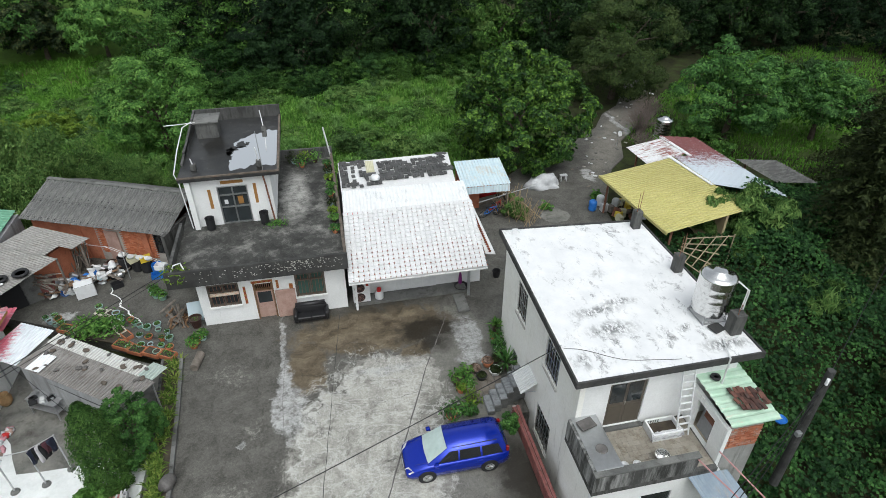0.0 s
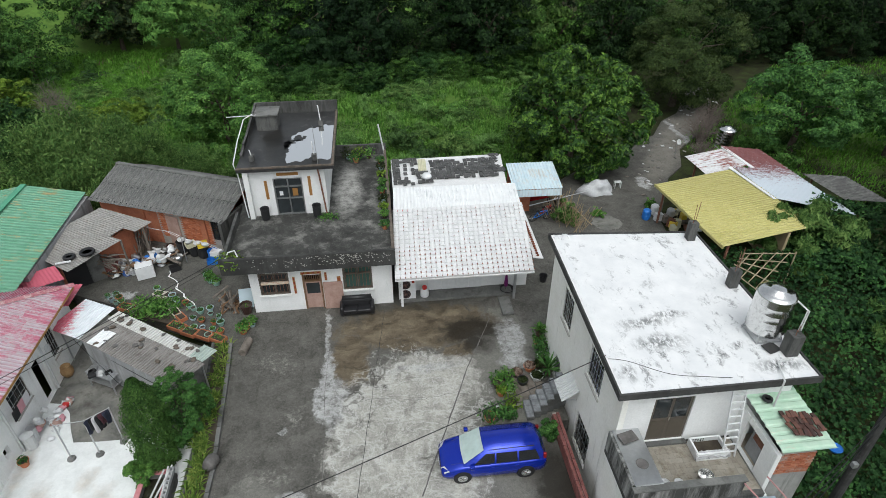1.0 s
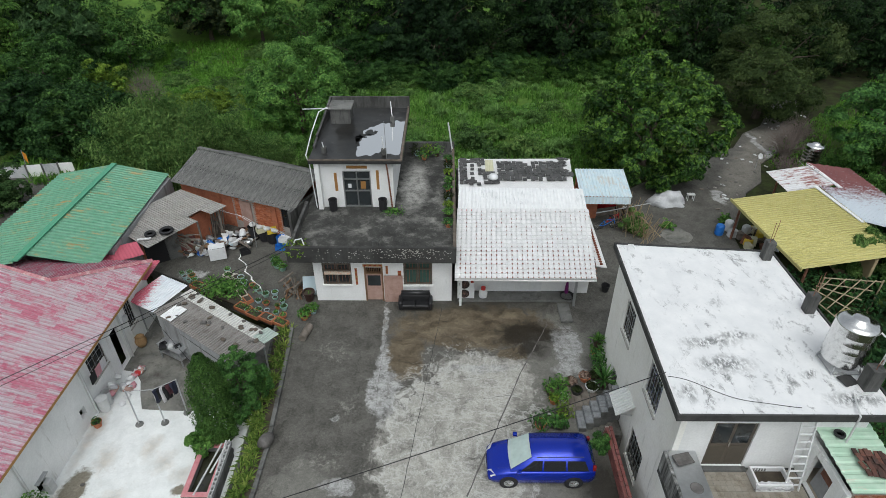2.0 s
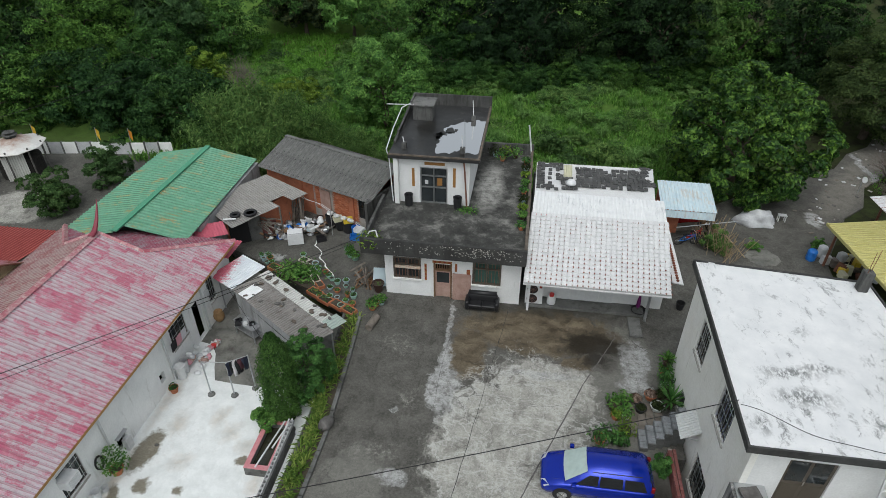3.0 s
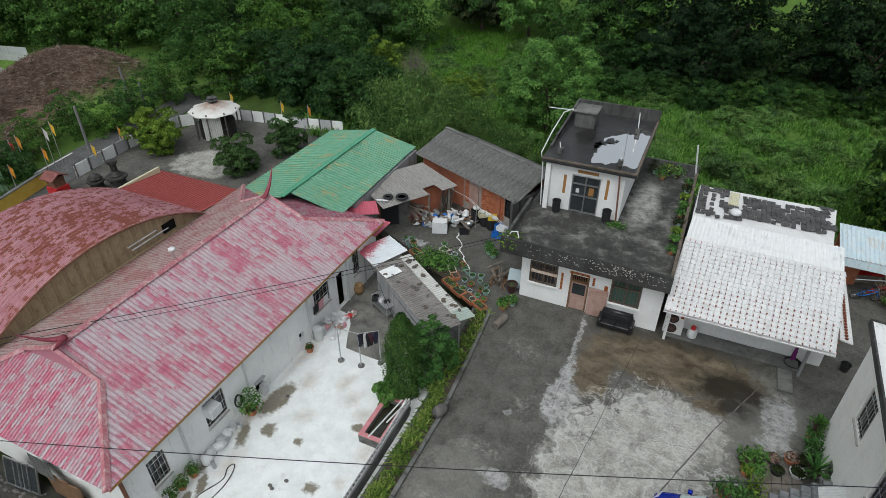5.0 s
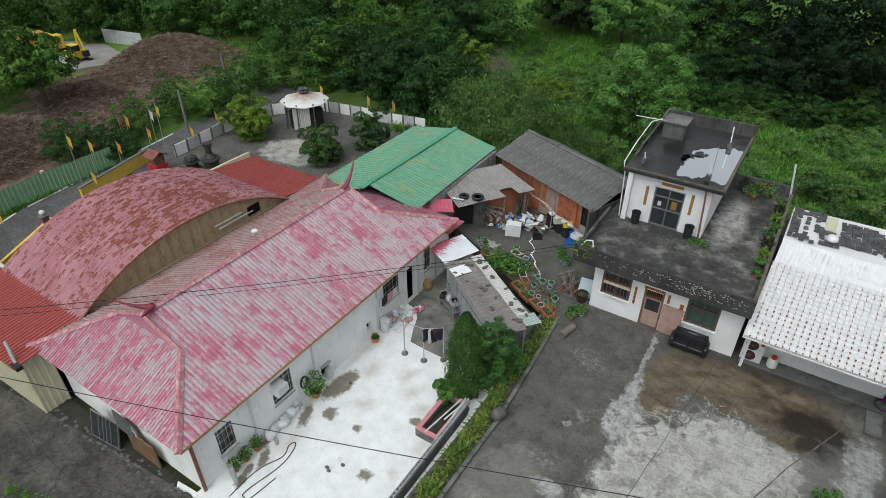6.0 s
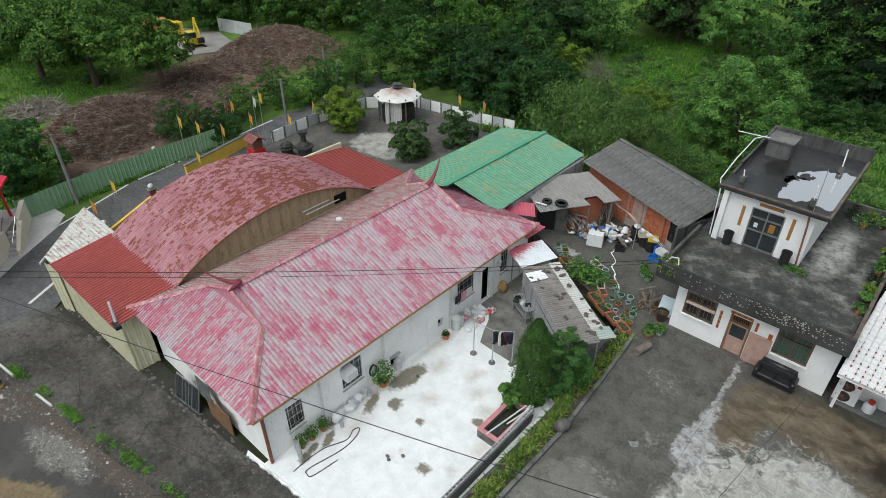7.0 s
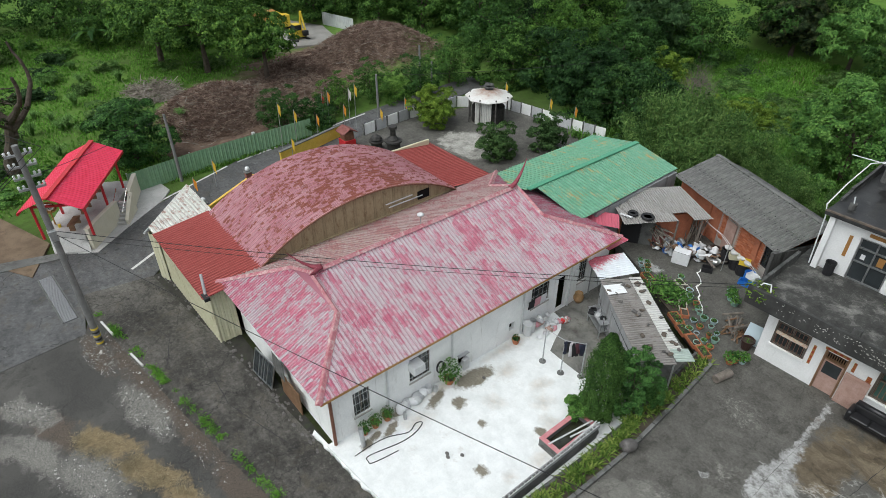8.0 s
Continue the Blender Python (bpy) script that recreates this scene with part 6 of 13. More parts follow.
    # upturned horns at the ends of the ridge: flat, thin blades that curl up and apart
    for g, s in ((gy0, -1), (gy1, 1)):
        for dx in (-0.5, 0.5) if s < 0 else (-0.12,):
            bm = B()
            rows = []
            for i in range(13):
                t = i / 12
                y, zz = g - s * 0.5 + s * (1.0 if s < 0 else 1.25) * t, zr + 0.1 + (0.6 if s < 0 else 1.25) * t ** 2.0
                x = xm + dx * t ** 1.4 * (2.0 if s < 0 else 1.0)
                w, th = 0.17 * (1 - t) ** 0.8 + 0.02, 0.07 * (1 - t) + 0.015
                rows.append([bm.verts.new((x + a * w, y - s * b * th * 0.6, zz + b * th)) for a, b in ((-1, 0), (-.5, 1), (.5, 1), (1, 0), (.5, -1), (-.5, -1))])
            for a, b in zip(rows, rows[1:]):
                for k in range(6):
                    bm.faces.new((a[k], a[(k + 1) % 6], b[(k + 1) % 6], b[k]))
            bm.faces.new(rows[0])
            bm.faces.new(rows[-1])
            bmesh.ops.recalc_face_normals(bm, faces=bm.faces)
            part("ridge_horn", bm, M_HORN, h, "thin upturned swallowtail ridge end", smooth=True)


M_REDCAP = worn("crimson_capping", (0.42, 0.11, 0.145), (0.5, 0.26, 0.28), 2.5, 0.5, 0.15, 20, (0.58, 0.5, 0.46), 0.56)


def red_hall():
    h = thing("red_roof_hall", "long white-walled hall under a flaking pink-red sheet roof", "house", (-19, 15, -0.5))
    x0, x1, y0, y1 = -24.0, -15.05, 6.55, 23.8
    wins = [(7.55, 8.32, 0.38, 1.7), (10.36, 11.46, 0.5, 1.82), (13.12, 13.6, -0.35, 0.38), (16.38, 16.74, 0.05, 0.52)]
    doors = [(17.82, 19.08, 0.75, 1.93), (19.78, 20.5, -0.5, 1.66), (21.33, 21.98, 0.65, 1.98)]
    part("east_wall", wall_y(B(), y0, y1, -0.6, 2.65, x1 - 0.2, x1, wins + doors), M_WALLG, h, "grey-white plaster wall with damp stains")
    part("south_wall", wall_with_holes(B(), x0, x1 - 0.2, -0.7, 2.65, y0, y0 + .2, [(-17.2, -16.2, 0.7, 1.7), (-21.0, -20.0, 0.9, 1.8)]), M_WALLG, h)
    part("north_wall", box(B(), x0, x1 - .2, y1 - .2, y1, -0.6, 2.65), M_WALLG, h)
    part("west_wall", box(B(), x0, x0 + .2, y0 + .2, y1 - .2, -0.6, 2.65), M_WALLG, h)
    # black sheets added to stand for the hall's unlit inside
    part("inside_partition", box(B(), x1 - 1.6, x1 - 1.55, y0 + .2, y1 - .2, -0.6, 2.6), M_DARK, h)
    part("inside_partition", box(B(), x0 + .2, x1 - 1.6, y0 + 1.5, y0 + 1.55, -0.6, 2.6), M_DARK, h)
    for w in wins[:2] + [doors[0], doors[2]]:
        window_y("window", h, x1 - 0.08, *w, out=1, bars=4)
    part("leaning_panel", prism(B(), [(-15.03, 13.3), (-14.82, 13.3), (-14.82, 13.62), (-15.03, 13.62)], -0.5, 0.1), M_PVC, h)
    part("hatch_hood", prism(B(), [(-15.05, 13.05), (-14.88, 13.05), (-14.88, 13.66), (-15.05, 13.66)], 0.4, 0.43), M_GALV, h)
    part("meter_box", box(B(), -15.04, -14.9, 20.95, 21.2, 1.3, 1.65, .015), M_PVC, h)
    for a in ((-17.2, -16.2, 0.7, 1.7), (-21.0, -20.0, 0.9, 1.8)):
        w = part("window", box(B(), a[0], a[1], y0 + .08, y0 + .12, a[2], a[3]), M_GLASS, h)
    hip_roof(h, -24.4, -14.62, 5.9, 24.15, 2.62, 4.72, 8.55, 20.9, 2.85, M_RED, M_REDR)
    part("fascia", box(B(), -14.72, -14.66, 6.0, 24.1, 2.44, 2.6), M_ORANGEP, h, "ochre painted fascia board")
    part("soffit", box(B(), -15.05, -14.7, 6.0, 24.1, 2.55, 2.585), M_WOOD, h)
    for y in (9.18, 12.7, 17.2, 20.65):
        part("downpipe", tube(B(), [(-14.85, y, 2.5), (-14.98, y, 2.3), (-14.98, y, -0.5)], 0.045, 8), M_PVC, h)
    p = B()
    cyl(p, (-15.0, 6.52, -0.6), (-15.0, 6.52, 2.4), 0.075, n=8)
    part("corner_pipe", p, M_RUST, h)
    # air conditioner on the wall
    ac = thing("window_air_conditioner", "white box air conditioner on the hall wall", "air conditioner", (-14.85, 10.6, 1.25))
    part("case", box(B(), -15.15, -14.6, 10.3, 10.9, 1.25, 1.68, 0.02), M_WHITEP, ac)
    g = B()
    for i in range(7):
        box(g, -14.6, -14.59, 10.35, 10.85, 1.3 + i * 0.055, 1.325 + i * 0.055)
    part("grille", g, M_PVC, ac)
    l = thing("roof_floodlight", "white round lamp on a short mast over the ridge", "lamp", (-19.7, 14.6, 4.6))
    part("mast", cyl(B(), (-19.7, 14.6, 4.5), (-19.7, 14.6, 5.15), 0.03, n=6), M_GALV, l)
    part("head", lathe(B(), (-19.7, 14.6, 5.15), [(0.05, 0), (0.16, 0.06), (0.16, 0.12), (0.1, 0.16), (0, 0.17)], 14), M_WHITEP, l, smooth=True)
    return h


red_hall()


def barrel_hall():
    h = thing("barrel_roof_hall", "hall with a rusty red barrel-vault sheet roof", "house", (-27.5, 14, -0.6))
    x0, x1, y0, y1, ze, zt = -30.5, -23.75, 7.9, 20.4, 2.85, 4.75
    bm = B()
    lay = bm.loops.layers.uv.verify()
    n, ribs = 30, 30
    yc, half = (y0 + y1) / 2, (y1 - y0) / 2
    sag = zt - ze
    R = (half * half + sag * sag) / (2 * sag)
    def at(t, lift=0.0):
        a = -math.asin(half / R) + 2 * math.asin(half / R) * t
        return yc + (R + lift) * math.sin(a), zt - R + (R + lift) * math.cos(a)
    arc = 2 * math.asin(half / R) * R
    # the roof is a little higher towards the road end
    prof = []
    w = (x1 - x0) / ribs
    for i in range(ribs):
        prof += [(x0 + w * i, 0), (x0 + w * (i + .5), 0), (x0 + w * (i + .65), .04), (x0 + w * (i + .85), .04)]
    prof.append((x1, 0))
    for side in (0.0, -0.02):
        grid = [[bm.verts.new((x, at(j / n, hh)[0], at(j / n, hh)[1] + side)) for x, hh in prof] for j in range(n + 1)]
        for j in range(n):
            for i in range(len(prof) - 1):
                f = bm.faces.new((grid[j][i], grid[j][i + 1], grid[j + 1][i + 1], grid[j + 1][i]))
                if side:
                    f.normal_flip()
                for lp, (a, b) in zip(f.loops, ((i, j), (i + 1, j), (i + 1, j + 1), (i, j + 1)) if not side else ((i, j), (i, j + 1), (i + 1, j + 1), (i + 1, j))):
                    lp[lay].uv = (prof[a][0], arc * b / n)
    part("vault", bm, M_BARREL, h, "rusty red ribbed vault")
    for x, m in ((x1 - 0.25, M_OLIVES), (x0 + 0.15, M_CREAMS)):
        g = B()
        k = 40
        lay = g.loops.layers.uv.verify()
        for i in range(k):
            a, b = at(i / k), at((i + 1) / k)
            for z0 in (2.0,):
                dx = 0.03 if i % 2 else 0.0
                f = g.faces.new([g.verts.new((x + dx, a[0], z0)), g.verts.new((x + dx, b[0], z0)), g.verts.new((x + dx, b[0], b[1] - .03)), g.verts.new((x + dx, a[0], a[1] - .03))])
                for lp in f.loops:
                    lp[lay].uv = (lp.vert.co.y, lp.vert.co.z)
        ex = bmesh.ops.extrude_face_region(g, geom=list(g.faces))
        bmesh.ops.translate(g, verts=[v for v in ex["geom"] if isinstance(v, bmesh.types.BMVert)], vec=(-0.05, 0, 0))
        bmesh.ops.remove_doubles(g, verts=g.verts, dist=0.035)
        bmesh.ops.recalc_face_normals(g, faces=g.faces)
        part("end_wall", g, m, h, "brown ribbed end wall under the vault")
    for a, b, z in ((15.6, 17.9, 3.3), (15.4, 17.2, 3.55)):
        part("tube_lamp", box(B(), x1 - 0.2, x1 - 0.14, a, b, z, z + .05), M_WHITEP, h)
    # opening filled with the black of an unlit inside
    part("vent_window", box(B(), x1 - 0.24, x1 - 0.17, 17.6, 18.4, 3.1, 3.6), M_DARK, h)
    part("vault_edge", tube(B(), [(x1 + .01, *at(i / 24, 0.0)) for i in range(25)], 0.045, 6), M_RUST, h)
    # lean-to roofs on both long sides, with cream sheet walls
    part("south_leanto_roof", ribbed(B(), (-30.7, 4.85, 2.55), (7.15, 0.05, 0), (0, 3.15, 0.33), 0.2, 0.05, flat=0.62), M_REDN, h, "brighter red ribbed lean-to roof")
    part("north_leanto_roof", ribbed(B(), (-24.2, 23.75, 2.5), (-6.4, -0.05, 0), (0, -3.4, 0.38), 0.2, 0.05, flat=0.62), M_REDN, h, "brighter red ribbed lean-to roof")
    part("leanto_wall", ribbed(B(), (-31.0, 5.15, -0.75), (7.0, 0.15, 0), (0, 0, 3.2), 0.25, 0.04), M_CREAMS, h, "cream ribbed wall sheets")
    part("leanto_end", ribbed(B(), (-31.0, 8.1, -0.75), (0, -2.95, 0), (0, 0, 3.2), 0.25, 0.04), M_CREAMS, h)
    part("north_leanto_wall", box(B(), -30.4, -24.3, 23.4, 23.5, -0.7, 2.5), M_CREAMS, h)
    part("west_wall", box(B(), -30.5, -30.36, 8.1, 23.4, -0.7, 2.95), M_CREAMS, h)
    part("east_base_wall", box(B(), -24.0, -23.9, 8.3, 20.4, 1.0, 2.9), M_OLIVES, h)
    t = thing("gas_flue", "grey metal flue pipe at the eave corner", "pipe", (-24, 5.2, 2.6))
    part("pipe", cyl(B(), (-23.7, 5.1, 2.4), (-24.4, 5.3, 3.35), 0.07, n=10), M_GALV, t)
    part("bracket", box(B(), -23.9, -23.4, 4.95, 5.2, 2.45, 2.62), M_BLACK, t)
    # rusty white sheet over the side porch
    q = thing("side_porch_roof", "white sheet roof with rust spots over a side porch", "shed", (-32, 7, -0.7))
    A, Bq, C, D = Vector((-35.4, 8.3, 2.4)), Vector((-31.4, 4.65, 2.4)), Vector((-30.75, 4.85, 2.5)), Vector((-30.85, 8.25, 2.6))
    ab = (Bq - A).normalized()
    part("roof", ribbed(B(), D + (D - C) * 0.02, C - D, Vector((-4.7, 0.05, -0.17)), 0.2, 0.03, clips=[(tuple(A), (ab.y, -ab.x, 0))]), M_TINRUST, q)
    for p0, p1 in ((A + Vector((.3, -.1, 0)), Bq + Vector((-.1, .15, 0))), (Bq + Vector((-.1, .15, 0)), C + Vector((0, .2, 0)))):
        d = (p1 - p0)
        part("wall", ribbed(B(), (p0.x, p0.y, -.72), (d.x, d.y, 0), (0, 0, 3.0), 0.25, 0.03), M_CREAMS, q, "cream ribbed wall sheets")
    part("gutter", tube(B(), [tuple(A + Vector((-.03, -.03, -.06))), tuple(Bq + Vector((-.05, -.05, -.06)))], 0.05, 8), M_PVC, q)
    part("corner_infill", ribbed(B(), (-24.05, 5.28, -.75), (0, 1.1, 0), (0, 0, 3.3), 0.25, 0.04), M_CREAMS, h, "cream ribbed wall sheets")
    return h


barrel_hall()


def green_hall():
    h = thing("green_roof_hall", "long hall under a green ribbed sheet roof", "house", (-20.4, 28.5, -0.5))
    y0, y1 = 23.5, 33.2
    part("roof_east", ribbed(B(), (-17.0, y0, 2.75), (-.2, y1 - y0 - 2, 0), (-3.45, 0, .66), 0.26, 0.055, flat=0.66), M_GREEN, h)
    part("roof_west", ribbed(B(), (-24.0, y1, 2.75), (0, y0 - y1 - 0.7, 0), (3.55, 0, .66), 0.26, 0.055, flat=0.66), M_GREEN, h)
    part("roof_east_rear", ribbed(B(), (-17.2, y1 - 2, 2.75), (-.04, 2, 0), (-3.25, 0, .66), 0.26, 0.03), M_GREEN, h)
    part("ridge_cap", box(B(), -20.62, -20.28, y0 - 0.6, y1, 3.4, 3.49, 0.02), plain("green_capping", (0.09, 0.33, 0.2), 0.5), h)
    part("hall_body", box(B(), -23.8, -17.1, y0 + 1.6, y1 - .2, -0.7, 2.6), M_GREYW, h)
    g = B()
    vs = [(-23.8, y1 - .2, 2.7), (-17.1, y1 - .2, 2.7), (-20.45, y1 - .2, 3.35)]
    g.faces.new([g.verts.new(v) for v in vs])
    part("gable", g, M_WALLG, h)
    return h


green_hall()


M_TINGL = weathered_tin("grey_weathered_tin", (0.27, 0.26, 0.245), (0.38, 0.37, 0.35), (0.19, 0.16, 0.14), 0.57, 0.15, 0.5)


# ---- brick sheds ----
def brick_face(parent, x0, x1, y, z0, z1, mat, proud=0.012, skip=lambda x, z: False):
    """A skin of single bricks on a wall along x that faces -y: those the eye can part are objects, sharing two meshes."""
    base = top_of(parent).location
    me = bpy.data.meshes.new("brick")
    bm = box(B(), 0.004, 0.226, -proud, 0.0, 0.004, 0.066)
    bm.to_mesh(me)
    bm.free()
    me.materials.append(mat)
    r, z = 0, z0
    while z < z1 - 0.05:
        x = x0 + (0.0 if r % 2 else -0.115)
        while x < x1 - 0.1:
            if x >= x0 - 0.01 and not skip(x, z):
                ob = new("brick", me)
                ob.parent = parent
                ob.location = Vector((x, y, z)) - base
            x += 0.23
        z += 0.072
        r += 1


def brick_mat():
    k = Mat("orange_brick")
    r = k.orand()
    p = k.place()
    col = k.ramp(r, (0.0, (0.34, 0.10, 0.05)), (0.5, (0.46, 0.155, 0.075)), (1.0, (0.56, 0.22, 0.12)))
    col = k.mix(k.ramp(k.noise(p, 1.2, 6), (0.5, 0.0), (0.72, 0.6)), col, (0.16, 0.07, 0.05))
    g = k.noise(p, 30, 3)
    return k.done(col, 0.85, 0, k.bump(g, 0.25, 0.006), 0.2)


M_BRICKV = brick_mat()


def big_shed():
    """Built along x with its front wall at y = 0, then turned to stand askew beside the house."""
    h = thing("brick_shed", "long orange brick shed under a dark grey fibre-cement roof", "shed")
    part("front_wall", wall_with_holes(B(), -8.6, 0.0, 0, 2.6, 0.0, 0.2, [(-1.25, -0.2, 0.9, 2.3)]), M_MORTAR, h)
    brick_face(h, -4.75, -1.3, 0.0, 0.55, 2.4, M_BRICKV, 0.012, lambda x, z: -4.35 < x < -3.3 and z < 2.1)
    part("far_brickwork", box(B(), -8.6, -4.8, -0.012, -0.001, 0.0, 2.55), M_BRICK, h)
    for x in (-6.0, -1.9):
        part("pier", box(B(), x, x + 0.35, -0.1, -0.013, 0, 2.55), M_BRICK, h)
    part("back_wall", box(B(), -8.6, 0.0, 4.2, 4.4, 0, 2.4), M_BRICK, h)
    part("west_wall", box(B(), -8.8, -8.6, 0.0, 4.4, 0, 2.3), M_BRICK, h)
    part("east_wall", box(B(), 0.0, 0.2, -0.9, 2.2, 0, 2.72), M_CONC_D, h, "black stained concrete side wall")
    w = part("window", box(B(), -1.25, -0.2, 0.1, 0.14, 0.9, 2.3), M_GLASS, h)
    fr = B()
    for x in (-1.25, -0.9, -0.55, -0.24):
        box(fr, x, x + 0.04, 0.04, 0.15, 0.9, 2.3)
    for z in (0.9, 1.55, 2.26):
        box(fr, -1.25, -0.2, 0.04, 0.15, z, z + 0.04)
    part("window_frame", fr, M_BLACK, w)
    part("door", box(B(), -4.2, -3.4, -0.09, -0.03, 0.1, 2.05), M_PINKW, h, "faded pink door with peeling paint")
    # two rows of corrugated sheets a side, with bolt heads
    for j in range(2):
        a, b = j / 2, (j + 1) / 2 + (0.05 if j == 0 else 0)
        for i in range(9):
            xa, xb = -8.85 + i, -8.85 + i + 1.03
            lift = 0.02 * (1 - j) * 0 + 0.015 * (i % 2)
            o = Vector((xa, -0.65 + 2.85 * a, 2.62 + 1.0 * a + 0.03 * j + lift))
            part("roof_sheet", ribbed(B(), o, Vector((xb - xa, 0, 0)), Vector((0, 2.85 * (b - a), 1.0 * (b - a))), 0.15, 0.04, 0.012, True), M_TING, h)
    bolt = bpy.data.meshes.new("roof_bolt")
    bb = lathe(B(), (0, 0, 0), [(0.035, 0), (0.03, 0.03), (0, 0.04)], 5)
    bb.to_mesh(bolt)
    bb.free()
    bolt.materials.append(M_BLACK)
    for j in range(2):
        for r in (0.12, 0.9):
            for i in range(22):
                t = (j + r) / 2
                ob = new("roof_bolt", bolt)
                ob.parent = h
                ob.location = (-8.7 + i * 0.41, -0.65 + 2.85 * t, 2.665 + 1.0 * t + 0.03 * j)
    part("rear_slope", ribbed(B(), (0.15, 4.75, 2.3), (-9.0, 0, 0), (0, -2.6, 1.32), 0.15, 0.04, 0.012, True), M_TING, h)
    part("ridge_cap", box(B(), -8.9, 0.2, 2.08, 2.34, 3.62, 3.71, 0.03), M_CONC, h, "pale mortar ridge")
    part("patch_sheet", ribbed(B(), (-1.05, 0.75, 3.2), (1.3, 0, 0), (0, 1.3, 0.45), 0.15, 0.04, 0.012, True), M_TING, h, "newer patch of roof sheet")
    h.matrix_basis = pose(-8.55, 29.55, 0, 0, 0, -23.3)
    return h


big_shed()


def small_shed():
    h = thing("lean_to_shed", "ramshackle brick lean-to with sagging grey sheet roof", "shed", (-16.5, 29, 0))
    b0, b1, b2 = Vector((-19.3, 29.4)), Vector((-16.75, 27.25)), Vector((-15.2, 28.25))
    def wall(name, a, b, z1, mat, z0=0.0, label="", t=0.15):
        d = (b - a).normalized()
        n = Vector((-d.y, d.x)) * t
        part(name, prism(B(), [tuple(a), tuple(b), tuple(b + n), tuple(a + n)], z0, z1), mat, h, label)
    wall("brick_side_wall", b0, b1, 2.0, M_BRICK, 0, "orange brick side wall")
    wall("front_wall", b1.lerp(b2, 0.6), b2, 2.0, M_CONC, 0, "grey concrete panel")
    wall("door_panel", b1, b1.lerp(b2, 0.62), 1.75, M_BLACK, 0, "dark door opening")
    wall("rear_wall", Vector((-16.2, 31.3)), Vector((-19.3, 29.6)), 2.1, M_BRICK)
    wall("inner_wall", Vector((-15.2, 28.4)), Vector((-14.2, 30.6)), 1.9, M_BRICK, 0, "low broken brick wall")
    w = part("window", prism(B(), [(-18.6, 28.79), (-18.0, 28.29), (-18.03, 28.25), (-18.63, 28.75)], 1.0, 1.6), M_GLASS, h)
    # sheets laid side by side along the slope
    for i in range(5):
        a, b = i / 5, (i + 1) / 5 + 0.02
        e0, e1 = Vector((-15.75, 25.95, 2.12)), Vector((-12.95, 30.25, 2.15))
        f0, f1 = Vector((-18.55, 27.75, 2.45)), Vector((-16.1, 31.4, 2.55))
        o, p, q = e0.lerp(e1, a), e0.lerp(e1, b), f0.lerp(f1, a)
        if i == 3:
            o = o.lerp(q, 0.22)
            p = p.lerp(f0.lerp(f1, b), 0.22)
        part("roof_sheet", ribbed(B(), o + Vector((0, 0, 0.02 * (i % 2))), p - o, q - o, 0.15, 0.03, 0.012, True), M_TINGL, h)
    for p in ((-13.3, 29.9), (-14.1, 28.7)):
        part("post", cyl(B(), (p[0], p[1], 0), (p[0], p[1], 2.1), 0.06, n=7), M_WOOD, h)
    return h


small_shed()


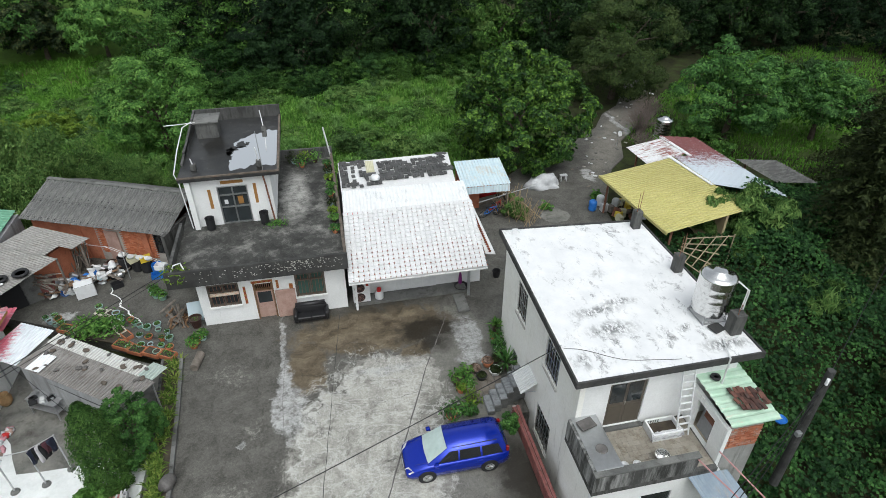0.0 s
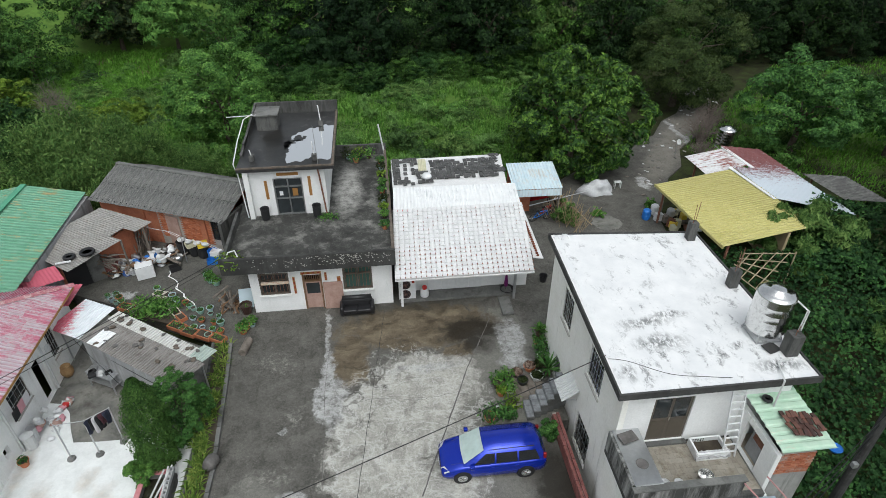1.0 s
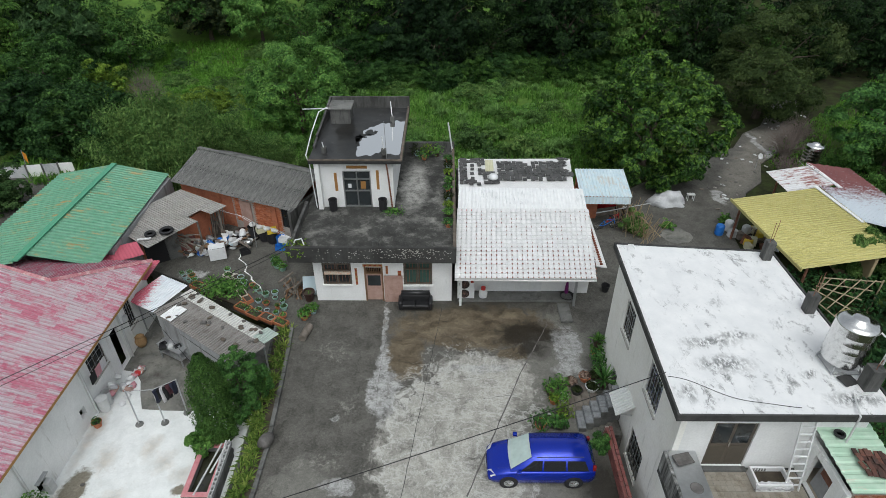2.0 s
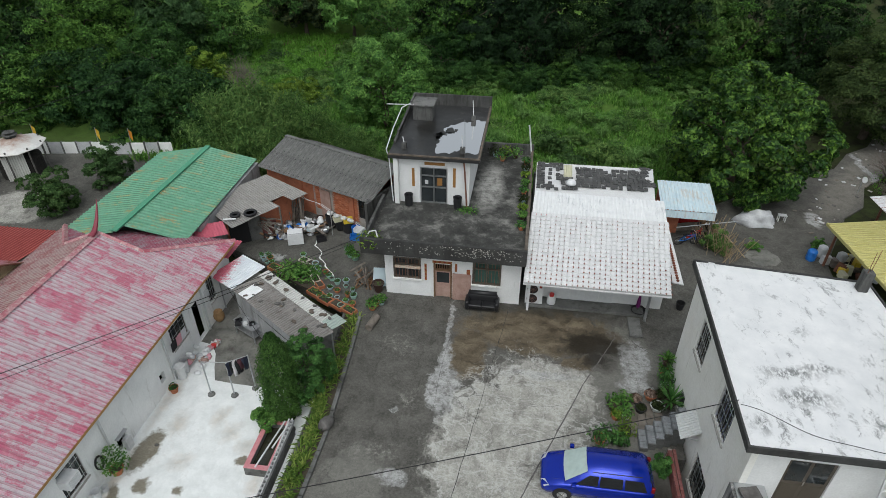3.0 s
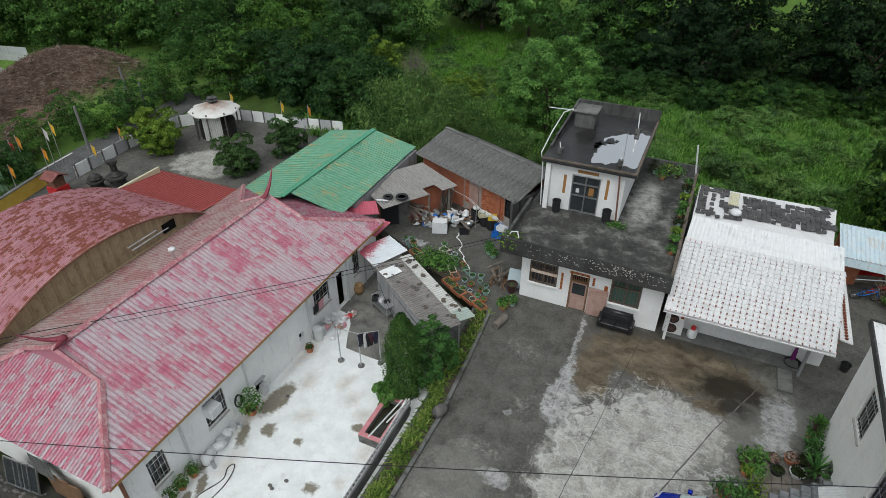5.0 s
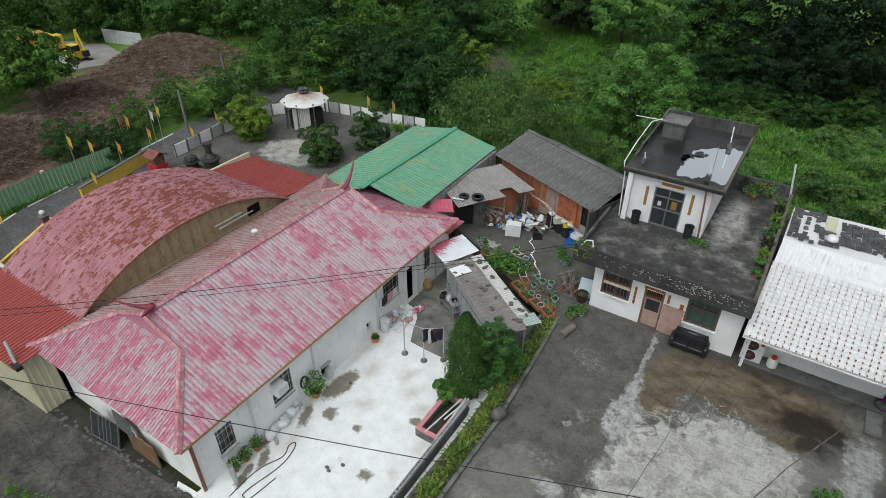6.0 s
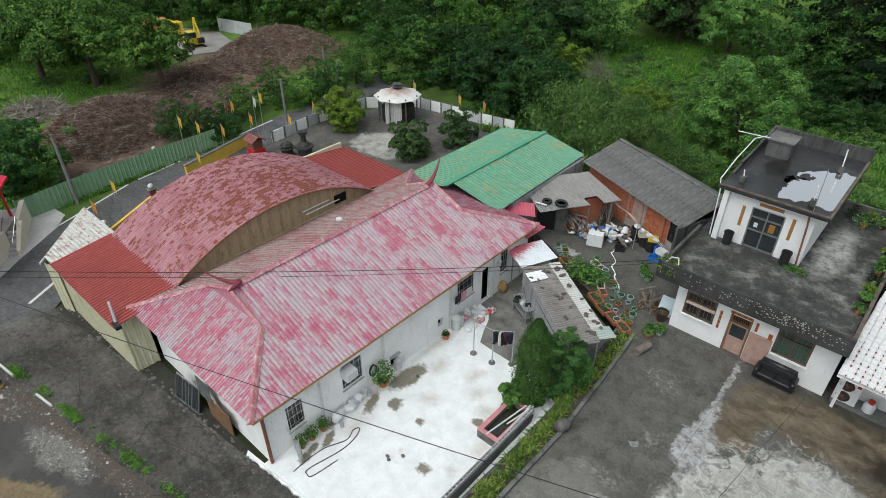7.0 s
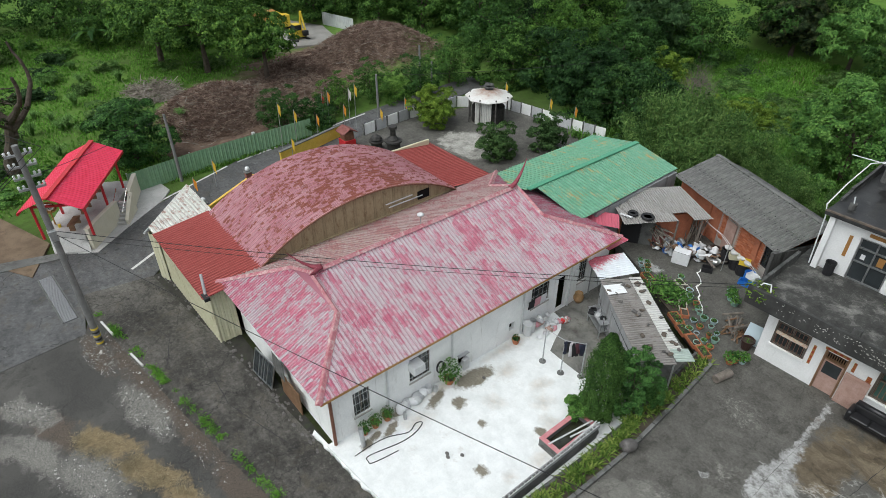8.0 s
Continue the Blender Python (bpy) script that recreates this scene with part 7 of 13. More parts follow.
def low_tin_roof():
    """Low lean-to of odd tin sheets in the back yard."""
    h = thing("tin_lean_to", "low lean-to roofed with odd white and grey tin sheets", "shed", (-11.5, 22, -0.5))
    part("rear_sheet", ribbed(B(), (-15.3, 22.15, 1.7), (1.6, -0.86, 0), (0.95, 1.95, 0.06), 0.17, 0.035, 0.01, True), M_TINR, h, "white sheet with red overspray")
    part("middle_sheet", ribbed(B(), (-13.8, 21.4, 1.62), (4.95, -3.4, -0.06), (0.98, 1.16, 0.05), 0.14, 0.045, 0.01, True), M_TINM, h)
    part("edge_sheet", ribbed(B(), (-12.86, 22.54, 1.7), (4.35, -2.98, -0.06), (0.34, 0.5, 0.01), 0.15, 0.04, 0.01, True), M_TINW, h)
    part("end_sheet", ribbed(B(), (-8.6, 19.7, 1.66), (0.62, -0.42, -0.01), (0.5, 0.62, 0.01), 0.15, 0.035, 0.01, True), M_TINGR, h, "pale green sheet end")
    part("patch_sheet", ribbed(B(), (-13.25, 21.0, 1.71), (0.62, -0.36, 0.0), (0.5, 0.8, 0.04), 0.15, 0.025, 0.01, True), M_TINCLEAN, h, "white sheet patch with rust spots")
    part("upper_sheet", ribbed(B(), (-15.4, 23.35, 2.0), (0.62, 0.0, 0), (0.1, 1.55, 0.08), 0.17, 0.03, 0.01, True), M_TINR, h)
    part("red_upper_sheet", ribbed(B(), (-17.2, 24.35, 2.2), (1.6, 0.9, 0), (-0.8, 1.0, 0.15), 0.17, 0.03, 0.01, True), M_TINR, h)
    part("wall", prism(B(), [(-13.6, 21.35), (-9.3, 18.45), (-9.25, 18.55), (-13.55, 21.45)], -0.55, 1.5), M_GREYW, h, "grey sheet wall")
    for p in ((-9.0, 18.5), (-8.0, 19.2), (-12.4, 22.6), (-15.0, 22.4)):
        part("post", cyl(B(), (p[0], p[1], -0.55), (p[0], p[1], 1.55), 0.04, n=6), M_GALV, h)
    rnd = random.Random(11)
    for i in range(30):
        t, s = rnd.random(), rnd.random()
        p = Vector((-13.5, 21.35, 1.68)).lerp(Vector((-9.2, 18.4, 1.62)), t) + Vector((0.85, 1.0, 0.04)) * s
        if i > 14:
            p = Vector((-12.75, 22.5, 1.75)).lerp(Vector((-8.4, 19.5, 1.69)), t) + Vector((0.3, 0.4, 0)) * s
        bm = B()
        bmesh.ops.create_icosphere(bm, subdivisions=2, radius=1.0)
        for v in bm.verts:
            v.co *= 1 + 0.35 * noise.noise(v.co * 1.3 + Vector((i * 3.1, 0, 0)))
        r = rnd.uniform(0.07, 0.115)
        turned(bm, Matrix.Translation(p + Vector((0, 0, r * 0.5))) @ Matrix.Rotation(rnd.uniform(0, 6.28), 4, 'Z') @ Matrix.Diagonal((r * 1.4, r * 0.9, r * 0.6, 1)))
        solo("roof_stone", bm, M_KERB if i % 2 else M_STONE, "dark stone weighing down the tin roof", "stone", group="stones on the tin roof", smooth=True, at=tuple(p))
    return h


low_tin_roof()


def yellow_shed():
    h = thing("yellow_roof_shed", "open shed with yellow and rusty white sheet roofs", "shed", (20, 29, 0))
    part("yellow_roof", ribbed(B(), (16.75, 30.75, 2.5), (0.8, -6.85, -0.05), (5.4, 0.7, 0.42), 0.2, 0.07, flat=0.6), M_YELLOW, h)
    part("yellow_fascia", sheet(B(), [(16.72, 30.8, 2.52), (17.52, 23.88, 2.47), (17.6, 23.9, 2.47), (16.8, 30.8, 2.52)], 0.16), M_YELLOW, h)
    part("rusty_roof", ribbed(B(), (20.2, 34.1, 2.6), (0.15, -2.6, 0), (2.75, 0.2, 0.35), 0.2, 0.03), M_RUSTW, h)
    for cl in ([((0, 31.4, 0), (0, 1, 0))], [((0, 31.4, 0), (0, -1, 0)), ((25.5, 34.36, 0), (0.03, 1, 0)), ((23.2, 31.3, 0), (-3, -0.4, 0))]):
        part("far_roof", ribbed(B(), (26.85, 26.3, 2.3), (-1.34, 8.4, 0.4), (-4.25, 1.4, 0.58), 0.2, 0.05, clips=cl, flat=0.66), M_RUSTR, h, "rust-red and blue-white weathered sheet slope")
    part("ridge_cap", sheet(B(), [(23.15, 31.35, 3.0), (23.4, 31.35, 2.98), (23.0, 34.4, 3.03), (22.75, 34.4, 3.03)], 0.05), M_TINCLEAN, h)
    part("ridge_cap", sheet(B(), [(22.35, 27.5, 2.97), (22.5, 27.5, 2.97), (21.98, 31.5, 3.0), (21.75, 31.5, 3.0)], 0.05), M_TINCLEAN, h)
    part("low_roof", ribbed(B(), (26.72, 31.2, 2.42), (0.66, -3.2, -0.12), (2.6, -0.5, -0.08), 0.2, 0.04), M_TING, h)
    for p in ((27.4, 31.0), (28.4, 29.0)):
        part("post", cyl(B(), (p[0], p[1], -.6), (p[0], p[1], 2.25), 0.07, n=8), M_RUST, h)
    part("rear_wall", prism(B(), [(21.5, 24.5), (22.0, 31.5), (22.15, 31.5), (21.65, 24.5)], 0, 2.6), M_OLIVES, h)
    for p in ((17.2, 30.3), (17.9, 27.2), (18.2, 24.4), (20.6, 33.2), (22.4, 34.6), (22.0, 25.0)):
        part("post", cyl(B(), (p[0], p[1], 0), (p[0], p[1], 2.5), 0.07, n=8), M_RUST, h)
    return h


yellow_shed()
water_tank(24.2, 36.3, 2.0, 0.6, 1.6)


def hut_roof_mat():
    """White sheet, rusted brown where the hot cowl stands on it."""
    k = Mat("white_sheet_rusted_round_the_cowl")
    p = k.obj()
    n = k.noise(k.place(), 2.2, 7, 0.75)
    z = k.calc('ADD', k.axis(p, 2), k.calc('MULTIPLY', k.calc('SUBTRACT', n, 0.5), 1.1))
    rust = k.ramp(k.calc('DIVIDE', z, 4.0), (0.6, 0.0), (0.69, 1.0))
    col = k.mix(k.ramp(n, (0.35, 0.0), (0.65, 1.0)), (0.56, 0.55, 0.52), (0.72, 0.71, 0.69))
    col = k.mix(k.calc('MULTIPLY', rust, 0.85), col, (0.27, 0.15, 0.1))
    return k.done(col, 0.55, 0, None, 0.35)


M_HUTROOF = hut_roof_mat()
# near-black colour for the unlit inside of the hut
M_IRONH = worn("hut_inside_black", (.015, .014, .013), (.04, .036, .032), 4, .8, .3, 20)


def hut():
    h = thing("burner_hut", "eight-sided hut with a rusty white sheet cone roof", "hut", (-37.0, 35.2, -0.72))
    x, y, z = h.location
    n = 8
    bm = B()
    lay = bm.loops.layers.uv.verify()
    for i in range(n):
        a, b = 2 * math.pi * i / n, 2 * math.pi * (i + 1) / n
        pts = [(x + 2.1 * math.cos(a), y + 2.1 * math.sin(a), 1.5), (x + 2.1 * math.cos(b), y + 2.1 * math.sin(b), 1.5), (x + .4 * math.cos(b), y + .4 * math.sin(b), 2.1), (x + .4 * math.cos(a), y + .4 * math.sin(a), 2.1)]
        f = bm.faces.new([bm.verts.new(p) for p in pts])
        for lp, q in zip(f.loops, ((i * 1.8, 0), (i * 1.8 + 1.8, 0), (i * 1.8 + 1.1, 2), (i * 1.8 + .7, 2))):
            lp[lay].uv = q
    ex = bmesh.ops.extrude_face_region(bm, geom=list(bm.faces))
    bmesh.ops.translate(bm, verts=[v for v in ex["geom"] if isinstance(v, bmesh.types.BMVert)], vec=(0, 0, -0.05))
    bmesh.ops.remove_doubles(bm, verts=bm.verts, dist=0.001)
    bmesh.ops.recalc_face_normals(bm, faces=bm.faces)
    part("roof", bm, M_HUTROOF, h)
    part("cowl", lathe(B(), (x, y, 2.06), [(0.34, 0), (0.34, 0.16), (0.5, 0.2), (0.5, 0.25), (0.3, 0.3), (0.3, 0.42), (0.42, 0.44), (0.0, 0.52)], 14), M_CONC_D, h)
    for i in range(n):
        a = 2 * math.pi * (i + .5) / n
        part("post", cyl(B(), (x + 1.8 * math.cos(a), y + 1.8 * math.sin(a), z), (x + 1.8 * math.cos(a), y + 1.8 * math.sin(a), 1.66), 0.06, n=8), M_STONE, h)
    # drum added to fill the open hut with the dark of its inside
    part("drum", lathe(B(), (x, y, z), [(1.45, 0), (1.45, 1.3), (0.9, 1.6), (0.4, 2.5)], 16), M_IRONH, h, "black drum standing in for the hut's dark inside")
    part("door_leaf", ribbed(B(), (x + 0.2, y - 1.75, z + 0.1), (1.1, 0.9, 0), (0, 0, 1.9), 0.2, 0.02), M_TINW, h, "white sheet door leaf")
    return h


hut()
# ---- trees and undergrowth ----
def leaves(centres, normals, size, seed, spread=0.9, long=1.5, droop=0.0):
    """Vertices and faces of folded leaf blades round the given points."""
    g = np.random.default_rng(seed)
    n = len(centres)
    d = normals + g.normal(0, spread, (n, 3))
    d /= np.linalg.norm(d, axis=1)[:, None] + 1e-9
    t = np.cross(d, g.normal(0, 1, (n, 3)))
    t /= np.linalg.norm(t, axis=1)[:, None] + 1e-9
    t[:, 2] -= droop
    s = np.cross(d, t)
    w = (size * g.uniform(0.6, 1.35, n))[:, None]
    a, b = centres - t * w * long * 0.5, centres + t * w * long * 0.5
    m = centres + d * w * 0.12
    v = np.stack([a, m + s * w * 0.45, b, m - s * w * 0.45], 1).reshape(-1, 3)
    f = [(4 * i, 4 * i + 1, 4 * i + 2, 4 * i + 3) for i in range(n)]
    return v, f


def crown_points(rx, rz, zc, clumps, per, seed, low=-0.45, clump_r=0.28, lobes=0):
    """Leaf places over an uneven crown: large lobes, each covered by domes of leaves that face outwards and up."""
    g = np.random.default_rng(seed)
    c, nn = [], []
    nl = lobes or max(9, clumps // 8)
    mids = []
    for i in range(nl):
        u = low + (1 - low) * (i + g.uniform(0.2, 0.8)) / nl
        a = i * 2.4 + g.uniform(-0.5, 0.5)
        r = math.sqrt(max(0.0, 1 - u * u))
        k = g.uniform(0.66, 0.84) * (1 + 0.12 * math.sin(3 * a + seed) * r)
        mids.append((np.array([rx * k * r * math.cos(a), rx * k * r * math.sin(a), zc + rz * k * u]), rx * g.uniform(1.1, 1.8) / math.sqrt(nl), np.array([r * math.cos(a), r * math.sin(a), u])))
    for i in range(clumps):
        m, lr, out = mids[i % nl]
        w = g.normal(0, 1, 3) + out * 1.0 + np.array([0, 0, 0.3])
        w /= np.linalg.norm(w)
        p = m + w * lr * g.uniform(0.75, 1.0) * np.array([1, 1, 0.8])
        cr = min(rx * clump_r, lr * 0.6) * g.uniform(0.6, 1.25)
        q = g.normal(0, 1, (per, 3)) + w * 0.5
        q /= np.linalg.norm(q, axis=1)[:, None]
        q[:, 2] = np.where(q[:, 2] < -0.3, -q[:, 2], q[:, 2])
        rad = cr * g.uniform(0.3, 1.0, per) ** 0.4
        c.append(p + q * rad[:, None] * np.array([1, 1, 0.7]))
        nn.append(q * 0.9 + w * 0.6 + np.array([0, 0, 0.3]))
    return np.concatenate(c), np.concatenate(nn)


def limbs(bm, height, r, zc, rx, rz, seed, count=6, lean=0.0):
    g = random.Random(seed)
    top = Vector((lean, lean * 0.4, zc))
    pts = [Vector((0, 0, -0.3))]
    for i in range(1, 5):
        pts.append(Vector((0, 0, 0)).lerp(top, i / 4) + Vector((g.uniform(-.1, .1), g.uniform(-.1, .1), 0)) * height * 0.08)
    for i in range(4):
        cyl(bm, pts[i], pts[i + 1], r * (1.25 - 0.25 * i), r * (1.0 - 0.25 * i), 8)
    for k in range(count):
        a = 2 * math.pi * k / count + g.uniform(-.4, .4)
        s = pts[2].lerp(pts[4], g.uniform(0, 0.8))
        e = Vector((rx * 0.75 * math.cos(a), rx * 0.75 * math.sin(a), zc + rz * g.uniform(-0.1, 0.6)))
        m = s.lerp(e, 0.5) + Vector((0, 0, 0.15 * rz))
        cyl(bm, s, m, r * 0.42, r * 0.25, 6)
        cyl(bm, m, e, r * 0.25, r * 0.06, 5)




def tree(name, label, x, y, height, rx, mat, leaf=0.22, clumps=70, per=60, seed=1, trunk=0.18, z=None, low=-0.45, bottom=0.3, flat=1.0, long=1.5, droop=0.0, spread=0.5, clump_r=0.28, group="", lobes=0):
    z = hill(x, y) if z is None else z
    t = thing(name, label, "tree", (x, y, z), group)
    rz = height * (1 - bottom) / 1.75 * flat
    zc = height - rz
    c, n = crown_points(rx, rz, zc, clumps, per, seed, low=low, clump_r=clump_r, lobes=lobes)
    v, f = leaves(c, n, leaf, seed + 5, spread, long, droop)
    # larger leaves added deep in the crown to block light through its gaps
    g = np.random.default_rng(seed + 9)
    k = 1500
    q = g.normal(0, 1, (k, 3))
    q *= (g.uniform(0.25, 0.7, k) / np.linalg.norm(q, axis=1))[:, None]
    q = q[q[:, 2] > low * 0.8]
    iv, jf = leaves(q * np.array([rx, rx, rz]) + np.array([0, 0, zc]), q, leaf * 1.8, seed + 3, 1.2, 1.3)
    f = f + [tuple(len(v) + i for i in p) for p in jf]
    raw("crown", np.concatenate([v, iv]), f, mat, t)
    bm = B()
    limbs(bm, height, trunk, zc, rx, rz, seed)
    me = bpy.data.meshes.new("trunk")
    bm.to_mesh(me)
    bm.free()
    me.materials.append(M_BARK)
    ob = new("trunk", me)
    ob.parent = t
    return t


def again(t, x, y, s=1.0, turn=0.0, z=None, sz=None, label=None):
    z = hill(x, y) if z is None else z
    m = Matrix.LocRotScale((x, y, z), Euler((0, 0, turn)), (s, s, sz or s))
    o = copy_thing(t, m)
    if label:
        o["label"] = label
    return o


# big trees that stand free
tree("broad_tree", "large dense broadleaf tree with glossy bright green leaves", 13.9, 38.6, 8.6, 5.2, L_GLOSS, 0.15, 900, 48, 21, 0.3, 0.0, low=-0.95, bottom=0.0, clump_r=0.07, lobes=75, long=1.9, spread=0.6)
tree("grey_tree", "tall dull green fine-leaved tree beside the path", 26.8, 49.6, 9.0, 4.6, L_OLIVE, 0.11, 300, 130, 22, 0.3, low=-0.85, bottom=0.04, clump_r=0.16, long=2.0, lobes=22)
tree("orchard_tree", "loose-crowned green fruit tree behind the tin roofs", 31.2, 38.6, 7.6, 4.3, L_MID, 0.14, 200, 100, 23, 0.25, low=-0.5, bottom=0.12, clump_r=0.13, lobes=26)
tree("orchard_tree", "small loose-crowned fruit tree beyond the tin roofs", 38.5, 37.6, 5.6, 3.4, L_MID, 0.14, 130, 100, 24, 0.22, low=-0.5, bottom=0.15, clump_r=0.14, lobes=18)
tree("round_tree", "round-crowned bright green tree behind the houses", -12.1, 47.6, 7.7, 4.3, L_LIGHT, 0.13, 330, 105, 25, 0.25, low=-0.8, bottom=0.04, clump_r=0.14, lobes=26)
tree("yard_shrub_tree", "bushy small tree at the edge of the white yard", -8.5, 17.2, 3.95, 1.2, L_MID, 0.04, 800, 60, 26, 0.1, -0.5, low=-0.98, bottom=0.0, clump_r=0.1, lobes=90)
tree("yellow_shrub_tree", "yellow-green rounded tree by the plaza wall", -39.2, 30.6, 3.4, 2.0, L_YEL, 0.11, 140, 80, 27, 0.12, low=-0.8, bottom=0.05, clump_r=0.17, lobes=16)
tree("plaza_bush", "green flowering bush in the plaza", -31.0, 30.6, 2.7, 1.6, L_PALE, 0.09, 130, 80, 28, 0.1, low=-0.9, bottom=0.0, clump_r=0.17, lobes=14)
tree("plaza_bush", "green flowering bush in the plaza", -29.3, 34.6, 3.2, 1.5, L_PALE, 0.09, 130, 80, 29, 0.1, low=-0.9, bottom=0.0, clump_r=0.17, lobes=14)
tree("dense_bush", "dense dark green bush beside the pavilion", -48.2, 8.3, 5.0, 2.7, L_MID, 0.12, 190, 100, 30, 0.2, low=-0.95, bottom=0.0, clump_r=0.16, lobes=22)
tree("spreading_tree", "broad umbrella-crowned tree beside the brushwood heaps", -66.0, 20.8, 8.0, 5.4, L_SHADE, 0.19, 230, 60, 33, 0.3, low=-0.25, bottom=0.3, clump_r=0.17, lobes=20)
tree("spreading_tree", "smaller umbrella-crowned tree among the brushwood heaps", -59.6, 24.7, 6.6, 3.2, L_SHADE, 0.18, 130, 60, 34, 0.24, low=-0.25, bottom=0.32, clump_r=0.18, lobes=13)
tree("spreading_tree", "umbrella-crowned tree at the edge of the clearing", -72.5, 18.0, 7.6, 4.6, L_SHADE, 0.19, 190, 60, 35, 0.3, low=-0.3, bottom=0.25, clump_r=0.18, lobes=18)
tree("mango_tree", "dark dome-crowned mango tree on the clearing's bank", -27.0, 70.2, 6.0, 3.4, L_BRONZE, 0.2, 150, 60, 36, 0.25, low=-0.5, bottom=0.12, clump_r=0.16, lobes=18)
tree("feather_tree", "light feathery tree on the clearing's bank", -20.9, 69.4, 6.2, 3.5, L_LIGHT, 0.15, 150, 60, 37, 0.2, low=-0.4, bottom=0.12, clump_r=0.17, long=2.6, droop=.3, lobes=16)

# dark conifers over the near slope
def conifer(x, y, height, rx, seed, label, z=None):
    z = hill(x, y) if z is None else z
    t = thing("conifer", label, "tree", (x, y, z))
    g = np.random.default_rng(seed)
    cs, ns = [], []
    for i in range(46):
        u = (i + 0.5) / 46
        zz = height * (0.08 + 0.92 * u)
        r = rx * (1 - u) ** 0.75 * g.uniform(0.75, 1.1)
        for k in range(max(3, int(9 * (1 - u) + 2))):
            a = g.uniform(0, 6.28)
            m = 70
            s = g.uniform(0.15, 1, m)
            q = np.stack([r * s * np.cos(a) + g.normal(0, .14, m), r * s * np.sin(a) + g.normal(0, .14, m), zz - 0.35 * r * s ** 1.5 + g.normal(0, .1, m)], 1)
            cs.append(q)
            ns.append(np.tile([0.25 * math.cos(a), 0.25 * math.sin(a), 1.0], (m, 1)))
    v, f = leaves(np.concatenate(cs), np.concatenate(ns), 0.13, seed, 0.6, 2.6)
    raw("crown", v, f, L_CONIF, t)
    bm = cyl(B(), (0, 0, -0.3), (0, 0, height * 0.95), 0.25, 0.03, 8)
    me = bpy.data.meshes.new("trunk")
    bm.to_mesh(me)
    bm.free()
    me.materials.append(M_BARK)
    new("trunk", me).parent = t
    return t


CON = conifer(28.7, 22.4, 12.5, 4.4, 41, "tall dark drooping conifer on the slope", -0.5)
again(CON, 34.5, 27.5, 1.05, 1.0)
again(CON, 38.0, 22.0, 1.15, 2.0)
again(CON, 25.6, 13.6, 0.7, 2.6, label="young dark conifer on the slope")
again(CON, 22.2, 9.6, 0.62, 0.9, label="young dark conifer on the slope")

# forest on the far side: a few kinds, copied
F1 = tree("forest_tree", "dark green broadleaf tree of the hillside forest", 0, 64, 9.5, 4.6, L_DARK, 0.17, 190, 52, 51, 0.22, low=-0.9, bottom=0.0, clump_r=0.15, lobes=20)
F2 = tree("forest_tree", "mid green broadleaf tree of the hillside forest", -9, 65, 8.5, 4.4, L_WOOD, 0.16, 190, 52, 52, 0.22, low=-0.9, bottom=0.0, clump_r=0.15, lobes=22)
F3 = tree("forest_tree", "tall dark tree of the hillside forest", 9, 66, 12, 4.2, L_DARK, 0.18, 200, 52, 53, 0.25, low=-0.9, bottom=0.0, clump_r=0.15, lobes=24)
F4 = tree("thicket_tree", "low green thicket tree with hanging creepers", -27, 43, 5.2, 4.2, L_BUSH, 0.15, 190, 55, 54, 0.15, low=-0.95, bottom=0.0, clump_r=0.15, lobes=24)
F5 = tree("thicket_tree", "low dark green thicket tree", -33, 44.5, 5.0, 4.0, L_BUSH, 0.14, 190, 55, 55, 0.15, low=-0.95, bottom=0.0, clump_r=0.15, lobes=26, long=2.2)
F6 = tree("valley_tree", "fresh green broadleaf tree of the valley edge", -50, 49, 8.5, 4.6, L_WEST, 0.16, 190, 52, 56, 0.22, low=-0.85, bottom=0.0, clump_r=0.15, lobes=20)
F7 = tree("feather_tree", "pale feathery tree of the forest edge", 17, 62.5, 8.0, 3.6, L_PALE, 0.17, 150, 55, 57, 0.18, low=-0.9, bottom=0.0, clump_r=0.15, lobes=18, long=3.0, droop=.4)
rnd = random.Random(77)
for row, (y0, hs) in enumerate(((60, 0.85), (65.5, 1.0), (72, 1.15))):
    x = -100 - row * 3
    while x < 80 + row * 4:
        xx, yy = x + rnd.uniform(-2, 2), y0 + rnd.uniform(-2.5, 2.5) + 0.05 * (x + 5)
        clearing = -37 < xx < -15.5 and yy < 73
        if not clearing and not (row == 2 and not -45 < xx < -5) and not (xx > 36 and yy < 66):
            again(rnd.choice((F1, F1, F3, F3, F2, F7) if xx > -14 else (F6, F2, F6, F2, F1, F7)), xx, yy, hs * rnd.uniform(0.75, 1.2), rnd.uniform(0, 6.28))
        x += rnd.uniform(4.6, 7.0)
for x, y, s, k in ((-38, 46, 1.1, F4), (-43, 44, 1.0, F5), (-47, 39, 0.55, F6), (-36, 53, .8, F6), (-43, 51, .85, F6), (-57, 52, 1.2, F6), (-46, 34, 0.46, F6), (-48, 30, 0.44, F6), (-47.5, 26, 0.4, F6), (-45.8, 31.5, .3, F6), (-45.2, 22.4, .5, F4), (-47.2, 20.2, .42, F6), (-33.7, 63.8, .85, F6), (-29.5, 44.5, .9, F5), (-34.5, 49, .8, F4), (-47, 58, 1.1, F6), (-38, 60, 1.0, F7)):
    again(k, x, y, s, rnd.uniform(0, 6.28))
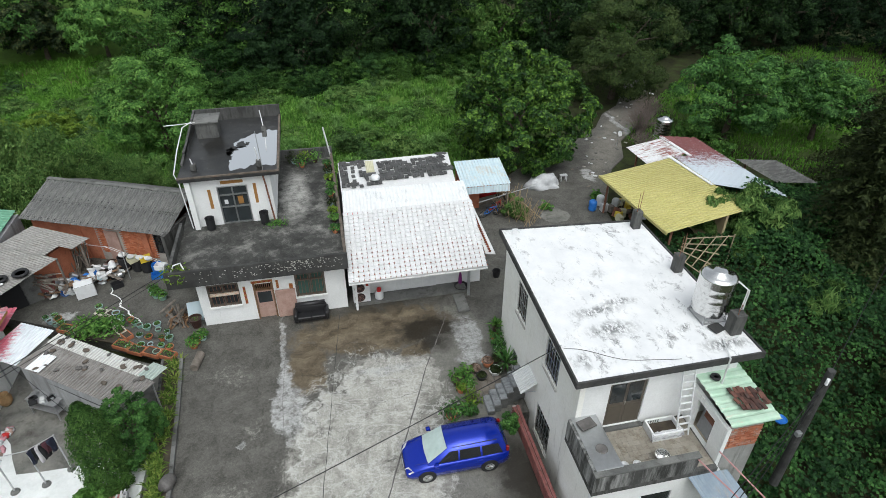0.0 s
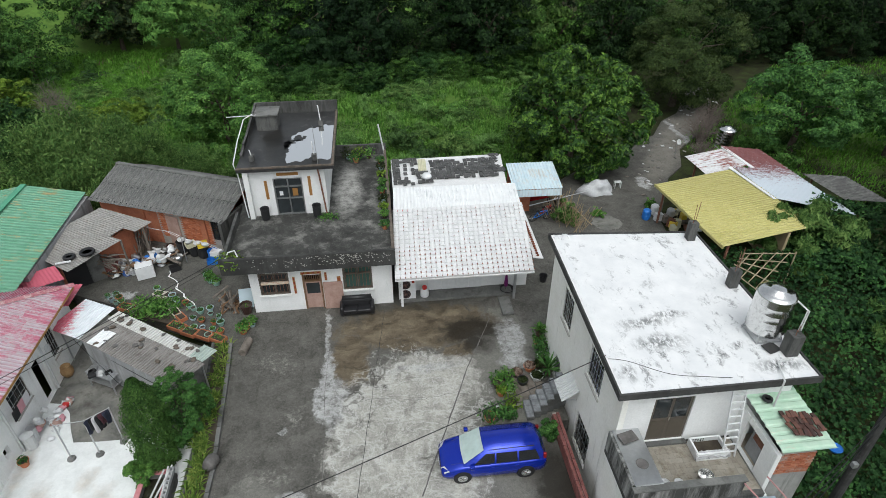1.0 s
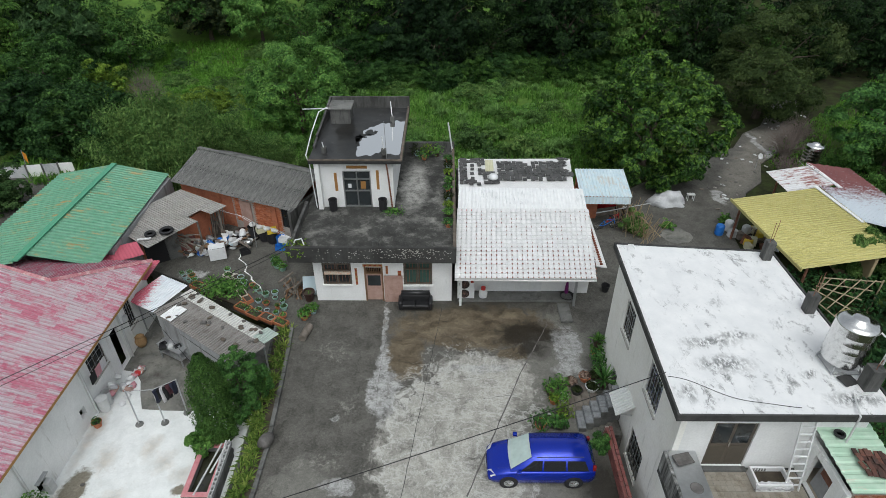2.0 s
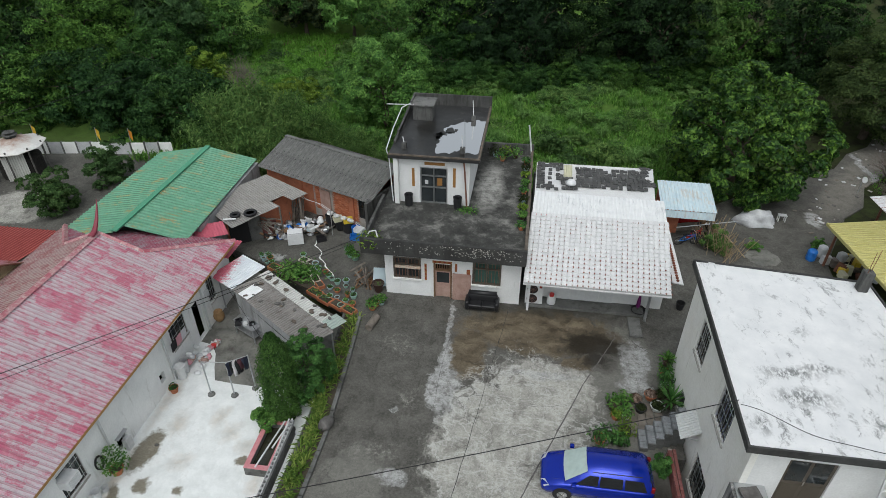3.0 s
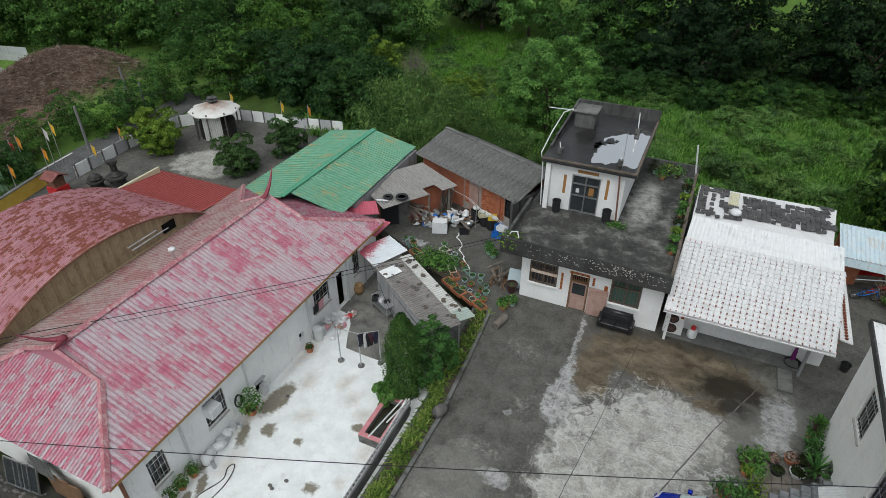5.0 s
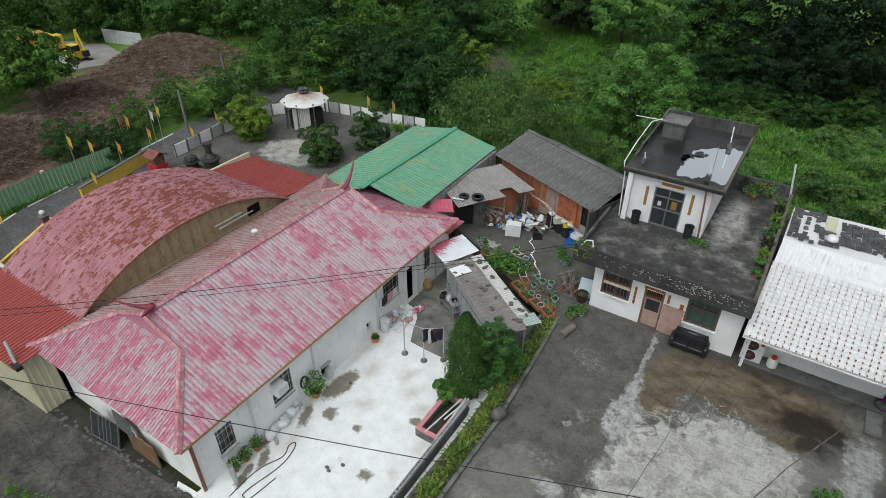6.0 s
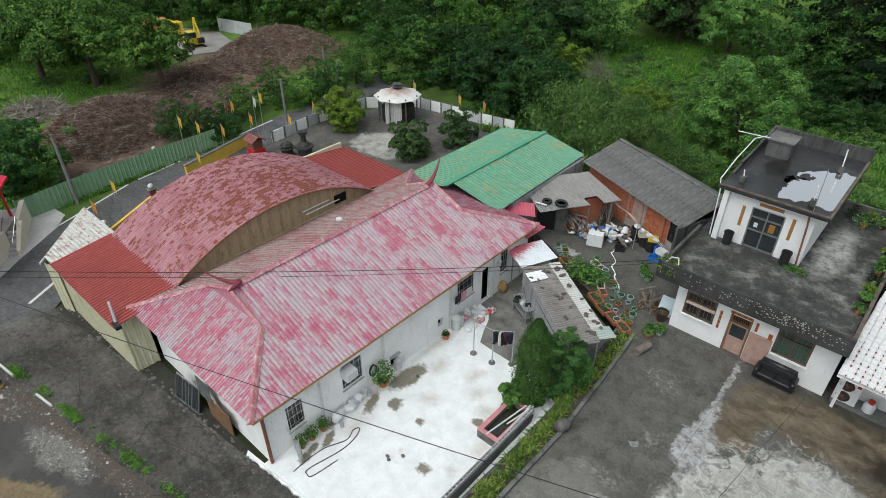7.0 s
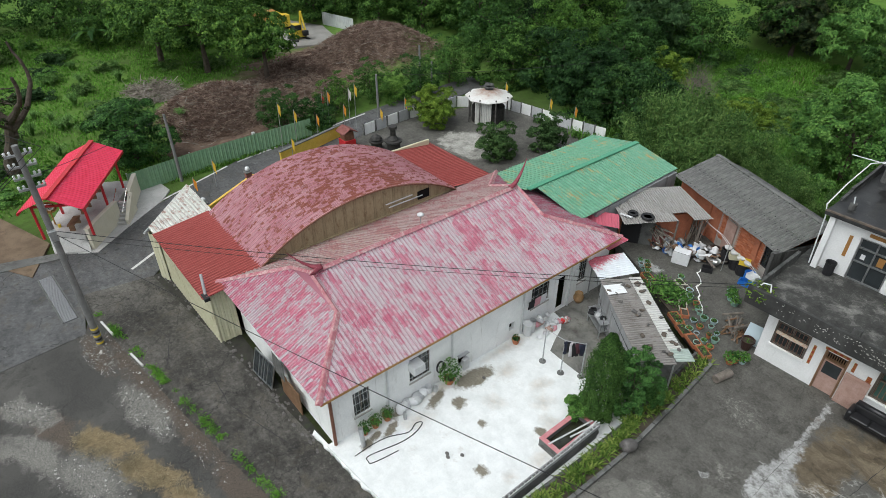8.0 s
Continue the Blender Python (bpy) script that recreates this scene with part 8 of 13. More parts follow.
for x, y, s in ((-78, 21, 0.9), (-72, 47, 1.1), (-66, 50, 1.1), (-80, 45, 1.2), (-88, 41, 1.2), (-74, 54, 1.2), (-62, 56, 1.1), (-92, 50, 1.3), (-84, 53, 1.3), (-98, 38, 1.3), (-78, 40.5, .9), (-66, 58, 1.2), (-90, 34, 1.2), (-92, 24, 1.2), (-95, 12, 1.2), (-96, 0, 1.1), (-80, 60, 1.3), (-84, 27, 1.0), (-86, 14, 0.9), (-85, 2, 0.9)):
    again(rnd.choice((F6, F2, F6)), x, y, s, rnd.uniform(0, 6.28))

# undergrowth along the foot of the forest
for i in range(46):
    x = -13 + i * 1.0 + rnd.uniform(-.6, .6)
    if x < 21:
        again(rnd.choice((F4, F5, F4)), x, 58.3 + 0.05 * (x + 5) + rnd.uniform(-1.3, 1.2), rnd.uniform(.28, .5), rnd.uniform(0, 6.28))
for x, y, s, k in ((36, 60.5, .8, F3), (41, 62, .8, F1), (46.5, 61.5, .85, F3), (52, 60.5, .8, F1), (57.5, 59, .8, F3), (62.5, 56, .8, F1), (66.5, 51, .85, F3), (33, 62.5, .8, F2), (49, 65.5, .95, F3), (58, 64, .95, F1), (68, 45, .8, F1)):
    again(k, x, y, s, rnd.uniform(0, 6.28))

# bamboo clumps behind the sheds
def bamboo(x, y, height, r, seed):
    t = thing("bamboo_clump", "feathery light green bamboo clump", "bamboo", (x, y, hill(x, y)), "bamboo behind the sheds")
    g = np.random.default_rng(seed)
    cs, ns = [], []
    bm = B()
    for i in range(17):
        a, k = g.uniform(0, 6.28), g.uniform(0.1, 1)
        base = Vector((0.35 * r * k * math.cos(a), 0.35 * r * k * math.sin(a), -0.2))
        hh = height * g.uniform(0.7, 1.05)
        tip = base + Vector((r * k * math.cos(a), r * k * math.sin(a), hh))
        prev = base
        for j in range(1, 6):
            u = j / 5
            p = base + Vector((r * k * math.cos(a) * u ** 2, r * k * math.sin(a) * u ** 2, hh * u * (1.12 - 0.12 * u * u)))
            cyl(bm, prev, p, 0.035 * (1.1 - u * 0.8), 0.035 * (1.0 - u * 0.8), 5)
            m = 230
            s = g.uniform(0, 1, m)[:, None]
            cs.append(np.array(prev) * (1 - s) + np.array(p) * s + g.normal(0, 0.24, (m, 3)) * (0.6 + u))
            ns.append(np.tile([0, 0, 0.6], (m, 1)))
            prev = p
    v, f = leaves(np.concatenate(cs), np.concatenate(ns), 0.075, seed, 0.8, 3.4, 0.4)
    raw("foliage", v, f, L_BAMB, t)
    me = bpy.data.meshes.new("culm")
    bm.to_mesh(me)
    bm.free()
    me.materials.append(M_BARK)
    new("culm", me).parent = t
    return t


BA = bamboo(-19.5, 37.0, 5.2, 2.6, 61)
for x, y, s in ((-17.6, 40.6, 0.9), (-21.8, 38.8, 1.05), (-20.3, 40.6, 1.1), (-12.6, 39.6, 0.55), (-24.0, 41.0, .8), (-14.8, 40.6, 0.62), (-10.2, 39.4, 0.45), (-18.2, 35.6, .85)):
    again(BA, x, y, s, rnd.uniform(0, 6.28))


# tall grass over the field
def grass(name, label, spots, seed, tall, mat, wide=0.045, kind="stuff"):
    """spots: arrays of x, y; each a bent blade of two faces."""
    g = np.random.default_rng(seed)
    x, y = spots
    n = len(x)
    z = np.array([hill(a, b) for a, b in zip(x, y)])
    h = tall * g.uniform(0.5, 1.25, n)
    a = g.uniform(0, 6.28, n)
    bx, by = np.cos(a) * h * g.uniform(0.2, 0.75, n), np.sin(a) * h * g.uniform(0.2, 0.75, n)
    wx, wy = -np.sin(a) * wide * g.uniform(.7, 1.5, n), np.cos(a) * wide * g.uniform(.7, 1.5, n)
    p0, p1 = np.stack([x - wx, y - wy, z], 1), np.stack([x + wx, y + wy, z], 1)
    m0 = np.stack([x + bx * .35 - wx, y + by * .35 - wy, z + h * .7], 1)
    m1 = np.stack([x + bx * .35 + wx, y + by * .35 + wy, z + h * .7], 1)
    tp = np.stack([x + bx, y + by, z + h * 0.85], 1)
    v = np.stack([p0, p1, m1, m0, tp], 1).reshape(-1, 3)
    f = []
    for i in range(n):
        f += [(5 * i, 5 * i + 1, 5 * i + 2, 5 * i + 3), (5 * i + 3, 5 * i + 2, 5 * i + 4)]
    ob = raw(name, v.tolist(), f, mat)
    return tagged(ob, label, "grass", kind=kind)


def scatter(seed, n, x0, x1, y0, y1, keep, clump=0.5):
    g = np.random.default_rng(seed)
    x, y = g.uniform(x0, x1, n), g.uniform(y0, y1, n)
    ok = np.array([keep(a, b) and noise.noise((a * clump, b * clump, seed)) > g.uniform(-0.55, 0.1) for a, b in zip(x, y)])
    return x[ok], y[ok]


grass("tall_grass", "tall bright green grass of the abandoned field", scatter(1, 105000, -34, 26, 36.5, 64, lambda a, b: not (a > 9 and b < 41 + (a - 14) * 1.05) and (a > -8 or b > 38)), 101, 0.55, L_GRASS, 0.03)
grass("meadow_grass", "green meadow grass on the clearing slope", scatter(2, 36000, -42, -12, 56, 70, lambda a, b: True), 102, 0.55, L_MEADOW, 0.035)
grass("rough_grass", "rough green grass beyond the lane", scatter(3, 60000, -96, -44, -14, 30, lambda a, b: not (a > -63 and b > 10.5) and a < -44.5 - 0.06 * b), 103, 0.26, L_MEADOW, 0.035)
grass("orchard_grass", "bright grass under the orchard trees", scatter(4, 52000, 24, 66, 30, 60, lambda a, b: b < 40 + (a - 22) * 0.95 and not (a < 31 and b < 35)), 104, 0.3, L_MEADOW, 0.028)


W1 = tree("weed_shrub", "rounded green weed shrub in the field", -3, 41, 1.5, 1.3, L_LIGHT, .11, 36, 44, 71, .04, low=-.9, bottom=0)
W2 = tree("weed_shrub", "dull green weed shrub in the field", 2, 43, 1.7, 1.4, L_PALE, .12, 36, 40, 72, .04, low=-.9, bottom=0)
W3 = tree("weed_shrub", "pale feathery weed shrub in the field", 6, 42, 1.4, 1.5, L_BAMB, .1, 36, 44, 73, .04, low=-.9, bottom=0, long=3.0)
for i in range(95):
    x, y = rnd.uniform(-34, 24), rnd.uniform(38.5, 59)
    if (x > 9 and y < 43 + (x - 14) * 1.05) or (-20 < x < -6 and y < 44) or (x < -14 and y < 48):
        continue
    again(rnd.choice((W1, W2, W3, W3, W2)), x, y, rnd.uniform(.45, 1.15), rnd.uniform(0, 6.28), sz=rnd.uniform(.3, .7))
for i in range(60):
    x, y = rnd.uniform(-92, -46), rnd.uniform(-12, 30)
    if x > -47 or (-66 < x and y > 11):
        continue
    again(rnd.choice((W1, W2, W3)), x, y, rnd.uniform(.5, 1.3), rnd.uniform(0, 6.28), sz=rnd.uniform(.4, .9))
for i in range(34):
    again(rnd.choice((W1, W3, W2)), rnd.uniform(-40, -14), rnd.uniform(57, 68), rnd.uniform(.5, 1.1), rnd.uniform(0, 6.28), sz=rnd.uniform(.3, .8))
for i in range(30):
    x, y = rnd.uniform(26, 56), rnd.uniform(36, 54)
    if y < 34 + (x - 20) * 0.95:
        again(rnd.choice((W1, W2)), x, y, rnd.uniform(.5, 1.2), rnd.uniform(0, 6.28))


# arching tufts of reed grass that stand out of the field
def tuft(x, y, r, tall, seed, label):
    g = np.random.default_rng(seed)
    vs, fs = [], []
    for i in range(150):
        a, k, h = g.uniform(0, 6.28), g.uniform(0.25, 1.0), tall * g.uniform(0.6, 1.1)
        ca, sa, w = math.cos(a), math.sin(a), g.uniform(0.018, 0.034)
        b0 = len(vs)
        for u in (0.0, 0.45, 0.8):
            rr, zz = r * k * u * u + 0.12 * k, h * (1.5 * u - 0.75 * u * u)
            vs += [(rr * ca - w * sa * (1 - u * .5), rr * sa + w * ca * (1 - u * .5), zz), (rr * ca + w * sa * (1 - u * .5), rr * sa - w * ca * (1 - u * .5), zz)]
        vs.append((r * k * 1.15 * ca, r * k * 1.15 * sa, h * 0.6))
        fs += [(b0, b0 + 1, b0 + 3, b0 + 2), (b0 + 2, b0 + 3, b0 + 5, b0 + 4), (b0 + 4, b0 + 5, b0 + 6)]
    ob = raw("reed_tuft", vs, fs, L_REED)
    ob.location = (x, y, hill(x, y))
    return tagged(ob, label, "grass", "reed tufts")


T1 = tuft(-1.5, 40.5, 1.0, 1.15, 201, "arching tuft of pale reed grass in the field")
T2 = tuft(3.5, 46.0, 0.8, 1.3, 202, "upright tuft of pale reed grass in the field")
for i in range(150):
    x, y = rnd.uniform(-34, 22), rnd.uniform(37.5, 58)
    if (x > 8 and y < 44 + (x - 14) * 1.05) or (-21 < x < -5 and y < 44) or (x < -15 and y < 50):
        continue
    again(rnd.choice((T1, T2)), x, y, rnd.uniform(.6, 1.25), rnd.uniform(0, 6.28))
for i in range(50):
    x, y = rnd.uniform(-80, -50), rnd.uniform(-10, 14)
    again(rnd.choice((T1, T2)), x, y, rnd.uniform(.6, 1.2), rnd.uniform(0, 6.28))


# vines over the slope east of the white house
L_VINE2 = leafy("young_vine_leaf", (0.014, 0.048, 0.013), (0.034, 0.095, 0.024), (0.075, 0.17, 0.045), 0.28)


def vine_cover():
    g = np.random.default_rng(9)
    n = 52000
    x, y = g.uniform(13.6, 34, n), g.uniform(4, 28.5, n)
    ok = (x > 13.7) & ~((x < 17.4) & (y > 20.5)) & ~((x < 22.8) & (y > 25.0)) & (x + y * 0.1 > 13.9)
    x, y = x[ok], y[ok]
    lump = np.array([noise.noise((a * .8, b * .8, 6.0)) + .6 * noise.noise((a * 2.1, b * 2.1, 2.0)) for a, b in zip(x, y)])
    z = np.array([vine_h(a, b) for a, b in zip(x, y)]) + g.uniform(-.3, .2, len(x)) + .4 * lump
    c = np.stack([x, y, z], 1)
    young = lump + .5 * np.array([noise.noise((a * .25, b * .25, 8.0)) for a, b in zip(x, y)]) + g.normal(0, .18, len(x)) > .12
    for m, mat, size, lab in ((~young, L_VINE, .2, "thick cover of broad-leaved green creeper on the slope"), (young, L_VINE2, .15, "lighter young creeper leaves over the slope")):
        v, f = leaves(c[m], np.tile([-0.1, -0.35, 1.0], (int(m.sum()), 1)), size, 3, 0.42, 1.1)
        tagged(raw("vine_cover", v.tolist(), f, mat), lab, "creeper", kind="stuff")


def vine_h(x, y):
    return 0.1 - 1.0 * smooth(16.0, 13.0, y) + 1.3 * smooth(20.5, 24, x) * 0.6 + 0.9 * noise.noise((x * 0.3, y * 0.3, 1.7)) + 1.4 * smooth(16.5, 20, y) * smooth(30, 18, x) + 0.9 * smooth(22.5, 25, x) * smooth(19, 24, y) - 1.6 * math.exp(-((x - 18.8) ** 2 + (y - 22.5) ** 2) / 4.0)


vine_cover()


# banana plants at the field's edge
def banana(x, y, h, seed):
    t = thing("banana_plant", "banana plant with long arching torn leaves", "plant", (x, y, hill(x, y)), "banana plants")
    g = random.Random(seed)
    st = B()
    cyl(st, (x, y, hill(x, y) - .2), (x, y, hill(x, y) + h * .55), .16, .1, 8)
    part("stem", st, L_CYP, t)
    for k in range(8):
        a = k * .785 + g.uniform(-.3, .3)
        bm = B()
        prev = None
        for i in range(9):
            u = i / 8
            r = h * .62 * u
            z = hill(x, y) + h * (.5 + .55 * u - .62 * u * u) * g.uniform(.98, 1.02)
            w = .3 * math.sin(math.pi * min(1, u * .92 + .06)) + .02
            c = Vector((x + r * math.cos(a), y + r * math.sin(a), z))
            n = Vector((-math.sin(a), math.cos(a), 0)) * w
            cur = (bm.verts.new(c - n - Vector((0, 0, w * .3))), bm.verts.new(c), bm.verts.new(c + n - Vector((0, 0, w * .3))))
            if prev:
                bm.faces.new((prev[0], cur[0], cur[1], prev[1]))
                bm.faces.new((prev[1], cur[1], cur[2], prev[2]))
            prev = cur
        part("leaf", bm, L_WEST, t)


for i, (x, y, h) in enumerate(((-83.5, 15.2, 5.5), (-81.5, 16.8, 4.8), (-84.5, 17.5, 5.0), (-82.0, 13.6, 4.2))):
    banana(x, y, h, 40 + i)


tree("bright_shrub_tree", "yellow-green leafy shrub tree among the dark thicket", -31.5, 54.0, 4.2, 2.0, L_YEL, 0.13, 90, 60, 88, 0.1, low=-0.8, bottom=0.0, clump_r=.17)
YS = tree("yellow_weed_shrub", "yellow-green tall weed shrub at the meadow's edge", -22.6, 52.5, 1.9, 1.3, L_YEL, 0.12, 50, 50, 89, 0.05, low=-0.8, bottom=0.0)
for x, y, s in ((-21.2, 53.6, .8), (-24.3, 51.6, .9), (-20.2, 51.8, .7), (-18.6, 53.4, .6)):
    again(YS, x, y, s, rnd.uniform(0, 6.28))
# feathery bamboo beside the yellow shed and tall grass among the creeper
tree("bamboo_bush", "feathery green bamboo bush spilling over the sheet roofs", 23.6, 25.2, 3.5, 2.0, L_BAMB, .085, 110, 100, 81, .05, z=0.0, low=-.8, bottom=0, long=3.4, droop=.5)
tree("bamboo_bush", "low feathery bamboo bush beside the yellow roof", 21.9, 26.5, 3.0, 1.1, L_BAMB, .08, 50, 100, 82, .04, z=0.3, low=-.8, bottom=0, long=3.4, droop=.5)
tree("tall_grass", "tuft of long drooping grass among the creeper", 23.8, 18.8, 1.3, 1.2, L_BAMB, .07, 24, 60, 83, .03, z=0.2, low=-.6, bottom=0, long=6.0, droop=.7)
# ---- the car ----
M_LAMPR = plain("dark_red_lamp_lens", (0.22, 0.008, 0.01), 0.2, 0, 0.5, 0.2, 6)


def car():
    paint = Mat("metallic_blue_paint")
    n = paint.noise(paint.place(), 60, 2)
    m_paint = paint.done(paint.mix(paint.ramp(n, (0.3, 0.0), (0.7, 1.0)), (0.002, 0.02, 0.33), (0.004, 0.03, 0.44)), 0.22, 0.5, None, 0.4, 0.6)
    m_glass = glass_mat("tinted_car_glass", (0.012, 0.013, 0.015), 0.04)
    shade = plain("silver_sunshade_behind_glass", (0.45, 0.55, 0.52), 0.25, 0.0, 0.6, 0.25, 4, 0.6)
    c = thing("car", "bright blue five-door family car parked on the concrete", "car", (3.55, 14.18, 0))
    X, Y = 1.42, 14.18
    def loft(stations, closed=True):
        bm = B()
        rows = []
        for x, sec in stations:
            full = [(-y, z) for y, z in sec] + [(y, z) for y, z in sec[::-1]]
            rows.append([bm.verts.new((X + x, Y + y, z)) for y, z in full])
        for a, b in zip(rows, rows[1:]):
            k = len(a)
            for i in range(k - 1):
                bm.faces.new((a[i], a[i + 1], b[i + 1], b[i]))
        bm.faces.new(rows[0])
        bm.faces.new(rows[-1][::-1])
        bmesh.ops.recalc_face_normals(bm, faces=bm.faces)
        return bm
    def sec(w, lo, belt, crown, sh=0.9):
        return [(w * 0.86, lo), (w * 0.99, lo + 0.12), (w, (lo + belt) / 2), (w * 0.985, belt - 0.07), (w * sh, belt), (w * 0.5, belt + crown * 0.8), (0.001, belt + crown)]
    low = [(0.0, sec(0.62, 0.28, 0.56, 0.02)), (0.06, sec(0.74, 0.22, 0.62, 0.03)), (0.25, sec(0.82, 0.2, 0.73, 0.05)), (0.6, sec(0.85, 0.2, 0.84, 0.06)), (0.95, sec(0.86, 0.2, 0.93, 0.05)),
           (1.5, sec(0.865, 0.2, 0.95, 0.03)), (2.6, sec(0.87, 0.2, 0.97, 0.03)), (3.6, sec(0.865, 0.2, 0.99, 0.03)), (4.05, sec(0.84, 0.23, 1.0, 0.03)), (4.25, sec(0.78, 0.3, 0.96, 0.02)), (4.32, sec(0.7, 0.34, 0.9, 0.02))]
    body = part("body", loft(low), m_paint, c, "blue metallic body shell", smooth=True)
    cab = [(0.88, [(0.78, 0.93), (0.6, 0.955), (0.001, 0.99)]), (1.25, [(0.8, 0.95), (0.69, 1.22), (0.001, 1.27)]), (1.72, [(0.81, 0.96), (0.63, 1.5), (0.001, 1.56)]), (2.3, [(0.82, 0.97), (0.63, 1.55), (0.001, 1.61)]),
           (3.2, [(0.82, 0.98), (0.63, 1.56), (0.001, 1.62)]), (3.9, [(0.8, 0.99), (0.61, 1.53), (0.001, 1.58)]), (4.1, [(0.78, 1.0), (0.63, 1.35), (0.001, 1.4)]), (4.24, [(0.74, 0.99), (0.66, 1.02), (0.001, 1.03)])]
    part("cabin", loft(cab), m_paint, c, smooth=True)
    ws = B()
    q = [(0.93, 0.70, 1.0), (0.93, -0.70, 1.0), (1.7, -0.56, 1.555), (1.7, 0.56, 1.555)]
    grid = []
    for j in range(5):
        row = []
        for i in range(7):
            u, v = i / 6 * 2 - 1, j / 4
            w = 0.70 + (0.57 - 0.70) * v
            row.append(ws.verts.new((X + 0.91 + 0.79 * v - 0.06 * (1 - u * u) * (1 - v * 0.6), Y + u * w, 0.985 + 0.59 * v + 0.012 + 0.035 * (1 - u * u))))
        grid.append(row)
    for a, b in zip(grid, grid[1:]):
        for i in range(6):
            ws.faces.new((a[i], a[i + 1], b[i + 1], b[i]))
    part("windscreen", ws, shade, c, "windscreen with a pale sunshade behind it", smooth=True)
    for s in (-1, 1):
        for x0, x1, r0, r1 in ((1.3, 2.12, 1.78, 2.14), (2.2, 3.06, 2.2, 3.04), (3.14, 3.98, 3.12, 3.8)):
            bm = B()
            lo, hi = 1.0, 1.46
            def pt(x, z):
                k = (z - 0.97) / 0.58
                return (X + x, Y + s * (0.825 - 0.19 * k + 0.008), z)
            vs = [bm.verts.new(pt(x0, lo + 0.02)), bm.verts.new(pt(x1, lo + 0.03)), bm.verts.new(pt(r1, hi)), bm.verts.new(pt(r0, hi))]
            bm.faces.new(vs if s < 0 else vs[::-1])
            part("side_window", bm, m_glass, c)
        part("mirror", box(B(), X + 1.12, X + 1.3, Y + s * 0.86 - (0.0 if s > 0 else 0.16), Y + s * 0.86 + (0.16 if s > 0 else 0.0), 0.98, 1.12, 0.03), m_paint, c)
        part("roof_rail", cyl(B(), (X + 1.9, Y + s * 0.6, 1.6), (X + 3.75, Y + s * 0.58, 1.61), 0.018, n=6), M_BLACK, c)
        hl = B()
        vs = [hl.verts.new(v) for v in ((X + 0.02, Y + s * 0.45, 0.55), (X + 0.14, Y + s * 0.77, 0.58), (X + 0.33, Y + s * 0.8, 0.72), (X + 0.16, Y + s * 0.5, 0.7))]
        hl.faces.new(vs if s < 0 else vs[::-1])
        ex = bmesh.ops.extrude_face_region(hl, geom=list(hl.faces))
        bmesh.ops.translate(hl, verts=[v for v in ex["geom"] if isinstance(v, bmesh.types.BMVert)], vec=(-0.03, 0, 0.025))
        bmesh.ops.recalc_face_normals(hl, faces=hl.faces)
        part("headlight", hl, plain("headlight_lens", (0.7, 0.72, 0.74), 0.1, 0.3), c)
        part("tail_light", box(B(), X + 4.14, X + 4.28, Y + s * 0.69 - 0.06, Y + s * 0.69 + 0.06, 0.92, 1.2, 0.03), M_LAMPR, c)
        for hx in (2.0, 2.95):
            part("door_handle", box(B(), X + hx, X + hx + 0.18, Y + s * 0.872 - 0.015, Y + s * 0.872 + 0.015, 0.83, 0.86, 0.008), m_paint, c)
        for wx in (0.85, 3.45):
            part("wheel_arch", cyl(B(), (X + wx, Y + s * 0.6, 0.33), (X + wx, Y + s * 0.874, 0.33), 0.37, n=22), M_BLACK, c)
            w = part("wheel", cyl(B(), (X + wx, Y + s * 0.66, 0.31), (X + wx, Y + s * 0.886, 0.31), 0.31, n=24), M_BLACK, c)
            part("rim", cyl(B(), (X + wx, Y + s * 0.80, 0.31), (X + wx, Y + s * 0.892, 0.31), 0.2, n=18), M_ALU, w)
            sp = B()
            for k in range(5):
                a = k * 1.2566
                cyl(sp, (X + wx, Y + s * 0.896, 0.31), (X + wx + 0.18 * math.cos(a), Y + s * 0.896, 0.31 + 0.18 * math.sin(a)), 0.03, 0.02, 5)
            part("spoke", sp, M_STEEL, w)
    rw = B()
    vs = [rw.verts.new(v) for v in ((X + 4.245, Y - 0.62, 1.06), (X + 4.245, Y + 0.62, 1.06), (X + 4.07, Y + 0.55, 1.42), (X + 4.07, Y - 0.55, 1.42))]
    rw.faces.new(vs)
    part("rear_window", rw, m_glass, c)
    part("number_plate", box(B(), X - 0.03, X - 0.01, Y - 0.18, Y + 0.18, 0.36, 0.46), M_WHITEP, c)
    part("grille", box(B(), X - 0.02, X + 0.03, Y - 0.36, Y + 0.36, 0.5, 0.58, 0.01), M_BLACK, c)
    part("seam", tube(B(), [(X + 0.4, Y - 0.55, 0.845), (X + 0.9, Y - 0.62, 0.955), (X + 0.9, Y + 0.62, 0.955), (X + 0.4, Y + 0.55, 0.845)], 0.006, 4), M_BLACK, c)
    c.scale = (0.925, 0.925, 0.925)
    c.location.x = 3.54
    return c


car()


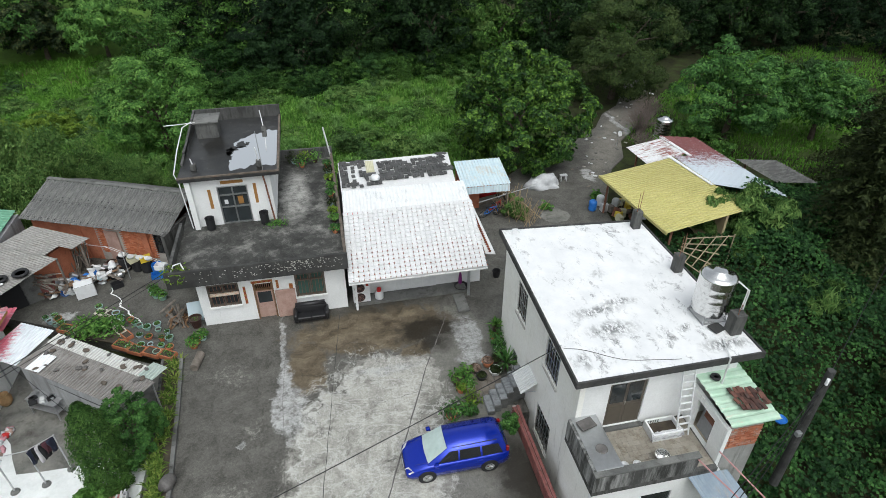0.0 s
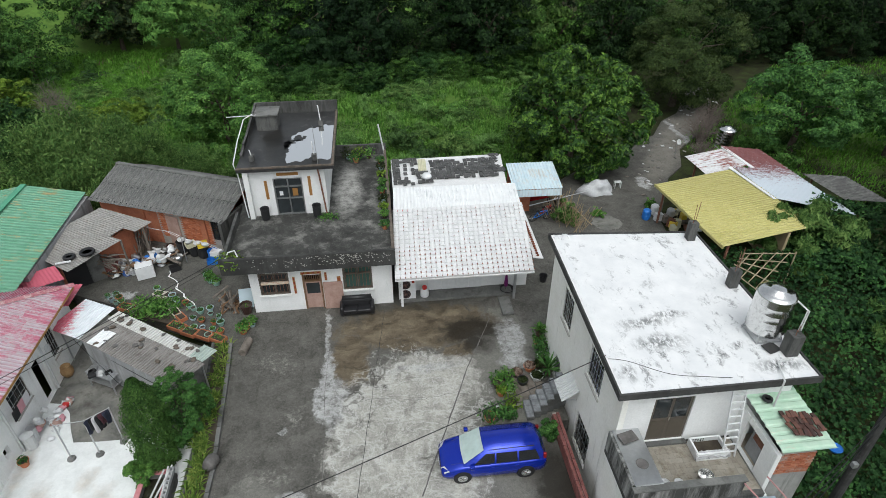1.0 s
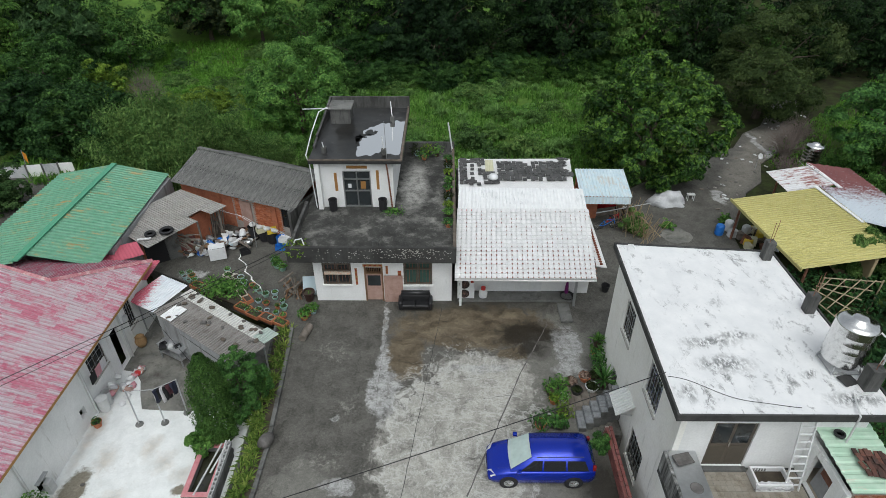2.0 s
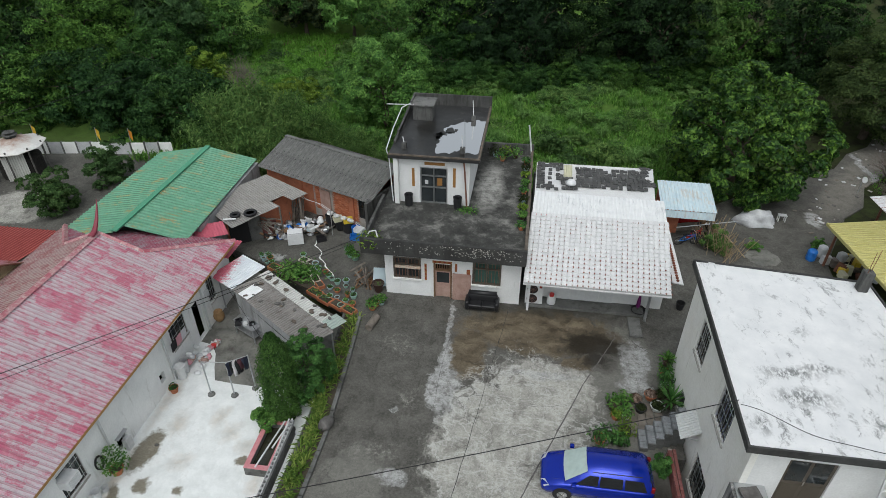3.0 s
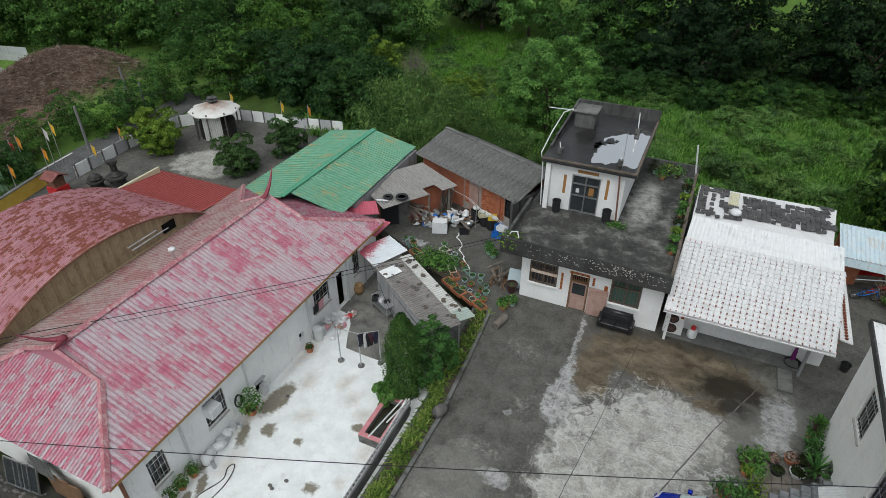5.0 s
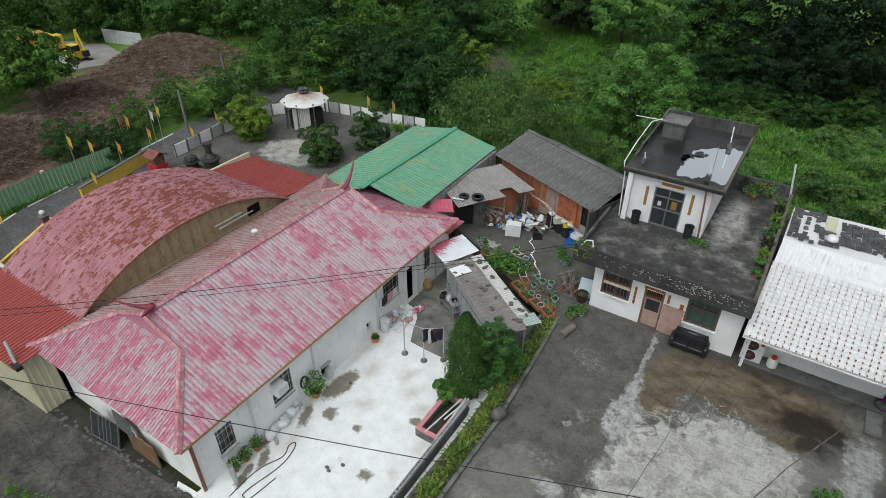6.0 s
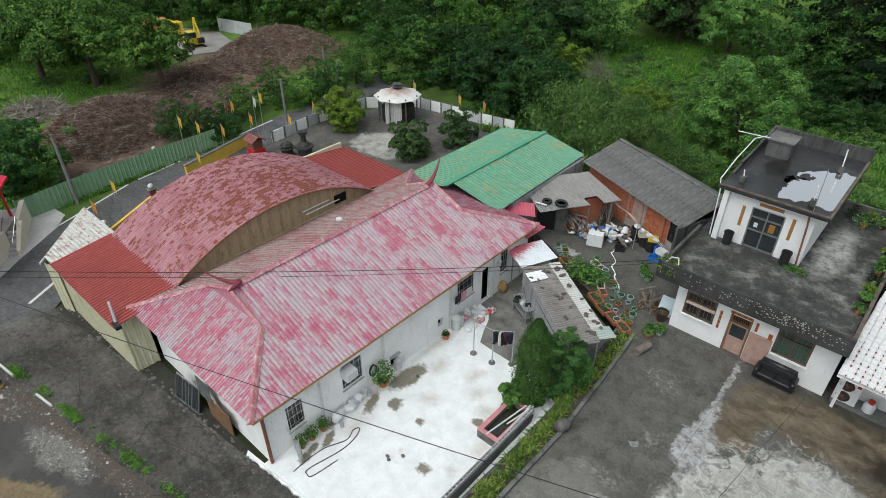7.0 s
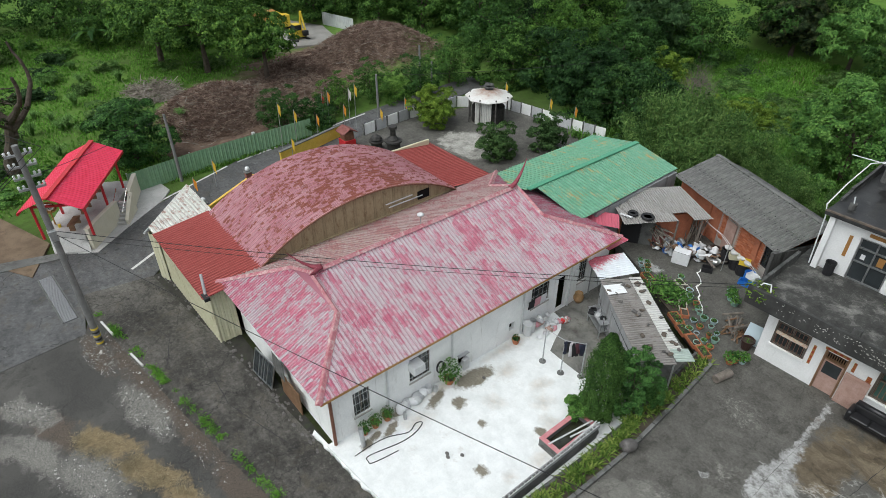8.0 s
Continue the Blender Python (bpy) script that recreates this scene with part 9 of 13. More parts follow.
# ---- things before the houses ----
def sofa():
    m = plain("black_leather", (0.018, 0.018, 0.02), 0.35, 0, 0.5, 0.3, 10)
    s = thing("sofa", "worn black leather three-seat sofa outside the house wall", "sofa", (-1.55, 23.75, 0))
    x0, x1, y0, y1 = -2.42, -0.68, 23.35, 24.05
    part("base", box(B(), x0 + .1, x1 - .1, y0 + .05, y1, 0.12, 0.34, 0.04), m, s)
    for i in range(2):
        w = (x1 - x0 - .36) / 2
        part("seat_cushion", box(B(), x0 + .18 + i * w, x0 + .18 + (i + 1) * w, y0 - .03, y1 - .2, 0.3, 0.46, 0.05), m, s, smooth=True)
    part("backrest", box(B(), x0 + .1, x1 - .1, y1 - .28, y1, 0.3, 0.86, 0.11), m, s, smooth=True)
    part("back_roll", cyl(B(), (x0 + .15, y1 - .14, .84), (x1 - .15, y1 - .14, .84), .13, n=12), m, s, smooth=True)
    for a in (x0, x1 - .22):
        part("armrest", box(B(), a, a + .22, y0 - .02, y1, 0.12, 0.64, 0.09), m, s, smooth=True)
    for a in (x0 + .15, x1 - .15):
        for b in (y0 + .1, y1 - .1):
            part("foot", cyl(B(), (a, b, 0), (a, b, 0.13), 0.025, n=8), M_STEEL, s)


sofa()


def ac_unit():
    a = thing("air_conditioner", "white twin-fan outdoor air conditioner unit", "air conditioner", (1.02, 24.55, 0))
    part("case", box(B(), 0.6, 1.48, 24.35, 24.72, 0.1, 1.42, 0.02), M_WHITEP, a)
    for z in (0.45, 1.05):
        f = part("fan_ring", cyl(B(), (0.95, 24.352, z), (0.95, 24.335, z), 0.27, n=24), M_BLACK, a)
        g = B()
        for k in range(8):
            an = k * math.pi / 8
            cyl(g, (0.95 - .27 * math.cos(an), 24.33, z - .27 * math.sin(an)), (0.95 + .27 * math.cos(an), 24.33, z + .27 * math.sin(an)), 0.006, n=4)
        for r in (0.1, 0.18, 0.26):
            tube(g, [(0.95 + r * math.cos(k * .4), 24.328, z + r * math.sin(k * .4)) for k in range(17)], 0.005, 4)
        part("guard", g, plain("red_brown_guard", (0.2, 0.1, 0.08), 0.5), f)
    part("label", box(B(), 1.28, 1.42, 24.34, 24.349, 1.15, 1.32), M_CHAR, a)
    for x in (0.7, 1.38):
        part("foot", box(B(), x - .05, x + .05, 24.3, 24.75, 0, 0.1), M_BLACK, a)
    p = thing("gas_bottle", "white gas bottle with a red valve cap", "gas bottle", (1.95, 24.55, 0))
    part("body", lathe(B(), (1.95, 24.55, 0), [(0.16, 0), (0.22, 0.05), (0.23, 0.42), (0.17, 0.55), (0.06, 0.6), (0.06, 0.66)], 16), M_WHITEP, p, smooth=True)
    part("collar", lathe(B(), (1.95, 24.55, 0.58), [(0.12, 0), (0.12, 0.14), (0.1, 0.14)], 14), M_REDP, p)


ac_unit()


def bucket(x, y, z, r, h, mat, label, name="bucket"):
    b = thing(name, label, name.replace("_", " "), (x, y, z))
    part("shell", lathe(B(), (x, y, z), [(r * .75, 0), (r, h), (r * 1.06, h), (r * 1.06, h - .03), (r * .95, h - .03), (r * .72, 0.03), (0.0, 0.03)], 16), mat, b, smooth=False)
    return b


bucket(8.5, 25.2, 0, 0.22, 0.4, M_BLACK, "black plastic bucket on the concrete")
bucket(6.35, 24.55, 0, 0.36, 0.22, M_BLACK, "black rubber tub beside the porch post", "tub")
um = thing("umbrella", "closed purple umbrella leaning by the post", "umbrella", (6.3, 24.6, 0.2))
part("canopy", lathe(B(), (6.3, 24.6, 0.25), [(0.02, 0), (0.11, 0.15), (0.09, 0.55), (0.03, 0.95), (0, 1.0)], 8), plain("purple_cloth", (0.16, 0.01, 0.13), 0.7), um)
part("handle", cyl(B(), (6.3, 24.6, 0.05), (6.3, 24.6, 1.35), 0.012, n=6), M_BLACK, um)


def tiled_stairs():
    t = thing("entry_stairs", "grey stone-tiled outside steps up to the house door", "stairs", (6.4, 16.5, 0))
    n = 6
    for i in range(n):
        x = 5.45 + i * 0.3
        part("step", box(B(), x, 7.24 if i == n - 1 else x + 0.3, 15.95 + i * 0.12, 16.95 + i * 0.08, 0, 0.18 * (i + 1), 0.012), M_CONC, t)
        for k in range(3):
            y0 = 16.0 + i * 0.12 + k * 0.3
            part("tile", box(B(), x + .01, x + .29, y0, y0 + .28, 0.18 * (i + 1), 0.18 * (i + 1) + 0.012), M_SLATE, t)
            part("tile", box(B(), x - .012, x, y0, y0 + .28, 0.18 * i + .02, 0.18 * (i + 1)), M_SLATE, t)
    a = thing("door_awning", "white slatted plastic awning over the side door", "awning", (6.9, 16.0, 1.8))
    part("sheet", ribbed(B(), (6.58, 16.6, 1.6), (0.0, -1.15, 0.0), (0.67, 0.0, 0.48), 0.12, 0.03), M_PVC, a)
    for y in (15.55, 16.5):
        part("bracket", cyl(B(), (7.25, y, 1.5), (6.6, y, 1.58), 0.015, n=5), M_ALU, a)


M_SLATE = worn("grey_slate_tile", (0.16, 0.17, 0.18), (0.3, 0.31, 0.32), 4, 0.5, 0.2, 20)
tiled_stairs()


# ---- pots and plants ----
def plant_leaves(x, y, z, r, h, n, leaf, seed, long=2.2, up=0.8):
    g = np.random.default_rng(seed)
    a, k = g.uniform(0, 6.28, n), g.uniform(0, 1, n) ** 0.6
    c = np.stack([r * k * np.cos(a), r * k * np.sin(a), g.uniform(0.15, 1, n) * h * (1 - 0.45 * k)], 1)
    nn = np.stack([np.cos(a) * k, np.sin(a) * k, np.full(n, up)], 1)
    v, f = leaves(c, nn, leaf, seed, 0.6, long)
    return v + np.array([x, y, z]), f


def pot(x, y, z, r, h, mat, label, leaf_mat=None, lr=0.0, lh=0.0, n=60, leaf=0.06, seed=0, name="flower_pot", group="garden pots", long=2.2):
    t = thing(name, label, "flower pot", (x, y, z), group)
    part("pot", lathe(B(), (x, y, z), [(r * .7, 0), (r * .95, h * .85), (r * 1.08, h * .86), (r * 1.08, h), (r * .92, h), (r * .88, h * .85), (0, h * .84)], 14), mat, t)
    part("soil", lathe(B(), (x, y, z + h * .85), [(r * .87, 0), (0, 0.02)], 12), M_EARTH, t)
    if leaf_mat:
        v, f = plant_leaves(0, 0, h * .8, lr or r, lh or r, n, leaf, seed, long)
        raw("foliage", v.tolist(), f, leaf_mat, t)
    return t


M_POTG = plain("pale_green_plastic_pot", (0.28, 0.45, 0.38), 0.5)
M_POTB = plain("pale_blue_plastic_pot", (0.38, 0.5, 0.54), 0.5)
M_POTR = M_TERRA
M_POTD = plain("dark_brown_glazed_jar", (0.05, 0.025, 0.02), 0.3)
rp = random.Random(21)
spots = [(-14.55, 26.35), (-14.2, 26.5), (-14.3, 26.05), (-13.95, 26.2), (-13.7, 25.85), (-14.0, 25.8),
         (-9.75, 24.1), (-9.3, 23.9), (-8.95, 24.35), (-9.5, 24.6), (-9.05, 24.75), (-10.4, 23.75), (-10.1, 23.35), (-9.55, 23.35), (-9.1, 23.25), (-8.65, 23.6), (-8.6, 23.1),
         (-9.9, 24.85), (-8.5, 24.1), (-8.2, 22.95), (-8.75, 22.75), (-8.3, 23.55), (-10.9, 25.6), (-10.4, 25.35), (-10.15, 25.05), (-12.2, 26.8), (-11.2, 26.0)]
for i, (x, y) in enumerate(spots):
    m = (M_POTG, M_POTG, M_POTB, M_POTR)[i % 4]
    lab = {0: "pale green plastic pot with seedlings", 1: "pale green plastic pot with dark soil", 2: "pale blue plastic bowl pot", 3: "terracotta pot with small plants"}[i % 4]
    pot(x, y, 0, rp.uniform(0.12, 0.19), rp.uniform(0.16, 0.26), m, lab, L_MID if i % 3 == 0 else (L_LIGHT if i % 3 == 1 else None), 0.16, 0.18, 40, 0.05, i)


def trough(x0, y0, ang, l, w, mat, label, leafm, seed):
    t = thing("planter_trough", label, "planter", (x0, y0, 0), "planter troughs")
    bm = B()
    box(bm, 0, l, 0, 0.04, 0, 0.2)
    box(bm, 0, l, w - .04, w, 0, 0.2)
    box(bm, 0, 0.04, 0.04, w - .04, 0, 0.2)
    box(bm, l - .04, l, 0.04, w - .04, 0, 0.2)
    part("rim", turned(bm, pose(x0, y0, 0, 0, 0, ang)), mat, t)
    part("soil", turned(box(B(), .04, l - .04, .04, w - .04, 0, 0.15), pose(x0, y0, 0, 0, 0, ang)), M_EARTH, t)
    if leafm:
        g = np.random.default_rng(seed)
        n = 70
        c = np.stack([g.uniform(.06, l - .06, n), g.uniform(.06, w - .06, n), g.uniform(.16, .28, n)], 1)
        v, f = leaves(c, np.tile([0, 0, 1.0], (n, 1)), 0.05, seed, 0.6, 1.6)
        v = np.array([tuple(pose(0, 0, 0, 0, 0, ang) @ Vector(p)) for p in v])
        raw("foliage", v.tolist(), f, leafm, t)


M_WFRAME = plain("white_box_rim", (0.62, 0.58, 0.5), 0.6)
for i, (x, y, a, l, w, m) in enumerate(((-13.8, 25.3, -27, .85, .5, M_TERRA), (-13.2, 25.05, -27, .6, .4, M_WFRAME), (-12.55, 25.15, -10, .7, .4, M_WFRAME), (-12.3, 26.2, -25, .55, .42, M_WFRAME), (-11.75, 26.0, -25, .55, .42, M_WFRAME), (-11.4, 25.45, -55, .7, .4, M_WFRAME),
                                         (-11.15, 24.9, -55, .75, .4, M_WFRAME), (-10.7, 24.35, -50, .6, .38, M_TERRA), (-10.9, 23.55, -30, .85, .5, M_TERRA), (-10.15, 23.05, -30, .8, .5, M_TERRA), (-9.4, 22.75, -30, .85, .5, M_TERRA), (-8.7, 22.45, -30, .8, .45, M_TERRA))):
    trough(x, y, a, l, w, m, "rectangular planter trough with low plants", (L_MID, None, L_LIGHT)[i % 3], 300 + i)
solo("garden_bed", prism(B(), [(-13.4, 25.0), (-10.6, 23.7), (-10.9, 25.2), (-11.6, 26.2), (-12.6, 26.0)], 0, 0.09), M_EARTH, "dark soil bed of a small kitchen garden", "garden bed")
g_ = np.random.default_rng(5)
cc = np.stack([g_.normal(-11.9, 0.65, 900), g_.normal(25.0, 0.42, 900), g_.uniform(0.1, 0.55, 900)], 1)
v_, f_ = leaves(cc, np.tile([0, 0, 1.0], (900, 1)), 0.13, 6, 0.6, 1.4)
tagged(raw("garden_greens", v_.tolist(), f_, L_LIGHT), "bright green vegetable leaves in the garden bed", "vegetables", kind="stuff")
# pots at the house corner and by the steps
pot(-7.15, 24.35, 0, .3, .55, M_POTD, "large dark brown glazed jar by the house corner", L_GRASS, .2, .1, 20, .06, 77, "glazed_jar")
for i, (x, y) in enumerate(((-7.0, 23.1), (-6.75, 23.3), (-7.1, 22.8))):
    pot(x, y, 0, .2, .28, (M_TERRA, M_POTB, M_TERRA)[i], "terracotta pot with a leafy green plant", L_LIGHT, .32, .45, 90, .09, 80 + i)
for i, (x, y, r, lr, lh, lm) in enumerate(((4.6, 18.0, .28, .45, .6, L_LIGHT), (5.0, 18.3, .25, .4, .55, L_LIGHT), (4.65, 17.5, .22, .26, .3, L_YEL), (5.05, 17.6, .22, .35, .5, L_LIGHT), (5.55, 18.5, .25, .25, .15, L_DEAD), (5.7, 18.0, .24, .2, .1, L_CONIF), (6.2, 18.8, .26, .25, .2, L_DEAD), (6.4, 18.2, .28, .28, .2, L_CONIF), (6.7, 18.9, .26, .3, .3, L_CONIF),
                                           (4.9, 16.75, .25, .5, .45, L_YEL), (3.9, 16.2, .25, .5, .4, L_MID), (4.3, 16.4, .25, .5, .45, L_MID), (4.7, 16.2, .22, .4, .3, L_MID), (6.95, 19.9, .2, .35, 1.1, L_MID), (7.0, 20.4, .2, .3, 1.0, L_LIGHT), (6.9, 19.4, .2, .35, .9, L_MID))):
    pot(x, y, 0, r, .28, (M_POTD, M_BLACK, M_TERRA, M_PVC)[i % 4], "potted plant in the corner beside the white house", lm, lr, lh, 110, .08, 120 + i, group="pots by the white house", long=2.6)


def agave(x, y, z, r, seed, mat=None):
    t = thing("spiky_plant", "spiky long-leaved plant in a pot", "plant", (x, y, z))
    part("pot", lathe(B(), (x, y, z), [(.15, 0), (.22, .3), (.24, .32), (0, .3)], 12), M_POTD, t)
    g = random.Random(seed)
    vs, fs = [], []
    for i in range(34):
        a, e = g.uniform(0, 6.28), g.uniform(0.2, 1.3)
        L = r * g.uniform(.8, 1.15)
        d = Vector((math.cos(a) * math.cos(e), math.sin(a) * math.cos(e), math.sin(e)))
        s = Vector((-math.sin(a), math.cos(a), 0)) * 0.045
        b = Vector((0, 0, .35))
        m = b + d * L * .55
        k = b + d * L - Vector((0, 0, .12 * L))
        i0 = len(vs)
        vs += [tuple(b - s * .6), tuple(b + s * .6), tuple(m + s), tuple(m - s), tuple(k)]
        fs += [(i0, i0 + 1, i0 + 2, i0 + 3), (i0 + 3, i0 + 2, i0 + 4)]
    raw("leaf_rosette", vs, fs, mat or L_MID, t)


agave(6.85, 18.15, 0.3, 0.85, 3)
agave(6.95, 20.2, 0.75, 0.5, 4, L_LIGHT)
for i in range(4):
    solo("timber_board", turned(box(B(), 0, 0.32, 0, 1.5, 0, 0.05, 0.008), pose(5.2 + i * .36, 16.95, 0.0, 0, 0, random.uniform(-3, 3))), M_WOOD, "dark weathered board on the ground", "board", group="boards by the steps")
solo("concrete_kerb_step", box(B(), 5.75, 6.35, 22.6, 24.0, 0, 0.12, 0.02), M_CONC, "low concrete step beside the porch", "step")

# ---- white house roof and balcony ----
for x, y, s, h in ((12.95, 16.5, .34, .78), (12.85, 19.75, .34, .85), (13.0, 12.9, .42, .85)):
    t = thing("roof_pillar", "weathered dark concrete stub pillar on the roof", "pillar", (x, y, 6.02), "roof pillars")
    part("shaft", box(B(), x - s / 2, x + s / 2, y - s / 2, y + s / 2, 6.02, 6.02 + h, 0.02), M_CONC_D, t)
    rb = B()
    for a, b in ((-.1, -.1), (.1, .08)):
        cyl(rb, (x + a, y + b, 6.02 + h), (x + a * 1.2, y + b, 6.02 + h + (.9 if s < .4 else .25)), 0.012, n=5)
    part("rebar", rb, M_RUST, t)
tp = thing("tank_pipe", "white water pipe frame beside the tank", "pipe", (13.2, 13.6, 6.02))
part("riser", tube(B(), [(13.12, 13.0, 6.9), (13.18, 13.05, 7.7), (12.95, 13.75, 7.85), (12.8, 14.05, 7.9)], 0.03, 6), M_PVC, tp)
part("riser", tube(B(), [(13.25, 13.05, 6.02), (13.3, 13.1, 7.6), (13.05, 13.8, 7.75)], 0.025, 6), M_PVC, tp)
part("floor_pipe", tube(B(), [(13.0, 12.6, 6.1), (12.35, 12.45, 6.1), (12.15, 11.9, 6.14), (12.1, 11.68, 6.1), (12.1, 11.66, 4.9)], 0.03, 6), M_PVC, tp)
solo("roof_plate", turned(box(B(), -.28, .28, -.2, .2, 0, 0.04), pose(12.55, 13.15, 6.03, 4, 8, 20)), M_EDGE, "dark sheet lying on the roof beside the tank", "plate")
part_wire = thing("roof_cable", "thin black cable lying over the white roof", "cable", (9, 12.6, 6.03))
part("cable", tube(B(), [(7.0 + 3.6 * u, 13.3 - 1.25 * math.sin(1.45 * u) + .14 * math.sin(9 * u) * (1 - u), 6.035) for u in [i / 40 for i in range(41)]], 0.009, 5), M_WIRE, part_wire)
vp = thing("roof_vent_pipe", "small white vent pipe at the roof corner", "pipe", (7.5, 20.3, 6.02))
part("pipe", tube(B(), [(7.45, 20.3, 6.02), (7.45, 20.3, 6.3), (7.6, 20.2, 6.35), (7.7, 20.1, 6.2)], 0.03, 6), M_WHITEP, vp)


def ladder():
    l = thing("ladder", "white aluminium ladder leaning on the balcony wall", "ladder", (10.9, 11.7, 2.96))
    for dx in (0, 0.45):
        part("rail", turned(box(B(), 10.7 + dx, 10.74 + dx, -.03, .03, 0, 3.0), Matrix.Translation((0, 11.35, 2.96)) @ Matrix.Rotation(radians(-13), 4, 'X')), M_WHITEP, l)
    for i in range(10):
        part("rung", turned(box(B(), 10.74, 11.15, -.03, .03, 0.22 + i * .28, 0.25 + i * .28), Matrix.Translation((0, 11.35, 2.96)) @ Matrix.Rotation(radians(-13), 4, 'X')), M_WHITEP, l)


ladder()
bx = thing("foam_box", "white foam planter box with soil and plastic sheet", "box", (10.1, 11.7, 2.96))
b_ = B()
box(b_, 9.8, 10.9, 11.3, 11.36, 2.96, 3.3)
box(b_, 9.8, 10.9, 11.94, 12.0, 2.96, 3.3)
box(b_, 9.8, 9.86, 11.36, 11.94, 2.96, 3.3)
box(b_, 10.84, 10.9, 11.36, 11.94, 2.96, 3.3)
part("wall", b_, M_WHITEP, bx)
part("soil", box(B(), 9.86, 10.84, 11.36, 11.94, 2.96, 3.12), M_EARTH, bx)
for i in range(10):
    part("slot", box(B(), 9.92 + (i % 5) * .09, 9.97 + (i % 5) * .09, 11.934, 11.939, 3.14 + (i // 5) * .08, 3.19 + (i // 5) * .08), M_BLACK, bx)
cs = B()
gv = [[cs.verts.new((9.75 + u * .07, 11.42 - .16 * math.sin(v * .42) + .05 * noise.noise((u * .6, v * .7, 2.0)), 3.33 - .05 * v + .05 * noise.noise((u * .5, v * .6, 9.0)))) for v in range(8)] for u in range(18)]
for u in range(17):
    for v in range(7):
        cs.faces.new((gv[u][v], gv[u + 1][v], gv[u + 1][v + 1], gv[u][v + 1]))
part("plastic_sheet", cs, plain("crumpled_clear_sheet", (.5, .51, .52), .25, 0, .6, .4, 8), bx, "crumpled translucent plastic sheet")
for i, (x, y) in enumerate(((8.43, 10.62), (8.87, 10.58))):
    bucket(x, y, 2.955, .14, .1, M_WHITEP, "small white plastic bowl on the balcony floor", "bowl")
bucket(9.76, 10.62, 2.955, .24, .26, M_STEEL, "dented steel basin on the balcony floor", "basin")
solo("slate_scrap", turned(box(B(), -.3, .3, -.2, .2, 0, 0.06, .02), pose(7.5, 11.85, 3.83, 2, 3, 15)), M_STONE, "dark scrap of slate on the counter", "scrap")
solo("sink_hole", lathe(B(), (7.6, 10.85, 3.822), [(.2, 0), (.17, .02), (0, .012)], 16), M_STONE, "round dark lid on the steel counter", "lid")
tm_ = bpy.data.meshes.new("old_tile")
tb_ = box(B(), 0, .13, 0, .24, 0, .045, .008)
tb_.to_mesh(tm_)
tb_.free()
tm_.materials.append(M_OTILE)
hp = thing("tile_heap", "heap of spare dark red roof tiles on the green sheet", "roof tiles", (12.55, 10.9, 4.98))
for i in range(30):
    o = new("old_tile", tm_)
    o.parent = hp
    o.location = (-.5 + (i % 8) * .135 + rp.uniform(-.02, .02), .25 - (i // 8) * .23 - (i % 8) * .03, .03 + .02 * (i % 3))
    o.rotation_euler = (rp.uniform(-.1, .2), rp.uniform(-.1, .1), rp.uniform(-.25, .25))
solo("tyre_ring", lathe(B(), (12.0, 11.9, 5.0), [(.1, 0), (.17, .03), (.17, .08), (.1, .1), (.08, .05), (.1, 0)], 18), M_BLACK, "small black ring on the green sheet roof", "ring")
M_TANW = worn("dry_bamboo", (0.28, 0.22, 0.14), (0.42, 0.35, 0.24), 3, .8, .2, 20)
# bare bamboo trellis, a skew net of poles
TR = [Vector(c) for c in ((17.32, 22.51), (17.75, 20.6), (21.42, 23.4), (18.67, 23.65))]
for i in range(9):
    u = i / 8
    p, q = (TR[0].lerp(TR[1], u), TR[3].lerp(TR[2], u)) if i % 2 else (TR[0].lerp(TR[3], u), TR[1].lerp(TR[2], u))
    solo("trellis_stick", cyl(B(), (p.x, p.y, 2.0 + .05 * (i % 3)), (q.x, q.y, 2.05 + .08 * (i % 2)), .03, n=5), M_TANW, "bare bamboo pole of a trellis", "pole", group="trellis poles")
for c in TR:
    solo("trellis_post", cyl(B(), (c.x, c.y, -1.2), (c.x, c.y, 2.15), .04, n=6), M_TANW, "bamboo post under the trellis", "pole", group="trellis posts")

# ---- terrace house roof ----
pud = Mat("standing_rainwater")
pn = pud.noise(pud.place(), 3, 2)
M_PUD = pud.done((0.02, 0.022, 0.024), 0.02, 0.0, pud.bump(pn, 0.01, 0.003), 1.0)
for nd in M_PUD.node_tree.nodes:
    if nd.type == 'BSDF_PRINCIPLED':
        nd.inputs["IOR"].default_value = 8.0
M_SILT = worn("wet_black_silt", (0.012, 0.012, 0.012), (0.03, 0.028, 0.025), 2.0, 0.3, 0.3, 16)


def ragged(cx, cy, rx, ry, z, seed, rag=0.25, n=110, lean=0.0):
    """An uneven flat patch inside the tower roof's rim."""
    bm = B()
    vs = []
    for i in range(n):
        a = 2 * math.pi * i / n
        r = 1 + rag * noise.noise((math.cos(a) * 1.6, math.sin(a) * 1.6, seed)) + rag * 0.5 * noise.noise((math.cos(a) * 5, math.sin(a) * 5, seed))
        x, y = rx * r * math.cos(a), ry * r * math.sin(a)
        vs.append(bm.verts.new((max(-6.95, min(-2.46, cx + x + lean * y)), max(28.25, min(35.4, cy + y)), z)))
    bm.faces.new(vs)
    return bm


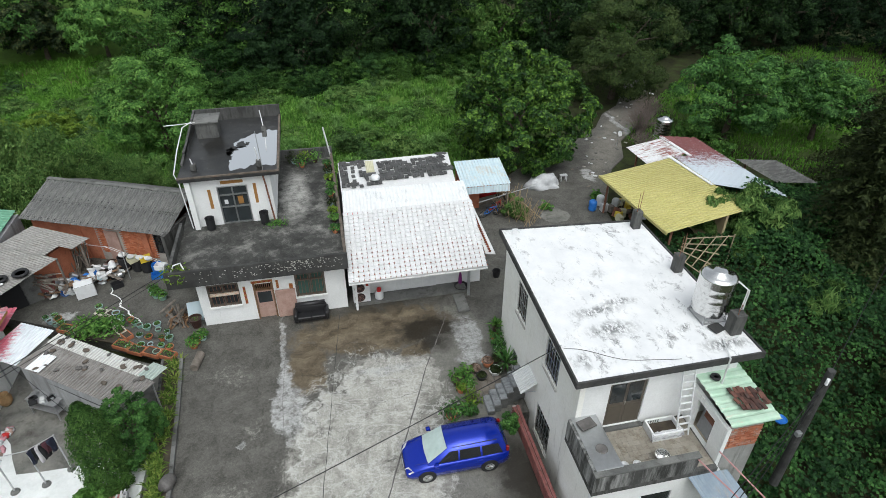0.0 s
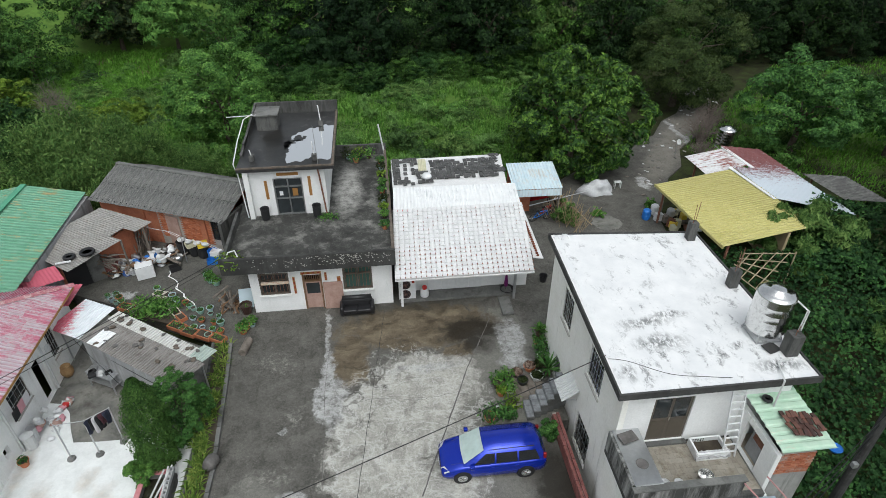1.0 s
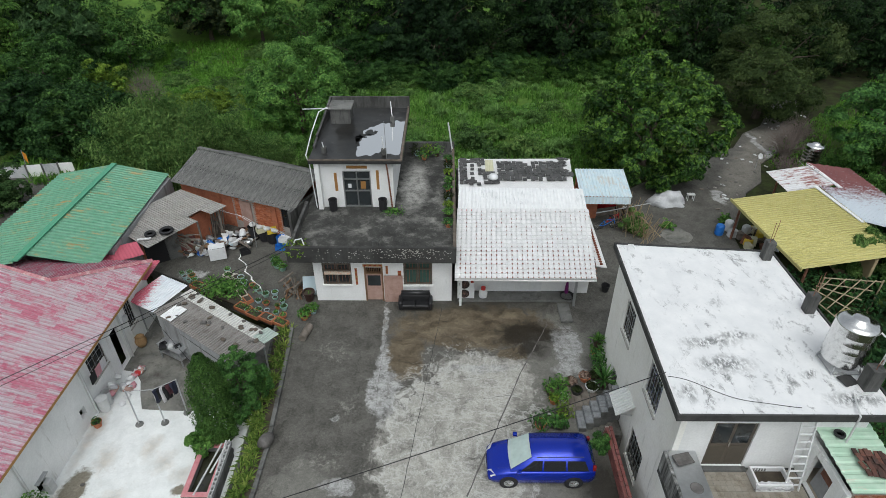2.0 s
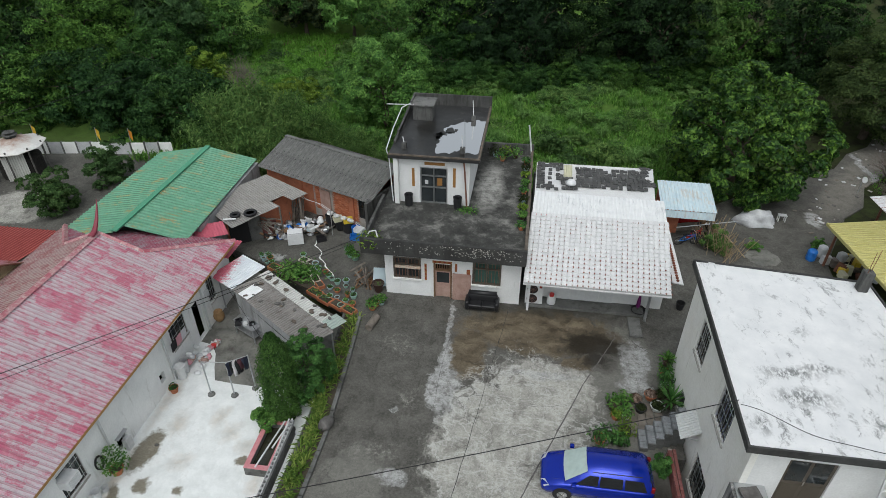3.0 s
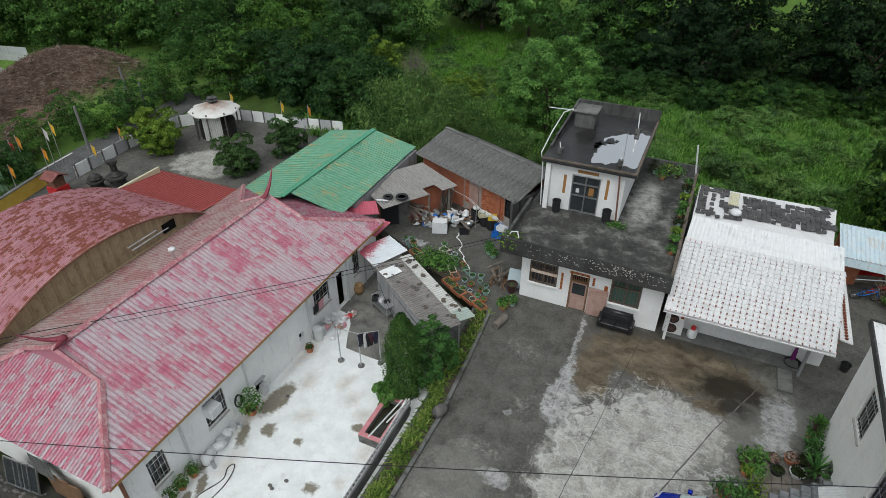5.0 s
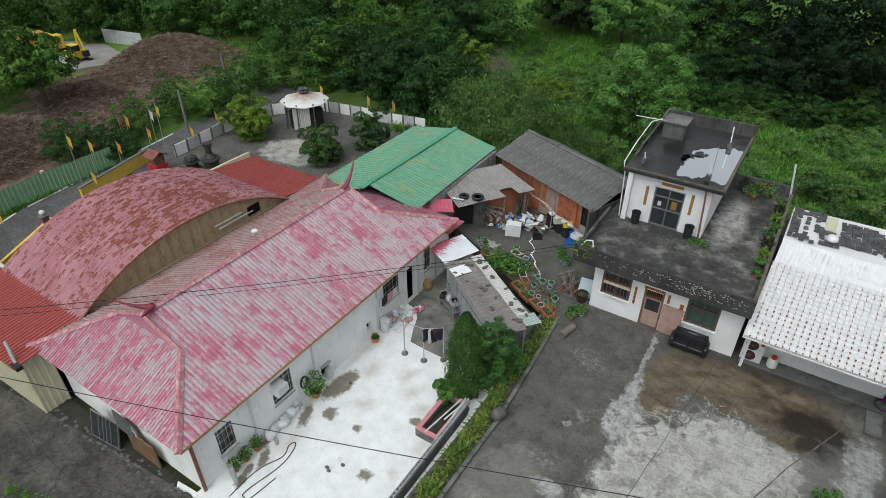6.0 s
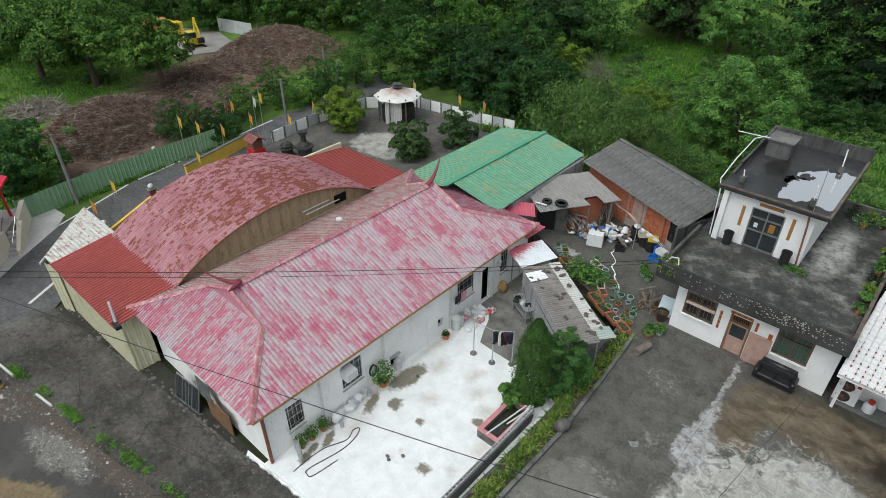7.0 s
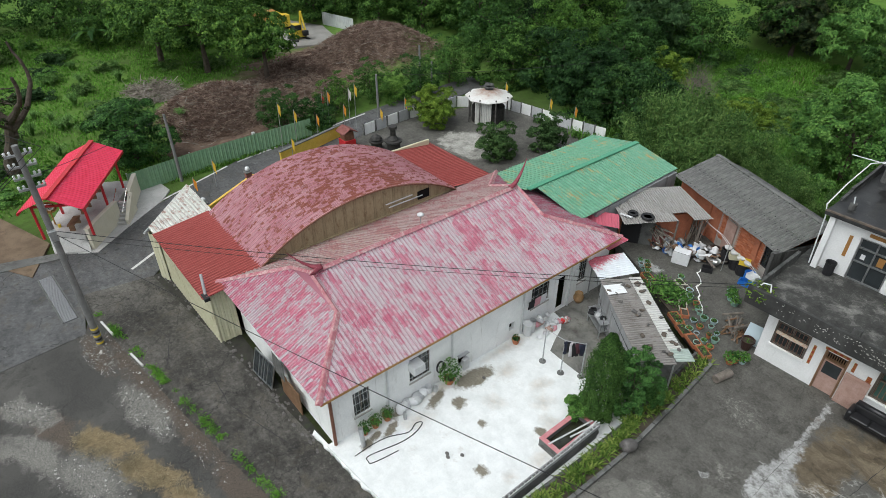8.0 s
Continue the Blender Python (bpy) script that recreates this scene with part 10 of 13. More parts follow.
solo("roof_wet_margin", ragged(-4.0, 31.0, 2.1, 2.9, 6.173, 7.0, .3), M_SILT, "dark wet silt round the puddle on the flat roof", "silt", "structure")
solo("roof_puddle", ragged(-3.5, 31.0, 1.55, 2.5, 6.177, 4.0, .42, lean=0.16), M_PUD, "sheet of rainwater lying on the flat roof", "puddle", "structure")
isl = random.Random(12)
for k in range(16):
    u = isl.random()
    solo("silt_island", ragged(-5.0 + .75 * u + isl.gauss(0, .16), 30.5 + 1.3 * u + isl.gauss(0, .2), isl.uniform(.08, .3), isl.uniform(.08, .34), 6.181, k * 3.7, .7, 26), M_SILT, "small island of dark silt in the puddle", "silt", "structure")
tb2 = thing("roof_cistern", "square dark concrete cistern with a slab lid", "cistern", (-6.15, 33.6, 6.17))
part("body", box(B(), -6.75, -5.6, 33.0, 34.2, 6.17, 7.05), M_CONC_D, tb2)
part("lid", box(B(), -6.85, -5.5, 32.9, 34.3, 7.05, 7.13, .01), M_CONC, tb2)
rail = thing("roof_pipe", "bent white water pipe along the tower roof edge", "pipe", (-7.3, 30, 6.2))
part("pipe", tube(B(), [(-7.15, 28.2, 5.9), (-7.3, 28.3, 6.4), (-7.35, 30.3, 6.75), (-7.3, 32.5, 7.1), (-6.9, 33.1, 7.15)], 0.03, 6), M_WHITEP, rail)
part("pipe", tube(B(), [(-7.15, 28.2, 5.9), (-7.05, 28.25, 3.3)], 0.03, 6), M_WHITEP, rail)
part("arm", tube(B(), [(-8.3, 32.9, 7.1), (-6.7, 33.0, 7.12)], 0.025, 6), M_WHITEP, rail)
for x, y, h in ((-3.2, 33.4, .95), (-3.3, 28.9, .75), (-6.5, 29.1, .35)):
    s = thing("roof_stub", "dark stub with a white vent pipe on the tower roof", "pipe", (x, y, 6.17), "roof stubs")
    part("block", box(B(), x - .13, x + .13, y - .13, y + .13, 6.17, 6.5, .02), M_CONC_D, s)
    part("pipe", cyl(B(), (x, y, 6.45), (x - .06, y, 6.45 + h), .03, n=6), M_WHITEP, s)
an = thing("roof_aerial", "thin aerial pole on the tower roof edge", "aerial", (-3.1, 28.3, 6.2))
part("pole", cyl(B(), (-3.1, 28.3, 6.2), (-3.15, 28.3, 8.3), .015, n=5), M_GALV, an)
dp = thing("rust_downpipe", "rusty downpipe at the corner of the upper room", "pipe", (-3.05, 28.3, 3.2))
part("pipe", tube(B(), [(-3.15, 28.15, 6.1), (-3.1, 28.3, 5.4), (-2.95, 28.3, 3.25)], .045, 7), M_RUST, dp)
solo("corner_column", box(B(), -6.95, -6.7, 28.2, 28.5, 3.2, 6.0), M_WALLW, "white corner column of the upper room", "column")
for x, y in ((-6.15, 28.15), (-3.45, 28.2)):
    b = thing("plastic_drum", "black plastic drum beside the glass door", "drum", (x, y, 3.2), "drums on the terrace")
    part("body", lathe(B(), (x, y, 3.2), [(.2, 0), (.22, .05), (.22, .6), (.24, .62), (.24, .68), (.2, .66), (.18, .3), (0, .3)], 16), M_BLACK, b)
g2 = np.random.default_rng(31)
cm = np.stack([g2.normal(-2.9, .3, 260), g2.normal(27.95, .18, 260), g2.uniform(3.2, 3.34, 260)], 1)
v_, f_ = leaves(cm, np.tile([0, 0, 1.0], (260, 1)), .07, 3, .6, 1.6)
tagged(raw("moss_clump", v_.tolist(), f_, L_LIGHT), "bright weeds growing at the foot of the upper room", "weeds", kind="stuff")
ps = thing("parapet_stub", "short concrete stub on the front parapet", "stub", (-3.4, 23.75, 3.7))
part("block", box(B(), -3.55, -3.25, 23.7, 23.95, 3.2, 4.1, .02), M_CONC_D, ps)
for i, (x, y) in enumerate(((.1, 26.5), (.12, 27.6), (.1, 28.4), (.12, 29.3), (.1, 30.3), (.15, 31.2), (.1, 32.2), (.12, 33.2), (.1, 34.1), (-.6, 34.9), (-1.2, 35.0), (-1.9, 35.0), (-1.4, 34.4))):
    pot(x, y, 3.2, .17, .25, (M_TERRA, M_POTD, M_BLACK, M_POTB)[i % 4], "potted plant along the terrace edge", (L_MID, L_LIGHT, L_YEL, L_CONIF)[i % 4], .3 + .2 * (i > 8), .35 + .35 * (i > 8), 110, .08, 500 + i, group="pots on the terrace")
wp = thing("terrace_pole", "white pipe pole at the terrace corner", "pole", (.4, 35.5, 3.2))
part("pole", cyl(B(), (.4, 35.4, 3.2), (.1, 35.3, 5.3), .05, n=8), M_WHITEP, wp)
hose = thing("terrace_hose", "white hose and pipe end over the terrace corner", "hose", (-7.3, 24.1, 3.2))
part("hose", tube(B(), [(-7.5, 24.0, 3.6), (-7.3, 24.05, 3.95), (-7.0, 24.1, 4.0), (-6.9, 24.0, 3.7)], .035, 6), M_WHITEP, hose)
v_, f_ = plant_leaves(-7.3, 24.0, 3.3, .7, .7, 160, .09, 17)
tagged(raw("corner_weeds", v_.tolist(), f_, L_YEL), "yellow-green weeds hanging over the terrace corner", "weeds", kind="stuff")
# ---- lane, pavilion and plaza to the west ----
def pavilion():
    h = thing("pavilion", "open pavilion with a bright red sheet roof on red posts", "pavilion")
    zp, ze, zr, L, W = 0.3, 2.62, 3.4, 7.9, 3.5
    part("roof_east", ribbed(B(), (L, 0, ze), (-L, 0, 0), (0, W / 2, zr - ze), 0.22, 0.03), M_PAVR, h)
    part("roof_west", ribbed(B(), (0, W, ze), (L, 0, 0), (0, -W / 2, zr - ze), 0.22, 0.03), M_PAVR, h)
    part("ridge_cap", box(B(), -0.05, L + 0.05, W / 2 - .15, W / 2 + .15, zr, zr + .09, .02), M_REDP2, h)
    for y in (-.03, W - .03):
        part("fascia", box(B(), 0, L, y, y + .06, ze - .16, ze + .01), M_REDP2, h)
    for x in (0.9, 3.9, 7.0):
        for y in (0.35, W - .35):
            part("post", cyl(B(), (x, y, zp), (x, y, ze + .05), .08, n=10), M_REDP2, h)
    for x in (0.9, 3.9, 7.0):
        part("tie_beam", box(B(), x - .05, x + .05, .35, W - .35, ze - .2, ze - .08), M_REDP2, h)
    for i in range(3):
        b = part("bench", box(B(), 1.5 + i * 2, 2.7 + i * 2, 1.6, 2.0, zp + .38, zp + .45), M_WOODB, h)
        for dx in (.1, 1.0):
            part("bench_leg", box(B(), 1.5 + i * 2 + dx, 1.6 + i * 2 + dx, 1.65, 1.95, zp, zp + .38), M_WOODB, b)
    h.matrix_basis = pose(-35.8, 2.6, 0, 0, 0, 149.5)
    return h


M_REDP2 = plain("bright_red_paint", (0.55, 0.025, 0.035), 0.4, 0, 0.5, 0.2, 3)
pavilion()
# the pavilion's terrace: retaining walls, steps between them, ramp at the lane's end
tr = thing("pavilion_terrace", "raised concrete terrace with cream retaining walls and steps", "terrace", (-39, 4, -.7), kind="structure")
part("platform", prism(B(), [(-37.05, 2.3), (-39.65, 4.5), (-40.5, 5.2), (-42.75, 6.6), (-44.6, 3.4), (-39.2, .6)], -.8, .3), M_CONCL, tr, "grey concrete terrace floor")
def low_wall(a, b, z1, t=.22):
    d = (Vector(b) - Vector(a)).normalized()
    n = Vector((d.y, -d.x)) * -t
    part("retaining_wall", prism(B(), [a, b, tuple(Vector(b) - n), tuple(Vector(a) - n)], -.8, z1), M_CREAMW, tr, "cream painted retaining wall")
    part("coping", prism(B(), [tuple(Vector(a) + n * .15), tuple(Vector(b) + n * .15), tuple(Vector(b) - n * 1.15), tuple(Vector(a) - n * 1.15)], z1, z1 + .05), M_CREAMW, tr)
M_CREAMW = dirty_wall("cream_painted_wall", (0.66, 0.62, 0.5), (0.74, 0.7, 0.59), (0.4, 0.36, 0.28), 0.66)
low_wall((-37.0, 2.38), (-39.55, 4.66), .72)
low_wall((-40.35, 5.65), (-42.8, 6.75), .72)
for i in range(6):
    u = i / 6
    a, b = Vector((-39.0, 4.25)).lerp(Vector((-40.2, 5.1)), u), Vector((-40.2, 5.1))
    w = Vector((.42, .58))
    part("step", prism(B(), [tuple(a), tuple(a + w), tuple(b + w), tuple(b)], -.8, -.66 + (i + 1) * .16), M_CONCL, tr)
part("stair_wall", prism(B(), [(-38.62, 4.86), (-38.5, 5.0), (-40.2, 6.0), (-40.3, 5.75)], -.8, lambda x, y: -.3 + (-38.6 - x) * .6), M_CREAMW, tr)
for x, y in ((-39.05, 4.3), (-38.65, 4.85)):
    part("handrail", tube(B(), [(x, y, .25), (x - 1.2, y + .85, 1.2), (x - 1.2, y + .85, .3)], .025, 6), M_STEEL, tr)
part("ramp", sheet(B(), [(-36.7, 2.3, -.6), (-37.15, 2.4, .05), (-38.5, .6, .2), (-37.7, .5, -.55)], .4), M_CONCL, tr)
solo("apron", prism(B(), [(-36.4, 2.6), (-37.0, 1.6), (-39.2, 3.9), (-43.4, 6.9), (-43.2, 8.4), (-41.6, 8.6), (-40.3, 7.6), (-38.3, 4.9)], -1.0, -.66), M_CONCL, "pale concrete apron before the pavilion", "pavement", "structure")
solo("verge", prism(B(), [(-38.7, -2.3), (-37.6, 1.1), (-36.9, 1.0), (-37.4, -1.0), (-37.8, -2.9)], -1.0, -.62), M_CONC, "concrete verge beside the lane", "pavement", "structure")
for poly in ([(-38.9, -2.75), (-60, -9.7), (-60, -9.95), (-38.85, -3.0)], [(-37.75, .9), (-39.95, 6.4), (-39.8, 6.45), (-37.6, .95)], [(-43.0, 14.2), (-45.2, 27.4), (-45.0, 27.4), (-42.85, 14.2)], [(-40.3, 7.0), (-42.8, 13.3), (-42.65, 13.35), (-40.15, 7.05)], [(-33.4, 3.6), (-35.4, 6.9), (-35.25, 7.0), (-33.25, 3.7)]):
    solo("road_line", prism(B(), poly, -.702, -.694), M_PAINTW, "worn white edge line on the asphalt", "road marking", "structure")
gr = thing("drain_grate", "long rusty steel drain grate set into the concrete", "grate", (-33, -.3, -.69), kind="structure")
ga, gb = Vector((-35.5, -.45)), Vector((-30.6, -.15))
gd = (gb - ga).normalized()
gn = Vector((-gd.y, gd.x))
part("pit", prism(B(), [tuple(ga - gn * .34), tuple(gb - gn * .34), tuple(gb + gn * .34), tuple(ga + gn * .34)], -.71, -.685), M_BLACK, gr)
for i in range(48):
    c = ga.lerp(gb, (i + .5) / 48)
    part("bar", prism(B(), [tuple(c - gd * .03 - gn * .32), tuple(c + gd * .03 - gn * .32), tuple(c + gd * .03 + gn * .32), tuple(c - gd * .03 + gn * .32)], -.68, -.66), M_GALV, gr)
for k in (-.4, .34):
    part("kerb", prism(B(), [tuple(ga + gn * k), tuple(gb + gn * k), tuple(gb + gn * (k + .07)), tuple(ga + gn * (k + .07))], -.72, -.655), M_CONC, gr)
# sandy strip and weeds along the edge of the lot
solo("sand_verge", prism(B(), [(-39.3, .5), (-36.0, -1.0), (-38.5, -2.5), (-50, -6.5), (-56, -5.5)], -1.0, -.64), worn("bare_orange_soil", (.12, .085, .055), (.2, .145, .095), .8, .95, .5, 14, (.1, .07, .045), .58), "bare sandy soil beside the lane", "ground", "structure")
wr = random.Random(91)
wc, wnn = [], []
for i in range(1500):
    t = wr.random()
    if noise.noise((t * 11, 2.0, 0)) + .6 * noise.noise((t * 37, 5.0, 0)) < wr.uniform(-.12, .38):
        continue
    x = -30.3 + 16.0 * t
    y = 1.1 + 2.55 * t + wr.gauss(0, .1)
    for k in range(7):
        wc.append((x + wr.gauss(0, .07), y + wr.gauss(0, .06), -.65 + wr.uniform(0, .1)))
        wnn.append((wr.gauss(0, .3), wr.gauss(0, .3), 1))
wv, wf = leaves(np.array(wc), np.array(wnn), .042, 17, .7, 2.2)
tagged(raw("verge_weed", wv, wf, L_MEADOW), "strip of weeds along the edge of the alley", "weeds", kind="stuff")
for a, b in (((-29.4, 1.0), (-28.0, 1.2)), ((-26.0, 1.5), (-24.8, 1.7))):
    solo("kerb_stub", prism(B(), [a, b, (b[0], b[1] + .09), (a[0], a[1] + .09)], -.75, -.58), M_PAINTW, "white painted kerb fragment at the alley edge", "kerb", "structure")


def utility_pole(x, y, z, top, r, label, arms=True, stripes=False):
    p = thing("utility_pole", label, "utility pole", (x, y, z))
    part("shaft", cyl(B(), (x, y, z - .3), (x, y, top), r, r * .72, 14), M_STONE2, p)
    if stripes:
        for i in range(5):
            a = z + .15 + i * .22
            part("stripe", cyl(B(), (x, y, a), (x, y, a + .11), r * 1.015, r * 1.01, 14, False), M_YELLOWP if i % 2 == 0 else M_BLACK, p)
    if arms:
        for k, zz in enumerate((top - .45, top - .95, top - 1.45, top - 1.95)):
            a = part("crossarm", box(B(), x - .05, x + .05, y - .5, y + .5, zz, zz + .08), M_GALV, p)
            for dy in (-.46, -.28, .28, .46):
                part("insulator", lathe(B(), (x, y + dy, zz + .09), [(.03, 0), (.06, .04), (.035, .08), (.06, .12), (.03, .16), (0, .17)], 10), M_WHITEP, a)
        part("meter_box", box(B(), x + .12, x + .34, y - .15, y + .15, 5.6, 6.1, .02), M_GALV, p)
    return p


M_STONE2 = worn("grey_pole_concrete", (0.17, 0.17, 0.165), (0.25, 0.25, 0.245), 2, .85, .2, 20)
utility_pole(-27.7, .6, -.7, 10.0, .17, "tall grey concrete utility pole with crossarms", True, True)
utility_pole(-42.6, 9.8, -.7, 4.4, .12, "leaning dark utility pole beside the green fence", False)
utility_pole(-43.6, 27.9, -.7, 3.2, .12, "grey utility pole by the plaza wall", False)
utility_pole(-47.8, 35.8, -.7, 3.4, .13, "grey utility pole among the trees", False)
utility_pole(-46.9, 36.6, -.7, 1.9, .12, "shorter grey utility pole among the trees", False)
rpole = thing("utility_pole", "dark weathered utility pole beside the vine slope", "utility pole", (15.3, 10.8, 0))
part("shaft", cyl(B(), (15.3, 10.8, -.3), (15.3, 10.8, 5.75), .17, .13, 12), M_EDGE, rpole)
for dz in (.35, .5):
    part("insulator", lathe(B(), (15.16, 10.66, 5.75 - dz), [(.03, 0), (.06, .04), (.03, .08), (.06, .12), (0, .14)], 10), M_WHITEP, rpole)
part("junction_box", box(B(), 15.0, 15.18, 10.6, 10.75, 2.7, 2.9, .01), M_GALV, rpole)
bw = thing("blue_basin", "bright blue plastic basin in the weeds", "basin", (16.9, 12.9, 0.35))
part("shell", lathe(B(), (16.9, 12.9, .35), [(.17, 0), (.25, .16), (.27, .16), (.24, .13), (0, .03)], 16), M_BLUEP, bw)

# green hoarding along the lane
fn = thing("green_fence", "green ribbed sheet fence along the lane", "fence", (-43.6, 13, -.75), kind="structure")
FP = [(-42.7, 6.4), (-43.3, 11.0), (-43.6, 16.2), (-43.7, 21.2)]
for (ax, ay), (bx, by) in zip(FP, FP[1:]):
    part("sheet_run", ribbed(B(), (ax, ay, -.75), (bx - ax, by - ay, 0), (0, 0, 1.6), .3, .04), M_FENCE, fn)
    part("post", box(B(), ax - .12, ax - .04, ay - .04, ay + .04, -.8, .9), M_GALV, fn)
part("post", box(B(), -43.86, -43.66, 16.1, 16.3, -.8, .95), M_PVC, fn)
# yellow wall, burners, shrine
yw = thing("yellow_wall", "low yellow painted plaza wall", "wall", (-41.5, 20, -.75), kind="structure")
part("run", prism(B(), [(-40.4, 16.8), (-42.1, 23.2), (-42.28, 23.15), (-40.58, 16.75)], -.8, .25), M_YWALL, yw)
part("coping", prism(B(), [(-40.36, 16.75), (-42.06, 23.25), (-42.32, 23.2), (-40.62, 16.7)], .25, .32), M_CONC, yw)
part("run", box(B(), -31.2, -24.6, 24.0, 24.18, -.75, .55), M_YWALL, yw)
part("run", prism(B(), [(-35.5, 8.5), (-38.6, 13.8), (-38.75, 13.7), (-35.65, 8.4)], -.8, .1), M_YWALL, yw)
for x, y in ((-36.0, 9.2), (-38.4, 13.3)):
    g = thing("gate_globe_lamp", "white globe lamp on a brick gate pillar", "lamp", (x, y, -.7), "globe lamps")
    part("pillar", box(B(), x - .2, x + .2, y - .2, y + .2, -.75, .5), M_BRICKR, g)
    part("cap", box(B(), x - .26, x + .26, y - .26, y + .26, .5, .58, .02), M_CONC, g)
    part("globe", lathe(B(), (x, y, .58), [(.06, 0), (.15, .07), (.18, .18), (.15, .29), (.06, .35), (0, .36)], 14), M_WHITEP, g, smooth=True)


def burner(x, y, z, s, label):
    b = thing("incense_burner", label, "incense burner", (x, y, z), "incense burners")
    part("body", lathe(B(), (x, y, z), [(.75 * s, 0), (.85 * s, .12 * s), (.6 * s, .3 * s), (.62 * s, .75 * s), (.82 * s, .9 * s), (.8 * s, 1.02 * s), (.4 * s, 1.06 * s), (0, 1.05 * s)], 20), M_IRON, b, smooth=False)
    if s > .85:
        part("flue", lathe(B(), (x, y, z + 1.0), [(.45, 0), (.3, .2), (.22, .3), (.22, .85), (.36, .9), (.34, 1.1), (0, 1.12)], 16), M_IRON, b)
    else:
        part("flame_top", lathe(B(), (x, y, z + .9), [(.5, 0), (.4, .2), (.2, .3), (0, .42)], 9), M_IRON, b)


M_IRON = worn("soot_black_iron", (.02, .02, .02), (.06, .055, .05), 4, .6, .3, 20, (.12, .1, .07), .64)
burner(-37.0, 24.9, -.72, .9, "tall black iron incense burner with flue")
burner(-38.1, 24.0, -.72, .75, "round black iron incense burner")
sh = thing("red_shrine", "small red shrine with curled roof", "shrine", (-40.1, 22.5, -.72))
part("base", box(B(), -40.6, -39.6, 22.0, 23.0, -.75, -.1), M_REDP2, sh)
part("body", box(B(), -40.5, -39.7, 22.1, 22.9, -.1, .6), M_RUST, sh)
part("roof", sheet(B(), [(-40.75, 21.85, .58), (-39.45, 21.85, .58), (-39.45, 22.5, .95), (-40.75, 22.5, .95)], .08), M_BRICKR, sh)
part("roof", sheet(B(), [(-40.75, 22.5, .95), (-39.45, 22.5, .95), (-39.45, 23.15, .58), (-40.75, 23.15, .58)], .08), M_BRICKR, sh)
# plaza enclosure: grey and white sheet panels
pe = thing("plaza_wall", "low grey and white sheet wall round the plaza", "wall", (-38, 33, -.72), kind="structure")
PW = [(-41.0, 24.6), (-41.6, 29.8), (-41.2, 35.0), (-38.5, 38.2), (-34.0, 38.9), (-30.8, 39.2), (-27.6, 39.8)]
for (ax, ay), (bx, by) in zip(PW, PW[1:]):
    n = max(2, round(math.hypot(bx - ax, by - ay) / 1.3))
    for k in range(n):
        p, q = Vector((ax, ay)).lerp(Vector((bx, by)), (k + .02) / n), Vector((ax, ay)).lerp(Vector((bx, by)), (k + .98) / n)
        d = (q - p).normalized()
        m = Vector((-d.y, d.x)) * .06
        part("panel", prism(B(), [tuple(p), tuple(q), tuple(q + m), tuple(p + m)], -.75, .25), M_TARP if k % 2 else M_WALLG, pe)
        part("post", prism(B(), [tuple(p - m), tuple(p + d * .1 - m), tuple(p + d * .1 + m * 2), tuple(p + m * 2)], -.75, .32), M_CONC, pe)
# prayer flags on thin poles
M_FLAG = [plain("orange_flag_cloth", (.75, .3, .03), .8), plain("yellow_flag_cloth", (.78, .5, .05), .8), plain("white_flag_cloth", (.7, .68, .66), .8), plain("red_flag_cloth", (.5, .06, .05), .8)]
for i, (x, y, top, m) in enumerate(((-40.0, 11.4, 1.5, 1), (-39.4, 9.7, .9, 0), (-39.7, 17.4, 1.6, 1), (-42.9, 18.1, 3.2, 1), (-43.1, 21.4, 1.4, 0), (-44.6, 23.4, 2.5, 0), (-42.2, 23.5, 2.0, 0), (-42.6, 24.9, 3.3, 1), (-41.3, 26.5, 1.2, 1), (-42.6, 30.0, 1.0, 0), (-44.9, 23.0, 2.2, 3), (-43.8, 25.0, 2.6, 2), (-43.2, 19.5, 2.2, 1), (-38.5, 38.6, 1.6, 1), (-33.5, 39.2, 1.4, 1), (-31.0, 39.6, 1.3, 0))):
    f = thing("prayer_flag", ("orange", "yellow", "white", "red")[m] + " triangular flag hanging from a thin pole", "flag", (x, y, -.72), "prayer flags")
    part("pole", cyl(B(), (x, y, -.75), (x + .12, y + .05, top), .025, n=6), M_GALV, f)
    bm = B()
    a, b, c, d = (x + .1, y + .05, top - .05), (x + .1, y + .05, top - .75), (x + .2, y + .16, top - 1.15), (x + .26, y + .2, top - .4)
    bm.faces.new([bm.verts.new(v) for v in (a, b, c, d)])
    ex = bmesh.ops.extrude_face_region(bm, geom=list(bm.faces))
    bmesh.ops.translate(bm, verts=[v for v in ex["geom"] if isinstance(v, bmesh.types.BMVert)], vec=(.01, -.012, 0))
    bmesh.ops.recalc_face_normals(bm, faces=bm.faces)
    part("cloth", bm, M_FLAG[m], f)


# weeds on both sides of the sheet fence
grass("fence_grass", "bright green weeds along the sheet fence", scatter(21, 15000, -46.5, -41.4, 6.6, 23.5, lambda a, b: (a < -42.95 - .07 * (b - 8) + .35 * (b > 9)) and not (-43.95 < a < -43.0 and b < 8), 0.7), 121, 0.3, L_GRASS, 0.03)
tm = thing("traffic_mirror", "round orange-rimmed traffic mirror on a short post at the lane", "traffic mirror", (-39.6, 1.2, -.65))
part("post", cyl(B(), (-39.6, 1.2, -.75), (-39.6, 1.2, 1.35), .045, n=10), M_ORANGEP, tm)
mr = part("hood", turned(lathe(B(), (0, 0, 0), [(0, .1), (.3, .08), (.43, 0), (.43, -.06), (.4, -.06), (.39, -.01), (0, .02)], 24), pose(-39.55, 1.2, 1.55, 0, -80, -15)), M_ORANGEP, tm, smooth=True)
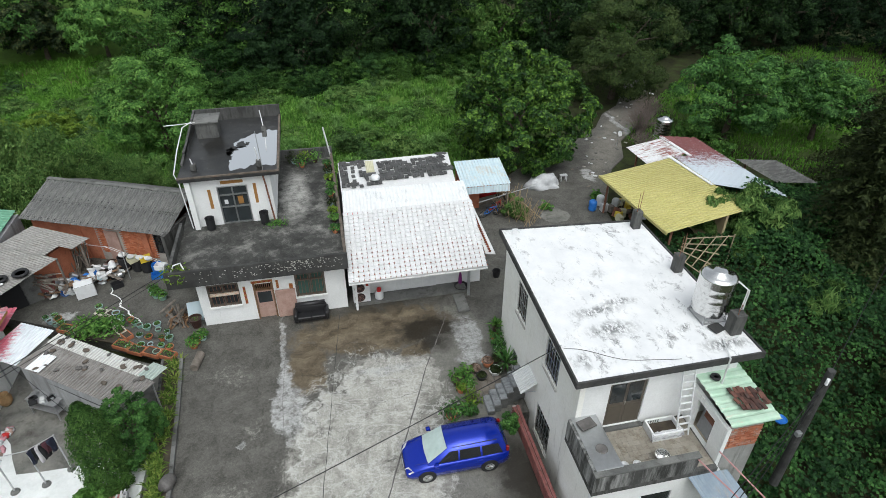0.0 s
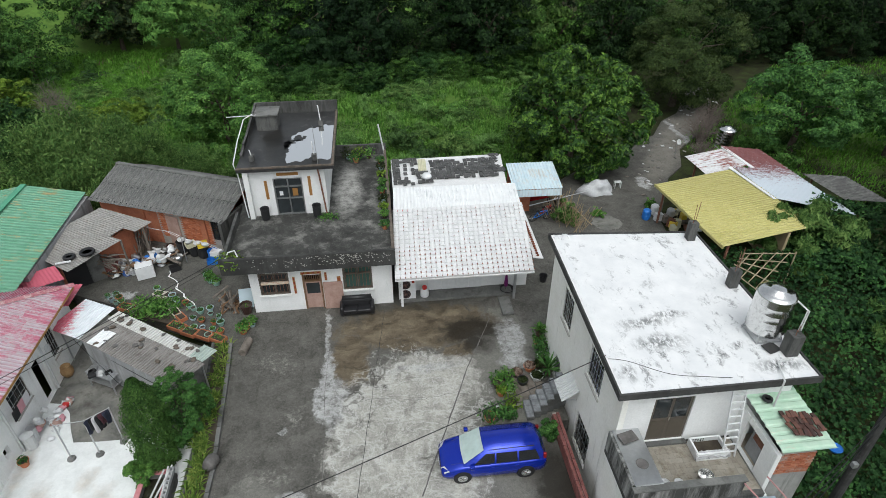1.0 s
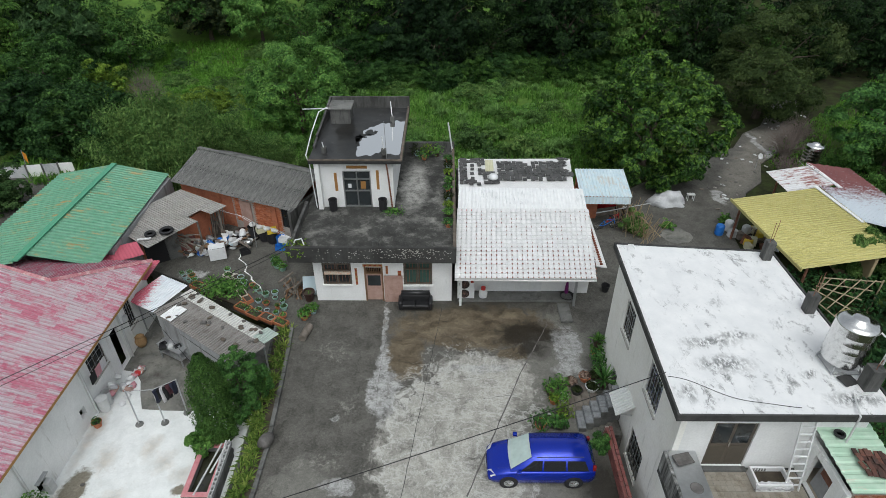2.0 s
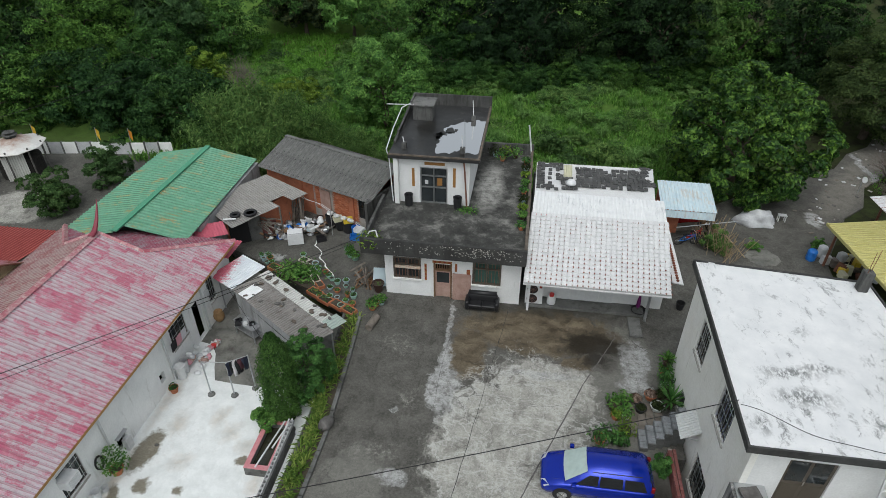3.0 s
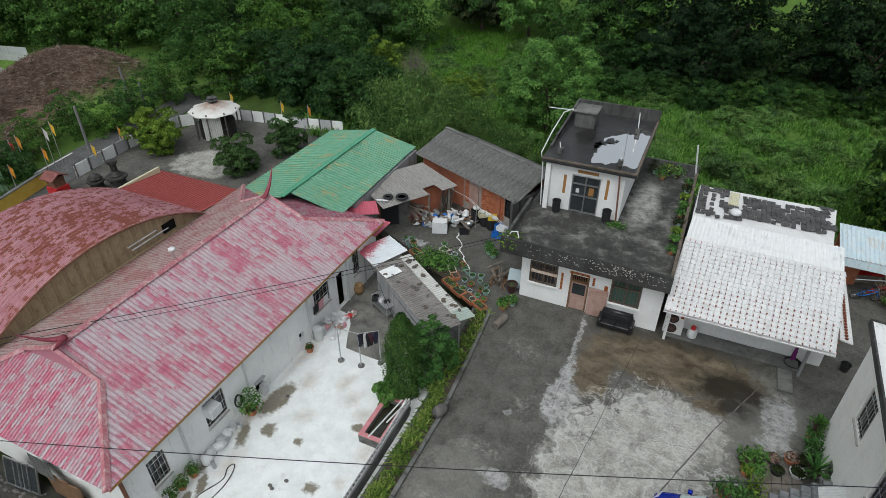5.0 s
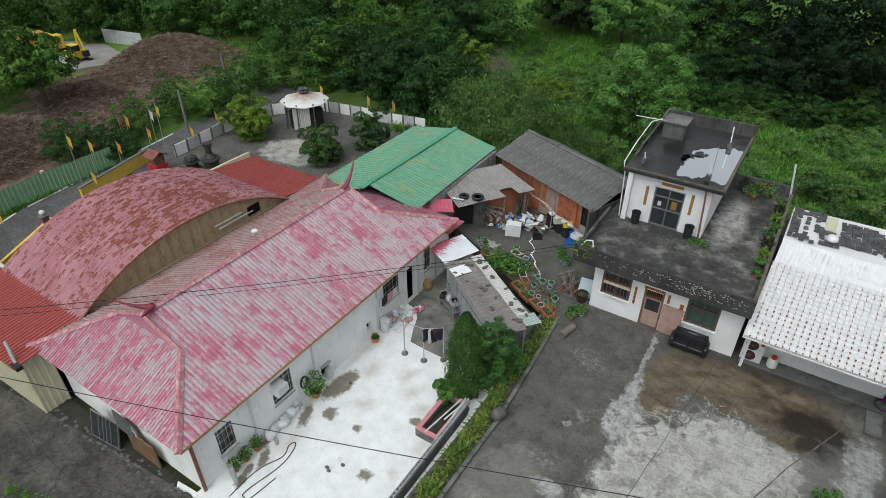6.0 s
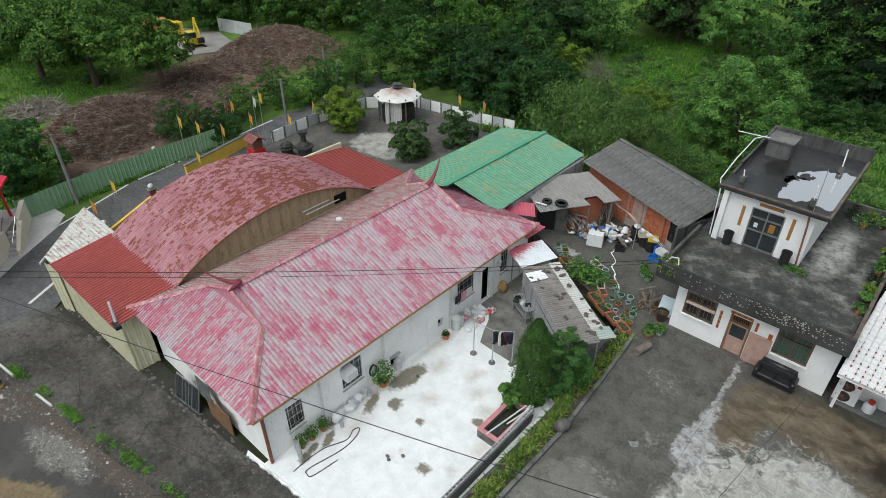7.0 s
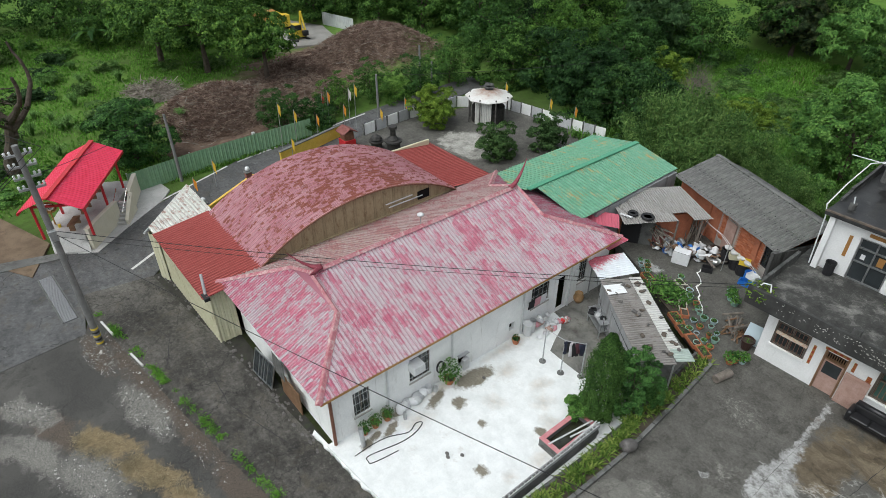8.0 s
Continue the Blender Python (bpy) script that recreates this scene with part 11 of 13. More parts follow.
part("glass", turned(lathe(B(), (0, 0, 0), [(.385, -.012), (.2, -.035), (0, -.045)], 24), pose(-39.55, 1.2, 1.55, 0, -80, -15)), M_STEEL, mr, "convex mirror", smooth=True)
hz = thing("hazard_post", "low post with yellow and black bands at the lane", "post", (-39.1, 1.35, -.65))
for i in range(6):
    part("band", cyl(B(), (-39.1, 1.35, -.7 + i * .2), (-39.1, 1.35, -.5 + i * .2), .09, n=10), M_YELLOWP if i % 2 else M_BLACK, hz)


# ---- felled brushwood and machines ----
def brush(name, label, spots, seed, n, mat, size=.5, lift=.15):
    g = np.random.default_rng(seed)
    vs, fs = [], []
    for i in range(n):
        cx, cy, r = spots[g.integers(len(spots))]
        a, k = g.uniform(0, 6.28), math.sqrt(g.uniform(0, 1))
        x, y = cx + r * k * math.cos(a), cy + r * k * math.sin(a)
        z = hill(x, y) + g.uniform(0, lift)
        d = Vector((g.normal(), g.normal(), g.normal() * .35)).normalized() * size * g.uniform(.4, 1.5)
        s = d.cross(Vector((g.normal(), g.normal(), g.normal()))).normalized() * g.uniform(.008, .022) * (1 + size)
        p = Vector((x, y, z))
        i0 = len(vs)
        vs += [tuple(p - d - s), tuple(p - d + s), tuple(p + d + s * .4), tuple(p + d - s * .4)]
        fs.append((i0, i0 + 1, i0 + 2, i0 + 3))
    return tagged(raw(name, vs, fs, mat), label, "brushwood", kind="stuff")


brush("brushwood_heap", "brown heaps of felled branches", [(-53, 17, 5.8), (-53, 17, 5), (-60, 39, 8.0), (-60, 39, 7.0), (-60, 31, 6), (-54, 22, 5), (-56, 26, 5), (-51, 16, 4)], 5, 60000, L_DEAD, .27, .3)
brush("branch_pile", "bleached pile of bare branches", [(-62.9, 13.8, 2.4), (-60.5, 14.2, 2.0)], 6, 1400, L_GREY, .8, .8)
brush("chip_litter", "scattered pale sticks over the brushwood", [(-53, 18, 6), (-60, 31, 9), (-50, 17, 5), (-60, 39, 8), (-55, 24, 5)], 7, 2600, L_GREY, .5, .3)


def excavator(x, y, z):
    e = thing("excavator", "yellow crawler excavator on the cleared ground", "excavator", (x, y, z))
    for s in (-1, 1):
        part("track", box(B(), x - 1.3, x + 1.3, y + s * .8 - .22, y + s * .8 + .22, z, z + .6, .2), M_BLACK, e)
    part("house", box(B(), x - 1.1, x + .8, y - .8, y + .8, z + .7, z + 1.5, .1), M_YELLOWP, e)
    c = part("cab", box(B(), x - .2, x + .9, y - .8, y + .0, z + 1.3, z + 2.3, .08), M_YELLOWP, e)
    part("cab_glass", box(B(), x - .1, x + .92, y - .815, y + .015, z + 1.6, z + 2.2), M_GLASS, c)
    part("boom", tube(B(), [(x + .4, y + .2, z + 1.2), (x + .3, y + .3, z + 2.4), (x + .6, y + .3, z + 3.7)], .17, 6), M_YELLOWP, e)
    part("stick", tube(B(), [(x + .6, y + .3, z + 3.7), (x + 1.3, y + .35, z + 1.6)], .11, 6), M_YELLOWP, e)
    part("bucket", box(B(), x + 1.1, x + 1.6, y - .05, y + .65, z + 1.0, z + 1.6, .08), M_BLACK, e)


excavator(-70.4, 34.1, hill(-70.4, 34.1))
for x, y, m in ((-77.8, 34.9, M_YELLOWP), (-81.0, 34.5, M_ORANGEP)):
    z = hill(x, y)
    t = thing("dump_truck", "yellow and orange truck parked behind the heaps", "truck", (x, y, z))
    part("bed", box(B(), x - 1.6, x + .9, y - .9, y + .9, z + .8, z + 1.8, .05), m, t)
    part("cab", box(B(), x + 1.0, x + 2.2, y - .85, y + .85, z + .6, z + 2.1, .1), m, t)
    for dx in (-1.0, 1.6):
        for dy in (-.8, .8):
            part("wheel", cyl(B(), (x + dx, y + dy - .12, z + .4), (x + dx, y + dy + .12, z + .4), .4, n=14), M_BLACK, t)
solo("cleared_ground", prism(B(), [(-66, 35), (-69, 31), (-80, 32), (-83, 37), (-75, 40), (-69, 38.5)], -1.2, lambda x, y: max(hill(x, y), -.7) + .06), M_ALLEY2, "pale trampled ground round the excavator", "ground", "structure")
fw = thing("site_hoarding", "pale sheet hoarding behind the machines", "fence", (-76, 42, -.7), kind="structure")
part("sheet_run", ribbed(B(), (-76, 40.6, -.8), (6, 1.2, 0), (0, 0, 1.7), .4, .05), M_TARP2, fw)


def dead_tree(x, y, z):
    t = thing("lopped_tree", "lopped old tree with gnarled bare limbs", "tree", (x, y, z))
    bm = B()
    def limb(p, d, r, n, bend):
        for i in range(n):
            q = p + d
            cyl(bm, p, q, r, r * .86, 9)
            p, r = q, r * .86
            d = (d + Vector((bend.uniform(-.35, .35), bend.uniform(-.35, .35), bend.uniform(-.1, .35))) * d.length).normalized() * d.length * .95
        return p, r
    g = random.Random(6)
    p, r = limb(Vector((x, y, z - .3)), Vector((0.05, -.1, 1.0)), .62, 5, random.Random(2))
    for k in range(5):
        a = k * 1.3 + .4
        limb(p - Vector((0, 0, .6 * (k % 3))), Vector((math.cos(a) * .75, math.sin(a) * .75, .5 + .15 * (k % 2))), .3 - .04 * k, 7 + k % 2, random.Random(20 + k))
    part("trunk", bm, M_BARK, t)
    tw = B()
    for k in range(26):
        a = g.uniform(0, 6.28)
        s = Vector((x + g.uniform(-1.5, 1.5), y + g.uniform(-1.5, 1.5), z + g.uniform(4.5, 7)))
        e = s + Vector((math.cos(a), math.sin(a), g.uniform(-.3, .5))) * g.uniform(.8, 1.8)
        cyl(tw, s, e, .04, .01, 4)
    tagged(part("dead_twig", tw, M_BARK, t), kind="stuff")
    c, n = crown_points(1.6, .8, 4.6, 14, 60, 3)
    v, f = leaves(c, n, .13, 4)
    raw("sprouts", v.tolist(), f, L_CONIF, t)


dead_tree(-51.5, .6, -.6)


# ---- cables ----
def cable(name, pts, r=.02, label="black overhead cable between the poles"):
    c = thing(name, label, "cable", tuple(pts[0]), "overhead cables")
    out = []
    for a, b in zip(pts, pts[1:]):
        a, b = Vector(a), Vector(b)
        sag = (b - a).length * .012
        for i in range(16):
            u = i / 16
            p = a.lerp(b, u)
            p.z -= 4 * sag * u * (1 - u)
            out.append(p)
    out.append(Vector(pts[-1]))
    part("strand", tube(B(), out, r, 5), M_WIRE, c)
def eased(pts, n=6):
    """A smooth curve through the points."""
    p = [Vector(q) for q in pts]
    out = []
    for i in range(len(p) - 1):
        a, b, c, d = p[max(i - 1, 0)], p[i], p[i + 1], p[min(i + 2, len(p) - 1)]
        for k in range(n):
            t = k / n
            out.append(0.5 * (2 * b + (c - a) * t + (2 * a - 5 * b + 4 * c - d) * t * t + (3 * b - a - 3 * c + d) * t ** 3))
    return out + [p[-1]]


# ---- scrap corner between the sheds ----
def fridge():
    f = thing("chest_freezer", "old white freezer lying on the concrete", "freezer", (-13.1, 28.1, 0))
    m = pose(-13.1, 28.1, 0, 0, 0, 20)
    part("body", turned(box(B(), -.45, .45, -.28, .28, .02, .82, .03), m), M_WHITEP, f)
    part("lid", turned(box(B(), -.46, .46, -.31, -.285, .05, .8, .01), m), M_WHITEP, f)
    part("shadow_gap", turned(box(B(), -.44, .44, -.285, -.28, .04, .81), m), M_BLACK, f)


fridge()
rj = random.Random(8)
JUNK = [M_WHITEP, M_WOOD, M_RUST, M_BLUEP, M_PVC, M_BLACK, M_WOODB, M_ALU, M_TINB, M_STONE, M_CREAMS]
for i in range(110):
    u = rj.random()
    x, y = -15.0 + 3.4 * u + rj.uniform(-.35, .35), 28.7 + 1.3 * u + rj.uniform(-.8, .6)
    k = rj.choice("bppdcsp")
    z = max(0.0, rj.uniform(-.1, .35))
    m = rj.choice(JUNK)
    if k == "b":
        bm = turned(box(B(), -.2, .2, -.13, .13, 0, .22, .02), pose(x, y, z, rj.uniform(-25, 25), rj.uniform(-25, 25), rj.uniform(0, 180)))
        solo("scrap_box", bm, m, "discarded box in the scrap heap", "box", group="scrap heap")
    elif k == "p":
        bm = turned(box(B(), -rj.uniform(.25, .6), rj.uniform(.2, .5), -.06, rj.uniform(.04, .2), 0, .03), pose(x, y, z + .15, rj.uniform(-12, 12), rj.uniform(-28, 28), rj.uniform(0, 180)))
        solo("scrap_board", bm, rj.choice((M_WOOD, M_WOODB, M_WOOD, M_WHITEP)), "loose board in the scrap heap", "board", group="scrap heap")
    elif k == "d":
        bm = turned(lathe(B(), (0, 0, 0), [(.14, 0), (.17, .03), (.17, .35), (.1, .4), (.06, .44), (0, .44)], 12), pose(x, y, z + .05, rj.uniform(0, 80), 0, rj.uniform(0, 360)))
        solo("scrap_can", bm, rj.choice((M_WHITEP, M_BLUEP, M_PVC, M_ALU)), "old plastic can in the scrap heap", "can", group="scrap heap")
    elif k == "c":
        bm = turned(lathe(B(), (0, 0, 0), [(.14, 0), (.2, .22), (.21, .22), (.19, .2), (.13, .02), (0, .02)], 14), pose(x, y, z + .04, rj.uniform(0, 70), 0, rj.uniform(0, 360)))
        solo("scrap_basin", bm, m, "old basin in the scrap heap", "basin", group="scrap heap")
    else:
        bm = B()
        bmesh.ops.create_icosphere(bm, subdivisions=2, radius=.15)
        for v in bm.verts:
            v.co *= 1 + .9 * noise.noise(v.co * 9 + Vector((i, 0, 0)))
        turned(bm, Matrix.Translation((x, y, z + .08)) @ Matrix.Diagonal((1.2, 1, .6, 1)))
        solo("scrap_bag", bm, rj.choice((M_WHITEP, M_PVC, M_BLACK, M_TARP)), "crumpled plastic bag in the scrap heap", "bag", group="scrap heap", smooth=True)
for i in range(16):
    a = Vector((-13.9 + rj.uniform(-.4, .5), 30.4 + rj.uniform(-.3, .3), 0))
    b = a + Vector((rj.uniform(-.5, .3), rj.uniform(.2, .7), rj.uniform(1.4, 2.0)))
    solo("leaning_pole", cyl(B(), a, b, .03, n=5), M_WOOD, "grey pole leaning in the shed", "pole", group="leaning poles")
for i in range(26):
    a = Vector((-15.3 + rj.uniform(-.3, .5), 28.0 + rj.uniform(0, .5), 1.2 + rj.uniform(-.2, .35)))
    b = a + Vector((rj.uniform(.5, 1.1), rj.uniform(-.5, .3), rj.uniform(-.45, .1)))
    solo("firewood_stick", cyl(B(), a, b, rj.uniform(.018, .035), n=5), M_WOOD, "grey stick of stacked firewood", "firewood", group="stacked firewood")
stack = B()
box(stack, -15.6, -14.6, 28.3, 29.0, 0, 1.05)
solo("rubble_base", stack, M_BRICKR, "low pile of old bricks under the firewood", "brick pile")
for i, (x, y, r) in enumerate(((-15.25, 27.35, .3), (-16.0, 27.0, .22))):
    bm = lathe(B(), (x, y, 2.33), [(r - .075, .02), (r - .02, -.06), (r + .06, -.05), (r + .085, .02), (r + .06, .08), (r - .02, .09), (r - .075, .02)], 22)
    solo("tyre", bm, M_BLACK, "old black tyre on the shed roof", "tyre", group="tyres on the roof", smooth=True)
solo("white_plank", turned(box(B(), -.35, .35, -.06, .06, 0, .04), pose(-16.1, 26.5, 2.33, 0, 4, 20)), M_WHITEP, "white plank on the shed roof", "plank")
# drums and crates along the brick wall
for i, (x, y, r, h, m, lab) in enumerate(((-11.55, 30.2, .33, .85, M_BLACK, "large black plastic drum"), (-10.9, 29.95, .28, .62, M_BLACK, "black plastic drum"), (-10.35, 29.75, .32, .7, M_BLACK, "large black plastic drum"), (-9.75, 29.4, .27, .62, M_BLUEP, "blue plastic drum"), (-9.3, 29.05, .26, .6, M_BLUEP, "blue plastic drum"), (-12.4, 30.6, .25, .35, M_POTD, "brown clay pot"))):
    t = thing("drum", lab + " beside the brick wall", "drum", (x, y, 0), "drums at the brick wall")
    part("body", lathe(B(), (x, y, 0), [(r * .85, 0), (r, .1), (r, h * .9), (r * 1.05, h * .92), (r * 1.05, h), (r * .9, h), (r * .85, h * .7), (0, h * .7)], 16), m, t, smooth=False)
for x, y, z, a, m, lab in ((-10.3, 29.7, .72, 20, M_YELLOWP, "yellow plastic crate on a drum"), (-9.4, 28.9, .62, -15, M_WHITEP, "white plastic crate on a drum"), (-11.0, 29.9, .64, 35, M_CREAMS, "cream box on a drum"), (-9.75, 29.0, 0, 10, M_BLUEP, "bright blue plastic crate"), (-11.7, 28.55, 0, 30, M_BLACK, "black plastic crate on the concrete")):
    t = thing("crate", lab, "crate", (x, y, z), "crates")
    mt = pose(x, y, z, 0, 0, a)
    bm = B()
    for q in ((-.28, .28, -.2, -.17), (-.28, .28, .17, .2), (-.28, -.25, -.17, .17), (.25, .28, -.17, .17)):
        box(bm, *q, 0, .28)
    box(bm, -.25, .25, -.17, .17, 0, .03)
    part("shell", turned(bm, mt), m, t)
for i in range(4):
    bm = B()
    bmesh.ops.create_icosphere(bm, subdivisions=2, radius=.19)
    for v in bm.verts:
        v.co *= 1 + .5 * noise.noise(v.co * 5 + Vector((i * 7, 0, 0)))
    turned(bm, Matrix.Translation((-11.6 + i * .5, 30.2 - i * .22, .95)) @ Matrix.Diagonal((1.1, 1, .55, 1)))
    solo("covering_bag", bm, M_PVC, "pale plastic sheet over the drums", "bag", group="bags on the drums", smooth=True)
cl = thing("clothes_line", "sagging white rope line along the brick wall", "rope", (-11.5, 30, 1.8))
for k in range(2):
    pts = []
    for i in range(13):
        u = i / 12
        p = Vector((-14.0, 30.9, 1.95)).lerp(Vector((-8.8, 28.4, 1.35)), u)
        p.z -= .18 * math.sin(u * math.pi * 2.5 + k * .5) ** 2 + .06 * k
        pts.append(p)
    part("rope", tube(B(), pts, .012, 5), M_WHITEP, cl)
part("post", cyl(B(), (-11.2, 29.2, 0), (-11.2, 29.3, 1.75), .025, n=6), M_GALV, cl)
for x, y in ((-9.5, 27.2), (-9.15, 26.95), (-9.7, 27.6)):
    pot(x, y, 0, .24, .28, M_POTG, "pale green plastic pot by the parapet wall", L_LIGHT, .3, .4, 80, .08, int(-x * 10), group="pots by the wall")
ck = B()
rk = random.Random(4)
p0 = Vector((-12.0, 28.7))
for i in range(16):
    p1 = p0 + Vector((.13 + rk.uniform(-.2, .2), -.24))
    w = rk.uniform(.02, .06)
    vs = [ck.verts.new((p0.x - w, p0.y, .004)), ck.verts.new((p0.x + w, p0.y, .004)), ck.verts.new((p1.x + w, p1.y, .004)), ck.verts.new((p1.x - w, p1.y, .004))]
    ck.faces.new(vs[::-1])
    p0 = p1
bmesh.ops.recalc_face_normals(ck, faces=ck.faces)
solo("mortar_crack", ck, M_WALLG, "pale mortar-filled crack in the concrete", "crack", "structure")
# timber pile at the house corner
for i in range(30):
    a = Vector((-8.1 + rj.uniform(-.5, .4), 24.9 + rj.uniform(-.4, .6), rj.uniform(.05, .6)))
    d = Vector((rj.uniform(-.6, .6), rj.uniform(.3, .8), rj.uniform(-.1, .35)))
    solo("timber", cyl(B(), a - d * .6, a + d * .6, rj.uniform(.03, .06), n=6), rj.choice((M_WOOD, M_WOODB, M_WOOD)), "weathered timber of the pile at the house corner", "timber", group="timber pile")
solo("sheet_scrap", turned(box(B(), -.35, .35, -.5, .5, 0, .02), pose(-7.2, 24.9, .5, 60, 10, 20)), M_TINB, "pale metal sheet leaning on the timber pile", "sheet")
lg = thing("tree_stump_log", "sawn grey log lying on the concrete", "log", (-6.8, 21.6, 0))
part("wood", cyl(B(), (-6.9, 21.2, .18), (-6.7, 22.1, .18), .19, n=12), M_WOOD, lg)
jar = thing("clay_jar", "grey clay jar lying by the kerb", "jar", (-6.9, 15.6, 0))
part("body", turned(lathe(B(), (0, 0, 0), [(.15, 0), (.25, .15), (.27, .4), (.2, .6), (.15, .62), (.17, .66), (.0, .6)], 16), pose(-7.0, 15.5, .25, 80, 0, -20)), M_STONE, jar, smooth=True)

# ---- planted strip between courtyard and yard ----
KERB = [(-7.55, 22.0), (-7.3, 19.0), (-7.05, 15.0), (-7.1, 11.0), (-7.2, 4.0)]
kb = thing("planter_kerb", "cracked concrete kerb of the planted strip", "kerb", (-7.2, 14, 0), kind="structure")
for (ax, ay), (bx_, by) in zip(KERB, KERB[1:]):
    d = Vector((bx_ - ax, by - ay)).normalized()
    n = Vector((-d.y, d.x)) * .08
    n2 = 4
    for k in range(n2):
        p, q = Vector((ax, ay)).lerp(Vector((bx_, by)), (k + .02) / n2), Vector((ax, ay)).lerp(Vector((bx_, by)), (k + .98) / n2)
        part("kerb_stone", prism(B(), [tuple(p - n), tuple(q - n), tuple(q + n), tuple(p + n)], -.1, .16 + .02 * math.sin(k * 5 + ax * 9)), M_CONC, kb)
solo("planted_soil", prism(B(), [(-7.6, 22.0), (-7.38, 19.0), (-7.13, 15.0), (-7.18, 11.0), (-7.28, 4.0), (-8.2, 4.0), (-8.0, 11.0), (-7.85, 15.0), (-8.1, 19.0), (-8.35, 22.2)], -1.0, .06), M_EARTH, "dark soil of the planted strip", "soil", "structure")
solo("retaining_wall", prism(B(), [(-8.35, 22.2), (-8.1, 19.0), (-7.85, 15.0), (-8.0, 11.0), (-8.2, 4.0), (-8.32, 4.0), (-8.12, 11.0), (-7.97, 15.0), (-8.22, 19.0), (-8.47, 22.2)], -1.0, .12), M_CONC_D, "dark retaining wall below the planted strip", "wall", "structure")


def strip_plants():
    g = random.Random(12)
    vs, fs = [], []
    for i in range(330):
        y = g.uniform(5, 18.8) if i < 290 else g.uniform(19.3, 22)
        x = -7.62 + g.uniform(-.25, .25) - (0.15 if y > 16 else 0)
        for k in range(7):
            a, e, L = g.uniform(0, 6.28), g.uniform(.3, 1.3), g.uniform(.25, .5)
            d = Vector((math.cos(a) * math.cos(e), math.sin(a) * math.cos(e), math.sin(e)))
            s = Vector((-math.sin(a), math.cos(a), 0)) * .028
            b = Vector((x, y, .05))
            m, t = b + d * L * .6, b + d * L + Vector((d.x * .1, d.y * .1, -.1))
            i0 = len(vs)
            vs += [tuple(b - s * .5), tuple(b + s * .5), tuple(m + s), tuple(m - s), tuple(t)]
            fs += [(i0, i0 + 1, i0 + 2, i0 + 3), (i0 + 3, i0 + 2, i0 + 4)]
    return tagged(raw("strap_leaf_plants", vs, fs, L_YEL2), "yellow-green strap-leaved plants along the kerb", "plants", kind="stuff")


L_YEL2 = leafy("strap_leaf", (0.04, 0.08, 0.015), (0.1, 0.17, 0.03), (0.26, 0.32, 0.08), 0.3)
strip_plants()


def block_wall():
    w = thing("block_wall", "low wall of hollow concrete blocks beside the basin", "wall", (-8.4, 12, -.5), kind="structure")
    me = bpy.data.meshes.new("hollow_block")
    bm = B()
    L, W, H = .385, .15, .19
    for q in ((0, L, 0, .03), (0, L, W - .03, W), (0, .03, .03, W - .03), (L - .03, L, .03, W - .03), (L / 2 - .02, L / 2 + .02, .03, W - .03)):
        box(bm, *q, 0, H)
    bm.to_mesh(me)
    bm.free()
    me.materials.append(M_PVC2)
    me2 = bpy.data.meshes.new("hollow_block")
    bm = box(B(), 0, L, 0, W, 0, H)
    bm.to_mesh(me2)
    bm.free()
    me2.materials.append(M_CONC)
    for i in range(24):
        for r in range(4):
            o = new("hollow_block", me if r == 3 else me2)
            o.parent = w
            o.matrix_local = Matrix.Translation((-.08 + .0 * i, -6.4 + i * .395 + (.1 if r % 2 else 0), r * .195)) @ Matrix.Rotation(radians(90), 4, 'Z')


M_PVC2 = worn("pale_concrete_block", (0.36, 0.37, 0.37), (0.48, 0.48, 0.48), 3, .85, .3, 20)
block_wall()


def basin():
    b = thing("water_basin", "square water basin with a pink tiled rim", "basin", (-9.2, 14, -.5))
    x0, x1, y0, y1 = -9.75, -8.65, 12.95, 15.3
    for q in ((x0, x1, y0, y0 + .18), (x0, x1, y1 - .18, y1), (x0, x0 + .18, y0 + .18, y1 - .18), (x1 - .18, x1, y0 + .18, y1 - .18)):
        part("wall", box(B(), *q, -.55, -.06), M_CONC, b)
        part("rim_tile", box(B(), q[0] - .01, q[1] + .01, q[2] - .01, q[3] + .01, -.06, -.02, .006), M_PINKT, b)
    part("water", box(B(), x0 + .18, x1 - .18, y0 + .18, y1 - .18, -.5, -.3), plain("murky_water", (0.035, 0.035, 0.022), .05, 0, .8, .3, 4), b)
    for p, q in (((-8.9, 15.2, .1), (-9.3, 13.0, -.02)), ((-8.75, 15.3, .15), (-8.7, 13.1, .0)), ((-8.6, 15.3, .2), (-8.95, 13.9, .05))):
        solo("loose_pipe", cyl(B(), p, q, .035, n=8), M_PVC, "grey-white pipe leaning over the basin", "pipe", group="pipes over the basin")


basin()

# ---- laundry ----
ld = thing("laundry_rack", "galvanised laundry poles with hanging clothes", "laundry rack", (-12, 16.8, -.5))
PO = [(-12.95, 16.6), (-11.9, 16.7), (-11.15, 17.25)]
for x, y in PO:
    part("post", cyl(B(), (x, y, -.5), (x, y, 1.55), .03, n=8), M_GALV, ld)
    part("foot", lathe(B(), (x, y, -.5), [(.17, 0), (.15, .06), (.05, .1), (0, .1)], 14), M_CONC, ld)
for a, b in zip(PO, PO[1:]):
    part("rail", cyl(B(), (*a, 1.53), (*b, 1.53), .018, n=6), M_GALV, ld)
CL = [plain("navy_cloth", (0.02, 0.025, 0.05), .9), plain("black_cloth", (0.012, 0.012, 0.014), .9), plain("white_cloth", (.62, .6, .62), .9), plain("dark_red_cloth", (.07, .02, .03), .9), plain("pink_cloth", (.6, .3, .34), .9)]
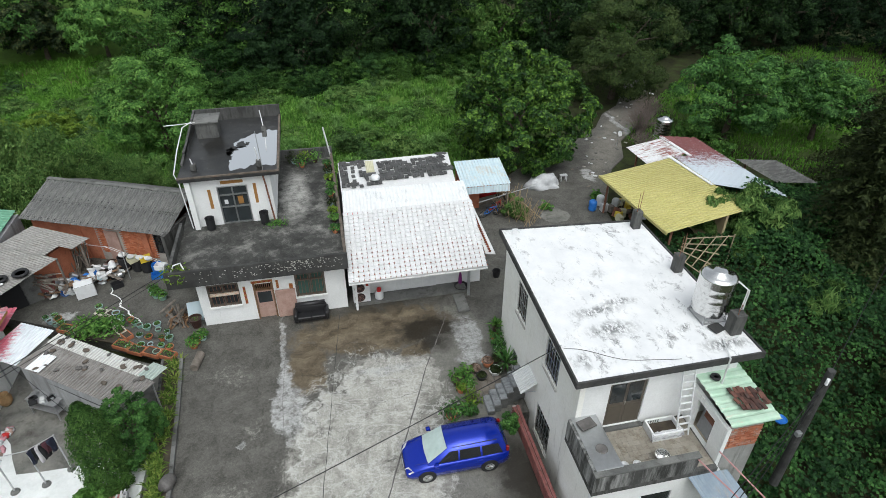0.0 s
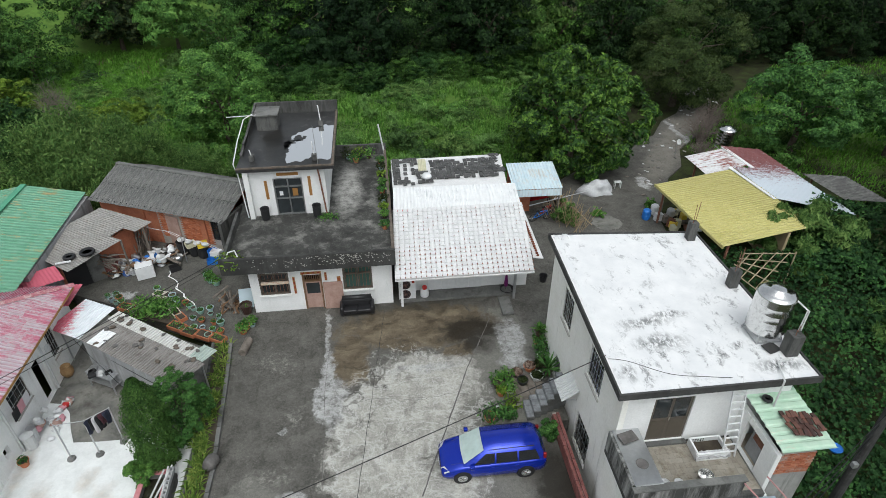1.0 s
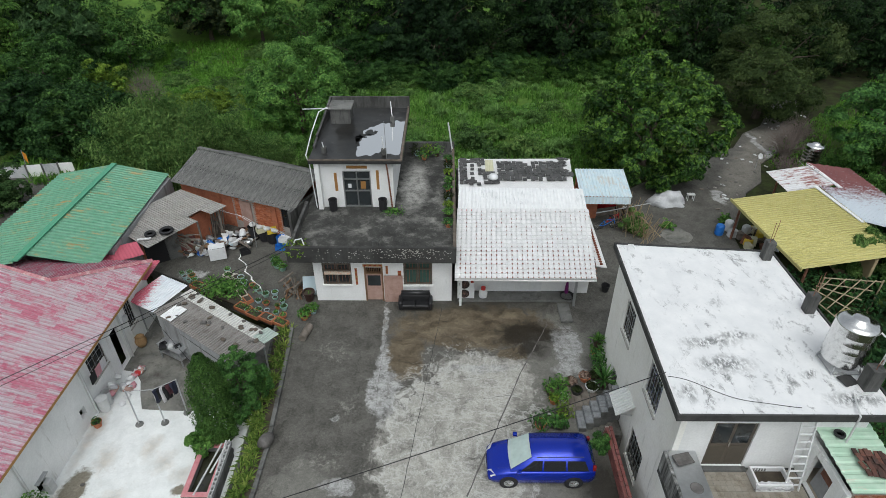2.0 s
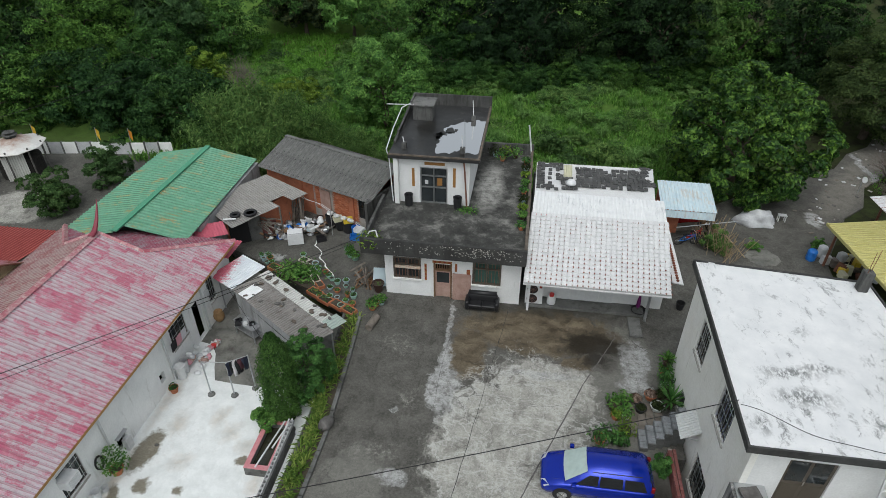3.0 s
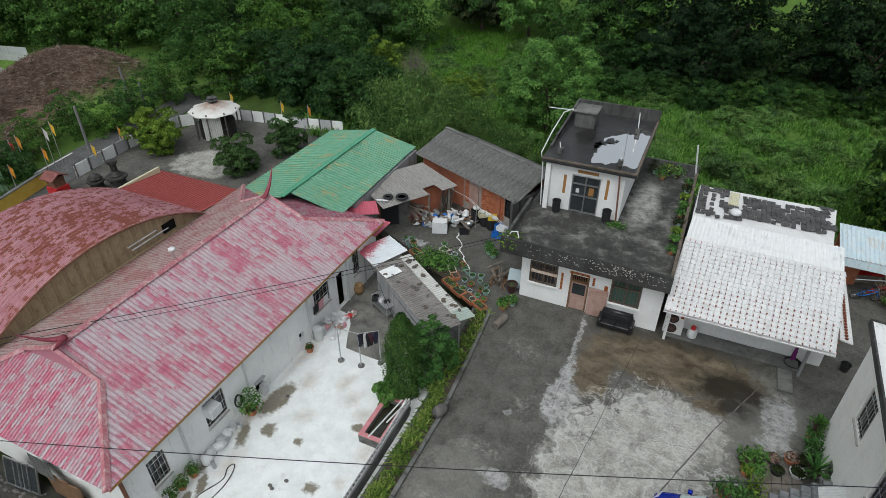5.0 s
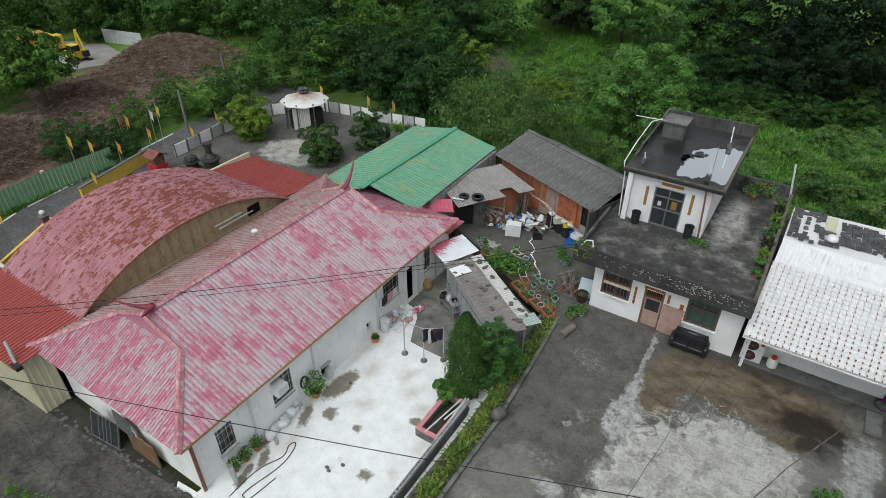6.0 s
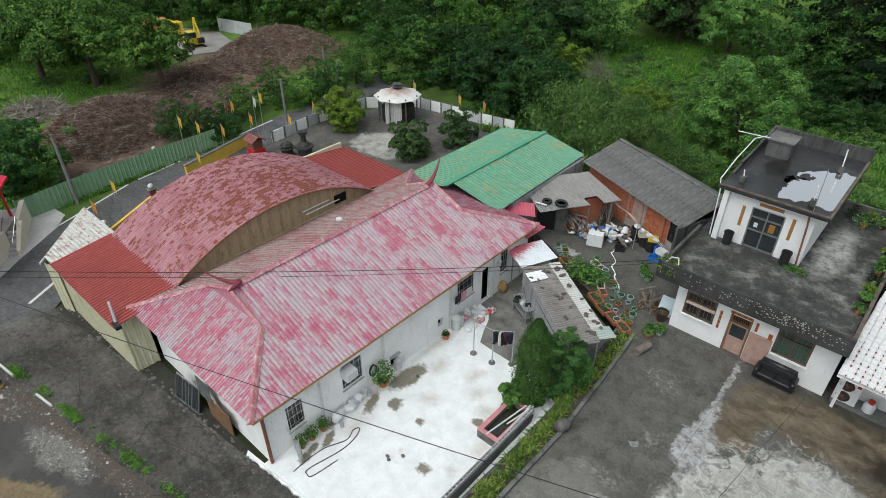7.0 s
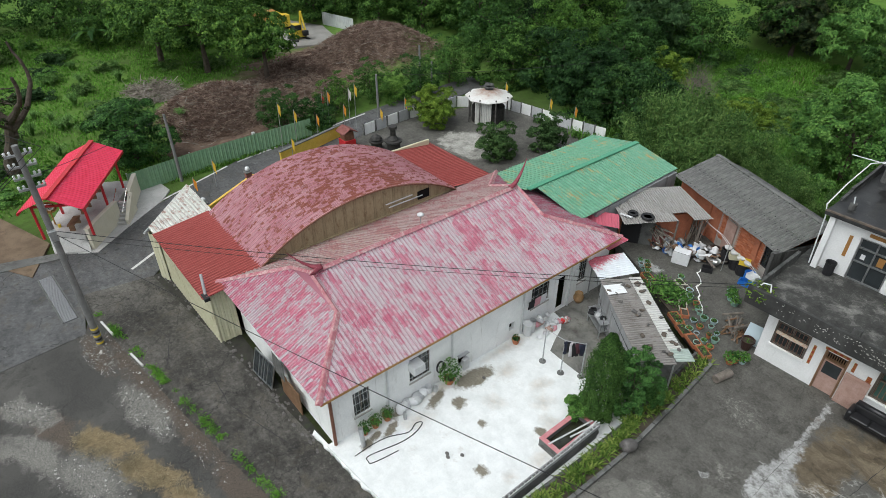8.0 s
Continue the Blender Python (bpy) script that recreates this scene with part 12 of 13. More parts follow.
for i in range(6):
    u = .08 + i * .15
    x, y = PO[1][0] + (PO[2][0] - PO[1][0]) * u, PO[1][1] + (PO[2][1] - PO[1][1]) * u
    bm = B()
    d = Vector((.5, .86))
    w, hgt = .3, (.75, .6, .85, .8, .6, .7)[i]
    rows = []
    for j in range(5):
        z = 1.5 - hgt * j / 4
        ww = w * (1.0 if j < 2 else .8)
        rows.append([bm.verts.new((x + (d.x * (k / 4 - .5) * ww) + .03 * math.sin(k * 2 + j + i), y + (d.y * (k / 4 - .5) * ww) + .03 * math.cos(k * 2.3 + i), z)) for k in range(5)])
    for a, b in zip(rows, rows[1:]):
        for k in range(4):
            bm.faces.new((a[k], a[k + 1], b[k + 1], b[k]))
    ex = bmesh.ops.extrude_face_region(bm, geom=list(bm.faces))
    bmesh.ops.translate(bm, verts=[v for v in ex["geom"] if isinstance(v, bmesh.types.BMVert)], vec=(.02, -.012, 0))
    solo("hanging_garment", bm, CL[(0, 1, 2, 1, 3, 0)[i]], ("dark shirt", "dark trousers", "white shirt", "dark trousers", "dark red shirt", "navy trousers")[i] + " hanging on the laundry rail", "garment", group="laundry", smooth=True)
# things along the hall wall
for i, (x, y, r) in enumerate(((-14.75, 8.3, .19), (-14.75, 8.9, .19), (-14.7, 7.75, .15))):
    pot(x, y, -.5, r, .3, M_TERRA, "terracotta pot with a green shrub at the hall wall", L_LIGHT, .3, .55, 220, .05, 900 + i, group="pots at the hall wall")
pot(-14.7, 12.3, -.5, .25, .3, M_TERRA, "tall leafy green plant at the hall wall", L_LIGHT, .55, 1.4, 420, .065, 910, group="pots at the hall wall")
pot(-14.65, 16.5, -.5, .2, .3, M_TERRA, "terracotta pot with a small shrub", L_MID, .2, .3, 60, .06, 911, group="pots at the hall wall")
for i in range(7):
    bm = B()
    bmesh.ops.create_icosphere(bm, subdivisions=2, radius=.24)
    for v in bm.verts:
        v.co *= 1 + .55 * noise.noise(v.co * 4.5 + Vector((i * 5, 1, 0)))
    turned(bm, Matrix.Translation((-14.82 + rj.uniform(-.08, .12), 9.62 + i * .21, -.38)) @ Matrix.Diagonal((1, 1.1, .75, 1)))
    solo("cement_bag", bm, (M_WHITEP, M_PVC, M_TARP)[i % 3], "crumpled white sack against the hall wall", "bag", group="sacks at the wall", smooth=True)
bucket(-14.85, 11.22, -.5, .18, .36, M_WHITEP, "white plastic bucket at the hall wall")
bucket(-14.7, 11.5, -.5, .13, .24, M_PVC, "grey plastic bucket at the hall wall")
solo("pipe_stub", cyl(B(), (-14.23, 7.37, -.5), (-14.3, 7.34, .55), .1, n=12), M_GALV, "grey standing pipe stub in the yard", "pipe")
solo("pipe_stub", cyl(B(), (-14.28, 9.51, -.5), (-14.3, 9.51, -.12), .08, n=10), M_GALV, "short grey pipe stub in the yard", "pipe")
hs = thing("garden_hose", "black hose looped on the white yard", "hose", (-13.4, 8.3, -.49))
part("hose", tube(B(), eased([(-14.02, 6.81, -.48), (-14.05, 7.6, -.48), (-13.96, 8.38, -.48), (-13.62, 9.2, -.48), (-13.8, 9.7, -.48), (-13.66, 9.95, -.48), (-13.45, 9.5, -.48), (-13.4, 8.7, -.48), (-13.68, 7.3, -.48), (-13.5, 7.1, -.48), (-13.3, 7.23, -.48), (-13.14, 8.33, -.48)]), .02, 6), M_BLACK, hs)
coil = B()
for k in range(3):
    tube(coil, [(-14.93 + .02 * k, 11.95 + .2 * math.sin(a * .5), .55 + .32 * math.cos(a * .5)) for a in range(14)], .025, 5)
hc = thing("hose_coil", "black hose coil hung on the wall", "hose", (-14.95, 11.95, .5))
part("coil", coil, M_BLACK, hc)
for i, (x, y, z, s, m, lab) in enumerate(((-14.75, 17.4, -.5, .3, M_PVC, "grey bin against the hall wall"), (-14.75, 17.75, -.5, .22, M_ALU, "grey can against the hall wall"))):
    t = thing("bin", lab, "bin", (x, y, z))
    part("body", lathe(B(), (x, y, z), [(s * .7, 0), (s * .8, .7), (s * .85, .72), (0, .74)], 14), m, t)
for i in range(26):
    x, y = -14.6 + rj.uniform(-.25, .5), 17.6 + rj.uniform(0, 2.2)
    bm = B()
    bmesh.ops.create_icosphere(bm, subdivisions=2, radius=.15)
    for v in bm.verts:
        v.co *= 1 + .8 * noise.noise(v.co * 8 + Vector((i * 3, 4, 0)))
    turned(bm, Matrix.Translation((x, y, -.42 + rj.uniform(0, .5) * (x < -14.6))) @ Matrix.Diagonal((1, 1, .8, 1)))
    solo("household_bag", bm, rj.choice((M_WHITEP, M_PVC, M_TARP, M_REDP, CL[4], M_PINKW, M_TARP)), "coloured household bag by the hall door", "bag", group="bags by the hall door", smooth=True)
for i in range(3):
    solo("hanging_cloth", turned(box(B(), -.02, .02, -.2, .2, -.5, 0, .01), pose(-14.8, 17.6 + i * .42, 1.5, 0, 4, 0)), (CL[1], CL[4], CL[2])[i], ("dark cloth", "pink towel", "white towel")[i] + " hung at the hall window", "towel")
jar2 = thing("clay_jar", "large ochre clay jar by the hall door", "jar", (-14.85, 21.4, -.53))
part("body", lathe(B(), (-14.85, 21.4, -.53), [(.16, 0), (.27, .2), (.28, .4), (.2, .55), (.22, .6), (.18, .6), (0, .5)], 16), worn("ochre_clay", (.3, .18, .08), (.38, .24, .12), 4), jar2, smooth=True)
tbl = thing("metal_bench", "grey metal work bench with odds and ends", "bench", (-12.8, 20.5, -.53))
for z in (-.1, .35):
    part("shelf", turned(box(B(), -.75, .75, -.3, .3, z, z + .04), pose(-12.8, 20.5, 0, 0, 0, -28)), M_GALV, tbl)
for a in (-.7, .7):
    for b in (-.26, .26):
        part("leg", turned(box(B(), a - .025, a + .025, b - .025, b + .025, -.53, .38), pose(-12.8, 20.5, 0, 0, 0, -28)), M_GALV, tbl)
for i in range(8):
    bm = turned(box(B(), -.15, .15, -.1, .1, 0, .12, .02), pose(-12.8 + rj.uniform(-.45, .45), 20.5 + rj.uniform(-.3, .3), .39, 0, 0, rj.uniform(0, 180)))
    solo("bench_box", bm, rj.choice((M_PVC, M_WHITEP, M_ALU, M_BLACK)), "small grey box on the work bench", "box", group="boxes on the bench")
for i, (x, y, z) in enumerate(((-11.78, 9.77, -.5), (-11.63, 9.69, -.5), (-11.33, 10.19, -.5), (-8.8, 12.5, -.5), (-13.9, 13.7, -.5))):
    bm = B()
    bmesh.ops.create_icosphere(bm, subdivisions=2, radius=.08)
    turned(bm, Matrix.Translation((x, y, z + .04)) @ Matrix.Diagonal((1.2, .9, .6, 1)))
    solo("pebble", bm, M_STONE, "small stone on the white yard", "stone", group="stones in the yard", smooth=True)


def cypress(x, y, z, h, r, seed):
    t = thing("cypress", "dense dark green cypress at the yard edge", "tree", (x, y, z))
    g = np.random.default_rng(seed)
    n = 17000
    u = g.uniform(0.02, 1, n)
    a = g.uniform(0, 6.28, n)
    k = r * np.sin(np.pi * np.clip(u * .82 + .16, 0, 1)) ** .7 * g.uniform(.55, 1.05, n) * (1 + .15 * np.sin(a * 5 + u * 20))
    c = np.stack([k * np.cos(a), k * np.sin(a), u * h], 1)
    nn = np.stack([np.cos(a), np.sin(a), np.full(n, .9)], 1)
    v, f = leaves(c, nn, .042, seed, .5, 3.0)
    raw("crown", v.tolist(), f, L_CYP, t)
    bm = cyl(B(), (0, 0, -.2), (0, 0, h * .9), .08, .02, 7)
    me = bpy.data.meshes.new("trunk")
    bm.to_mesh(me)
    bm.free()
    me.materials.append(M_BARK)
    new("trunk", me).parent = t


cypress(-9.2, 15.95, -.5, 4.75, .82, 5)
tree("yard_bush", "low leafy bush beside the basin", -9.75, 15.3, 1.3, 0.6, L_LIGHT, .05, 50, 110, 33, .05, -.5, low=-.9, bottom=0)
tree("yard_bush", "low leafy bush below the planted strip", -8.5, 18.4, 1.5, 0.7, L_MID, .05, 50, 110, 34, .05, -.5, low=-.9, bottom=0)
tree("wall_bush", "small dark green bush between the car and the brick ledge", 6.1, 15.1, 0.8, 0.36, L_MID, .05, 40, 90, 38, .03, 0.0, low=-.9, bottom=0)

# ---- by the blue lean-to ----
M_CANE = worn("dry_tan_cane", (.3, .22, .13), (.42, .33, .2), 4)
tpb = B()
bmesh.ops.create_icosphere(tpb, subdivisions=4, radius=1.0)
for v in tpb.verts:
    v.co *= 1 + .3 * noise.noise(v.co * 1.7) + .22 * abs(noise.noise(v.co * 4)) - .16 * abs(noise.noise(v.co * 7)) - .25 * abs(v.co.x) * max(0, v.co.z)
    v.co.z = max(v.co.z, -.02)
turned(tpb, Matrix.Translation((14.7, 34.6, 0)) @ Matrix.Diagonal((1.25, .65, .95, 1)))
solo("tarpaulin", tpb, M_TARP, "heap covered with a pale grey tarpaulin", "tarpaulin", smooth=True)
# a red board lying across the lean-to, two bicycles and a brush fence of dry canes before it
solo("red_board", turned(box(B(), -.85, .85, -.2, .2, 0, .05, .01), pose(10.0, 33.0, .7, 12, 0, 14)), M_LAMPR, "dark red painted board laid under the lean-to", "board")
solo("board_trestle", turned(box(B(), -.8, .8, -.15, .15, 0, .66, .02), pose(10.0, 33.1, 0, 0, 0, 14)), M_WOOD, "rough wooden trestle under the lean-to", "trestle")


def bicycle(x, y, turn, m, label):
    b = thing("bicycle", label, "bicycle", (x, y, 0), "bicycles by the lean-to")
    at = pose(x, y, 0, 14, 0, turn)
    for dx in (-.5, .5):
        w = part("wheel", turned(tube(B(), [(dx + .31 * math.cos(k * .4488), 0, .33 + .31 * math.sin(k * .4488)) for k in range(15)], .022, 6), at), M_BLACK, b)
        part("hub", turned(cyl(B(), (dx, -.04, .33), (dx, .04, .33), .03, n=8), at), M_STEEL, w)
        for k in range(6):
            part("spoke", turned(cyl(B(), (dx, 0, .33), (dx + .3 * math.cos(k * 1.047), 0, .33 + .3 * math.sin(k * 1.047)), .005, n=3), at), M_STEEL, w)
    for p, q in (((-.5, 0, .33), (-.15, 0, .33)), ((-.15, 0, .33), (-.3, 0, .8)), ((-.3, 0, .78), (.32, 0, .8)), ((-.15, 0, .33), (.34, 0, .72)), ((-.5, 0, .33), (-.28, 0, .75)), ((.5, 0, .33), (.3, 0, .95))):
        part("frame_tube", turned(cyl(B(), p, q, .022, n=7), at), m, b)
    part("saddle", turned(box(B(), -.42, -.18, -.07, .07, .82, .88, .025), at), M_BLACK, b)
    part("handlebar", turned(tube(B(), [(.2, -.28, .98), (.3, -.1, 1.0), (.3, .1, 1.0), (.2, .28, .98)], .014, 6), at), M_STEEL, b)


bicycle(10.3, 31.9, 28, M_REDP, "old red bicycle leaning beside the lean-to")
bicycle(9.9, 31.4, 12, M_BLUEP, "old blue bicycle leaning beside the lean-to")
for i in range(14):
    x, y = 9.3 + rj.uniform(0, 3.0), 33.6 + rj.uniform(-.5, 1.0)
    m = rj.choice((M_BLACK, M_WOOD, M_PVC, M_BLACK, M_WOODB))
    bm = turned(box(B(), -.22, .22, -.14, .14, 0, .28, .03), pose(x, y, 0, 0, rj.uniform(-10, 10), rj.uniform(0, 180)))
    solo("stored_box", bm, m, "odd box stored under the lean-to", "box", group="boxes by the lean-to")
for i in range(120):
    u = rj.random()
    a = Vector((10.9 + 1.1 * u + rj.gauss(0, .35), 33.2 - 3.3 * u + rj.gauss(0, .35), 0))
    solo("dry_cane", cyl(B(), a, a + Vector((rj.uniform(-.7, .7), rj.uniform(-.7, .7), rj.uniform(.5, 1.7))), .016, n=4), M_CANE, "dry tan cane of a bare thicket", "cane", group="dry canes")
for p, q in (((11.3, 34.2, .9), (12.7, 29.7, .5)), ((9.2, 31.6, 1.0), (13.2, 32.4, 1.35)), ((11.0, 33.6, 1.1), (12.2, 30.2, .9))):
    solo("cane_pole", cyl(B(), p, q, .03, n=6), M_CANE if p[1] > 32 else M_ALU, "long pole laid over the dry canes", "pole", group="poles on the canes")
tree("cane_thicket", "thin green and tan thicket beside the path", 11.4, 31.0, 1.3, .7, L_BAMB, .07, 26, 60, 35, .04, 0, low=-.9, bottom=0, long=3.0)
tree("path_weed", "tuft of green weeds in the concrete", 13.75, 31.6, .4, .42, L_LIGHT, .06, 16, 50, 39, .01, 0, low=-.9, bottom=0)
tree("path_weed", "tuft of green weeds by the shed", 17.6, 32.3, .45, .45, L_LIGHT, .06, 16, 50, 40, .01, 0, low=-.9, bottom=0)
solo("concrete_patch", prism(B(), [(14.03 + (.95 + .12 * math.sin(3 * k)) * math.cos(k * .3491), 30.62 + (.85 + .1 * math.cos(2 * k)) * math.sin(k * .3491)) for k in range(18)], -.2, .006), M_BACKY, "round pale patch in the concrete", "pavement", "structure")
st = thing("stool", "grey wooden stool beside the tarpaulin", "stool", (16.3, 35.0, 0))
part("seat", box(B(), 16.05, 16.55, 34.85, 35.15, .42, .47, .01), M_PVC, st)
for dx in (-.2, .2):
    for dy in (-.11, .11):
        part("leg", box(B(), 16.3 + dx - .025, 16.3 + dx + .025, 35.0 + dy - .025, 35.0 + dy + .025, 0, .42), M_PVC, st)
for x, y, m, lab in ((16.65, 30.8, M_BLUEP, "blue plastic drum by the shed"), (17.4, 31.3, M_WHITEP, "white plastic drum by the shed"), (18.2, 30.7, M_PVC, "grey plastic drum by the shed"), (17.9, 29.6, M_YELLOWP, "yellow plastic bucket by the shed")):
    t = thing("shed_drum", lab, "drum", (x, y, 0), "drums by the shed")
    k = .7 if m is M_YELLOWP else 1.0
    part("body", lathe(B(), (x, y, 0), [(.22, 0), (.26, .08 * k), (.265, .3 * k), (.25, .32 * k), (.26, .34 * k), (.26, .6 * k), (.2, .68 * k), (0, .7 * k)], 16), m, t)
for i in range(22):
    x, y = 17.3 + rj.uniform(0, 2.2), 30.6 - rj.uniform(0, 1.6) + rj.uniform(0, .8)
    m = rj.choice((M_WOOD, M_PVC, M_CREAMS, M_YELLOWP, M_RUST, M_WHITEP, M_BLACK))
    bm = turned(box(B(), -.25, .25, -.15, .15, 0, rj.uniform(.2, .6), .02), pose(x, y, 0, 0, rj.uniform(-8, 8), rj.uniform(0, 180)))
    solo("stored_crate", bm, m, "odd crate stored under the yellow roof", "box", group="crates under the yellow roof")
dish = thing("satellite_dish", "pale satellite dish on a short mast", "dish", (22.6, 39.6, 0))
part("mast", cyl(B(), (22.6, 39.6, 0), (22.6, 39.6, 1.0), .03, n=6), M_GALV, dish)
part("bowl", turned(lathe(B(), (0, 0, 0), [(.0, 0), (.14, .02), (.22, .07), (.22, .08), (.14, .03), (0, .01)], 18), pose(22.6, 39.5, 1.05, 60, 0, 20)), M_PVC, dish, smooth=True)
M_TWIG = worn("grey_brown_twig", (.14, .11, .095), (.24, .2, .18), 4, .9)


def bare_shrub(x, y, h, r, seed, label, n=130):
    """Leafless shrub: thin twigs that fork upwards from the foot."""
    g = random.Random(seed)
    b = thing("bare_shrub", label, "shrub", (x, y, 0))
    tw = B()
    for i in range(n):
        a, k = g.uniform(0, 6.28), math.sqrt(g.random())
        p0 = Vector((x + g.gauss(0, .1), y + g.gauss(0, .1), 0))
        tip = Vector((x + r * k * math.cos(a), y + r * k * math.sin(a), h * (1 - .45 * k * k) * g.uniform(.6, 1)))
        mid = p0.lerp(tip, .5) + Vector((0, 0, .12 * h))
        cyl(tw, p0, mid, .016, .011, 4, False)
        cyl(tw, mid, tip, .011, .004, 4, False)
        for j in range(4):
            s = mid.lerp(tip, g.random())
            cyl(tw, s, s + Vector((g.gauss(0, .25), g.gauss(0, .25), g.uniform(.1, .45))), .007, .003, 3, False)
    tagged(part("twig", tw, M_TWIG, b), kind="stuff")


bare_shrub(25.5, 41.5, 2.8, 1.9, 3, "leafless grey-brown shrub by the path")
bare_shrub(27.5, 44.0, 2.4, 1.6, 4, "leafless grey-brown shrub by the path")
bare_shrub(-24.6, 47.5, 5.2, 1.7, 6, "tall grey tangle of dead creeper stems in the thicket", 240)
bare_shrub(24.3, 38.6, 1.6, 1.2, 5, "leafless grey-brown shrub by the path", 80)


# old window frames and boards left against the hall's south wall
for i, x in enumerate((-20.9, -20.45, -20.0)):
    w = thing("old_window", "old dark-glazed window frame leaning on the hall wall", "window", (x, 5.8, -.7), "windows left at the wall")
    m = pose(x, 5.72 + .05 * i, -.7, -16, 0, 4)
    fr = B()
    for q in ((-.4, .4, 0, .06), (-.4, .4, 1.24, 1.3), (-.4, -.35, .06, 1.24), (.35, .4, .06, 1.24)):
        box(fr, q[0], q[1], 0, .05, q[2], q[3])
    part("frame", turned(fr, m), M_ALU, w)
    part("pane", turned(box(B(), -.35, .35, .02, .03, .06, 1.24), m), M_GLASS, w)
bs = thing("board_screen", "brown boarded screen against the hall wall", "screen", (-18.3, 6.2, -.7))
for i in range(9):
    part("board", box(B(), -19.2 + i * .2, -19.01 + i * .2, 6.24, 6.29, -.72, .45 + .06 * (i % 3)), M_WOODB, bs)
solo("tin_sheet", ribbed(B(), (-19.75, 6.2, .35), (1.1, 0, 0), (0, .06, 1.0), .12, .02), M_TING, "grey corrugated sheet on the hall wall", "sheet")
rl = random.Random(12)
for i in range(60):
    t = rl.random()
    x, y = 18.0 + 12 * t + rl.gauss(0, .9), 35 + 15.5 * t + rl.gauss(0, .7)
    s_ = rl.uniform(.05, .16)
    solo("litter_piece", turned(box(B(), -s_, s_, -s_ * .6, s_ * .6, 0, .04, .01), pose(x, y, .003, rl.uniform(-8, 8), rl.uniform(-8, 8), rl.uniform(0, 360))), rl.choice((M_WHITEP, M_MORTAR, M_STONE, M_WOOD, M_PVC)), "scrap of litter on the dirty path", "litter", group="litter on the path")

# panel added so that the closed annex room looks less black
ol = thing("old_door_leaf", "grey panel with rust added inside the annex doorway to lighten it", "door", (11.72, 11.2, 2.96))
part("leaf", turned(box(B(), -.02, .02, -.36, .36, 0, 1.3), pose(11.7, 11.28, 2.96, 0, 6, 0)), M_GREYW, ol)
part("panel", turned(box(B(), -.03, -.021, -.25, .25, .65, 1.2), pose(11.7, 11.28, 2.96, 0, 6, 0)), M_RUST, ol)


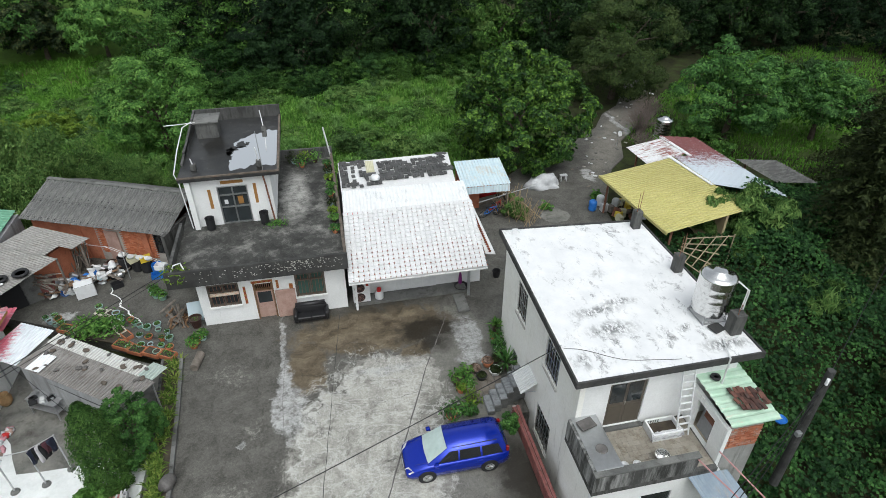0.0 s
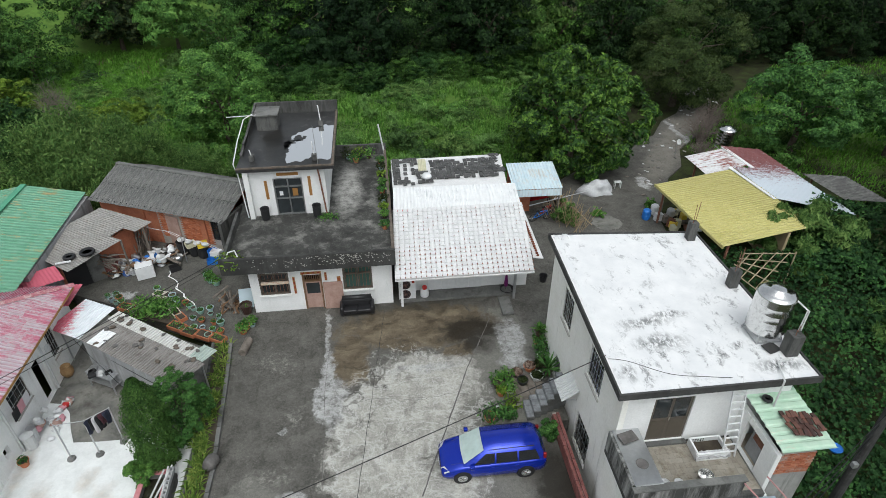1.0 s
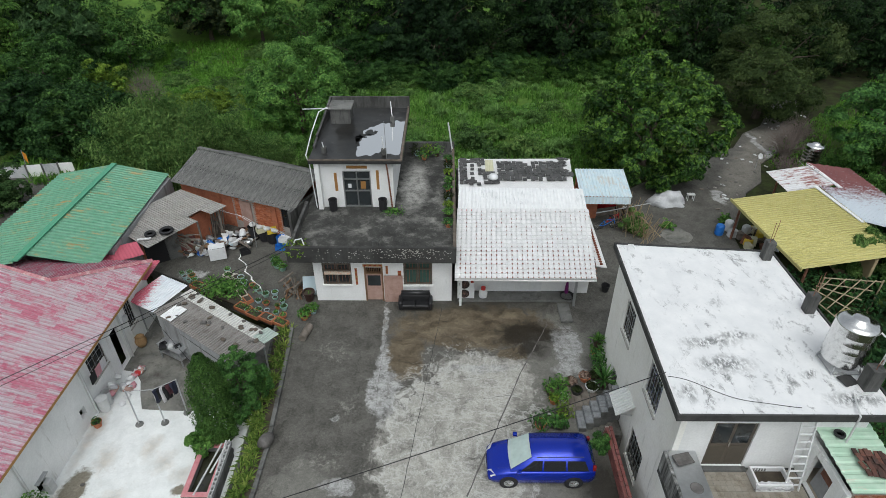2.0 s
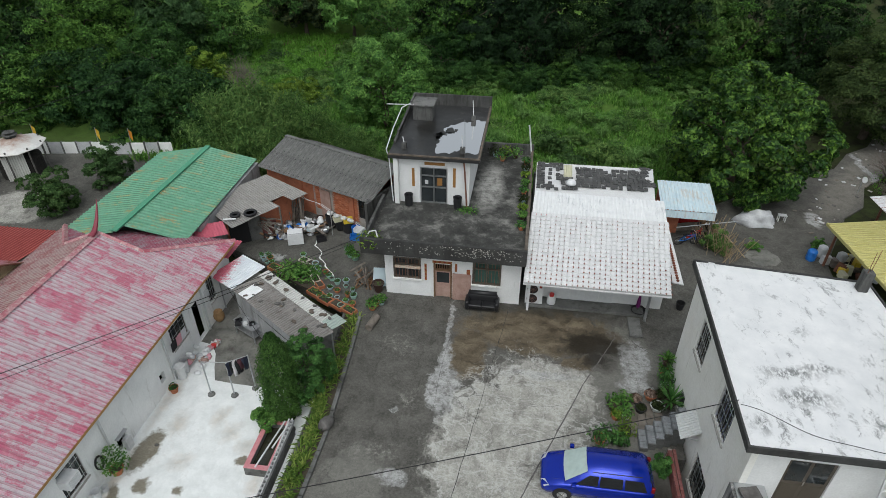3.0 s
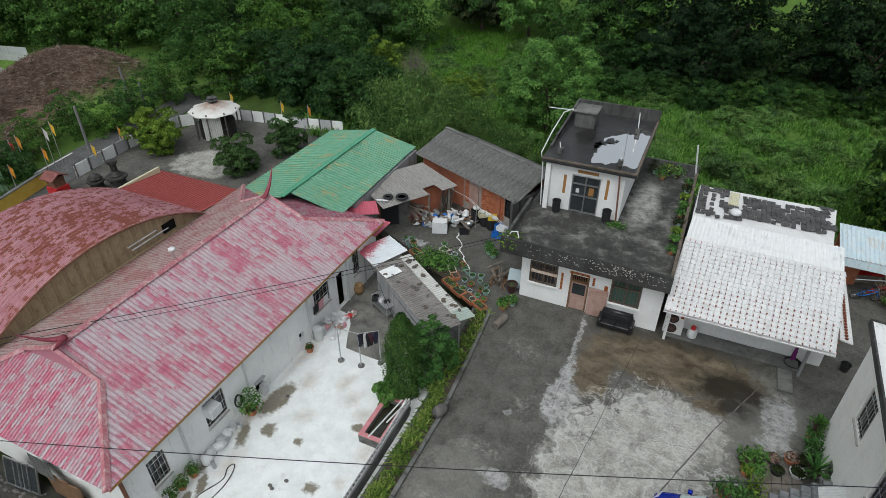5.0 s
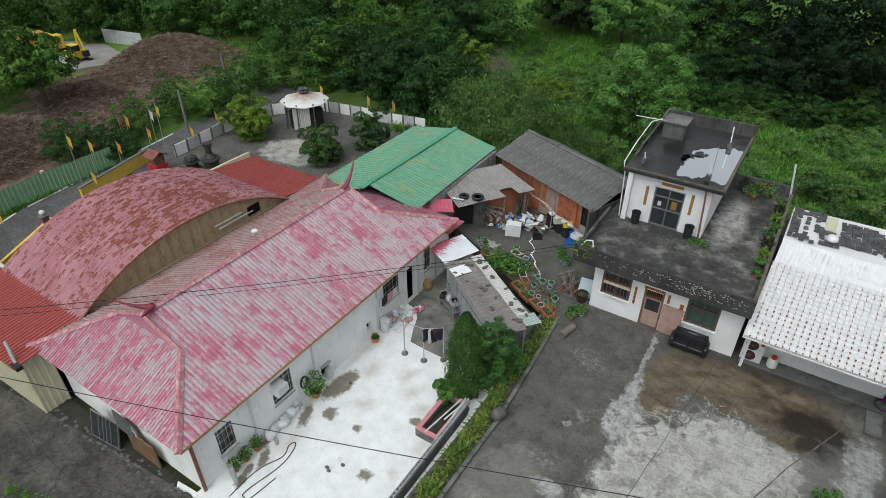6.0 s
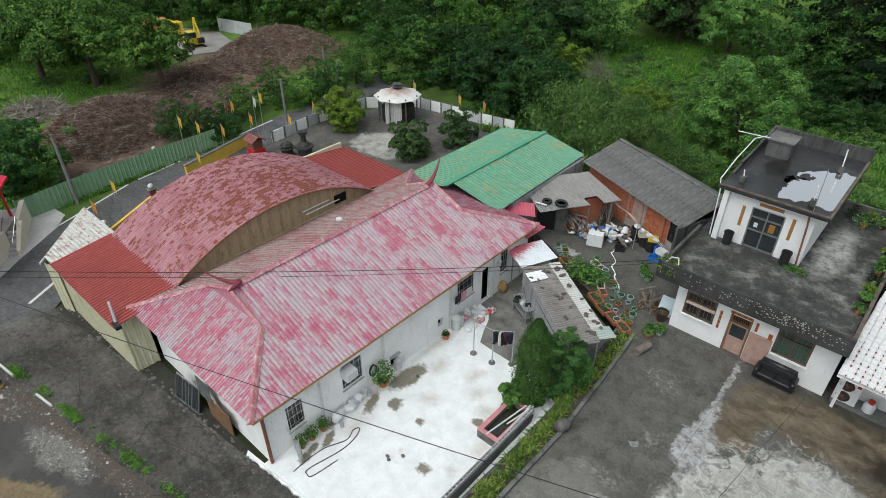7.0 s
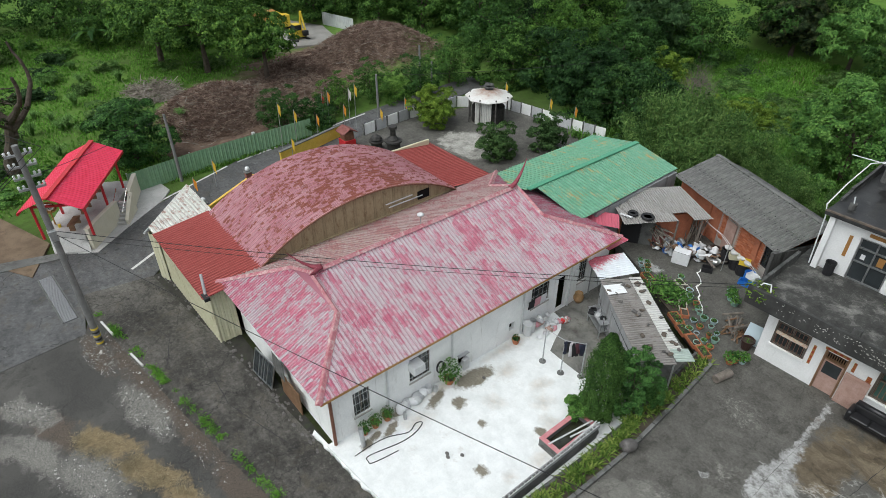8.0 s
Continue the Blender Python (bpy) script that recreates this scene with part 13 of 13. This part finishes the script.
# loose stones and dry straw on the broken lot
def lot_litter():
    g = np.random.default_rng(44)
    spots = ((-22.0, 1.0, 2.3, .6, 12), (-19.6, -1.7, 1.9, .9, 25), (-17.5, -1.6, 1.6, .9, 20), (-25.0, -3.0, 1.5, .6, 30), (-22.5, 1.6, 6.5, .5, 7), (-27.0, .3, 2.0, .6, 5))
    v, f = [], []
    for i in range(3600):
        cx, cy, rx, ry, rot = spots[g.integers(len(spots))]
        a, k = g.uniform(0, 6.28), math.sqrt(g.uniform(0, 1))
        u, w, t = rx * k * math.cos(a), ry * k * math.sin(a), math.radians(rot)
        x, y = cx + u * math.cos(t) - w * math.sin(t), cy + u * math.sin(t) + w * math.cos(t)
        r = .012 + .03 * g.uniform() ** 2 + (.05 if g.uniform() < .02 else 0)
        b = len(v)
        th = g.uniform(0, 6.28)
        for q in range(4):
            e = r * g.uniform(.7, 1.3)
            v.append((x + e * math.cos(th + q * 1.57), y + e * math.sin(th + q * 1.57), -.662))
        v.append((x + g.normal() * r * .2, y + g.normal() * r * .2, -.66 + r * g.uniform(.6, 1.1)))
        f += [(b + q, b + (q + 1) % 4, b + 4) for q in range(4)]
    m = Mat("pale_gravel_stone")
    col = m.ramp(m.island(), (0.0, (.08, .078, .072)), (.6, (.24, .235, .22)), (1.0, (.5, .49, .46)))
    tagged(raw("gravel_stone", v, f, m.done(col, .9)), "loose pale gravel strewn over the broken lot", "gravel", kind="stuff")
    x, y = [], []
    for cx, cy, rx, ry, rot, n in ((-20.9, -.95, 1.9, .55, 28, 2600), (-18.4, .15, 1.6, .45, 30, 1800), (-16.6, .9, 1.1, .4, 30, 900)):
        a, k = g.uniform(0, 6.28, n), np.sqrt(g.uniform(0, 1, n))
        u, w, t = rx * k * np.cos(a), ry * k * np.sin(a), math.radians(rot)
        x.append(cx + u * math.cos(t) - w * math.sin(t))
        y.append(cy + u * math.sin(t) + w * math.cos(t))
    x, y = np.concatenate(x), np.concatenate(y)
    keep = np.array([noise.noise((q * 1.3, r * 1.3, 3.0)) + .5 * noise.noise((q * 4, r * 4, 7.0)) for q, r in zip(x, y)]) > g.uniform(-.35, .3, len(x))
    x, y = x[keep] + g.normal(0, .12, keep.sum()), y[keep] + g.normal(0, .12, keep.sum())
    h, a = g.uniform(.06, .22, len(x)), g.uniform(0, 6.28, len(x))
    p = np.stack([x, y, np.full(len(x), -.66)], 1)
    d = np.stack([np.cos(a) * h, np.sin(a) * h, h * .5], 1)
    s = np.stack([-np.sin(a), np.cos(a), np.zeros(len(x))], 1) * .008
    vv = np.stack([p - s, p + s, p + d], 1).reshape(-1, 3)
    tagged(raw("dry_straw", vv, [(3 * i, 3 * i + 1, 3 * i + 2) for i in range(len(x))], leafy("dry_straw_blade", (.14, .115, .07), (.27, .225, .14), (.44, .37, .24), .2, .8)), "dry yellow straw on the lot", "straw", kind="stuff")


lot_litter()
cable("overhead_cable", [(-27.7, .6, 5.9), (6.95, 13.4, 6.1)], .014)
cable("overhead_cable", [(-27.7, .6, 6.0), (-7.6, 23.6, 3.9)], .016)
cable("overhead_cable", [(-27.7, .6, 5.7), (-7.6, 23.62, 3.7)], .012)
for dy, z in ((-.85, 9.7), (-.45, 9.7), (.45, 9.7), (.85, 9.7), (-.4, 8.9)):
    cable("overhead_cable", [(-27.7, .6 + dy, z), (-44, -6 + dy, z + .3)], .014)
    cable("overhead_cable", [(-27.7, .6 + dy, z), (-9, -12 + dy, 9.2)], .014)
cable("overhead_cable", [(-27.7, .6, 8.6), (-42.6, 9.8, 4.3)], .012)
cable("overhead_cable", [(-43.6, 27.9, 3.1), (-30.0, 41.0, 5.0)], .015)
for k in range(3):
    cable("overhead_cable", [(3.0, 3.5 + k * .3, 4.2 + k * .25), (15.3, 10.8, 4.2 + k * .5), (34, 24, 6 + k * .4)], .014)
cable("yard_washing_line", [(-12.9, 20.9, 1.2), (-9.6, 18.6, 1.0)], .012, "thin washing line over the back yard")
cable("yard_washing_line", [(-14.2, 21.7, 1.5), (-11.0, 18.5, 1.2)], .01, "thin washing line over the back yard")
